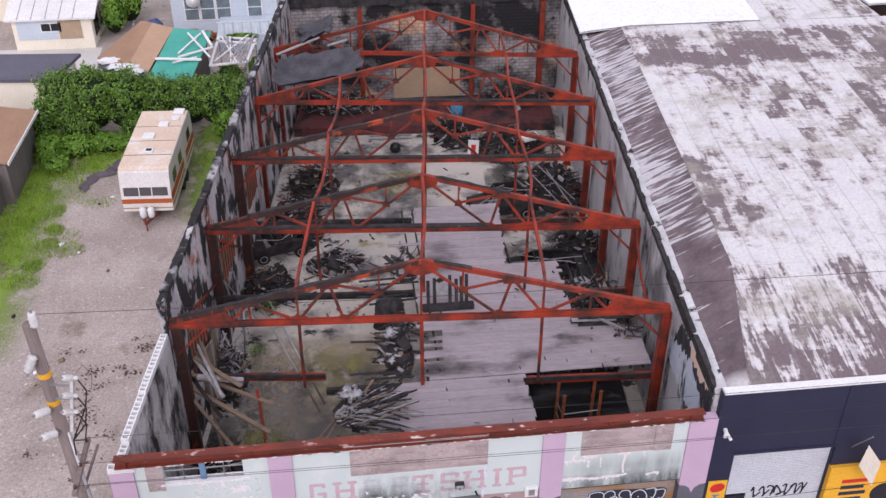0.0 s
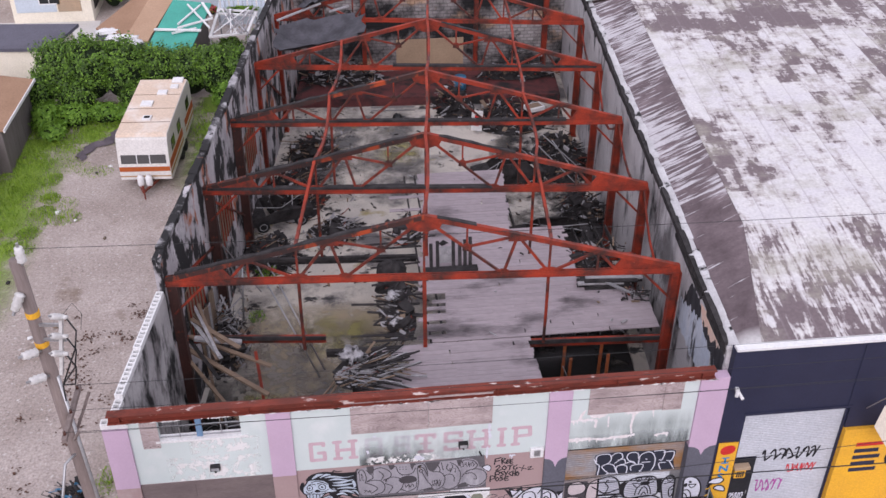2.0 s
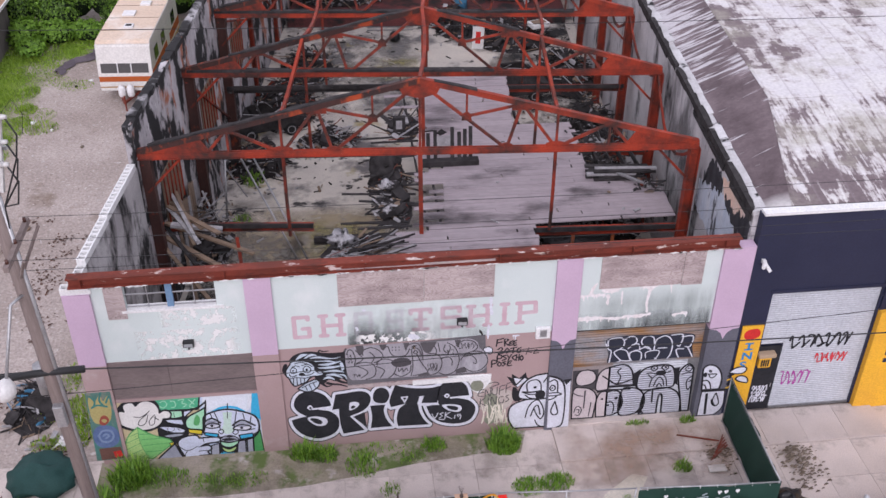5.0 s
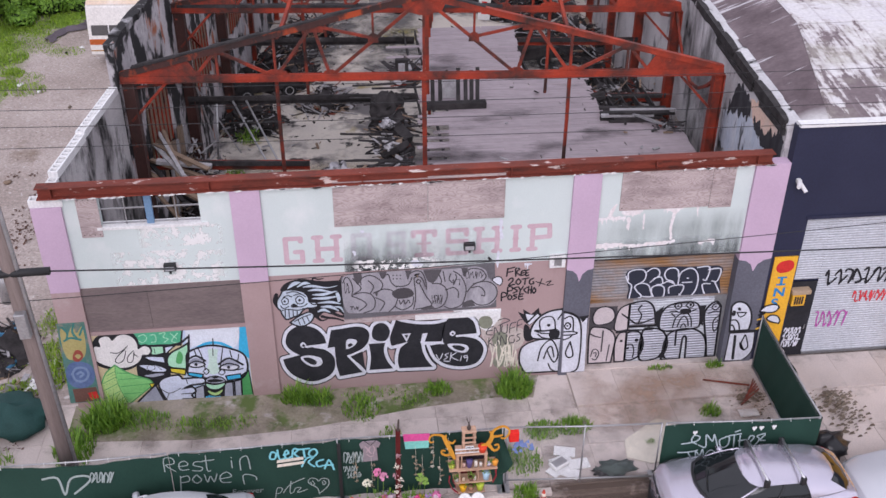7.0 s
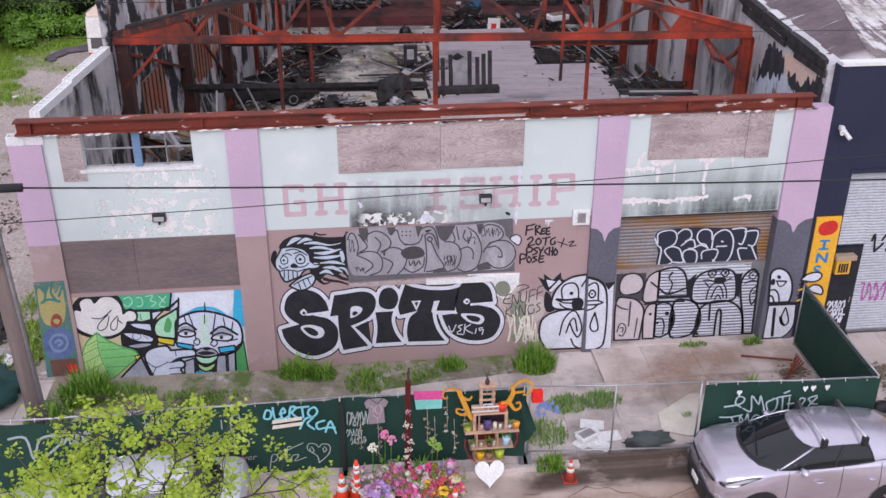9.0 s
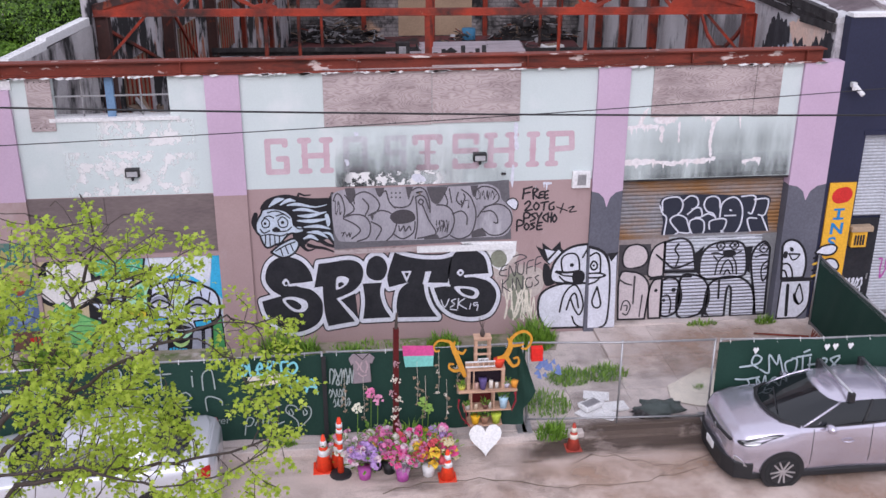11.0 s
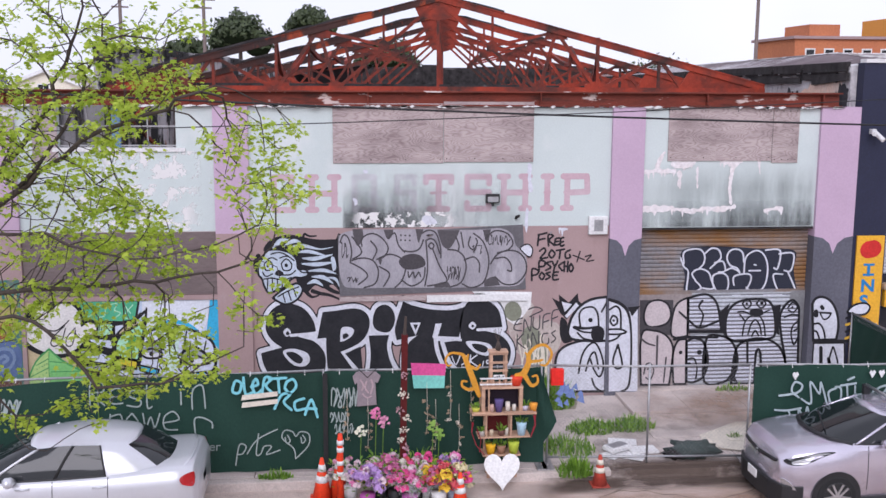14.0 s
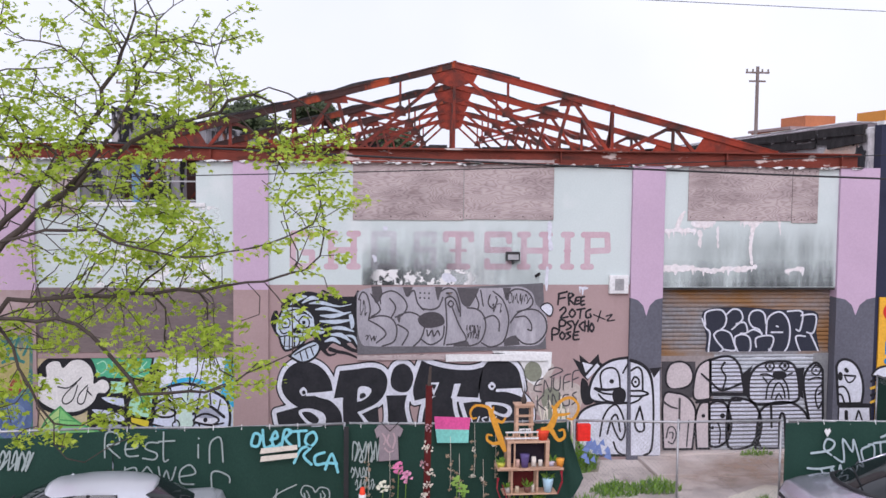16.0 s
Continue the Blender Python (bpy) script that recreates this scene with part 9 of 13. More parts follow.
cone(-2.52, -4.72, 0.72)
cone(-2.25, -4.62, 0.72)
cone(2.15, -4.55, 0.55, dirty=True)
cone(-0.32, -5.25, 0.6)
dl = thing("delineator_post", "tall slim orange delineator post with white bands", "post", (-2.22, -4.95, ROAD_Z), "cones and posts at the kerb")
part("base", Shape().tube([(0, 0, 0), (0, 0, 0.05), (0, 0, 0.08)], [0.2, 0.19, 0.06], 16), M_plastic, dl)
part("shaft", Shape().tube([(0, 0, 0.06), (0, 0, 1.12), (0, 0, 1.2)], [0.06, 0.045, 0.03], 12), M_orange, dl, smooth=True)
for z in (0.5, 0.68, 0.9, 1.02):
    part("reflective_band", Shape().tube([(0, 0, z), (0, 0, z + 0.07)], 0.058, 12), M_white, dl, smooth=True)


# ---- cars ----
def spline(rows, n):
    out = []
    for i in range(len(rows) - 1):
        a, b, c, d = rows[max(i - 1, 0)], rows[i], rows[i + 1], rows[min(i + 2, len(rows) - 1)]
        for k in range(n):
            t = k / n
            cub = [0.5 * (2 * b[j] + (c[j] - a[j]) * t + (2 * a[j] - 5 * b[j] + 4 * c[j] - d[j]) * t * t + (3 * b[j] - a[j] - 3 * c[j] + d[j]) * t ** 3) for j in range(len(b))]
            lin = [b[j] + (c[j] - b[j]) * t for j in range(len(b))]
            out.append([0.5 * p + 0.5 * q_ for p, q_ in zip(cub, lin)])
            out[-1][0] = lin[0]
    return out + [list(rows[-1])]


def weld(sh):
    key, out, mp = {}, [], []
    for p in sh.v:
        k = tuple(round(t, 4) for t in p)
        if k not in key:
            key[k] = len(out)
            out.append(p)
        mp.append(key[k])
    sh.v, sh.f = out, [tuple(dict.fromkeys(mp[i] for i in f)) for f in sh.f]
    sh.f = [f for f in sh.f if len(f) > 2]
    return sh


def car(label, at, turn, paint_mat, rows, base, roof, spans, length, wheels, wr, crown=0.07):
    """rows: x, sill, widest, shoulder heights, bonnet height, widths at widest and shoulder.
    base and roof: half outlines of the cabin (x, y, z) from front middle to rear middle, with as many points each.
    spans: last point of the windscreen, first and last of the side glass, first of the rear window."""
    c = thing("parked_car", label, "car", at, "cars parked along the kerb", "", turn)
    ring = []
    for x, zl, zm, zb, zt, w, wb in spline(rows, 7):
        half = [(w * 0.86, zl), (w * 0.95, zl + 0.07), (w * 0.985, (zl + zm) / 2), (w, zm), (w * 0.985, zm * 0.55 + zb * 0.45), (wb * 0.55 + w * 0.45, zm * 0.15 + zb * 0.85), (wb, zb), (wb * 0.90, zb + 0.25 * (zt - zb) + 0.012), (wb * 0.6, zb + 0.72 * (zt - zb) + 0.01), (wb * 0.3, zt), (0, zt + 0.008)]
        ring.append([(x, y, z) for y, z in half])
    n = len(ring[0])
    low = Shape()
    for sg in (-1, 1):
        for i in range(len(ring) - 1):
            for j in range(n - 1):
                low.add([(p[0], sg * p[1], p[2]) for p in (ring[i][j], ring[i + 1][j], ring[i + 1][j + 1], ring[i][j + 1])], [(0, 1, 2, 3)])
    for i in (0, len(ring) - 1):
        full = ring[i] + [(p[0], -p[1], p[2]) for p in reversed(ring[i][:-1])]
        low.add(full, [tuple(range(len(full)))])
    part("body", weld(low), paint_mat, c, smooth=True)
    # cabin: curved sides between the base and the roof outline
    m = 3
    B, R = spline(base, m), spline(roof, m)
    levels = []
    for k in range(5):
        t = k / 4
        bulge = 0.035 * math.sin(math.pi * t)
        levels.append([(b[0] + (r[0] - b[0]) * t, (b[1] + (r[1] - b[1]) * t) * (1 + bulge), b[2] + (r[2] - b[2]) * t + 0.6 * bulge) for b, r in zip(B, R)])
    ws, s0, s1, rw = [v * m for v in spans]
    sets = {"windscreen": Shape(), "side_window": Shape(), "side_glass": Shape(), "rear_window": Shape(), "cabin_shell": Shape()}
    for sg in (-1, 1):
        for k in range(4):
            for i in range(len(B) - 1):
                kind = "windscreen" if i < ws and k < 4 else ("side_window" if sg > 0 else "side_glass") if s0 <= i < s1 and k < 4 else "rear_window" if i >= rw and k < 4 else "cabin_shell"
                sets[kind].add([(p[0], sg * p[1], p[2]) for p in (levels[k][i], levels[k][i + 1], levels[k + 1][i + 1], levels[k + 1][i])], [(0, 1, 2, 3)])
    top = levels[4]
    for sg in (-1, 1):
        for i in range(len(top) - 1):
            for k in range(4):
                def q_(pt, f):
                    d = crown * (1 - (1 - f) ** 2) * min(1.0, 1.9 * pt[1])
                    return (pt[0], sg * pt[1] * (1 - f), pt[2] + d)
                sets["cabin_shell"].add([q_(top[i], k / 4), q_(top[i + 1], k / 4), q_(top[i + 1], (k + 1) / 4), q_(top[i], (k + 1) / 4)], [(0, 1, 2, 3)])
    for nm, sh in sets.items():
        part(nm, weld(sh), paint_mat if nm == "cabin_shell" else M_glassdark, c, "" if nm == "cabin_shell" else "dark reflecting glass", smooth=True)
    for sg in (-1, 1):
        def edge(i, r, mat, nm, lo=0):
            part(nm, Shape().tube([(levels[k][i][0], sg * (levels[k][i][1] + 0.004), levels[k][i][2]) for k in range(lo, 5)], r, 6), mat, c, smooth=True)
        edge(ws, 0.022, paint_mat, "screen_pillar")
        edge((s0 + s1) // 2 + 1, 0.022, M_plastic, "door_pillar")
        edge(s1, 0.014, M_plastic, "rear_pillar")
        part("window_trim", Shape().tube([(p[0], sg * (p[1] + 0.006), p[2] + 0.012) for p in levels[0][s0:s1 + 1]], 0.016, 5), M_plastic, c)
        a = levels[0][s0 + 2]
        part("mirror", Shape().tube([(a[0] + 0.02, sg * (a[1] + 0.0), a[2] + 0.01), (a[0] - 0.02, sg * (a[1] + 0.10), a[2] + 0.05), (a[0] - 0.02, sg * (a[1] + 0.20), a[2] + 0.07), (a[0] - 0.0, sg * (a[1] + 0.27), a[2] + 0.06)], [0.03, 0.07, 0.085, 0.045], 10), paint_mat, c, smooth=True)
        for k in (1, 2):
            hx = wheels[0] + (wheels[1] - wheels[0]) * (0.40 * k)
            part("door_handle", Shape().tube([(hx, sg * (max(r[5] for r in rows) - 0.035), 0.86), (hx + 0.1, sg * (max(r[5] for r in rows) - 0.005), 0.865), (hx + 0.2, sg * (max(r[5] for r in rows) - 0.035), 0.87)], 0.016, 6), paint_mat, c, smooth=True)
    part("wiper", Shape().tube([(base[0][0] + 0.12, -0.35, base[0][2] + 0.09), (base[0][0] + 0.3, 0.25, base[0][2] + 0.19)], 0.012, 5), M_plastic, c)
    part("scuttle", Shape().tube([(p[0] - 0.03, sg * p[1], p[2] + 0.012) for sg, seq in ((-1, list(reversed(base[:4]))), (1, base[1:4])) for p in seq], 0.035, 6), M_plastic, c)
    for gx in (wheels[0] + 0.56, (wheels[0] + wheels[1]) / 2 + 0.22, wheels[1] - 0.30):
        near_ring = min(ring, key=lambda r_: abs(r_[0][0] - gx))
        for sg in (-1, 1):
            part("door_gap", Shape().tube([(p[0], sg * (p[1] + 0.001), p[2]) for p in near_ring[2:7]], 0.006, 5), M_plastic, c)
    hw = max(r[5] for r in rows)
    part("sill_trim", Shape().box(0.3, length - 0.3, -hw * 0.95, hw * 0.95, 0.17, 0.31), M_plastic, c, bevel=0.03)
    for wx in wheels:
        for sg in (-1, 1):
            y0 = sg * (hw - 0.16)
            part("wheel_arch", Shape().tube([(wx, y0, wr + 0.015), (wx, sg * (hw + 0.004), wr + 0.015)], wr + 0.052, 30), M_plastic, c)
            wh = part("wheel", Shape().tube([(wx, y0 - sg * 0.06, wr), (wx, sg * (hw - 0.01), wr), (wx, sg * (hw + 0.014), wr)], [wr, wr, wr - 0.035], 30), M_rubber, c)
            part("rim", Shape().tube([(wx, sg * (hw + 0.012), wr), (wx, sg * (hw + 0.017), wr)], wr * 0.66, 24), M_plastic, wh)
            for k in range(10):
                a = (k // 2) * 2 * math.pi / 5 + 0.3 + (0.10 if k % 2 else -0.10)
                a2 = (k // 2) * 2 * math.pi / 5 + 0.3 + (0.40 if k % 2 else -0.40)
                o = Vector((wx, sg * (hw + 0.024), wr))
                part("spoke", Shape().beam(o + Vector((math.cos(a), 0, math.sin(a))) * 0.045, o + Vector((math.cos(a2), 0, math.sin(a2))) * wr * 0.66, 0.030, 0.016, (0, 1, 0)), M_alloy, wh)
            part("rim_ring", Shape().tube([(wx + wr * 0.67 * math.cos(a), sg * (hw + 0.02), wr + wr * 0.67 * math.sin(a)) for a in [2 * math.pi * k / 24 for k in range(25)]], 0.010, 5, False), M_plastic, wh)
            part("hub_cap", Shape().tube([(wx, sg * (hw + 0.015), wr), (wx, sg * (hw + 0.035), wr)], 0.055, 12), M_alloy, wh)
    return c


def car_lamp(c, rows, pts, mat, label):
    """A lamp lens over an outline of (x, z), laid on the body's side, on both sides."""
    st = spline(rows, 7)

    def side(x, z):
        k = min(range(len(st)), key=lambda i: abs(st[i][0] - x))
        k = min(max(k, 0), len(st) - 2)
        f = min(1.0, max(0.0, (x - st[k][0]) / (st[k + 1][0] - st[k][0] + 1e-6)))
        r = [a + (b - a) * f for a, b in zip(st[k], st[k + 1])]
        zl, zm, zb, w, wb = r[1], r[2], r[3], r[5], r[6]
        sec = [(w * 0.86, zl), (w * 0.95, zl + 0.07), (w * 0.985, (zl + zm) / 2), (w, zm), (w * 0.985, zm * 0.55 + zb * 0.45), (wb * 0.55 + w * 0.45, zm * 0.15 + zb * 0.85), (wb, zb), (wb * 0.9, zb + 0.02)]
        for (ya, za), (yb, zz) in zip(sec[:-1], sec[1:]):
            if z <= zz:
                return ya + (yb - ya) * (z - za) / (zz - za + 1e-6)
        return wb * 0.9
    out = rounded([(x, z) for x, z in pts])
    for sg in (-1, 1):
        n = len(out)
        v = [(x, sg * (side(x, z) + (0.016 if len(pts) > 6 or mat is not M_redlens else 0.035)), z) for x, z in out] + [(x, sg * (side(x, z) - 0.03), z) for x, z in out]
        part("lamp", Shape().add(v, [tuple(range(n)), tuple(reversed(range(n, 2 * n)))] + [(i, (i + 1) % n, n + (i + 1) % n, n + i) for i in range(n)]), mat, c, label)


SUV = [(0.0, 0.30, 0.56, 0.76, 0.80, 0.54, 0.46), (0.05, 0.24, 0.56, 0.85, 0.90, 0.72, 0.62), (0.20, 0.20, 0.60, 0.95, 0.99, 0.85, 0.75), (0.50, 0.19, 0.66, 1.01, 1.05, 0.905, 0.80), (0.88, 0.19, 0.70, 1.04, 1.09, 0.92, 0.83), (1.30, 0.19, 0.64, 1.05, 1.10, 0.885, 0.84),
       (2.1, 0.19, 0.62, 1.06, 1.08, 0.86, 0.83), (2.8, 0.19, 0.64, 1.09, 1.11, 0.88, 0.83), (3.45, 0.20, 0.72, 1.14, 1.16, 0.92, 0.82), (3.95, 0.24, 0.74, 1.14, 1.17, 0.90, 0.76), (4.28, 0.32, 0.72, 1.04, 1.08, 0.80, 0.66), (4.36, 0.40, 0.68, 0.94, 0.98, 0.66, 0.5)]
SUV_BASE = [(0.80, 0.0, 1.10), (0.84, 0.30, 1.095), (0.95, 0.58, 1.08), (1.22, 0.775, 1.05), (1.90, 0.81, 1.06), (2.50, 0.815, 1.09), (3.12, 0.80, 1.15), (3.56, 0.765, 1.20), (3.98, 0.66, 1.18), (4.16, 0.40, 1.15), (4.20, 0.0, 1.15)]
SUV_ROOF = [(1.72, 0.0, 1.46), (1.74, 0.24, 1.46), (1.80, 0.46, 1.455), (1.96, 0.60, 1.445), (2.26, 0.625, 1.48), (2.66, 0.625, 1.485), (3.02, 0.61, 1.465), (3.36, 0.58, 1.43), (3.64, 0.52, 1.39), (3.82, 0.30, 1.38), (3.86, 0.0, 1.38)]
SUV = [(r[0],) + tuple(z + 0.075 * max(0.0, (z - 0.35) / 0.7) for z in r[1:5]) + r[5:] for r in SUV]
SUV_BASE = [(x, y, z + 0.075) for x, y, z in SUV_BASE]
SUV_ROOF = [(x, y, z + 0.05) for x, y, z in SUV_ROOF]
suv = car("silver-mauve compact crossover with roof bars, parked at the kerb", (4.62, -5.24, ROAD_Z), 0.0, M_silver, SUV, SUV_BASE, SUV_ROOF, (3, 3, 6, 8), 4.36, (0.90, 3.56), 0.345)
for x in (2.13, 2.95):
    part("roof_bar", Shape().tube([(x, -0.62, 1.67), (x, 0.62, 1.67)], 0.027, 8), M_alloy, suv, "silver roof bar", smooth=True)
    for sg in (-1, 1):
        part("bar_foot", Shape().box(x - 0.06, x + 0.06, sg * 0.62 - 0.05, sg * 0.62 + 0.05, 1.50, 1.685), M_plastic, suv, bevel=0.02)
car_lamp(suv, SUV, [(0.10, 0.87), (0.22, 0.85), (0.42, 0.89), (0.62, 0.98), (0.86, 1.06), (0.62, 1.05), (0.34, 0.99), (0.14, 0.93)], M_plastic, "dark headlamp surround")
car_lamp(suv, SUV, [(4.28, 0.99), (4.10, 1.02), (3.90, 1.06), (3.96, 1.12), (4.14, 1.12), (4.28, 1.05)], M_redlens, "red rear lamp")
car_lamp(suv, SUV, [(0.05, 0.60), (0.15, 0.58), (0.30, 0.40), (0.36, 0.30), (0.24, 0.29), (0.13, 0.42)], M_alloy, "silver blade on the bumper corner")
for pts in ([(0.16, 0.92), (0.36, 0.95), (0.56, 1.005), (0.78, 1.045), (0.56, 1.035), (0.33, 0.98), (0.17, 0.94)], [(0.20, 0.865), (0.38, 0.885), (0.46, 0.93), (0.34, 0.938), (0.20, 0.91)]):
    car_lamp(suv, [[r[0]] + list(r[1:5]) + [r[5] + 0.006, r[6] + 0.006] for r in SUV], pts, M_clearlens, "clear headlamp lens")
part("bumper", Shape().add([(x, y, z) for z in (0.2, 0.36, 0.52) for x, y in ((0.36, -0.90), (0.05, -0.80), (-0.06, -0.48), (-0.08, 0.0), (-0.06, 0.48), (0.05, 0.80), (0.36, 0.90))], [(7 * k + i, 7 * k + i + 1, 7 * k + i + 8, 7 * k + i + 7) for k in range(2) for i in range(6)] + [(14, 15, 16, 17, 18, 19, 20)]), M_plastic, suv, "black lower bumper", bevel=0.02)
part("grille", Shape().tube([(0.17, -0.76, 0.90), (0.04, -0.56, 0.85), (-0.012, 0.0, 0.82), (0.04, 0.56, 0.85), (0.17, 0.76, 0.90)], 0.035, 6), M_plastic, suv)
part("badge", Shape().tube([(-0.025, 0, 0.80), (-0.04, 0, 0.80)], 0.055, 14), M_alloy, suv)
part("number_plate", Shape().box(-0.105, -0.085, -0.16, 0.16, 0.40, 0.53), M_white, suv, "plain white plate")
SEDAN = [(0.0, 0.30, 0.48, 0.58, 0.62, 0.60, 0.5), (0.10, 0.22, 0.5, 0.66, 0.71, 0.78, 0.68), (0.45, 0.2, 0.55, 0.78, 0.84, 0.875, 0.78), (0.95, 0.2, 0.58, 0.87, 0.94, 0.89, 0.82), (1.35, 0.2, 0.58, 0.92, 0.97, 0.885, 0.83),
         (2.05, 0.2, 0.58, 0.95, 0.98, 0.885, 0.82), (2.7, 0.2, 0.58, 0.97, 1.00, 0.885, 0.82), (3.3, 0.2, 0.6, 1.00, 1.03, 0.89, 0.81), (3.85, 0.2, 0.66, 1.05, 1.09, 0.885, 0.79), (4.3, 0.24, 0.70, 1.08, 1.12, 0.86, 0.76), (4.50, 0.30, 0.72, 1.05, 1.10, 0.80, 0.70), (4.58, 0.38, 0.70, 0.94, 0.99, 0.70, 0.58)]
SEDAN_BASE = [(1.20, 0.0, 0.98), (1.23, 0.30, 0.975), (1.34, 0.58, 0.96), (1.58, 0.76, 0.94), (2.15, 0.79, 0.96), (2.72, 0.795, 0.98), (3.26, 0.785, 1.00), (3.70, 0.75, 1.04), (3.98, 0.64, 1.08), (4.14, 0.36, 1.10), (4.18, 0.0, 1.105)]
SEDAN_ROOF = [(2.06, 0.0, 1.40), (2.08, 0.26, 1.40), (2.14, 0.46, 1.395), (2.28, 0.58, 1.38), (2.58, 0.60, 1.415), (2.88, 0.60, 1.42), (3.16, 0.59, 1.41), (3.40, 0.57, 1.385), (3.54, 0.49, 1.375), (3.62, 0.28, 1.375), (3.64, 0.0, 1.375)]
for label, at in (("white four-door saloon parked under the tree", (-8.90, -5.18, ROAD_Z + 0.01)), ("white saloon parked behind the crossover", (9.2, -5.25, ROAD_Z))):
    sal = car(label, at, 0.0, M_whitecar, SEDAN, SEDAN_BASE, SEDAN_ROOF, (3, 3, 6, 8), 4.56, (0.92, 3.62), 0.31)
    car_lamp(sal, SEDAN, [(4.53, 0.84), (4.46, 0.83), (4.36, 0.87), (4.33, 0.95), (4.42, 1.0), (4.52, 1.0)], M_redlens, "red rear lamp")
    car_lamp(sal, SEDAN, [(0.06, 0.58), (0.24, 0.61), (0.58, 0.73), (0.46, 0.75), (0.10, 0.67)], M_clearlens, "clear headlamp")
    part("boot_lip", Shape().tube([(4.36, -0.68, 1.08), (4.44, -0.4, 1.105), (4.46, 0, 1.115), (4.44, 0.4, 1.105), (4.36, 0.68, 1.08)], 0.025, 6), M_whitecar, sal, smooth=True)
    part("number_plate", Shape().box(4.565, 4.58, -0.16, 0.16, 0.62, 0.76), M_white, sal, "plain white plate")

# ---- utility pole and wires ----
M_brownpin = material("brown_glaze", (0.09, 0.035, 0.025), None, 4.0, 0.3, bump=0.0)
pole = thing("utility_pole", "weathered wooden utility pole with insulators, conduit and a street light arm", "utility pole", (-8.5, -3.45, 0.0))
pole.matrix_basis = pose(-8.43, -3.45, 0.0, 0, -1.5, 0)
part("shaft", Shape().tube([(0, 0, 0), (0, 0, 7), (-0.03, 0, 14.0)], [0.19, 0.165, 0.13], 14), M_pole, pole, smooth=True)
part("conduit", Shape().tube([(0.17, -0.07, 0.0), (0.15, -0.07, 7), (0.11, -0.06, 10.9)], 0.045, 8), M_galv, pole, "pale grey conduit", smooth=True)
for z in (12.55, 11.75):
    part("yellow_band", Shape().tube([(-0.02, 0, z), (-0.02, 0, z + 0.14)], 0.147, 14), M_yellow, pole)
for z in (12.35, 11.95):
    part("bracket_arm", Shape().beam((0, -0.05, z), (0.62, -0.3, z + 0.12), 0.05, 0.07), M_galv, pole)
part("fuse_bar", Shape().beam((0.30, -0.30, 11.15), (0.66, -0.34, 12.75), 0.09, 0.07), M_porcelain, pole, "pale fuse mounting bar")


def insulator(x, y, z, tip, size=1.0):
    """A ribbed porcelain body from (x, y, z) pointing along tip, with a metal cap."""
    a, d = Vector((x, y, z)), Vector(tip).normalized() * 0.30 * size
    ob = part("insulator", Shape().tube([a + d * t for t in (0, 0.12, 0.2, 0.4, 0.48, 0.68, 0.76, 0.95, 1.0)], [r * size for r in (0.05, 0.085, 0.065, 0.085, 0.065, 0.085, 0.065, 0.07, 0.04)], 12), M_porcelain, pole, smooth=True)
    part("cap", Shape().tube([a + d, a + d * 1.25], 0.025 * size, 8), M_galv, ob)


insulator(0.12, -0.05, 13.95, (0, 0, 1), 1.25)
part("pin_bracket", Shape().beam((0.0, 0, 13.75), (0.12, -0.05, 13.95), 0.05, 0.05), M_galv, pole)
insulator(-0.05, -0.2, 13.3, (-0.45, -0.35, -0.9), 1.35)
for z, tx in ((11.75, -0.45), (11.05, -0.5)):
    insulator(-0.08, -0.22, z, (tx, -0.55, 0.25), 1.25)
    part("pin_bracket", Shape().beam((0.0, -0.05, z - 0.1), (-0.08, -0.22, z), 0.05, 0.05), M_galv, pole)
for x, z in ((0.66, 12.72), (0.55, 12.22), (0.45, 11.75)):
    insulator(x, -0.36, z, (-0.4, -0.5, 0.5), 0.9)
    part("fuse_tube", Shape().tube([(x, -0.36, z), (x + 0.14, -0.4, z + 0.02)], [0.06, 0.04], 10), M_porcelain, pole, "white fuse holder", smooth=True)
    part("loop_cable", Shape().tube([(x + 0.10, -0.4, z + 0.02), (x + 0.24, -0.42, z - 0.35), (x + 0.10, -0.38, z - 0.85), (0.22, -0.2, 10.75), (0.14, -0.1, 10.2)], 0.018, 6), M_cable, pole, smooth=True)
part("drop_wire", Shape().tube([(0.72, -0.36, 12.8), (0.95, -0.35, 13.05), (1.08, -0.35, 12.75), (0.98, -0.36, 12.35)], 0.006, 5), M_cable, pole)
for sg in (-1, 1):
    part("crossarm_brace", Shape().beam((0.05, sg * 0.1, 9.0), (0.42, sg * 0.65, 9.75), 0.05, 0.05), M_pole, pole)
part("crossarm", Shape().beam((0.16, -0.95, 9.78), (0.16, 0.85, 9.78), 0.10, 0.12), M_pole, pole, "weathered timber crossarm")
for dy in (0.7, -0.1, -0.8):
    part("line_pin", Shape().tube([(0.16, dy, 9.82), (0.16, dy, 9.93)], [0.045, 0.03], 8), M_brownpin, pole, "brown glass line insulator", smooth=True)
part("lamp_arm", Shape().tube([(0.0, -0.12, 8.6), (-0.2, -0.4, 8.55), (-0.42, -0.75, 7.6), (-0.55, -1.0, 7.0)], 0.035, 8), M_galv, pole, smooth=True)
part("lamp_head", Shape().tube([(-0.52, -0.95, 7.1), (-0.55, -1.0, 7.0), (-0.6, -1.1, 6.85), (-0.63, -1.15, 6.7)], [0.06, 0.19, 0.24, 0.16], 14), M_porcelain, pole, "pale street light head", smooth=True)
part("transformer_can", Shape().tube([(-0.28, 0.25, 5.6), (-0.28, 0.25, 6.4)], 0.17, 12), M_galv, pole, smooth=True)
part("junction_box", Shape().box(-0.1, 0.12, -0.32, -0.14, 5.0, 5.6), M_galv, pole, bevel=0.02)
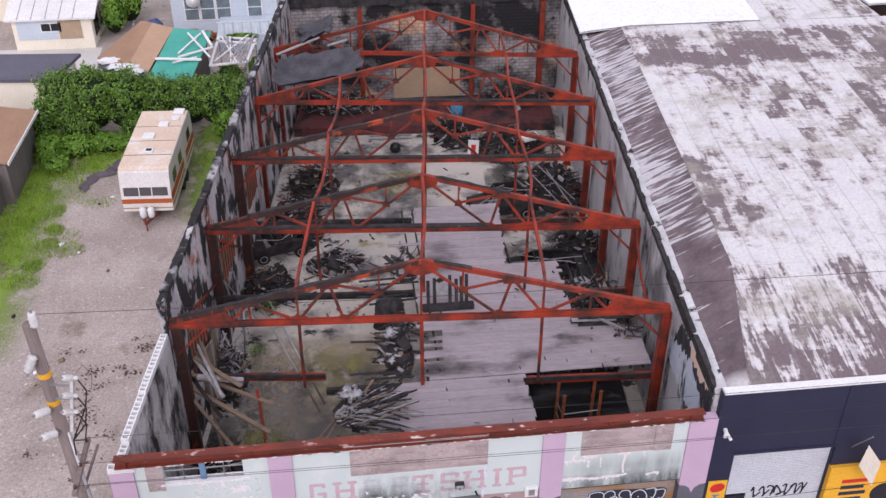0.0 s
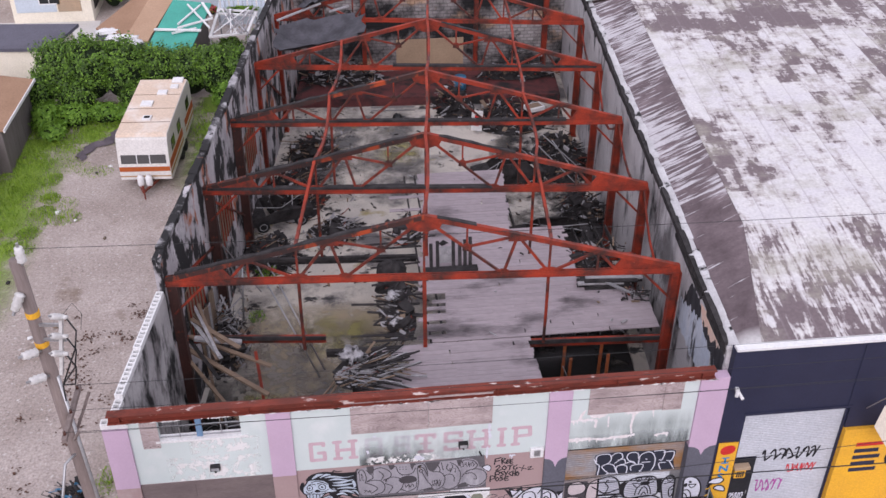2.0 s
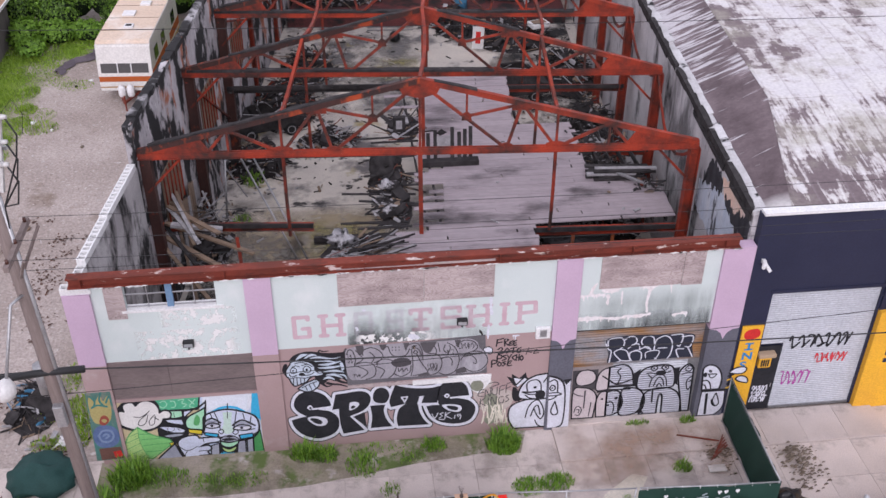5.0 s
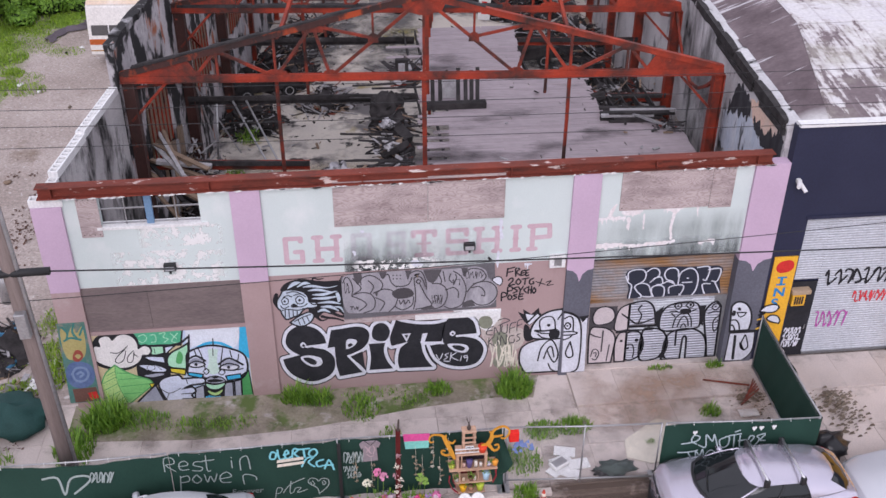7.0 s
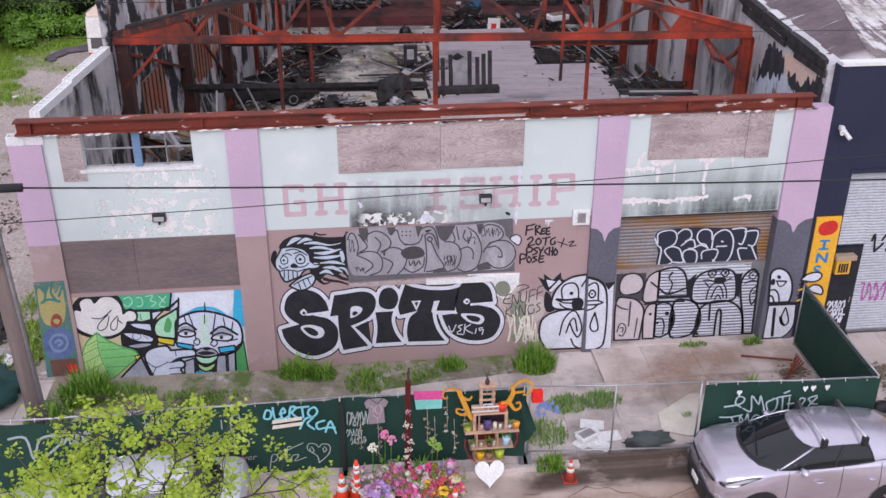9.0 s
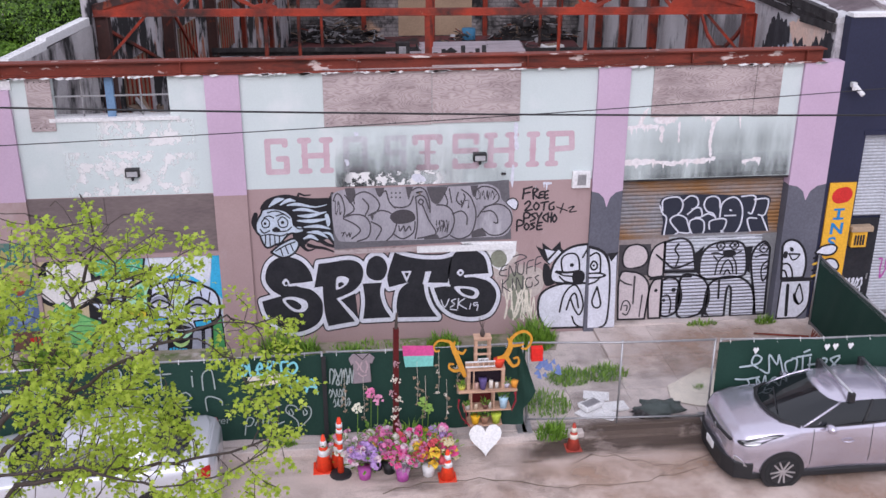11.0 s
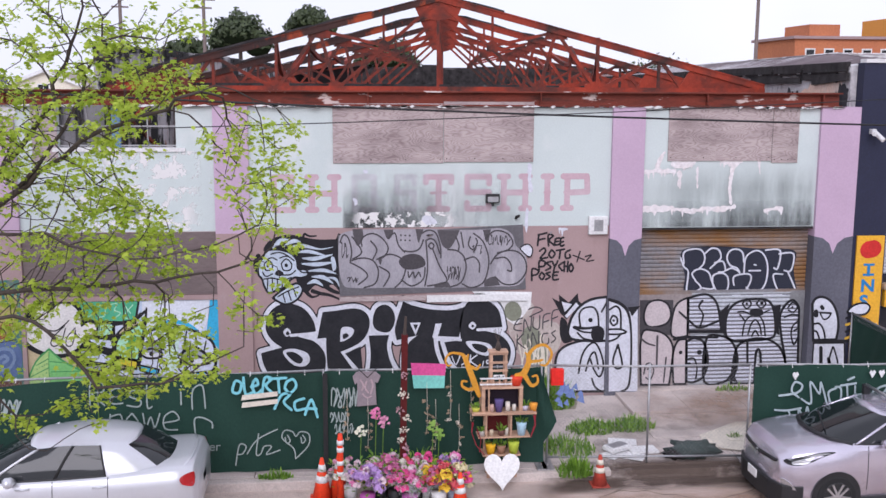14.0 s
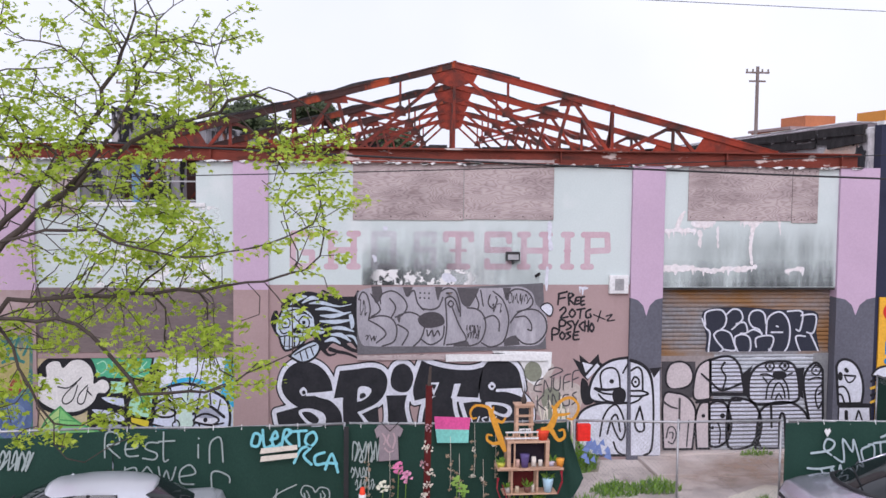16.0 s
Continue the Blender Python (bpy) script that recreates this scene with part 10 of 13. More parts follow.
part("splice_sleeve", Shape().tube([(-1.0, -0.2, 6.46), (-0.1, -0.1, 6.46), (0.75, -0.05, 6.42)], 0.085, 8), M_cable, pole, "black cable splice", smooth=True)


def wire(pts, r, label):
    a, b, sag = pts
    a, b = Vector(a), Vector(b)
    p = [a.lerp(b, i / 24) + Vector((0, 0, -sag * 4 * (i / 24) * (1 - i / 24))) for i in range(25)]
    solid("overhead_wire", Shape().tube(p, r, 5), M_cable, label, "wire", "overhead wires", smooth=True)


wire(((-8.5, -3.5, 6.46), (28, -3.5, 5.75), 0.25), 0.018, "thick black overhead cable along the street")
wire(((-8.5, -3.5, 6.46), (-45, -3.5, 6.6), 0.3), 0.03, "thick black overhead cable along the street")
wire(((-8.5, -3.5, 5.75), (14, -3.45, 6.75), 0.12), 0.009, "thin overhead cable rising along the front")
wire(((-8.5, -3.5, 5.75), (-40, -3.5, 5.9), 0.3), 0.012, "thin overhead cable along the street")
for dy, z in ((0.7, 9.9), (-0.1, 9.85), (-0.8, 9.85)):
    wire(((-8.56, -3.45 + dy, z + 0.05), (45, -3.4 + dy, z + 0.6), 0.5), 0.006, "thin overhead wire along the street")
wire(((-8.74, -3.50, 14.28), (60, -3.4, 15), 0.8), 0.006, "thin overhead wire along the street")

# ---- weeds, litter and rubbish on the pavement ----


def tuft(name, label, spots, mat, kind="stuff"):
    """spots: x, y, radius x, radius y, blades, height, z"""
    s = Shape()
    q = random.Random(len(spots) * 7 + int(spots[0][0] * 10))
    for x, y, rx, ry, n, h, z in spots:
        for i in range(n):
            a, r = q.uniform(0, 6.28), math.sqrt(q.random())
            px, py = x + rx * r * math.cos(a), y + ry * r * math.sin(a)
            hh = h * q.uniform(0.2, 1.25) * (1.15 - 0.75 * r)
            b = q.uniform(0, 6.28)
            dx, dy, w = math.cos(b), math.sin(b), q.uniform(0.004, 0.012) + 0.014 * h
            lean = hh * q.uniform(0.2, 0.8)
            s.add([(px - dy * w, py + dx * w, z), (px + dy * w, py - dx * w, z), (px + dx * lean * 0.5 + dy * w, py + dy * lean * 0.5 - dx * w, z + hh * 0.7), (px + dx * lean, py + dy * lean, z + hh), (px + dx * lean * 0.5 - dy * w, py + dy * lean * 0.5 + dx * w, z + hh * 0.7)], [(0, 1, 2, 4), (4, 2, 3)])
    return solid(name, s, mat, label, "weeds", "", kind)


tuft("weeds", "green weeds growing along the foot of the front wall", [(-3.5, -0.35, 0.45, 0.3, 320, 0.5, 0), (-2.9, -0.45, 0.35, 0.3, 220, 0.4, 0), (-1.9, -0.9, 0.5, 0.5, 320, 0.35, 0), (-1.5, -0.3, 0.9, 0.2, 160, 0.2, 0), (0.15, -0.4, 0.4, 0.25, 260, 0.35, 0), (2.15, -0.55, 0.5, 0.42, 650, 0.6, 0), (-0.6, -0.7, 0.5, 0.3, 140, 0.2, 0),
                         (-8.3, -0.7, 0.6, 0.5, 700, 0.65, 0), (-7.3, -0.8, 0.6, 0.4, 240, 0.32, 0), (-6.2, -1.05, 0.8, 0.3, 260, 0.2, 0), (-5.2, -1.1, 0.7, 0.3, 220, 0.2, 0), (-8.9, -1.7, 0.5, 0.7, 420, 0.5, 0)], M_grass)
tuft("weeds", "low green weeds spreading over the pavement", [(2.6, -2.2, 0.5, 0.36, 420, 0.24, 0.012), (3.4, -2.12, 0.5, 0.32, 460, 0.25, 0.012), (1.9, -3.2, 0.5, 0.5, 320, 0.28, 0.012), (1.8, -4.22, 0.32, 0.2, 300, 0.36, -0.06), (7.0, -2.0, 0.3, 0.2, 160, 0.3, 0.06), (7.7, -0.25, 0.25, 0.12, 140, 0.25, 0.1), (6.2, -0.2, 0.4, 0.08, 120, 0.18, 0.1), (5.2, -2.9, 0.15, 0.1, 60, 0.12, 0.02), (-3.3, -4.1, 0.3, 0.1, 170, 0.18, 0), (-1.2, -1.9, 0.3, 0.3, 120, 0.2, 0), (-10.2, -3.0, 0.9, 0.6, 500, 0.4, 0), (-11.5, -2.0, 1.2, 0.8, 600, 0.4, 0)], M_grass)
solid("earth_strip", Shape().slab([(-9.2, -1.35), (-6, -1.6), (-3.6, -1.5), (-2.2, -1.3), (-0.5, -1.0), (1.6, -0.8), (2.6, -0.9), (2.9, -0.02), (-9.2, -0.02)], -0.01, 0.022), material("weedy_earth", (0.34, 0.29, 0.24), (0.22, 0.20, 0.13), 1.2, 0.95, grain=14, bump=0.6, bump_dist=0.03, stains=(((0.10, 0.14, 0.04), 1.1, 0.50, 0.60, (1, 1, 1)), ((0.44, 0.39, 0.36), 1.6, 0.58, 0.66, (1, 1, 1)))), "bare earth strip along the wall", "earth", "", "structure")
cb = thing("cardboard_sheet", "flattened beige cardboard sheet lying on the pavement", "cardboard")
part("sheet", Shape().slab([(4.45, -3.35), (5.0, -3.6), (5.35, -3.55), (5.5, -2.9), (5.95, -2.2), (5.55, -2.05), (4.55, -2.75)], 0.034, 0.046), P_cream, cb)
part("fold", Shape().slab([(5.0, -3.1), (5.45, -3.2), (5.6, -2.6)], 0.048, 0.054), P_cream, cb)
q = random.Random(9)
for x, y, a in ((2.85, -3.3, 20), (3.0, -3.0, -15), (2.7, -3.55, 40), (3.25, -3.45, 5), (2.95, -3.7, -30)):
    o = thing("litter_sheet", "scrap of white board lying behind the fence", "litter", (x, y, 0.03), "litter behind the fence", "", a)
    part("sheet", Shape().box(-0.28, 0.24, -0.16, 0.16, 0.0, 0.02 + 0.03 * q.random()), M_white, o, bevel=0.005)
box_ = thing("foam_tray", "white plastic tray lying behind the fence", "tray", (2.75, -3.45, 0.07), turn=30)
part("tray", Shape().box(-0.22, 0.22, -0.14, 0.14, 0, 0.1), M_white, box_, bevel=0.02)
# the tray is solid; a thin grey plate paints in its shaded recess
part("hollow", Shape().box(-0.18, 0.18, -0.1, 0.1, 0.101, 0.104), M_galv, box_)
rack = thing("rusty_rack", "rusty broken steel rack lying by the fence", "scrap", (8.2, -1.6, 0.1))
for k in range(5):
    part("bar", Shape().beam((-0.35 + 0.1 * k, -0.3 + 0.12 * k, 0.05 + 0.03 * k), (0.25, 0.1 + 0.1 * k, 0.2), 0.03, 0.03), M_beam, rack)
part("long_bar", Shape().beam((-1.0, 0.8, 0.03), (0.1, 0.35, 0.12), 0.035, 0.035), M_beam, rack)
part("plate", Shape().box(-0.5, 0.0, -0.7, -0.45, 0.0, 0.03), M_white, rack)
s = Shape()
for i in range(120):
    x, y = q.gauss(0, 0.25), q.gauss(0, 0.3)
    r = q.uniform(0.03, 0.08)
    z = max(0, 0.28 - math.hypot(x, y) * 0.6) * q.random()
    s.add([(x - r, y, z), (x + r, y, z + 0.01), (x, y + r, z), (x + 0.01, y + 0.01, z + r)], [(0, 1, 3), (1, 2, 3), (2, 0, 3)])
solid("rubble", s.moved(Matrix.Translation((8.2, -1.6, 0.03))), M_dirt, "loose brown rubble heaped by the fence", "rubble", "", "stuff")
heap = thing("earth_heap", "heap of earth and rubbish on the pavement", "heap", (10.35, -2.2, 0.012), kind="stuff")
s = Shape()
for i in range(230):
    x, y = q.gauss(0, 0.24), q.gauss(0, 0.42)
    r = q.uniform(0.025, 0.085)
    z = max(0, 0.4 - 0.4 * math.hypot(x, y)) * q.random()
    s.add([(x - r, y, z), (x + r, y, z + 0.02), (x, y + r, z), (x + 0.02, y + 0.02, z + r)], [(0, 1, 3), (1, 2, 3), (2, 0, 3)])
part("clods", s, M_dirt, heap)


def lumpy(name, label, cat, at, rx, ry, rz, mat, seed, rough=0.18):
    s = Shape()
    nu, nv = 22, 12
    v = []
    for i in range(nv + 1):
        th = math.pi * i / nv
        for j in range(nu):
            ph = 2 * math.pi * j / nu
            d = Vector((math.sin(th) * math.cos(ph), math.sin(th) * math.sin(ph), math.cos(th)))
            k = 1 + rough * noise.noise(d * 2.3 + Vector((seed, 0, 0))) + rough * 0.5 * noise.noise(d * 6 + Vector((0, seed, 0)))
            v.append((rx * d.x * k, ry * d.y * k, max(-rz * 0.8, rz * d.z * k) + rz * 0.8))
    s.add(v, [(i * nu + j, i * nu + (j + 1) % nu, (i + 1) * nu + (j + 1) % nu, (i + 1) * nu + j) for i in range(nv) for j in range(nu)])
    o = solid(name, s, mat, label, cat, smooth=True)
    o.matrix_basis = pose(*at)
    return o


M_bag = material("black_bin_bag", (0.012, 0.012, 0.014), None, 6.0, 0.3, grain=12, bump=0.5, bump_dist=0.03)
lumpy("rubbish_bag", "black plastic rubbish bag by the fence corner", "rubbish bag", (9.35, -3.75, 0.012), 0.45, 0.4, 0.35, M_bag, 3.0, 0.35)
lumpy("tarpaulin", "dark green tarpaulin thrown over a heap beside the pole", "tarpaulin", (-10.6, -0.6, -0.02), 0.95, 0.75, 0.4, plain("green_tarpaulin", (0.02, 0.06, 0.055)), 9.0, 0.35)
solid("yellow_tub", Shape().tube([(9.0, -3.95, 0.012), (9.0, -3.95, 0.22)], [0.1, 0.13], 12), M_yellow, "yellow plastic tub by the rubbish bag", "tub", smooth=True)
lumpy("crumpled_netting", "crumpled dark green netting heaped at the fence", "netting", (4.05, -3.78, 0.012), 0.42, 0.2, 0.16, material("grey_green_net", (0.035, 0.055, 0.05), (0.06, 0.075, 0.07), 9.0, 0.85, grain=40, bump=0.8), 14.0, 0.6)
lumpy("crumpled_netting", "crumpled dark green netting heaped at the fence", "netting", (3.72, -3.80, 0.012), 0.18, 0.15, 0.09, M_char, 15.0, 1.2)
# road cracks
cr = thing("road_crack", "long dark cracks wandering through the worn asphalt", "crack", kind="structure")
q = random.Random(14)
for x0, y0, x1, k in ((-1.5, -5.6, 6.0, 30), (2.0, -5.1, 5.5, 16), (-8, -8.2, 9, 50), (-3, -10.5, 9, 40)):
    v = []
    for i in range(k + 1):
        t = i / k
        y = y0 + 0.25 * math.sin(t * 9) + q.uniform(-0.07, 0.07)
        zz = ROAD_Z + 0.08 * max(0, min(1, (KERB - y) / 4.75)) + 0.006
        v += [(x0 + (x1 - x0) * t, y, zz), (x0 + (x1 - x0) * t, y + q.uniform(0.012, 0.045), zz)]
    part("crack", Shape().add(v, [(2 * i, 2 * i + 2, 2 * i + 3, 2 * i + 1) for i in range(k)]), M_dirt, cr)

# ---- street tree ----
tree = thing("street_tree", "young maple in fresh yellow-green leaf with thin dark branches", "tree", (-6.6, -12.2, -0.05))
q = random.Random(5)
np_rng = np.random.default_rng(11)
# main limbs sweep from the fork, seen from the road as (along, height), each at its own depth
BOUGHS = [
    (-0.25, [(0.5, 3.5), (1.4, 4.8), (2.0, 4.75), (2.5, 4.2), (3.0, 4.2), (3.6, 4.5)]),
    (0.35, [(0.4, 3.6), (1.35, 4.85), (2.3, 4.9), (3.2, 4.98), (3.7, 5.1)]),
    (-0.5, [(0.4, 3.8), (1.3, 5.35), (2.0, 5.5), (2.7, 5.3), (3.3, 5.3), (3.8, 5.55)]),
    (0.1, [(0.3, 3.9), (1.2, 5.2), (1.9, 5.8), (2.5, 6.2), (3.0, 6.4), (3.4, 6.6)]),
    (0.6, [(0.25, 4.0), (1.4, 5.6), (2.0, 6.4), (2.3, 7.2)]),
    (-0.7, [(0.2, 4.0), (1.1, 5.7), (1.6, 6.7), (1.75, 7.3)]),
    (0.3, [(1.9, 5.8), (2.4, 6.5), (2.55, 7.1)]),
    (-0.35, [(1.4, 4.7), (1.75, 4.1), (1.95, 3.7)]),
    (0.5, [(0.0, 4.0), (-0.5, 5.2), (-1.1, 6.0), (-1.4, 6.6)]),
    (-0.4, [(0.0, 3.8), (-0.8, 4.7), (-1.6, 5.1), (-2.1, 5.3)]),
]
# twigs grow step by step from them towards points scattered through the crown
goal = np_rng.normal(size=(9000, 3))
goal /= np.linalg.norm(goal, axis=1)[:, None]
goal *= (np_rng.random(9000) ** 0.40)[:, None]
goal = goal * np.array([2.4, 1.05, 2.0]) + np.array([1.75, 0.4, 5.65])
lump = np.array([noise.noise(Vector(g) * 1.1) for g in goal])
goal = goal[(lump > -0.08) & (goal[:, 2] > 3.7 - 1.6 * lump)]
nodes = [np.array([0.02 * k, 0.0, 2.2 + 0.2 * k]) for k in range(10)]
parent = [-1, 0, 1, 2, 3, 4, 5, 6, 7, 8]
STEP = 0.17
for deep, route in BOUGHS:
    start = min(range(len(nodes)), key=lambda i: abs(nodes[i][0] - route[0][0]) + abs(nodes[i][2] - route[0][1]))
    prev = start
    way = [nodes[start]] + [np.array([x_, deep * min(1.0, 0.35 * k) + 0.05 * math.sin(7 * x_), z_]) for k, (x_, z_) in enumerate(route, 1)]
    for a_, b_ in zip(way, way[1:]):
        n_ = max(1, round(float(np.linalg.norm(b_ - a_)) / STEP))
        for k in range(1, n_ + 1):
            nodes.append(a_ + (b_ - a_) * k / n_ + np_rng.normal(size=3) * 0.022)
            parent.append(prev)
            prev = len(nodes) - 1
near = np.full(len(goal), 0)
dist = np.full(len(goal), 1e9)
fresh = list(range(6, len(nodes)))
kids = {}
for turn_ in range(75):
    for i in fresh:
        d = np.linalg.norm(goal - nodes[i], axis=1)
        hit_ = d < dist
        dist[hit_], near[hit_] = d[hit_], i
    reach = 0.9
    pull = {}
    for gi in np.nonzero((dist < reach) & (dist > 0.20))[0]:
        v = goal[gi] - nodes[near[gi]]
        pull.setdefault(int(near[gi]), []).append(v / np.linalg.norm(v))
    keep = dist > 0.20
    goal, near, dist = goal[keep], near[keep], dist[keep]
    fresh = []
    for i in sorted(pull):
        if kids.get(i, 0) >= 3:
            continue
        d = np.mean(pull[i], axis=0)
        back = nodes[i] - nodes[parent[i]] if parent[i] >= 0 else np.array([0, 0, 1.0])
        d = d / (np.linalg.norm(d) + 1e-6) + 0.55 * back / (np.linalg.norm(back) + 1e-6) + np_rng.normal(size=3) * 0.28 + np.array([0, 0, 0.07])
        p = nodes[i] + STEP * d / np.linalg.norm(d)
        nodes.append(p)
        parent.append(i)
        kids[i] = kids.get(i, 0) + 1
        fresh.append(len(nodes) - 1)
    if not fresh or len(nodes) > 12000:
        break
# thickness: a limb carries what grows from it
load = [0.0] * len(nodes)
child = [[] for _ in nodes]
for i in range(len(nodes) - 1, 0, -1):
    load[i] = load[i] if load[i] else 1.0
    load[parent[i]] += load[i]
    child[parent[i]].append(i)
girth = [min(0.10, 0.0044 * max(v, 1.0) ** 0.41) for v in load]
wood, leaf = Shape(), Shape()
for i in range(5, len(nodes)):
    if i == 5 or i != max(child[parent[i]], key=lambda c: load[c]):
        chain = [parent[i], i]
        while child[chain[-1]]:
            chain.append(max(child[chain[-1]], key=lambda c: load[c]))
        wood.tube([nodes[c] for c in chain], [min(girth[c], girth[chain[1]]) for c in chain], 6 if girth[i] > 0.03 else 4, False)
part("trunk", Shape().tube([(-0.12, 0, 0), (-0.1, 0.02, 0.3), (-0.05, 0.02, 1.2), (0.0, 0.0, 2.3), (0.1, 0, 3.2)], [0.17, 0.13, 0.115, 0.11, 0.09], 12), M_bark, tree, smooth=True)
part("limb", wood, M_bark, tree, smooth=True)


def maple_leaf(p, size, out):
    """A five-lobed leaf at p, its tip pointing out and hanging a little."""
    up = Vector((q.gauss(0, 0.55), q.gauss(0, 0.55) - 0.25, 1)).normalized()
    s1 = out + Vector((q.gauss(0, 0.5), q.gauss(0, 0.5), q.gauss(-0.25, 0.3)))
    s1 = (s1 - up * s1.dot(up)).normalized()
    s2 = up.cross(s1)
    v = []
    for a, r in ((0, 1.25), (28, 0.62), (55, 1.05), (88, 0.55), (118, 0.78), (180, 0.42), (242, 0.78), (272, 0.55), (305, 1.05), (332, 0.62)):
        r *= size * q.uniform(0.88, 1.12)
        a = math.radians(a)
        v.append(p + s1 * r * math.cos(a) + s2 * r * math.sin(a) - up * (0.35 * r * r / size))
    leaf.add(v, [tuple(range(10))])


for i in range(10, len(nodes)):
    if load[i] > 4:
        continue
    t = Vector(nodes[i])
    out = (t - Vector(nodes[parent[i]])).normalized()
    full = noise.noise(t * 1.25 + Vector((3, 1, 7)))
    if q.random() < (0.99 if not child[i] else 0.38) + 1.6 * full - 0.40 * max(0.0, 4.8 - t.z) + 0.15 * (t.x - 1.75) - 0.22 * max(0.0, t.z - 6.6):
        for k in range(q.randint(16, 32)):
            maple_leaf(t + out * q.uniform(-0.04, 0.10) + Vector((q.gauss(0, 0.055), q.gauss(0, 0.055), q.gauss(-0.02, 0.030))), q.uniform(0.015, 0.038), out)
part("crown", leaf, M_leaf, tree, "fresh yellow-green leaves")

# ---- fire debris inside the warehouse ----
M_ash = material("pale_ash", (0.40, 0.39, 0.40), (0.24, 0.23, 0.24), 4.0, 0.95, grain=18, bump=0.4)
M_brownwood = material("weathered_board", (0.24, 0.17, 0.12), (0.17, 0.12, 0.085), 3.0, 0.85, stretch=(0.5, 2, 2), grain=18, bump=0.3)
M_orange_rust = material("orange_rust", (0.36, 0.10, 0.03), (0.24, 0.06, 0.02), 3.0, 0.85, grain=20, bump=0.3)
M_scrapblue = plain("faded_blue_plastic", (0.06, 0.20, 0.34))


def pile(label, x, y, z, rx, ry, h, n, seed, mats=None, long=0.9, group="heaps of fire debris", aim=None):
    """A heap of burnt timber and scrap: bars and plates strewn over an oval, highest in the middle."""
    q = random.Random(seed)
    t = thing("debris_heap", label, "debris", (x, y, z), group, "stuff")
    mats = mats or ((M_char, 0.72), (M_ash, 0.13), (M_brownwood, 0.10), (M_beam, 0.05))
    for k, (m, share) in enumerate(mats):
        s = Shape()
        for i in range(max(3, int(n * share))):
            a, r = q.uniform(0, 6.28), math.sqrt(q.random())
            px, py = rx * r * math.cos(a), ry * r * math.sin(a)
            pz = max(0.02, h * (1 - r * r) * q.uniform(0.15, 1.0))
            ln = q.uniform(0.2, 1.15) * long * q.uniform(0.4, 1.0)
            b = q.gauss(aim, 0.32) if aim is not None else q.gauss(seed * 1.3, 0.55) + (1.57 if q.random() < 0.35 else 0)
            dz = q.uniform(-0.3, 0.3) * ln
            e = (px + ln * math.cos(b), py + ln * math.sin(b), max(0.02, pz + dz))
            pick = q.random()
            if pick < 0.66:
                s.beam((px, py, pz), e, q.uniform(0.015, 0.075), q.uniform(0.015, 0.05))
            elif pick < 0.82:
                m_ = Vector((px, py, pz)).lerp(Vector(e), 0.5) + Vector((q.gauss(0, 0.12), q.gauss(0, 0.12), q.uniform(0.0, 0.25)))
                s.tube([(px, py, pz), m_, e], 0.011, 4)
            else:
                w2 = q.uniform(0.10, 0.30)
                s.beam((px, py, pz), (px + 0.5 * (e[0] - px), py + 0.5 * (e[1] - py), e[2]), w2, 0.012, (q.gauss(0, 0.6), q.gauss(0, 0.6), 1))
        part(("charred_scrap", "ash_scrap", "timber_scrap", "metal_scrap")[min(k, 3)], s, m, t)
    for i in range(n // 40 if h > 0.2 and aim is None else 0):
        a, r = q.uniform(0, 6.28), 0.9 * math.sqrt(q.random())
        bx, by, bz = q.uniform(0.12, 0.38), q.uniform(0.10, 0.30), q.uniform(0.08, 0.30) * min(1.0, 1.4 * h + 0.3)
        px, py, pz = rx * r * math.cos(a), ry * r * math.sin(a), max(0.0, 0.55 * h * (1 - r * r))
        blk = Shape().box(-bx, bx, -by, by, 0, bz).moved(Matrix.Translation((px, py, pz)) @ Matrix.Rotation(q.uniform(0, 3.1), 4, "Z") @ Matrix.Rotation(q.gauss(0, 0.25), 4, "X") @ Matrix.Rotation(q.gauss(0, 0.25), 4, "Y"))
        part("burnt_box", blk, q.choice((mats[0][0], mats[0][0], M_char, mats[1][0] if i % 4 == 0 else M_char)), t)
    core = Shape()
    v = []
    for i in range(7):
        for j in range(14):
            r = i / 6
            a = 2 * math.pi * j / 14
            zz = 0.75 * h * (1 - r) ** 1.2 * (0.7 + 0.5 * noise.noise(Vector((r * 3 + seed, math.cos(a) * 2, math.sin(a) * 2))))
            v.append((rx * r * math.cos(a), ry * r * math.sin(a), max(0.004, zz)))
    core.add(v, [(i * 14 + j, i * 14 + (j + 1) % 14, (i + 1) * 14 + (j + 1) % 14, (i + 1) * 14 + j) for i in range(6) for j in range(14)])
    if h > 0.2:
        part("ash_bed", core, mats[0][0], t)
    return t


MIXPALE = ((M_char, 0.40), (M_ash, 0.40), (M_brownwood, 0.17), (M_beam, 0.03))
pile("pale burnt boards and foil heaped on the upper floor", -1.95, 4.2, DECK + 0.01, 0.85, 0.75, 0.4, 200, 1, MIXPALE, 1.9, aim=0.05)
pile("black tangle of burnt scrap at the edge of the upper floor", -0.25, 7.4, DECK - 0.25, 0.5, 1.3, 0.6, 230, 2)
lumpy("charred_sack", "black burnt sack sagging at the edge of the plank floor", "sack", (-0.45, 9.75, DECK - 0.62), 0.62, 0.55, 0.62, M_char, 33.0, 0.55)
pile("black hanging tangle of burnt scrap", -0.2, 9.3, DECK - 0.35, 0.45, 0.6, 0.7, 110, 3)
stack = thing("timber_stack", "neat stack of charred boards lying on the upper floor", "timber stack", (6.55, 8.1, DECK + 0.012), turn=-4)
q = random.Random(44)
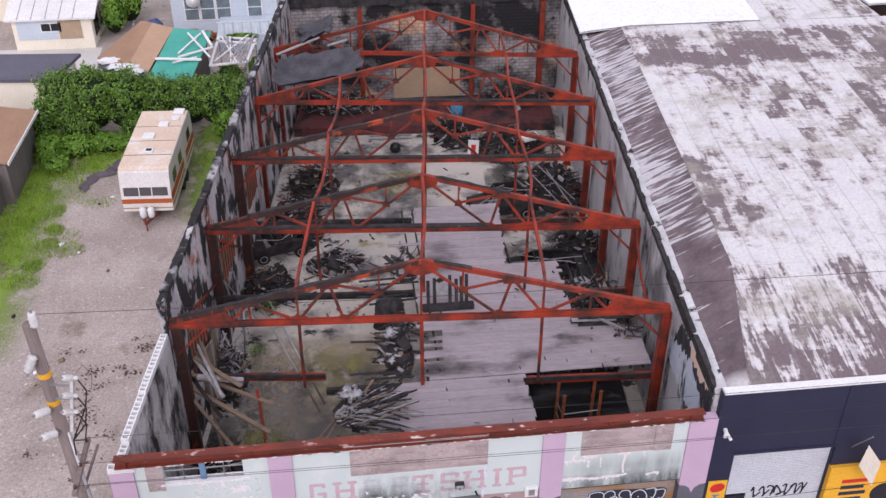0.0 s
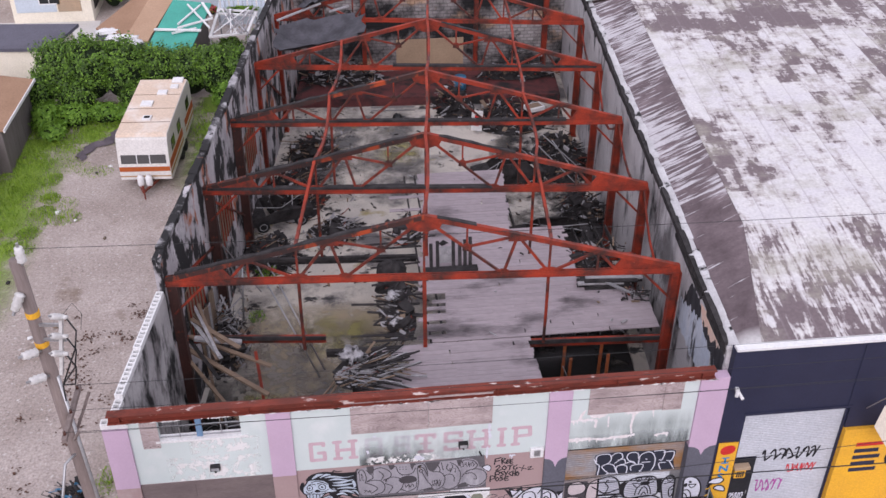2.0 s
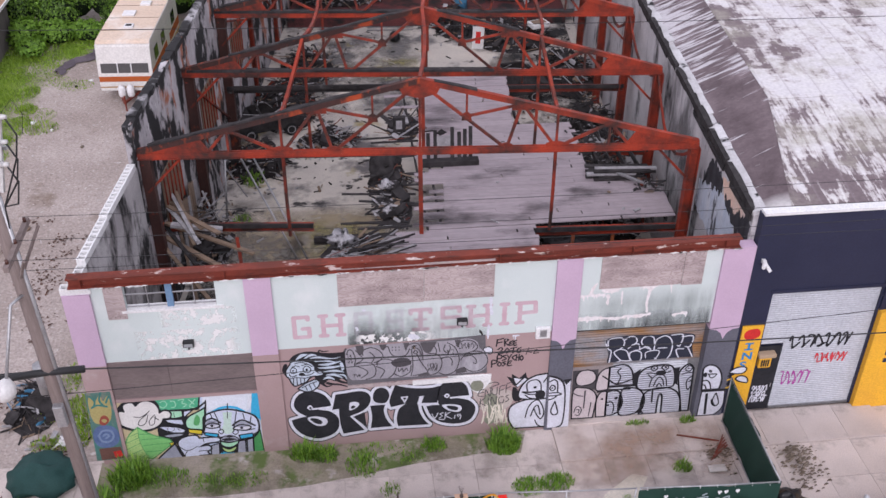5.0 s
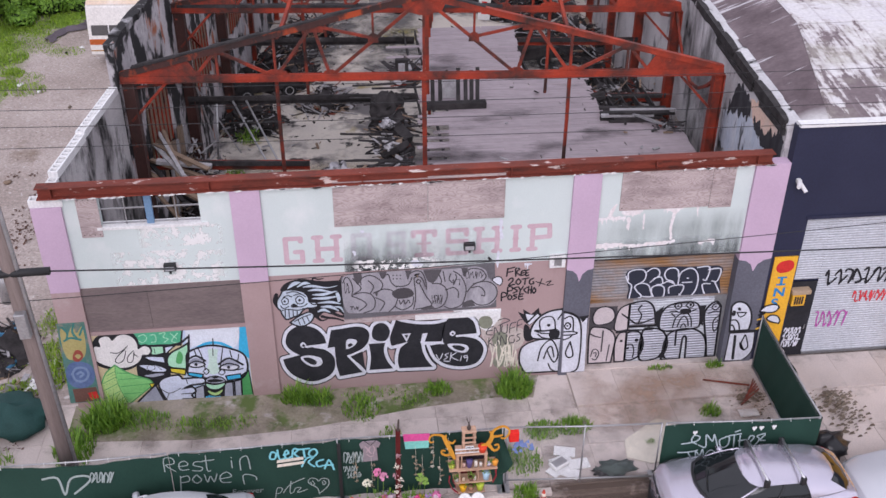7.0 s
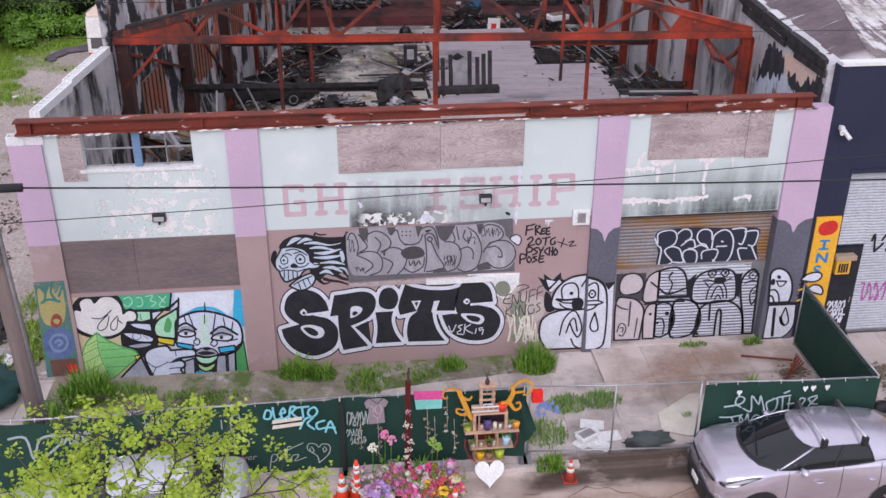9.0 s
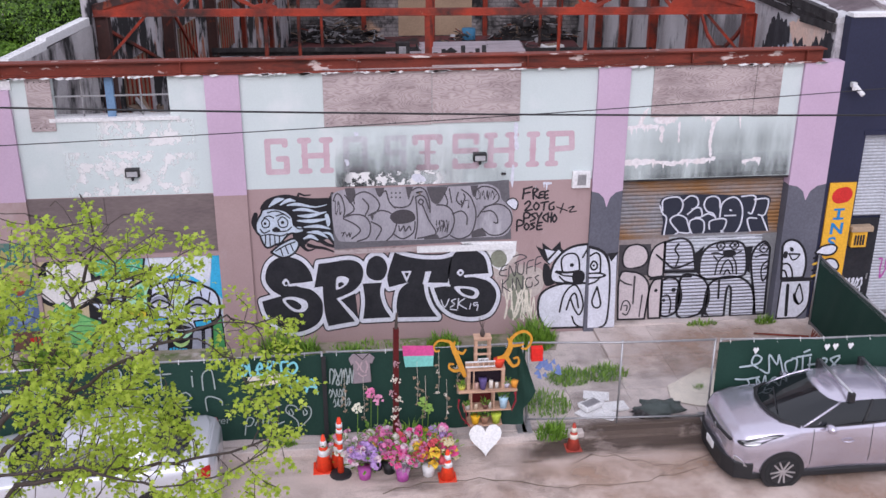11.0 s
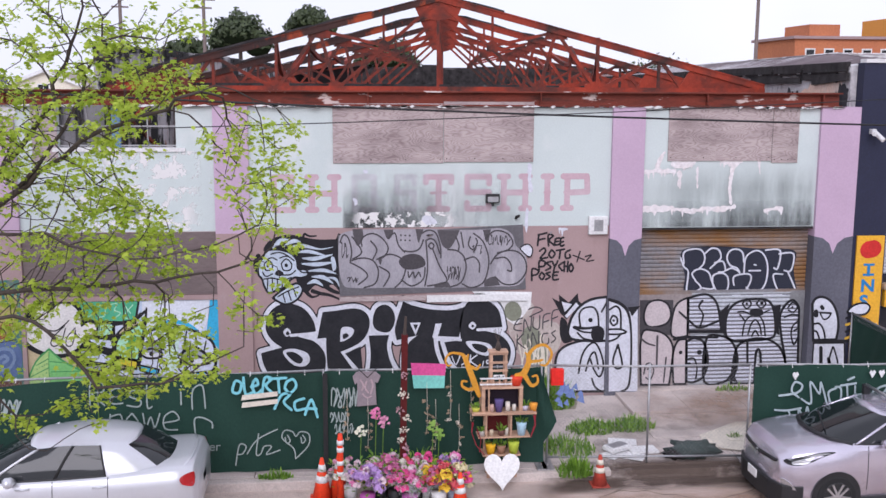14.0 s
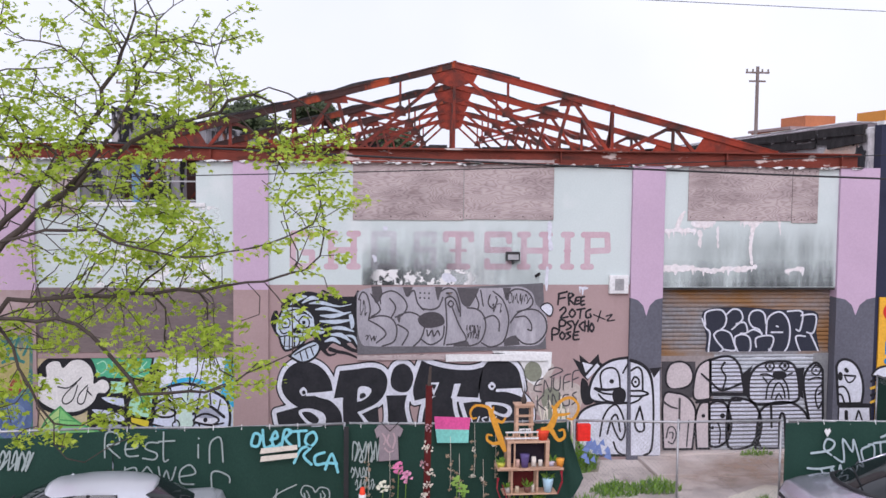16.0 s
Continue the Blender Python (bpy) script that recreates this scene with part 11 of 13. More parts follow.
for lay in range(4):
    for k in range(4 - lay // 2):
        ln, x0 = q.uniform(1.5, 2.3), q.uniform(-0.25, 0.25)
        part("board", Shape().beam((x0, 0.19 * k + 0.05 * lay, 0.035 + 0.072 * lay), (x0 + ln, 0.19 * k + 0.05 * lay + q.uniform(-0.06, 0.06), 0.035 + 0.072 * lay), 0.17, 0.07), M_char if q.random() < 0.8 else M_ash, stack)
pile("charred scraps beside the timber stack", 8.2, 7.6, DECK + 0.01, 0.45, 0.5, 0.2, 40, 4, None, 0.6)
pile("charred scrap fallen along the upper floor edge", 6.9, 10.6, DECK - 0.4, 0.9, 0.9, 0.55, 170, 5)
pile("burnt rubbish along the blackened side wall", -7.0, 10.2, 0.03, 0.8, 1.6, 2.3, 420, 6, MIXPALE)
pile("burnt rubbish heap in the corner bay", -6.6, 4.6, 0.03, 1.0, 1.6, 0.7, 200, 7)
pile("black heap of burnt goods by the side wall", -5.5, 16.6, 0.03, 1.2, 1.4, 1.1, 360, 8)
pile("black heap of burnt goods on the concrete floor", -2.6, 18.2, 0.03, 1.3, 1.1, 0.7, 260, 9, MIXPALE)
pile("burnt shelving fallen by the side wall", -4.4, 21.6, 0.03, 1.5, 2.4, 1.4, 420, 10)
pile("burnt shelves and boxes by the side wall", -3.4, 25.6, 0.03, 1.4, 1.7, 1.2, 300, 11, ((M_char, 0.6), (M_ash, 0.12), (M_brownwood, 0.22), (M_beam, 0.06)))
pile("burnt goods heaped by the party wall", 8.5, 11.2, 0.03, 0.9, 1.9, 3.6, 460, 12)
pile("burnt goods heaped by the party wall", 9.2, 18.0, 0.03, 1.0, 2.6, 1.6, 360, 13)
pile("burnt scrap heaped along the party wall", 9.2, 23.8, 0.03, 1.4, 2.6, 1.3, 420, 14)
pile("burnt scrap heaped at the back", 7.4, 28.6, 0.03, 2.2, 1.8, 1.2, 460, 15)
pile("burnt scrap around the back column", 4.6, 30.4, 0.03, 1.1, 1.6, 1.5, 300, 16)
pile("burnt scrap along the end wall", -1.5, 33.7, 0.6, 2.4, 0.8, 1.3, 320, 17, MIXPALE)
pile("burnt scrap along the end wall", 8.6, 33.4, 0.6, 2.2, 0.8, 1.6, 320, 18)
pile("scraps strewn over the opening's edge", 6.0, 3.2, 0.03, 2.0, 1.6, 0.6, 260, 19)
pile("charred ends along the plank floor edge", 0.35, 12.6, DECK - 0.1, 0.6, 0.9, 0.35, 120, 20, None, 1.2)
pile("charred ends along the front of the plank floor", 0.8, 0.75, DECK + 0.01, 2.6, 0.28, 0.25, 160, 21, MIXPALE, 1.2)

# burnt vehicles


def wreck(label, at, turn, seed, l=3.9, w=1.65, h=1.25):
    q = random.Random(seed)
    c = thing("burnt_vehicle", label, "burnt car", at, "burnt vehicles in the warehouse", "", turn)
    prof = [(0, 0.35), (0.05, 0.75), (l * 0.26, 0.88), (l * 0.40, h), (l * 0.74, h + 0.03), (l * 0.88, 0.95), (l, 0.85), (l, 0.4)]
    v = [(x, sg * w / 2 * (0.82 if z > 1 else 1), z + q.uniform(-0.03, 0.03)) for sg in (-1, 1) for x, z in prof]
    n = len(prof)
    part("shell", Shape().add(v, [tuple(range(n)), tuple(reversed(range(n, 2 * n)))] + [(i, i + 1, n + i + 1, n + i) for i in (0, 1, 5, 6)]), M_char, c)
    part("roof_frame", Shape().beam((l * 0.4, -w * 0.4, h), (l * 0.74, -w * 0.4, h + 0.03), 0.07, 0.07).beam((l * 0.4, w * 0.4, h), (l * 0.74, w * 0.4, h + 0.03), 0.07, 0.07).beam((l * 0.4, -w * 0.4, h), (l * 0.4, w * 0.4, h), 0.07, 0.07), M_char, c)
    for x in (l * 0.2, l * 0.8):
        for sg in (-1, 1):
            wh = part("wheel", Shape().tube([(x, sg * (w / 2 - 0.1), 0.3), (x, sg * (w / 2 + 0.04), 0.3)], 0.3, 18), M_rubber, c)
            part("rim", Shape().tube([(x + 0.17 * math.cos(a), sg * (w / 2 + 0.05), 0.3 + 0.17 * math.sin(a)) for a in [2 * math.pi * k / 14 for k in range(15)]], 0.02, 5, False), M_ash, wh)
    for i in range(6):
        part("bent_strip", Shape().beam((q.uniform(0, l), q.uniform(-w / 2, w / 2), h * 0.8), (q.uniform(0, l), q.uniform(-w / 2, w / 2), h + 0.2), 0.04, 0.02), M_ash, c)


wreck("burnt-out car shell, blackened with bright bare metal", (5.0, 15.9, 0.03), -3, 1)
wreck("burnt-out van shell under fallen scrap", (4.4, 21.6, 0.03), 8, 2, 3.4, 1.6, 1.4)
wreck("burnt-out car shell by the side wall", (-6.6, 19.2, 0.03), 15, 3, 3.0, 1.6, 1.0)
# furniture-like remains
fr = thing("burnt_timber_screen", "charred upright timber screen standing on the plank floor", "timber screen", (1.05, 9.8, DECK + 0.01))
for i, x in enumerate((0.0, 0.25, 0.85, 1.1, 1.3, 1.5)):
    part("upright", Shape().beam((x, 0.02 * i, 0.0), (x + 0.03, 0.5, 0.95 + 0.1 * (i % 3)), 0.13, 0.06), M_char, fr)
part("base_board", Shape().beam((-0.25, -0.12, 0.10), (1.75, -0.12, 0.10), 0.3, 0.2), M_char, fr)
part("pale_panel", Shape().beam((0.32, 0.3, 0.55), (0.80, 0.3, 0.55), 0.02, 0.75), M_ash, fr, "pale board behind the uprights")
part("torn_sheet", Shape().add([(0.3, 0.4, 1.0), (0.5, 0.45, 1.12), (0.7, 0.4, 1.0), (0.45, 0.42, 0.86)], [(0, 1, 2, 3)]), M_char, fr)
sb = thing("control_box", "small dark metal box on the centre post", "box", (0.15, 11.4, 4.3))
part("body", Shape().box(-0.22, 0.22, -0.1, 0.1, -0.3, 0.3), M_char, sb, bevel=0.02)
part("dial", Shape().box(-0.12, 0.1, -0.11, -0.1, -0.15, 0.18), M_ash, sb)
for a, b in (((-5.6, 11.3, 3.35), (-3.4, 8.2, 0.06)), ((-5.15, 11.3, 3.35), (-3.2, 8.6, 0.06)), ((-6.1, 11.0, 3.4), (-6.25, 10.6, 1.2))):
    solid("fallen_bar", Shape().tube([a, b], 0.035, 8), M_galv, "pale steel tube leaning from a floor beam to the concrete", "metal bar", "fallen boards and bars", smooth=True)
clad = thing("timber_cladding", "tall brown scorched boards standing along the side wall", "cladding", (left_in(8.6) + 0.14, 8.6, 0.03), turn=82.5)
for i in range(7):
    part("board", Shape().box(0.30 * i, 0.30 * i + 0.285, -0.03 - 0.012 * (i % 2), 0.0, 0, 3.1 - 0.12 * ((i * 5) % 4)), M_brownwood if i % 3 else M_ash, clad)
q = random.Random(71)
for i in range(7):
    a, b = (q.uniform(-8.0, -7.5), 8.3 + q.uniform(-0.6, 0.6), 3.55 + 0.03 * i), (q.uniform(-6.9, -5.8), 6.0 + q.uniform(-0.5, 0.6), 3.46 + 0.03 * i)
    solid("fallen_timber", Shape().beam(a, b, q.uniform(0.08, 0.17), 0.045), M_brownwood if i % 3 else M_ash, "fallen board lying over a floor beam in the burnt-out bay", "timber", "fallen boards and bars")
# steel bunk or scaffold frames
for at, turn, mat, lab in (((-6.4, 3.6, 0.03), 8, M_galv, "pale steel rack with rungs standing in the corner bay"), ((-5.6, 1.7, 0.03), -6, M_galv, "pale steel rack with rungs behind the window"), ((5.3, 4.7, 0.03), 4, M_galv, "steel scaffold frame standing in the floor opening")):
    t = thing("steel_rack", lab, "steel rack", at, "steel racks inside", "", turn)
    for x in (0, 1.35):
        for y in (0, 0.7):
            part("upright", Shape().tube([(x, y, 0), (x + 0.03, y, 3.1 if "scaffold" in lab else 2.3)], 0.06 if "scaffold" in lab else 0.03, 6), M_orange_rust if "scaffold" in lab else mat, t)
    for z in (0.5, 1.1, 1.7, 2.2):
        part("rung", Shape().tube([(0, 0, z), (1.35, 0, z)], 0.024, 6), mat, t)
        part("side_rung", Shape().tube([(0, 0, z), (0, 0.7, z)], 0.02, 6), mat, t)
for k, (a, b, w, m) in enumerate((((-7.9, 6.6, 3.3), (-5.0, 4.6, 2.6), 0.16, M_brownwood), ((-7.7, 6.9, 3.5), (-4.9, 5.6, 3.0), 0.14, M_brownwood), ((-7.8, 6.2, 3.2), (-5.7, 4.0, 1.5), 0.12, M_brownwood), ((-7.9, 7.2, 3.4), (-6.6, 5.0, 3.1), 0.12, M_char), ((-7.5, 6.7, 3.55), (-5.9, 6.5, 3.4), 0.2, M_ash), ((-5.4, 5.9, 3.45), (-5.2, 5.2, 0.1), 0.1, M_rust), ((-6.9, 6.0, 0.1), (-7.4, 7.4, 3.2), 0.1, M_brownwood), ((-6.5, 13.4, 0.1), (-7.0, 13.0, 3.2), 0.07, M_ash), ((-5.8, 13.9, 0.1), (-7.0, 13.0, 3.2), 0.07, M_ash), ((-2.1, 4.9, 3.6), (-3.6, 3.7, 2.6), 0.06, M_brownwood), ((-2.3, 4.6, 3.5), (-3.7, 3.1, 2.4), 0.06, M_brownwood), ((8.3, 7.4, 3.6), (7.3, 8.2, 3.75), 0.12, M_galv), ((8.6, 23.2, 1.6), (9.4, 20.8, 0.9), 0.05, M_galv), ((8.2, 23.6, 1.7), (9.6, 21.0, 1.1), 0.05, M_galv), ((7.8, 23.0, 1.5), (9.2, 20.2, 0.8), 0.05, M_galv))):
    solid("fallen_timber" if m not in (M_galv, M_rust) else "fallen_bar", Shape().beam(a, b, w, w * 0.55), m, "fallen board leaning in the burnt-out bay" if m not in (M_galv, M_rust) else "fallen metal bar leaning inside", "timber" if m not in (M_galv, M_rust) else "metal bar", "fallen boards and bars")
M_maroon = material("maroon_paint", (0.15, 0.04, 0.04), (0.09, 0.03, 0.03), 1.0, 0.8, grain=15, bump=0.15, stains=((BLACK_SOOT, 0.8, 0.46, 0.60, (1, 1, 1)),))
structure("floor_platform_back", Shape().slab([(XL(31) + 0.2, 31.4), (XR(31) - 0.2, 30.6), (XR(34) - 0.1, BACK - 0.05), (XL(34) + 0.2, BACK - 0.05)], 0.03, 0.55), M_maroon, "low maroon painted platform before the end wall", "platform")
structure("trim_platform_board", Shape().box(1.6, 5.6, BACK - 0.08, BACK - 0.005, 0.6, 2.5), material("sanded_ply", (0.42, 0.30, 0.20), (0.34, 0.24, 0.16), 1.0, 0.85, grain=12, bump=0.1), "pale timber board on the end wall", "board")
structure("trim_back_post", Shape().box(10.3, 10.6, BACK - 0.3, BACK - 0.01, 0.5, 6.4).box(6.2, 6.45, BACK - 0.2, BACK - 0.01, 0.5, 6.4).box(-0.4, -0.15, BACK - 0.2, BACK - 0.01, 0.5, 6.4), M_rust, "rusty posts against the end wall", "post")
lad = thing("ladder", "pale aluminium ladder lying on the floor", "ladder", (-0.2, 30.5, 0.05), turn=-3)
for y in (0, 0.42):
    part("rail", Shape().box(0, 2.5, y, y + 0.05, 0, 0.06), M_galv, lad)
for i in range(8):
    part("rung", Shape().box(0.15 + 0.3 * i, 0.19 + 0.3 * i, 0.05, 0.42, 0.01, 0.05), M_galv, lad)
tub = thing("white_tub", "white sink lying in the burnt scrap", "sink", (8.6, 27.8, 1.05), turn=20)
part("basin", Shape().box(-0.5, 0.5, -0.35, 0.35, 0, 0.25), M_white, tub, bevel=0.05)
part("hollow", Shape().box(-0.38, 0.38, -0.25, 0.25, 0.251, 0.256), M_brownwood, tub)
vm = thing("poster_panel", "white and red panel leaning in the scrap", "panel", (5.4, 27.6, 0.03), turn=-15)
part("board", Shape().panel([(-0.3, 0), (0.3, 0), (0.35, 1.2), (-0.25, 1.2)], -0.03, 0.03), M_white, vm)
part("red_mark", Shape().panel([(-0.12, 0.3), (0.14, 0.3), (0.17, 0.95), (-0.08, 0.95)], -0.036, -0.032), P_redsign, vm)
solid("blue_barrel", Shape().tube([(5.0, 31.5, 0.56), (5.0, 31.5, 1.5)], 0.35, 14), M_scrapblue, "blue plastic barrel on the platform", "barrel", smooth=True)
lumpy("black_sack", "black sack lying on the concrete floor", "sack", (1.2, 29.0, 0.03), 0.3, 0.3, 0.3, M_bag, 5.0)
lumpy("melted_bundle", "dark melted bundle on the floor", "bundle", (2.4, 22.2, 0.03), 0.9, 0.5, 0.14, M_ash, 6.0)
# remnant of roofing hanging between two trusses
for nm, (x0, x1, y0, y1, z, sag), sd in (("roof_remnant", (-4.9, -0.6, 23.4, 26.6, 7.2, 0.7), 1), ("roof_remnant", (-3.6, -1.9, 27.6, 29.6, 7.7, 0.35), 2)):
    s, v = Shape(), []
    for i in range(13):
        for j in range(9):
            a, b = i / 12, j / 8
            edge = noise.noise(Vector((a * 5, b * 4, sd)))
            v.append((x0 + (x1 - x0) * a + 0.35 * edge, y0 + (y1 - y0) * b + 0.35 * noise.noise(Vector((b * 5, a * 4, sd + 4))), z + 0.55 * (a - 0.5) - sag * math.sin(math.pi * a) * math.sin(math.pi * b) + 0.18 * edge))
    f = [(i * 9 + j, (i + 1) * 9 + j, (i + 1) * 9 + j + 1, i * 9 + j + 1) for i in range(12) for j in range(8) if not ((i in (0, 11) and j in (0, 7)) or (i + j) > 17)]
    s.add(v, f)
    s.add([(x, y, zz - 0.05) for x, y, zz in v], [tuple(reversed(t)) for t in f])
    solid(nm, s, material("burnt_felt", (0.030, 0.029, 0.035), (0.075, 0.072, 0.085), 1.5, 0.8, grain=8, bump=0.5), "sagging sheet of burnt roofing felt caught on the trusses", "roofing", "remnants of burnt roofing", smooth=True)
for a, b in (((-4.8, 27.0, 7.0), (-2.6, 27.8, 7.5)), ((-2.2, 27.4, 7.2), (-1.2, 27.7, 7.35))):
    solid("fallen_timber", Shape().beam(a, b, 0.1, 0.08), M_ash, "pale burnt batten hanging in the roof", "timber", "fallen boards and bars")
# window strips of rusty sheet on the left wall
for y0 in (7.6, 13.2, 18.9):
    t = thing("wall_window", "burnt-out side window with rusty bars", "window", (left_in(y0) + 0.03, y0, 2.9), "burnt side windows", "", 90 - 7.5)
    part("opening", Shape().box(0, 2.2, -0.02, 0.02, 0, 1.9), M_brownwood, t)
    for i in range(6):
        part("bar", Shape().box(0.1 + 0.38 * i, 0.16 + 0.38 * i, -0.06, -0.02, 0.0, 1.9), M_rust, t)
# moss and plants inside
tuft("weeds", "green plants sprouting on the warehouse floor", [(-5.9, 12.2, 0.4, 0.4, 120, 0.3, 0.03), (-5.4, 6.8, 0.6, 0.5, 120, 0.25, 0.03), (-4.8, 2.2, 0.5, 0.5, 140, 0.4, 0.03), (-5.6, 15.2, 0.5, 0.5, 160, 0.5, 0.03)], M_grass)

F_moss = stain_material("floor_moss", (0.30, 0.265, 0.10), 0.9, 0.42, 0.60, (1, 1, 1), 0.75, ((0, [(0, 0), (0.3, 1), (0.7, 1), (1, 0)]), (1, [(0, 0), (0.3, 1), (0.7, 1), (1, 0)])))
F_grit = stain_material("floor_grit", (0.25, 0.225, 0.20), 2.6, 0.42, 0.56, (1, 1, 1), 0.8, ((0, [(0, 0), (0.2, 1), (0.8, 1), (1, 0)]), (1, [(0, 0), (0.2, 1), (0.8, 1), (1, 0)])))
F_silt = stain_material("floor_silt", (0.40, 0.325, 0.22), 0.45, 0.30, 0.55, (1, 1, 1), 0.8, ((0, [(0, 0), (0.2, 1), (0.85, 1), (1, 0)]), (1, [(0, 0), (0.15, 1), (0.85, 1), (1, 0)])))
F_wet = stain_material("floor_wet", (0.13, 0.125, 0.125), 0.5, 0.40, 0.60, (1, 1, 1), 0.7, ((0, [(0, 0), (0.2, 1), (0.8, 1), (1, 0)]), (1, [(0, 0), (0.2, 1), (0.8, 1), (1, 0)])))
for m_, x0, x1, y0, y1, z in ((F_wet, -5.2, 0.2, 5.8, 11.6, 0.056), (F_grit, -7.2, -3.6, 5.8, 11.2, 0.060), (F_silt, -6.6, 0.4, 6.0, 13.0, 0.050), (F_moss, -4.2, -1.0, 9.2, 12.4, 0.064), (F_moss, -6.6, -4.4, 5.0, 7.8, 0.068), (F_moss, -6.4, -3.0, 0.6, 4.6, 0.072), (F_wet, -4.0, 3.0, 20.0, 31.0, 0.058), (F_moss, -0.5, 2.5, 24.0, 27.0, 0.062)):
    structure("trim_floor_stain", Shape().add([(x0, y0, z), (x1, y0, z), (x1, y1, z), (x0, y1, z)], [(0, 1, 2, 3)]), m_, "damp, grit and moss on the concrete floor", "stain")
# soot and ash lying on the floors
F_floor = stain_material("floor_soot", (0.030, 0.028, 0.029), 0.55, 0.48, 0.68, (1, 1, 1), 0.6, ((0, [(0, 1), (0.28, 0.9), (0.62, 0)]), (1, [(0, 0.4), (0.06, 1), (0.94, 1), (1, 0.4)])))
F_floor2 = stain_material("floor_soot_patch", (0.022, 0.021, 0.022), 0.5, 0.44, 0.60, (1, 1, 1), 0.92, ((0, [(0, 0), (0.45, 1), (1, 1)]), (1, [(0, 0.2), (0.1, 1), (0.9, 1), (1, 0.2)])))
F_deck = stain_material("deck_soot", (0.030, 0.026, 0.028), 0.6, 0.54, 0.70, (0.5, 1.2, 1), 0.6, ((0, [(0, 0.4), (0.1, 1), (0.9, 1), (1, 0.4)]), (1, [(0, 0.3), (0.1, 1), (0.9, 1), (1, 0.3)])))
structure("trim_soot_side", Shape().add([(XL(0.4) + 0.3, 0.4, 0.045), (-3.2, 0.4, 0.045), (0.2, 34.6, 0.045), (XL(34.6) + 0.3, 34.6, 0.045)], [(0, 1, 2, 3)]), F_floor, "black soot over the concrete along the side wall", "soot")
structure("trim_soot_party", Shape().add([(4.4, 0.4, 0.048), (XR(0.4) - 0.2, 0.4, 0.048), (XR(34.6) - 0.2, 34.6, 0.048), (6.2, 34.6, 0.048)], [(0, 1, 2, 3)]), F_floor2, "black soot over the concrete along the party wall", "soot")
structure("trim_soot_deck", Shape().add([(-0.9, 0.8, DECK + 0.055), (8.2, 0.8, DECK + 0.055), (8.4, 17.0, DECK + 0.055), (0.2, 17.0, DECK + 0.055)], [(0, 1, 2, 3)]), F_deck, "scorch marks over the plank floor", "soot")
structure("trim_soot_bay", Shape().add([(3.2, 0.4, 0.052), (XR(0.4) - 0.2, 0.4, 0.052), (XR(10) - 0.2, 11.0, 0.052), (3.2, 11.0, 0.052)], [(0, 1, 2, 3)]), stain_material("bay_soot", (0.016, 0.0155, 0.016), 0.6, 0.25, 0.45, (1, 1, 1), 0.96), "black soot on the floor of the open bay", "soot")
structure("trim_soot_corner", Shape().add([(XL(0.4) + 0.2, 0.4, 0.052), (-5.2, 0.4, 0.052), (-5.6, 9.0, 0.052), (XL(9) + 0.2, 9.0, 0.052)], [(0, 1, 2, 3)]), stain_material("corner_soot", (0.020, 0.019, 0.020), 0.6, 0.32, 0.52, (1, 1, 1), 0.9, ((0, [(0, 1), (0.7, 1), (1, 0)]), (1, [(0, 1), (0.8, 1), (1, 0)]))), "black soot on the floor of the corner bay", "soot")
M_foil = material("sooty_foil", (0.52, 0.51, 0.53), (0.22, 0.21, 0.22), 5.0, 0.6, 0.2, grain=20, bump=0.8, stains=((BLACK_SOOT, 4.0, 0.52, 0.6, (1, 1, 1)),))
# small scraps strewn over the floors
q = random.Random(404)
for nm, m, n in (("strewn_char", M_char, 420), ("strewn_ash", M_ash, 300), ("strewn_splinters", M_brownwood, 170)):
    s = Shape()
    for i in range(n):
        y = q.uniform(0.8, 33.5)
        side = q.random()
        w = XR(y) - XL(y)
        f = abs(q.gauss(0, 0.16)) if side < 0.42 else 1 - abs(q.gauss(0, 0.16)) if side < 0.86 else q.random()
        x = XL(y) + 0.4 + (w - 0.7) * min(1.0, max(0.0, f))
        if -6.2 < x < 0.2 and 5.6 < y < 14 and q.random() < 0.96:
            continue
        z = 0.06
        if (y < 12 and x > 0.4 and not (x > 4.0 and y < 5.7)) or (12 <= y < 17 and 1.3 < x < 4.4):
            z = DECK + 0.07
            if q.random() < 0.88:
                continue
        a, ln, wd = q.uniform(0, 6.28), q.uniform(0.05, 0.42) * q.uniform(0.3, 1.0), q.uniform(0.02, 0.09)
        s.beam((x, y, z), (x + ln * math.cos(a), y + ln * math.sin(a), z + q.uniform(-0.02, 0.10)), wd, q.uniform(0.01, 0.05), (q.gauss(0, 0.3), q.gauss(0, 0.3), 1))
    solid(nm, s, m, "small burnt scraps strewn over the warehouse floors", "debris", "", "stuff")
lumpy("crumpled_foil", "crumpled pale foil on the heap of burnt boards", "foil", (-2.1, 4.75, DECK + 0.25), 0.36, 0.3, 0.22, M_foil, 8.0, 0.9)
lumpy("crumpled_foil", "crumpled pale foil by the edge of the plank floor", "foil", (-0.55, 8.0, DECK + 0.2), 0.2, 0.2, 0.14, M_foil, 9.0, 0.9)
lumpy("crumpled_foil", "crumpled pale foil by the edge of the plank floor", "foil", (-0.6, 6.7, DECK + 0.1), 0.15, 0.16, 0.1, M_foil, 10.0, 0.9)
lumpy("crumpled_foil", "pale torn membrane bunched along the front beam", "foil", (2.9, 0.75, DECK + 0.02), 1.0, 0.25, 0.2, M_ash, 11.0, 0.5)

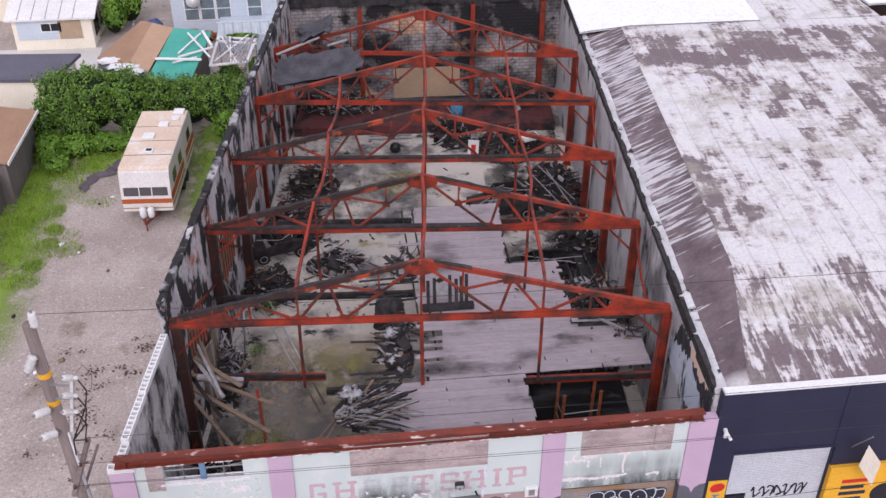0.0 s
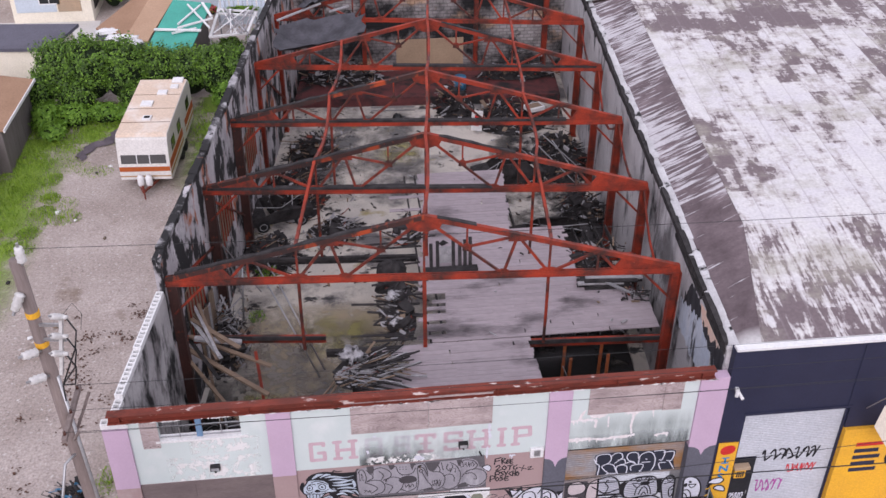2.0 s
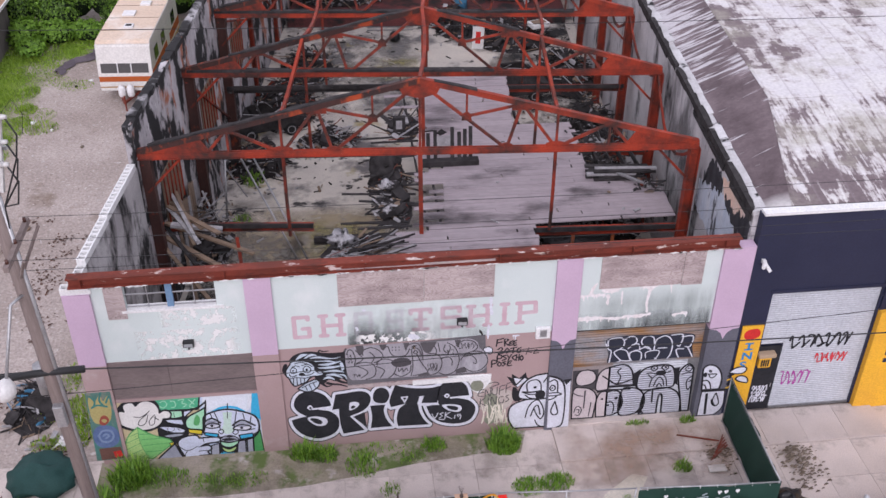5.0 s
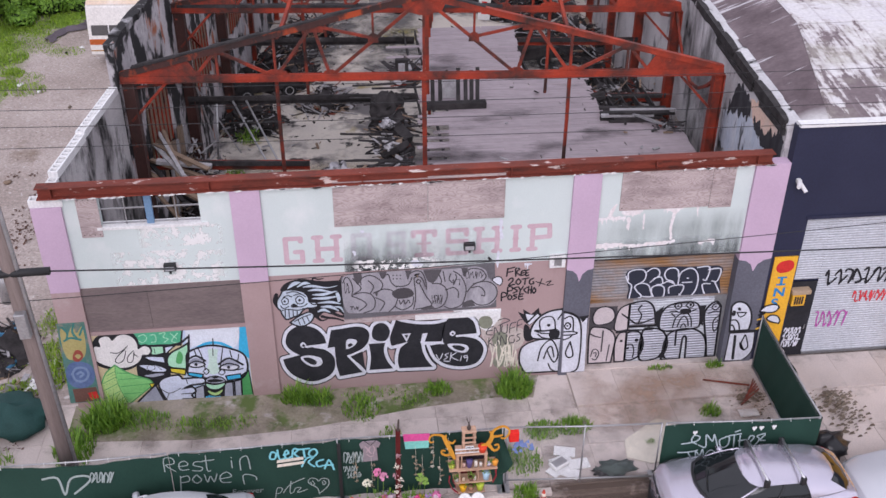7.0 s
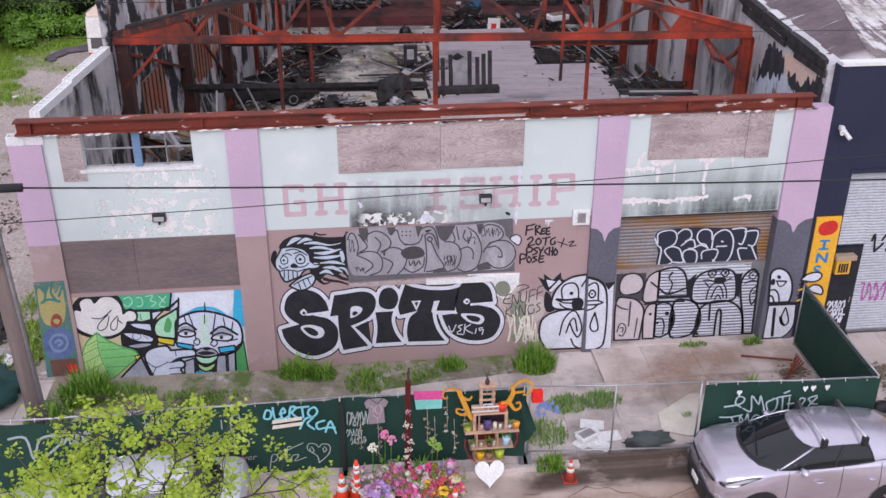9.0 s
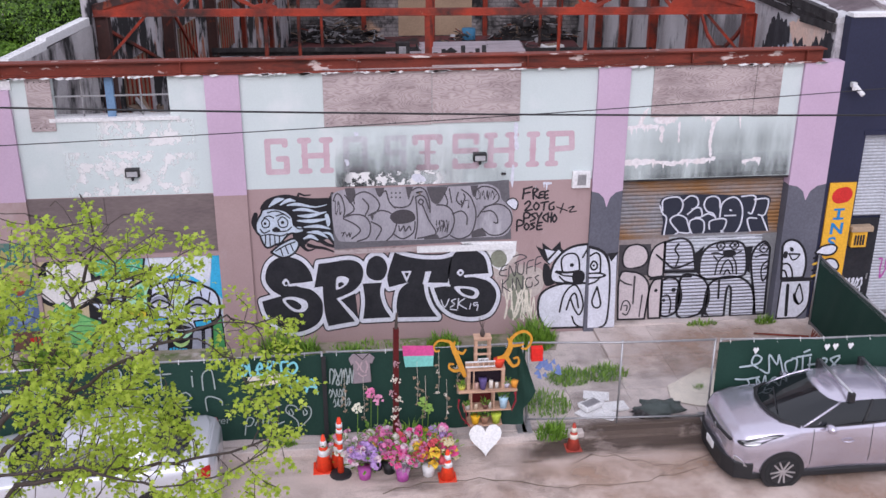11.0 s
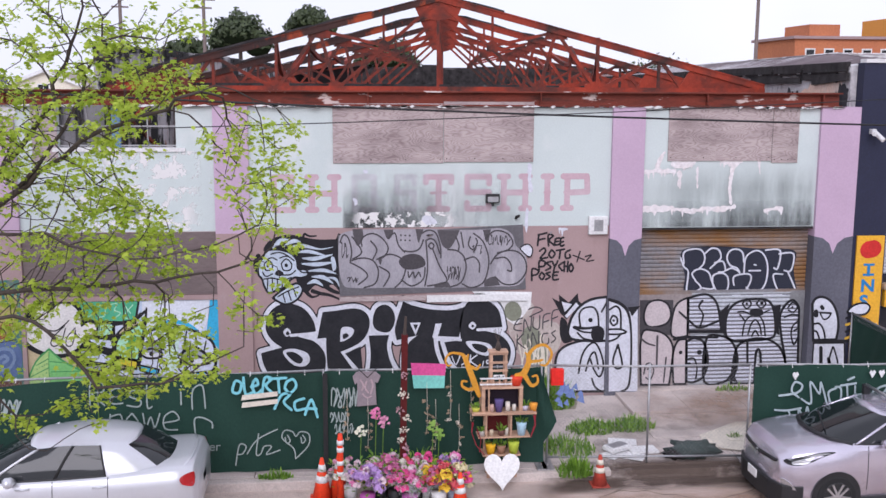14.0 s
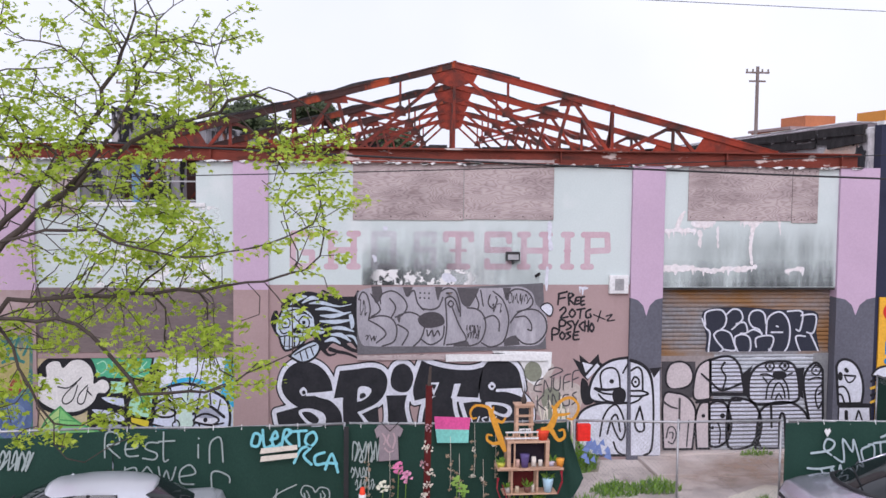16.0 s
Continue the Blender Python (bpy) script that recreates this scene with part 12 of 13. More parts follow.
# ---- side yard ----
rv = thing("travel_trailer", "old white travel trailer with orange stripes and a stained roof", "trailer", (-11.6, 23.1, 0.0), turn=-3.6)
L_, w_ = 7.0, 1.24
prof = [(0.0, 0.62), (0.0, 1.35), (0.10, 2.0), (0.25, 2.72), (0.5, 2.9), (L_ - 0.4, 2.9), (L_ - 0.05, 2.6), (L_, 1.0), (L_ - 0.25, 0.55), (0.3, 0.5)]
s = Shape()
n = len(prof)
s.add([(sg * w_, y, z) for sg in (-1, 1) for y, z in prof], [tuple(range(n)), tuple(reversed(range(n, 2 * n)))] + [(i, (i + 1) % n, n + (i + 1) % n, n + i) for i in range(n)])
part("body", s, M_rv, rv, bevel=0.04)
part("roof_skin", Shape().add([(x, y, z) for y, z in ((0.3, 2.80), (0.5, 2.915), (2.4, 2.93), (4.5, 2.93), (L_ - 0.4, 2.915)) for x in (-w_ + 0.03, 0, w_ - 0.03)], [(3 * i + j, 3 * i + j + 1, 3 * i + j + 4, 3 * i + j + 3) for i in range(4) for j in range(2)]), M_rvroof, rv, "tan stained roof skin")
for y in (1.6, 3.1, 4.7):
    part("roof_seam", Shape().box(-w_ + 0.05, w_ - 0.05, y, y + 0.03, 2.92, 2.945), M_brownwood, rv)
for x, y, a in ((0.0, 2.0, 0.22), (0.25, 4.9, 0.25), (0.75, 5.6, 0.2), (0.8, 6.4, 0.28), (-0.3, 3.6, 0.3)):
    part("roof_vent", Shape().box(x - a, x + a, y - a, y + a, 2.92, 3.02), M_white, rv, bevel=0.02)
part("roof_vent_dark", Shape().box(-0.14, 0.14, 1.88, 2.12, 3.02, 3.03), M_char, rv)
part("front_window", Shape().add([(-1.08, 0.008, 1.50), (1.08, 0.008, 1.50), (1.08, 0.078, 1.94), (-1.08, 0.078, 1.94), (-1.08, 0.06, 1.50), (1.08, 0.06, 1.50), (1.08, 0.14, 1.94), (-1.08, 0.14, 1.94)], [(0, 1, 2, 3), (4, 7, 6, 5), (0, 4, 5, 1), (2, 6, 7, 3)]), plain("clouded_glazing", (0.10, 0.095, 0.095), 0.2), rv, "clouded front window band")
for x in (-0.32, 0.3):
    part("window_bar", Shape().beam((x, 0.0, 1.48), (x, 0.072, 1.96), 0.04, 0.03), M_white, rv)
M_stripe = plain("orange_stripe", (0.45, 0.11, 0.03))
M_stripe2 = plain("tan_stripe", (0.42, 0.26, 0.12))
part("stripe", Shape().box(-w_ + 0.02, w_ - 0.02, -0.012, 0.0, 1.08, 1.33), M_stripe, rv)
part("stripe", Shape().box(-w_ + 0.02, w_ - 0.02, -0.012, 0.0, 0.78, 0.84), M_stripe2, rv)
part("stripe", Shape().box(w_, w_ + 0.012, 0.05, L_ - 0.05, 1.15, 1.55), M_stripe, rv)
part("stripe", Shape().box(w_, w_ + 0.014, 0.05, L_ - 0.1, 0.85, 1.0), M_stripe2, rv)
for y in (0.9, 2.6, 5.2):
    part("side_window", Shape().box(w_ + 0.005, w_ + 0.025, y, y + 0.8, 1.7, 2.3), M_glassdark, rv, bevel=0.02)
part("door", Shape().box(w_ + 0.004, w_ + 0.02, 3.7, 4.4, 0.7, 2.5), M_rv, rv, bevel=0.01)
for y in (3.2, 4.1):
    for sg in (-1, 1):
        part("wheel", Shape().tube([(sg * (w_ - 0.2), y, 0.33), (sg * (w_ + 0.0), y, 0.33)], 0.33, 18), M_rubber, rv)
part("tow_hitch", Shape().beam((-0.6, 0.4, 0.5), (0, -0.95, 0.45), 0.09, 0.1).beam((0.6, 0.4, 0.5), (0, -0.95, 0.45), 0.09, 0.1), M_beam, rv)
part("jack", Shape().tube([(0, -0.85, 0.0), (0, -0.85, 0.75)], 0.04, 8), M_beam, rv)
for x in (-0.2, 0.2):
    part("gas_bottle", Shape().tube([(x, -0.35, 0.5), (x, -0.35, 0.6), (x, -0.35, 0.95), (x, -0.35, 1.05)], [0.13, 0.17, 0.17, 0.08], 12), M_white, rv, "white gas bottle", smooth=True)


def leafy(name, label, cat, boxes, n, size, mats, seed, flat=0.6):
    """Foliage from many small leaves on the skins of lumpy mounds: x, y, z, rx, ry, rz."""
    q = random.Random(seed)
    t = thing(name, label, cat, (0, 0, 0), "", "stuff")
    vol = [b[3] * b[4] + b[4] * b[5] + b[3] * b[5] for b in boxes]
    for k, m in enumerate(mats):
        s = Shape()
        for i in range(n // len(mats)):
            x, y, z, rx, ry, rz = q.choices(boxes, vol)[0]
            d = Vector((q.gauss(0, 1), q.gauss(0, 1), q.gauss(0, 1))).normalized()
            if d.z < -0.3:
                d.z = -d.z
            kk = (0.80 + 0.30 * noise.noise(Vector((x, y, z)) + d * 3.0) + 0.22 * noise.noise(Vector((y, z, x)) + d * 8.0)) * q.uniform(0.78, 1.10)
            p = Vector((x + rx * d.x * kk, y + ry * d.y * kk, max(0.03, z + rz * d.z * kk)))
            up = (d + Vector((q.gauss(0, 0.5), q.gauss(0, 0.5), q.gauss(0, 0.5)))).normalized()
            s1 = up.orthogonal().normalized()
            s1.rotate(Matrix.Rotation(q.uniform(0, 6.28), 3, up))
            s2 = up.cross(s1)
            a = size * q.uniform(0.6, 1.4)
            s.add([p - s1 * a, p + s2 * a * flat, p + s1 * a, p - s2 * a * flat], [(0, 1, 2, 3)])
        part("leaf_layer", s, m, t)
    # added near-black shells stand in for the shade deep inside the foliage
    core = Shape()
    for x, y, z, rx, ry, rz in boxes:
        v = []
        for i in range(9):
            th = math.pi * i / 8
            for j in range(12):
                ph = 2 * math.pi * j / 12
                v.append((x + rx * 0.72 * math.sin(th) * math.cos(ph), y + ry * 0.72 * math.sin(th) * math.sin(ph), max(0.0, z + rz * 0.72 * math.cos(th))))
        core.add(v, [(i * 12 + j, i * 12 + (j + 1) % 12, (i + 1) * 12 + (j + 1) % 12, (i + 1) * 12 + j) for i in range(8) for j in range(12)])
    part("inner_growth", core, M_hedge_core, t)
    return t


# shade between the leaves, put into the colour of the cores
M_hedge_core = plain("painted_inner_shade", (0.012, 0.022, 0.008), 0.9)
leafy("hedge", "dense overgrown dark green hedge across the yard", "hedge", [(-17.3, 33.4, 1.9, 1.7, 1.8, 2.3), (-15.7, 33.2, 2.1, 1.8, 1.8, 2.3), (-13.9, 33.2, 1.9, 1.7, 1.6, 2.2), (-12.2, 33.6, 1.6, 1.6, 1.4, 1.9), (-10.4, 33.7, 1.5, 1.6, 1.4, 1.8), (-8.8, 33.5, 1.5, 1.6, 1.5, 1.9), (-7.2, 33.2, 1.4, 1.5, 1.5, 1.9), (-18.4, 32.2, 1.1, 0.9, 1.2, 1.6), (-16.4, 31.9, 1.0, 1.3, 0.8, 1.3), (-13.0, 31.9, 0.8, 1.4, 0.7, 1.1)], 52000, 0.07, (M_hedge, M_hedge2), 3)
leafy("creeper", "bright green creeper spilling over the fence", "creeper", [(-17.9, 30.6, 0.6, 0.8, 1.3, 0.9), (-17.3, 29.3, 0.35, 0.8, 1.1, 0.5), (-8.0, 31.6, 0.7, 1.2, 0.9, 1.1), (-16.4, 30.7, 0.5, 1.2, 0.8, 0.8), (-14.8, 31.0, 0.4, 1.2, 0.7, 0.7), (-13.2, 30.9, 0.4, 1.2, 0.8, 0.7), (-11.4, 31.4, 0.5, 1.3, 0.8, 0.9)], 17000, 0.075, (M_hedge2,), 4)
leafy("shrub", "leafy green shrub between the houses", "shrub", [(-17.0, 48.6, 1.2, 0.9, 1.2, 1.5), (-16.2, 50.6, 1.6, 1.2, 1.3, 2.0)], 3500, 0.12, (M_hedge2,), 5)
tuft("grass", "rough green grass along the edge of the yard", [(-18.3, 20 + 1.1 * i, 1.3 + 0.25 * math.sin(i * 1.7), 1.0, 620, 0.25, -0.02) for i in range(10)] + [(-16.4, 29.6, 1.6, 1.4, 900, 0.28, -0.02), (-15.2, 31.2, 1.8, 0.9, 700, 0.3, -0.02), (-9.6, 30.0, 0.8, 2.6, 900, 0.25, -0.02), (-8.2, 28.0, 0.7, 3.0, 700, 0.22, -0.02), (-17.3, 26.5, 0.8, 1.6, 420, 0.2, -0.02)], M_yardgrass)
M_moss = stain_material("moss_film", (0.19, 0.29, 0.035), 0.55, 0.34, 0.50, (1, 1, 1), 1.0, ((0, [(0, 1), (0.55, 1), (1, 0)]), (1, [(0, 0.3), (0.1, 1), (1, 1)])))
M_moss2 = stain_material("moss_film_thin", (0.18, 0.27, 0.04), 0.8, 0.38, 0.52, (1, 1, 1), 1.0, ((0, [(0, 0), (0.25, 1), (1, 1)]), (1, [(0, 0), (0.15, 1), (1, 1)])))
for nm, pts, m, lab in (("lawn_patch", [(-20.4, 12.5), (-15.8, 12.5), (-15.8, 33.5), (-20.4, 33.5)], M_moss, "mossy green ground along the yard fence"), ("lawn_patch_back", [(-17.2, 28.0), (-11.0, 28.0), (-11.0, 33.5), (-17.2, 33.5)], M_moss2, "mossy green ground before the hedge"), ("lawn_patch_trailer", [(-10.6, 22.5), (-6.0, 22.5), (-5.2, 33.5), (-10.4, 33.5)], M_moss2, "mossy green ground beside the trailer")):
    structure(nm, Shape().add([(x, y, -0.012) for x, y in pts], [(0, 1, 2, 3)]), m, lab, "lawn")
q = random.Random(77)
tuft("grass", "rough bright green grass spreading over the gravel", [(q.uniform(-19.3, -16.2) + 0.10 * i - (1.5 if i < 10 else 0), 13.5 + 0.62 * i, q.uniform(0.5, 1.1), q.uniform(0.4, 0.8), 420, q.uniform(0.12, 0.28), -0.02) for i in range(28)] + [(q.uniform(-15.8, -12.6), q.uniform(29.8, 31.6), q.uniform(0.4, 0.9), 0.5, 260, 0.2, -0.02) for i in range(8)] + [(q.uniform(-9.6, -7.6), 24.0 + i, q.uniform(0.4, 0.8), 0.7, 420, 0.2, -0.02) for i in range(8)], M_yardgrass)
s, v = Shape(), []
q = random.Random(12)
for i in range(16):
    t = i / 15
    cx, cy = -15.6 + 1.6 * t, 26.6 + 3.1 * t + 0.5 * math.sin(t * 6)
    for sg in (-1, 0, 1):
        v.append((cx + sg * 0.22 * (1 + 0.5 * math.sin(i * 2.3)), cy - sg * 0.25, 0.02 + (0.16 if sg == 0 else 0.0) + 0.05 * q.random()))
s.add(v, [(3 * i + j, 3 * i + j + 1, 3 * i + j + 4, 3 * i + j + 3) for i in range(15) for j in range(2)])
solid("crumpled_tarp", s, plain("grey_brown_tarp", (0.12, 0.10, 0.115)), "crumpled grey tarpaulin lying on the gravel", "tarpaulin")
q = random.Random(6)
for i in range(14):
    x, y = q.uniform(-19, -12.5), q.uniform(6, 30)
    lumpy("litter_scrap", "small scrap of litter on the gravel", "litter", (x, y, -0.02), q.uniform(0.06, 0.16), q.uniform(0.06, 0.16), 0.05, q.choice((M_white, M_char, M_dirt, M_brownwood)), i + 20.0, 0.4)
# loose stones on the gravel
s = Shape()
for i in range(2600):
    x, y = q.uniform(-17, -9.6), q.uniform(-3, 24)
    r = q.uniform(0.02, 0.055)
    s.add([(x - r, y, -0.02), (x + r, y - r * 0.3, -0.02), (x, y + r, -0.02), (x, y, -0.02 + r * 0.8)], [(0, 1, 3), (1, 2, 3), (2, 0, 3)])
solid("loose_stones", s, M_gravel, "loose stones scattered over the gravel yard", "gravel", "", "stuff")
# rotted leaves caught in patches on the gravel
s = Shape()
q = random.Random(91)
for k in range(46):
    cx, cy, sp = q.uniform(-14.5, -9.7), q.uniform(-2.5, 14), q.uniform(0.08, 0.4)
    for i in range(int(90 * sp)):
        x, y, a, r = cx + q.gauss(0, sp), cy + q.gauss(0, sp * 0.8), q.uniform(0, 6.28), q.uniform(0.03, 0.075)
        e1, e2 = Vector((math.cos(a), math.sin(a), q.uniform(-0.3, 0.5))) * r, Vector((-math.sin(a), math.cos(a), q.uniform(-0.3, 0.5))) * r * 0.6
        o = Vector((x, y, 0.012))
        s.add([o - e1, o - e2, o + e1, o + e2], [(0, 1, 2, 3)])
solid("leaf_litter", s, material("rotted_leaves", (0.13, 0.06, 0.04), (0.07, 0.04, 0.03), 3.0, 0.9, grain=20, bump=0.2), "brown rotted leaves lying in patches on the gravel", "leaf litter", "", "stuff")
# board fence at the far edge of the yard
bf = thing("board_fence", "grey weathered board fence along the yard", "fence")
M_greyboard = material("grey_board", (0.16, 0.14, 0.135), (0.11, 0.095, 0.09), 1.5, 0.9, stretch=(3, 3, 0.3), grain=15, bump=0.3, vary=0.15)
fm_ = Shape().box(-0.012, 0.012, -0.09, 0.09, 0, 1.85).mesh("board", M_greyboard)
for i in range(92):
    o = new("board", fm_)
    o.parent = bf
    y = 15.5 + 0.185 * i
    o.matrix_basis = pose(-19.75 + 0.055 * (y - 15.5), y, -0.02, 0, 0, -3)
part("top_rail", Shape().beam((-19.75, 15.4, 1.86), (-18.8, 32.6, 1.86), 0.09, 0.05), M_greyboard, bf)
# junk beside the pole
tuft("grass", "bright green grass growing through rubbish by the warehouse corner", [(-10.2, 2.2, 0.5, 0.8, 420, 0.3, -0.02), (-9.9, 1.4, 0.4, 0.7, 320, 0.35, -0.02), (-10.8, 0.8, 0.6, 0.45, 320, 0.25, -0.02), (-10.6, 3.8, 0.4, 0.7, 240, 0.22, -0.02), (-11.2, 2.2, 0.5, 0.5, 240, 0.25, -0.02), (-10.1, 5.2, 0.35, 0.9, 220, 0.2, -0.02)], M_yardgrass)
pile("pale rubbish scattered through the weeds by the corner", -10.5, 1.5, -0.02, 0.9, 1.3, 0.2, 70, 41, ((M_ash, 0.5), (M_white, 0.2), (M_char, 0.15), (M_brownwood, 0.15)), 0.5, "heaps beside the warehouse")
pile("junk and old tyres heaped beside the utility pole", -11.5, 2.6, -0.02, 0.8, 1.3, 0.6, 130, 31, ((M_char, 0.6), (M_scrapblue, 0.15), (M_ash, 0.15), (M_brownwood, 0.1)), 0.8, "heaps beside the warehouse")

# ---- houses behind the yard ----
M_cream = material("cream_stucco", (0.80, 0.74, 0.62), (0.73, 0.67, 0.55), 0.8, 0.9, grain=20, bump=0.15)
M_wroof = material("white_metal_roof", (0.72, 0.71, 0.70), (0.62, 0.61, 0.60), 0.6, 0.6, grain=8, bump=0.1)
M_droof = material("dark_felt_roof", (0.115, 0.11, 0.14), (0.09, 0.086, 0.11), 0.8, 0.9, grain=12, bump=0.2)
M_broof = material("brown_felt_roof", (0.36, 0.22, 0.14), (0.28, 0.165, 0.10), 0.5, 0.9, grain=12, bump=0.2)
M_groof = material("green_sheet_roof", (0.05, 0.36, 0.28), (0.04, 0.28, 0.22), 0.6, 0.7, grain=10, bump=0.15)
M_bluewall = material("pale_blue_siding", (0.52, 0.58, 0.64), (0.46, 0.52, 0.58), 0.8, 0.8, grain=20, bump=0.1)


def gable_house(label, x0, x1, y0, y1, eave, ridge, wall, roof, along="x", windows=()):
    h = thing("house", label, "house", (0, 0, 0), "houses behind the yard")
    part("wall", Shape().box(x0, x1, y0, y1, -0.05, eave), wall, h)
    s = Shape()
    o = 0.35
    if along == "x":
        ym = (y0 + y1) / 2
        for ya, yb, za, zb in ((y0 - o, ym, eave - 0.1, ridge), (y1 + o, ym, eave - 0.1, ridge)):
            s.add([(x0 - o, ya, za), (x1 + o, ya, za), (x1 + o, yb, zb), (x0 - o, yb, zb), (x0 - o, ya, za - 0.12), (x1 + o, ya, za - 0.12), (x1 + o, yb, zb - 0.12), (x0 - o, yb, zb - 0.12)], [(0, 1, 2, 3), (7, 6, 5, 4), (0, 4, 5, 1), (0, 3, 7, 4), (1, 5, 6, 2)])
        for x in (x0, x1 - 0.1):
            part("gable", Shape().add([(x, y0, eave), (x, y1, eave), (x, ym, ridge - 0.1), (x + 0.1, y0, eave), (x + 0.1, y1, eave), (x + 0.1, ym, ridge - 0.1)], [(0, 1, 2), (5, 4, 3), (0, 2, 5, 3), (1, 4, 5, 2)]), wall, h)
    else:
        xm = (x0 + x1) / 2
        for xa, xb, za, zb in ((x0 - o, xm, eave - 0.1, ridge), (x1 + o, xm, eave - 0.1, ridge)):
            s.add([(xa, y0 - o, za), (xa, y1 + o, za), (xb, y1 + o, zb), (xb, y0 - o, zb), (xa, y0 - o, za - 0.12), (xa, y1 + o, za - 0.12), (xb, y1 + o, zb - 0.12), (xb, y0 - o, zb - 0.12)], [(0, 1, 2, 3), (7, 6, 5, 4), (0, 4, 5, 1), (0, 3, 7, 4), (1, 5, 6, 2)])
        for y in (y0, y1 - 0.1):
            part("gable", Shape().add([(x0, y, eave), (x1, y, eave), (xm, y, ridge - 0.1), (x0, y + 0.1, eave), (x1, y + 0.1, eave), (xm, y + 0.1, ridge - 0.1)], [(0, 1, 2), (5, 4, 3), (0, 2, 5, 3), (1, 4, 5, 2)]), wall, h)
    part("roof", s, roof, h)
    if along == "y":
        for xa, za in ((x0 - o, eave - 0.1), (x1 + o, eave - 0.1)):
            part("barge_board", Shape().beam((xa, y0 - o - 0.02, za - 0.05), ((x0 + x1) / 2, y0 - o - 0.02, ridge - 0.05), 0.04, 0.24), M_white, h)
    elif roof == M_wroof:
        for i in range(int((x1 - x0) / 0.9)):
            x = x0 + 0.5 + 0.9 * i
            part("seam", Shape().beam((x, y0 - o, eave - 0.085), (x, (y0 + y1) / 2, ridge + 0.015), 0.035, 0.03), M_galv, h)
    for wx, wz, ww, wh in windows:
        w = part("window", Shape().box(wx - 0.08, wx + ww + 0.08, y0 - 0.05, y0, wz - 0.08, wz + wh + 0.08), M_white, h)
        part("pane", Shape().box(wx, wx + ww / 2 - 0.03, y0 - 0.07, y0 - 0.05, wz, wz + wh), M_glassdark, w)
        part("pane", Shape().box(wx + ww / 2 + 0.03, wx + ww, y0 - 0.07, y0 - 0.05, wz, wz + wh), M_glassdark, w)
    return h


house = gable_house("cream rendered house with a shallow white metal roof", -23.2, -18.0, 46.2, 54, 2.4, 3.5, M_cream, M_wroof, "x", ((-21.3, 1.35, 1.2, 0.5),))
part("pale_panel", Shape().box(-22.9, -20.3, 46.16, 46.2, 0.75, 2.15), M_bluewall, house, "pale blue boarded panel")
part("brown_panel", Shape().box(-20.2, -18.7, 46.15, 46.2, 0.75, 2.2), P_tan, house, "brown boarded panel")
for y_ in (46.9, 48.0, 49.1):
    part("side_window", Shape().box(-18.0, -17.95, y_, y_ + 0.9, 0.6, 2.0), M_glassdark, house)
gable_house("yellowish house with a white-edged gable", -26.2, -19.5, 52, 62, 3.85, 5.15, M_cream, M_wroof, "y", ((-23.0, 3.55, 0.9, 0.75),))
gable_house("pale yellow house with a white-edged gable and grey roof", -28.2, -22.6, 64, 74, 6.6, 7.75, M_cream, M_gravel, "y", ((-25.9, 5.6, 0.8, 1.0),))
M_pane = material("sky_lit_pane", (0.16, 0.20, 0.22), (0.10, 0.13, 0.15), 1.0, 0.12, grain=4, bump=0.0)
house = gable_house("grey-blue house with a porch behind the sheds", -12.9, -5.6, 48.2, 57, 3.4, 5.2, M_bluewall, M_wroof, "x")
for x_ in (-11.95, -10.85, -9.75, -7.6):
    w_ = part("window", Shape().box(x_ - 0.08, x_ + 0.98, 48.14, 48.2, 0.9, 2.6), M_white, house)
    for z_ in (1.0, 1.8):
        part("pane", Shape().box(x_, x_ + 0.9, 48.11, 48.14, z_, z_ + 0.72), M_pane, w_)
gable_house("grey house far behind the yard", -36, -29.5, 60, 72, 6.0, 8.2, M_bluewall, M_droof, "y", ((-31.5, 4.4, 1.4, 1.3),))
structure("pavement_back_yard", Shape().slab([(-30, 38.7), (-17.2, 38.2), (-17.6, 46.2), (-30, 46.6)], -0.04, 0.012), material("pale_concrete", (0.62, 0.60, 0.57), (0.52, 0.50, 0.47), 0.5, 0.9, grain=14), "pale concrete yard before the cream house", "pavement")
shed = thing("flat_roofed_shed", "low cream shed with a flat dark felt roof", "shed", (0, 0, 0), "sheds behind the yard")
part("wall", Shape().slab([(-24, 35.0), (-18.2, 34.6), (-17.4, 37.7), (-24, 38.4)], -0.05, 2.8), M_cream, shed)
part("roof", Shape().slab([(-24, 34.9), (-18.0, 34.4), (-17.05, 38.0), (-24, 38.6)], 2.8, 3.0), M_droof, shed)
shed = thing("brown_roofed_shed", "small shed with a brown felt roof and white edging", "shed", (0, 0, 0), "sheds behind the yard")
part("wall", Shape().box(-22.5, -18.7, 25.6, 31.2, -0.05, 2.3), M_greyboard, shed)
part("roof", Shape().add([(-22.8, 25.4, 3.3), (-18.5, 25.4, 2.5), (-18.3, 31.4, 2.5), (-22.8, 31.4, 3.3), (-22.8, 25.4, 3.2), (-18.5, 25.4, 2.4), (-18.3, 31.4, 2.4), (-22.8, 31.4, 3.2)], [(0, 1, 2, 3), (7, 6, 5, 4), (0, 4, 5, 1), (1, 5, 6, 2)]), M_broof, shed)
part("edging", Shape().beam((-18.48, 25.35, 2.47), (-18.28, 31.4, 2.47), 0.06, 0.16), M_white, shed)
shed = thing("patched_shed", "long low shed roofed in brown felt and green sheeting", "shed", (0, 0, 0), "sheds behind the yard")
part("wall", Shape().slab([(-16.1, 38.6), (-13.2, 36.2), (-10.7, 35.4), (-9.9, 41.0), (-12.0, 41.8), (-14.1, 42.8), (-16.1, 39.4)], -0.05, 2.05), M_greyboard, shed)
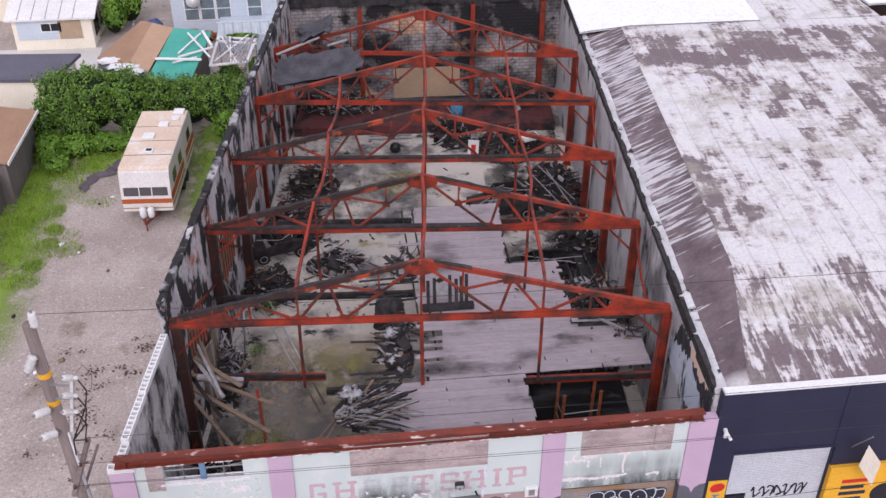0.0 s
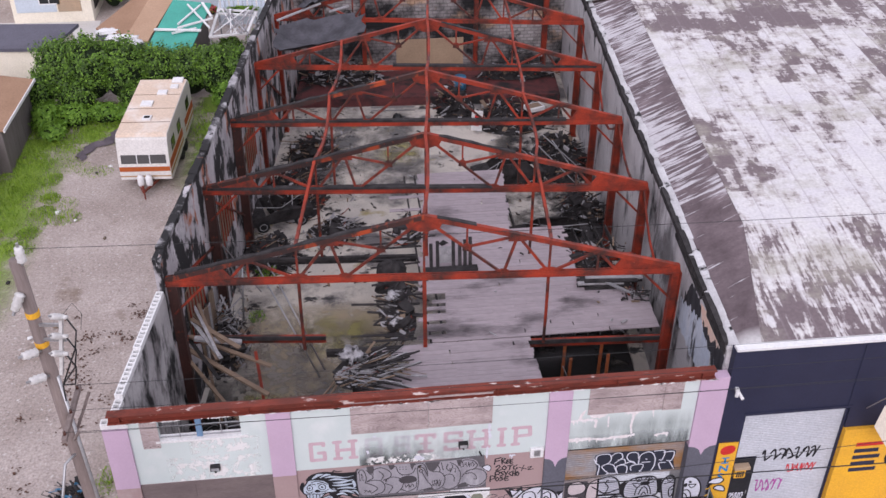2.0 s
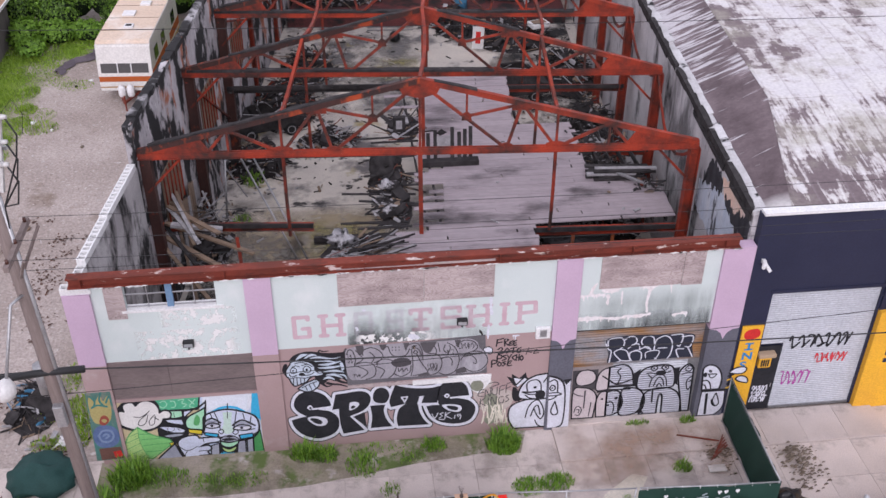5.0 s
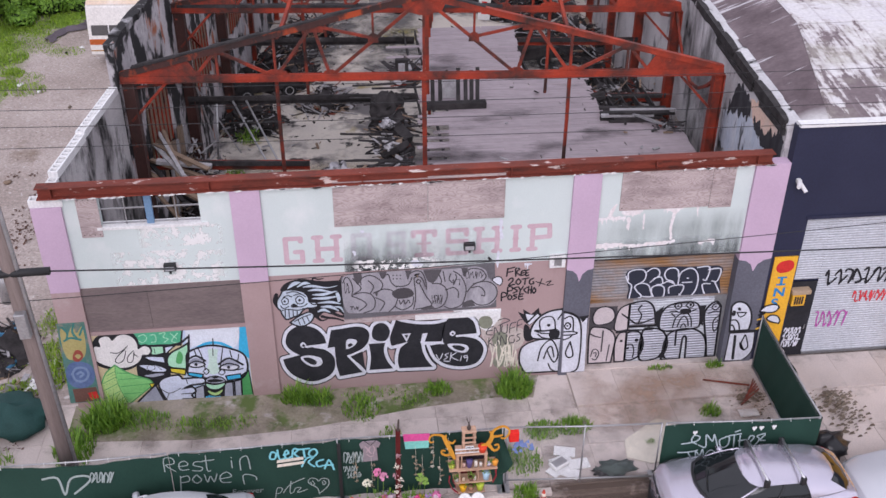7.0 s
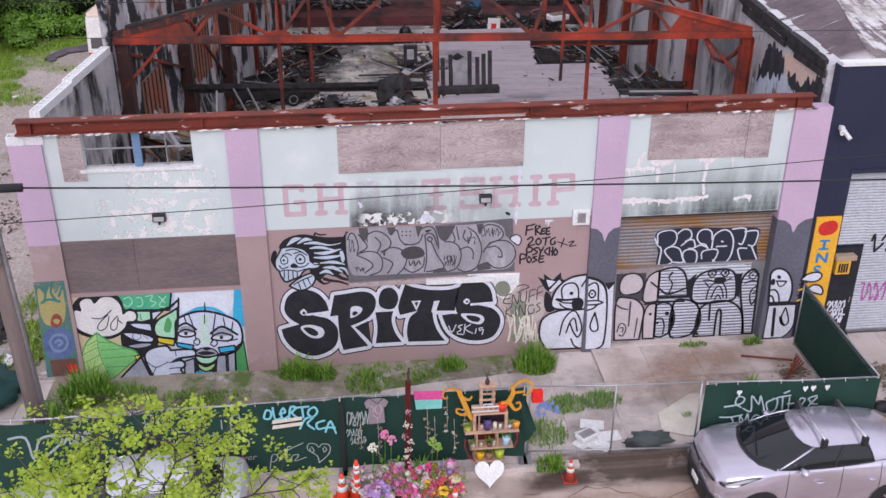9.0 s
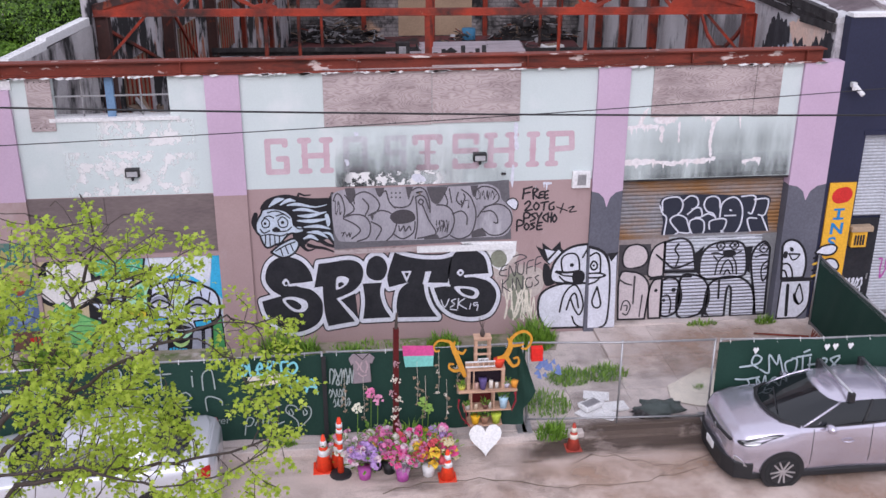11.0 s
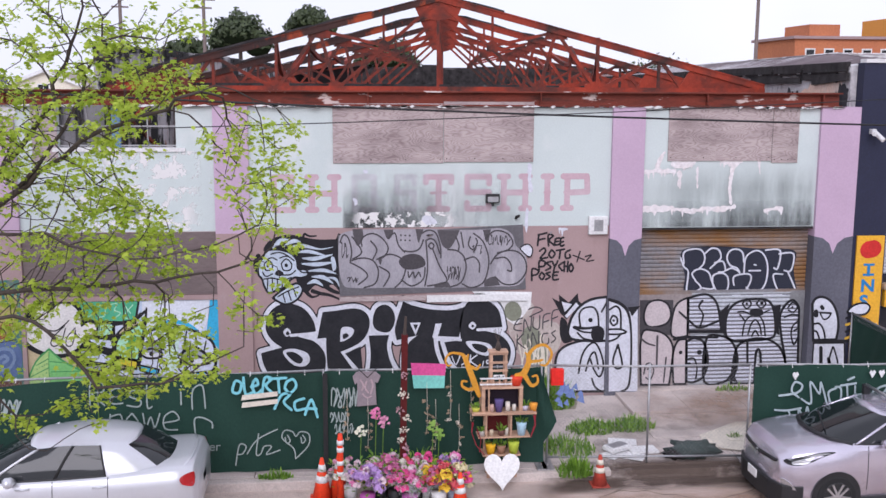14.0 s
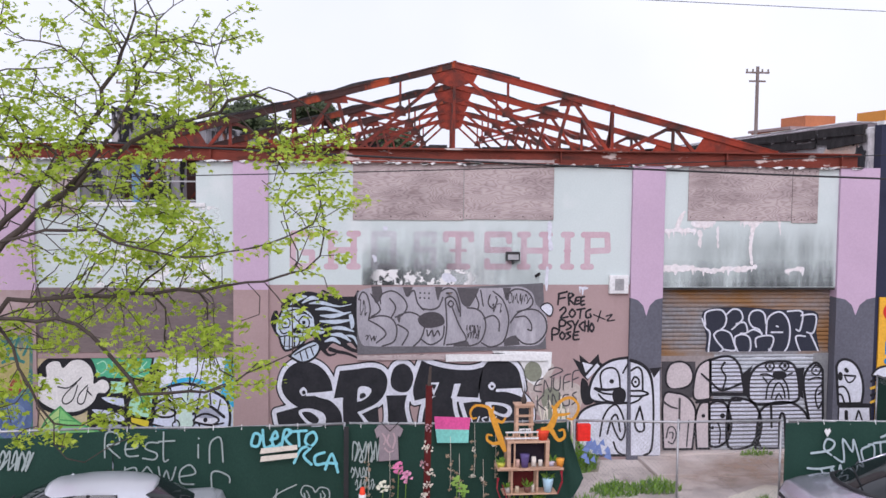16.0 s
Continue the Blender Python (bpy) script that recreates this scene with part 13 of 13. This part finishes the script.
M_tanroof = material("tan_felt_roof", (0.44, 0.29, 0.19), (0.38, 0.24, 0.155), 0.5, 0.9, grain=12, bump=0.2)
for nm, m, pts in (("brown_roof", M_broof, [(-16.4, 39.2, 2.2), (-14.4, 37.2, 2.22), (-13.4, 42.9, 2.88), (-14.15, 43.3, 2.9)]), ("brown_roof", M_tanroof, [(-14.4, 37.2, 2.22), (-13.0, 36.8, 2.22), (-12.0, 42.2, 2.75), (-13.4, 42.9, 2.88)]),
                   ("grey_roof", M_droof, [(-16.4, 38.9, 2.14), (-16.1, 37.9, 2.1), (-13.6, 35.9, 2.1), (-13.02, 35.5, 2.14), (-13.02, 36.75, 2.16), (-14.4, 37.15, 2.16)]), ("green_roof", M_groof, [(-12.98, 35.5, 2.2), (-10.4, 34.9, 2.2), (-9.55, 41.4, 2.7), (-12.0, 42.2, 2.75)])):
    n = len(pts)
    part(nm, Shape().add(pts + [(x, y, z - 0.09) for x, y, z in pts], [tuple(range(n)), tuple(reversed(range(n, 2 * n)))] + [(i, n + i, n + (i + 1) % n, (i + 1) % n) for i in range(n)]), m, shed)
for a, b, w in (((-12.7, 37.9, 2.50), (-9.9, 37.4, 2.52), 0.20), ((-11.35, 38.4, 2.56), (-10.2, 41.0, 2.76), 0.10), ((-11.0, 41.1, 2.80), (-9.4, 37.6, 2.58), 0.10), ((-10.1, 41.3, 2.80), (-9.4, 39.2, 2.66), 0.16), ((-11.3, 37.8, 2.58), (-9.3, 38.9, 2.68), 0.12), ((-11.6, 37.2, 2.48), (-10.2, 37.7, 2.56), 0.08)):
    solid("white_pole", Shape().beam(a, b, w, 0.09), M_white, "white painted timber lying on the green sheet roof", "pole", "poles on the shed roof")
lat = thing("lath_frame", "open frame of pale crossed laths behind the shed", "timber frame", (0, 0, 0))
for x, y in ((-9.3, 42.7), (-6.9, 42.1), (-9.5, 38.3), (-7.3, 38.6)):
    part("post", Shape().box(x - 0.04, x + 0.04, y - 0.04, y + 0.04, -0.02, 1.8), M_ash, lat)
for a, b in (((-9.4, 42.8), (-6.8, 42.1)), ((-9.4, 42.1), (-6.8, 41.4)), ((-9.6, 38.2), (-7.2, 38.6)), ((-9.3, 42.7), (-9.5, 38.3)), ((-6.9, 42.1), (-7.3, 38.6))):
    part("rail", Shape().beam((*a, 1.76), (*b, 1.76), 0.16, 0.10), M_white, lat)
q = random.Random(17)
for i in range(11):
    u, v = q.uniform(0, 1), q.uniform(0, 1)
    part("lath", Shape().beam((-9.4 + 2.3 * u, 38.3, 1.80 + 0.02 * i), (-9.3 + 2.4 * v, 42.4, 1.80 + 0.02 * i), 0.08, 0.05), M_white if i % 3 == 0 else M_ash, lat)
pile("heap of old boards and rubbish between the houses", -14.9, 48.0, -0.02, 1.4, 0.9, 0.9, 70, 91, ((M_brownwood, 0.6), (M_ash, 0.4)), 1.2, "rubbish between the houses")
lumpy("blue_tarpaulin", "crumpled dark blue tarpaulin on the rubbish heap", "tarpaulin", (-14.2, 47.8, 0.5), 0.6, 0.5, 0.4, material("blue_tarp", (0.07, 0.09, 0.20), None, 2.0, 0.6), 71.0, 0.4)
leafy("shrub", "low green shrubs under the lath frame", "shrub", [(-6.9, 40.2, 0.5, 0.7, 1.4, 0.7), (-8.6, 40.5, 0.2, 0.9, 1.2, 0.4)], 2600, 0.08, (M_hedge2, M_hedge), 15)
for i, (x, y, r) in enumerate(((-15.5, 38.6, 0.75), (-14.3, 37.5, 0.65), (-14.9, 37.6, 0.6), (-13.8, 36.7, 0.5))):
    lumpy("plastic_sheet", "crumpled pale plastic sheet on the shed roof", "plastic sheet", (x, y, 2.15), r, 0.42, 0.10, M_white, 40.0 + i, 0.7)
# porch rail and plants before the grey-blue house
structure("floor_porch", Shape().box(-9.6, -5.9, 44.6, 48.14, -0.05, 1.12), M_bluewall, "pale raised porch before the house", "porch")
pr = thing("porch_rail", "pale blue porch railing with flower boxes", "railing")
for i in range(12):
    part("baluster", Shape().box(-9.45 + 0.3 * i, -9.33 + 0.3 * i, 44.7, 44.76, 1.12, 1.95), M_bluewall if i % 2 else M_white, pr)
part("handrail", Shape().box(-9.55, -6.0, 44.68, 44.8, 1.95, 2.03), M_bluewall, pr)
leafy("flower_box", "flower box full of green leaves on the porch", "flower box", [(-8.0, 44.3, 1.1, 1.3, 0.25, 0.3)], 1500, 0.06, (M_hedge2,), 7)
leafy("flower_bed", "green bed with bright flowers along the porch", "flower bed", [(-10.4, 46.6, 0.3, 0.7, 0.5, 0.45), (-11.6, 47.2, 0.3, 0.6, 0.5, 0.4)], 1300, 0.07, (M_hedge2, PETALS[4]), 8)
dish = thing("satellite_dish", "white satellite dish on the house wall", "satellite dish", (-11.3, 48.0, 2.4))
part("dish", Shape().tube([(0, 0, 0), (0, -0.05, 0.02), (0, -0.16, 0.08)], [0.12, 0.35, 0.5], 18), M_white, dish, smooth=True)
part("arm", Shape().tube([(0, 0.3, -0.3), (0, 0, 0)], 0.03, 6), M_galv, dish)

# ---- distance ----
M_orangeb = material("orange_render", (0.55, 0.20, 0.09), (0.46, 0.16, 0.08), 0.2, 0.9, grain=4, bump=0.1)
ab = thing("apartment_building", "far orange and red apartment block behind the roofs", "building")
part("wall", Shape().box(62, 84, 118, 132, -0.05, 13.6), M_orangeb, ab)
part("upper_wall", Shape().box(76, 81, 118, 126, 13.6, 16.6), plain("orange_tower", (0.68, 0.30, 0.06)), ab)
part("upper_wall", Shape().box(64, 68.5, 118, 126, 13.6, 15.6), M_orangeb, ab)
part("roof", Shape().box(61.6, 84.4, 117.6, 132.4, 13.6, 14.0), M_taupe, ab)
for i in range(7):
    w = part("window", Shape().box(63.5 + 2.8 * i, 65 + 2.8 * i, 117.9, 118, 10.6, 12.3), M_white, ab)
    part("pane", Shape().box(63.7 + 2.8 * i, 64.8 + 2.8 * i, 117.85, 117.9, 10.8, 12.1), M_glassdark, w)
rb = thing("red_shop_building", "low red building with a bright red fascia behind the roofs", "building")
part("wall", Shape().box(16, 34, 66, 76, -0.05, 4.6), plain("red_wall", (0.42, 0.07, 0.06)), rb)
part("fascia", Shape().box(15.8, 34.2, 65.8, 66, 4.2, 4.8), plain("red_fascia", (0.60, 0.05, 0.07)), rb)
part("shutter", Shape().box(19, 25, 65.9, 66, 0.5, 3.8), M_droof, rb)
fp = thing("far_utility_pole", "dark utility pole with crossarms far behind the roofs", "utility pole", (31.8, 60, 0))
part("shaft", Shape().tube([(0, 0, 0), (0, 0, 15.4)], [0.2, 0.14], 8), M_pole, fp)
for z, l in ((14.9, 1.0), (14.2, 0.7)):
    part("crossarm", Shape().beam((-l, 0, z), (l, 0, z), 0.12, 0.14), M_pole, fp)
for x in (-0.9, -0.4, 0.4, 0.9):
    part("insulator", Shape().tube([(x, 0, 14.95), (x, 0, 15.2)], 0.07, 6), M_dirt, fp)
for x in (-13.5, -20.5):
    fp2 = copy_thing(fp, pose(x, 70, -1.0, 0, 0, 20))
for k, (x, y, r, h) in enumerate(((-13.2, 100, 3.3, 15.0), (-5.2, 101, 2.5, 15.9), (-19, 98, 3.0, 12.2), (4, 104, 3.5, 12.5), (40, 110, 6, 10.5), (28, 100, 5, 9.5), (50, 120, 6, 10.0))):
    t = leafy("far_tree", "dark green tree far behind the roofs", "tree", [(x, y, h - r * 0.7, r, r, r * 0.75), (x + r * 0.6, y, h - r * 1.1, r * 0.7, r * 0.7, r * 0.6), (x - r * 0.6, y + 1, h - r * 1.0, r * 0.7, r * 0.7, r * 0.6)], 2600, 0.26, (M_fartree,), 60 + k)
    part("trunk", Shape().tube([(x, y, 0), (x, y, h - r)], [0.4, 0.2], 8), M_bark, t)
wire(((-8.69, -3.45, 9.1), (60, -3.2, 8.2), 0.1), 0.006, "thin overhead wire along the street")
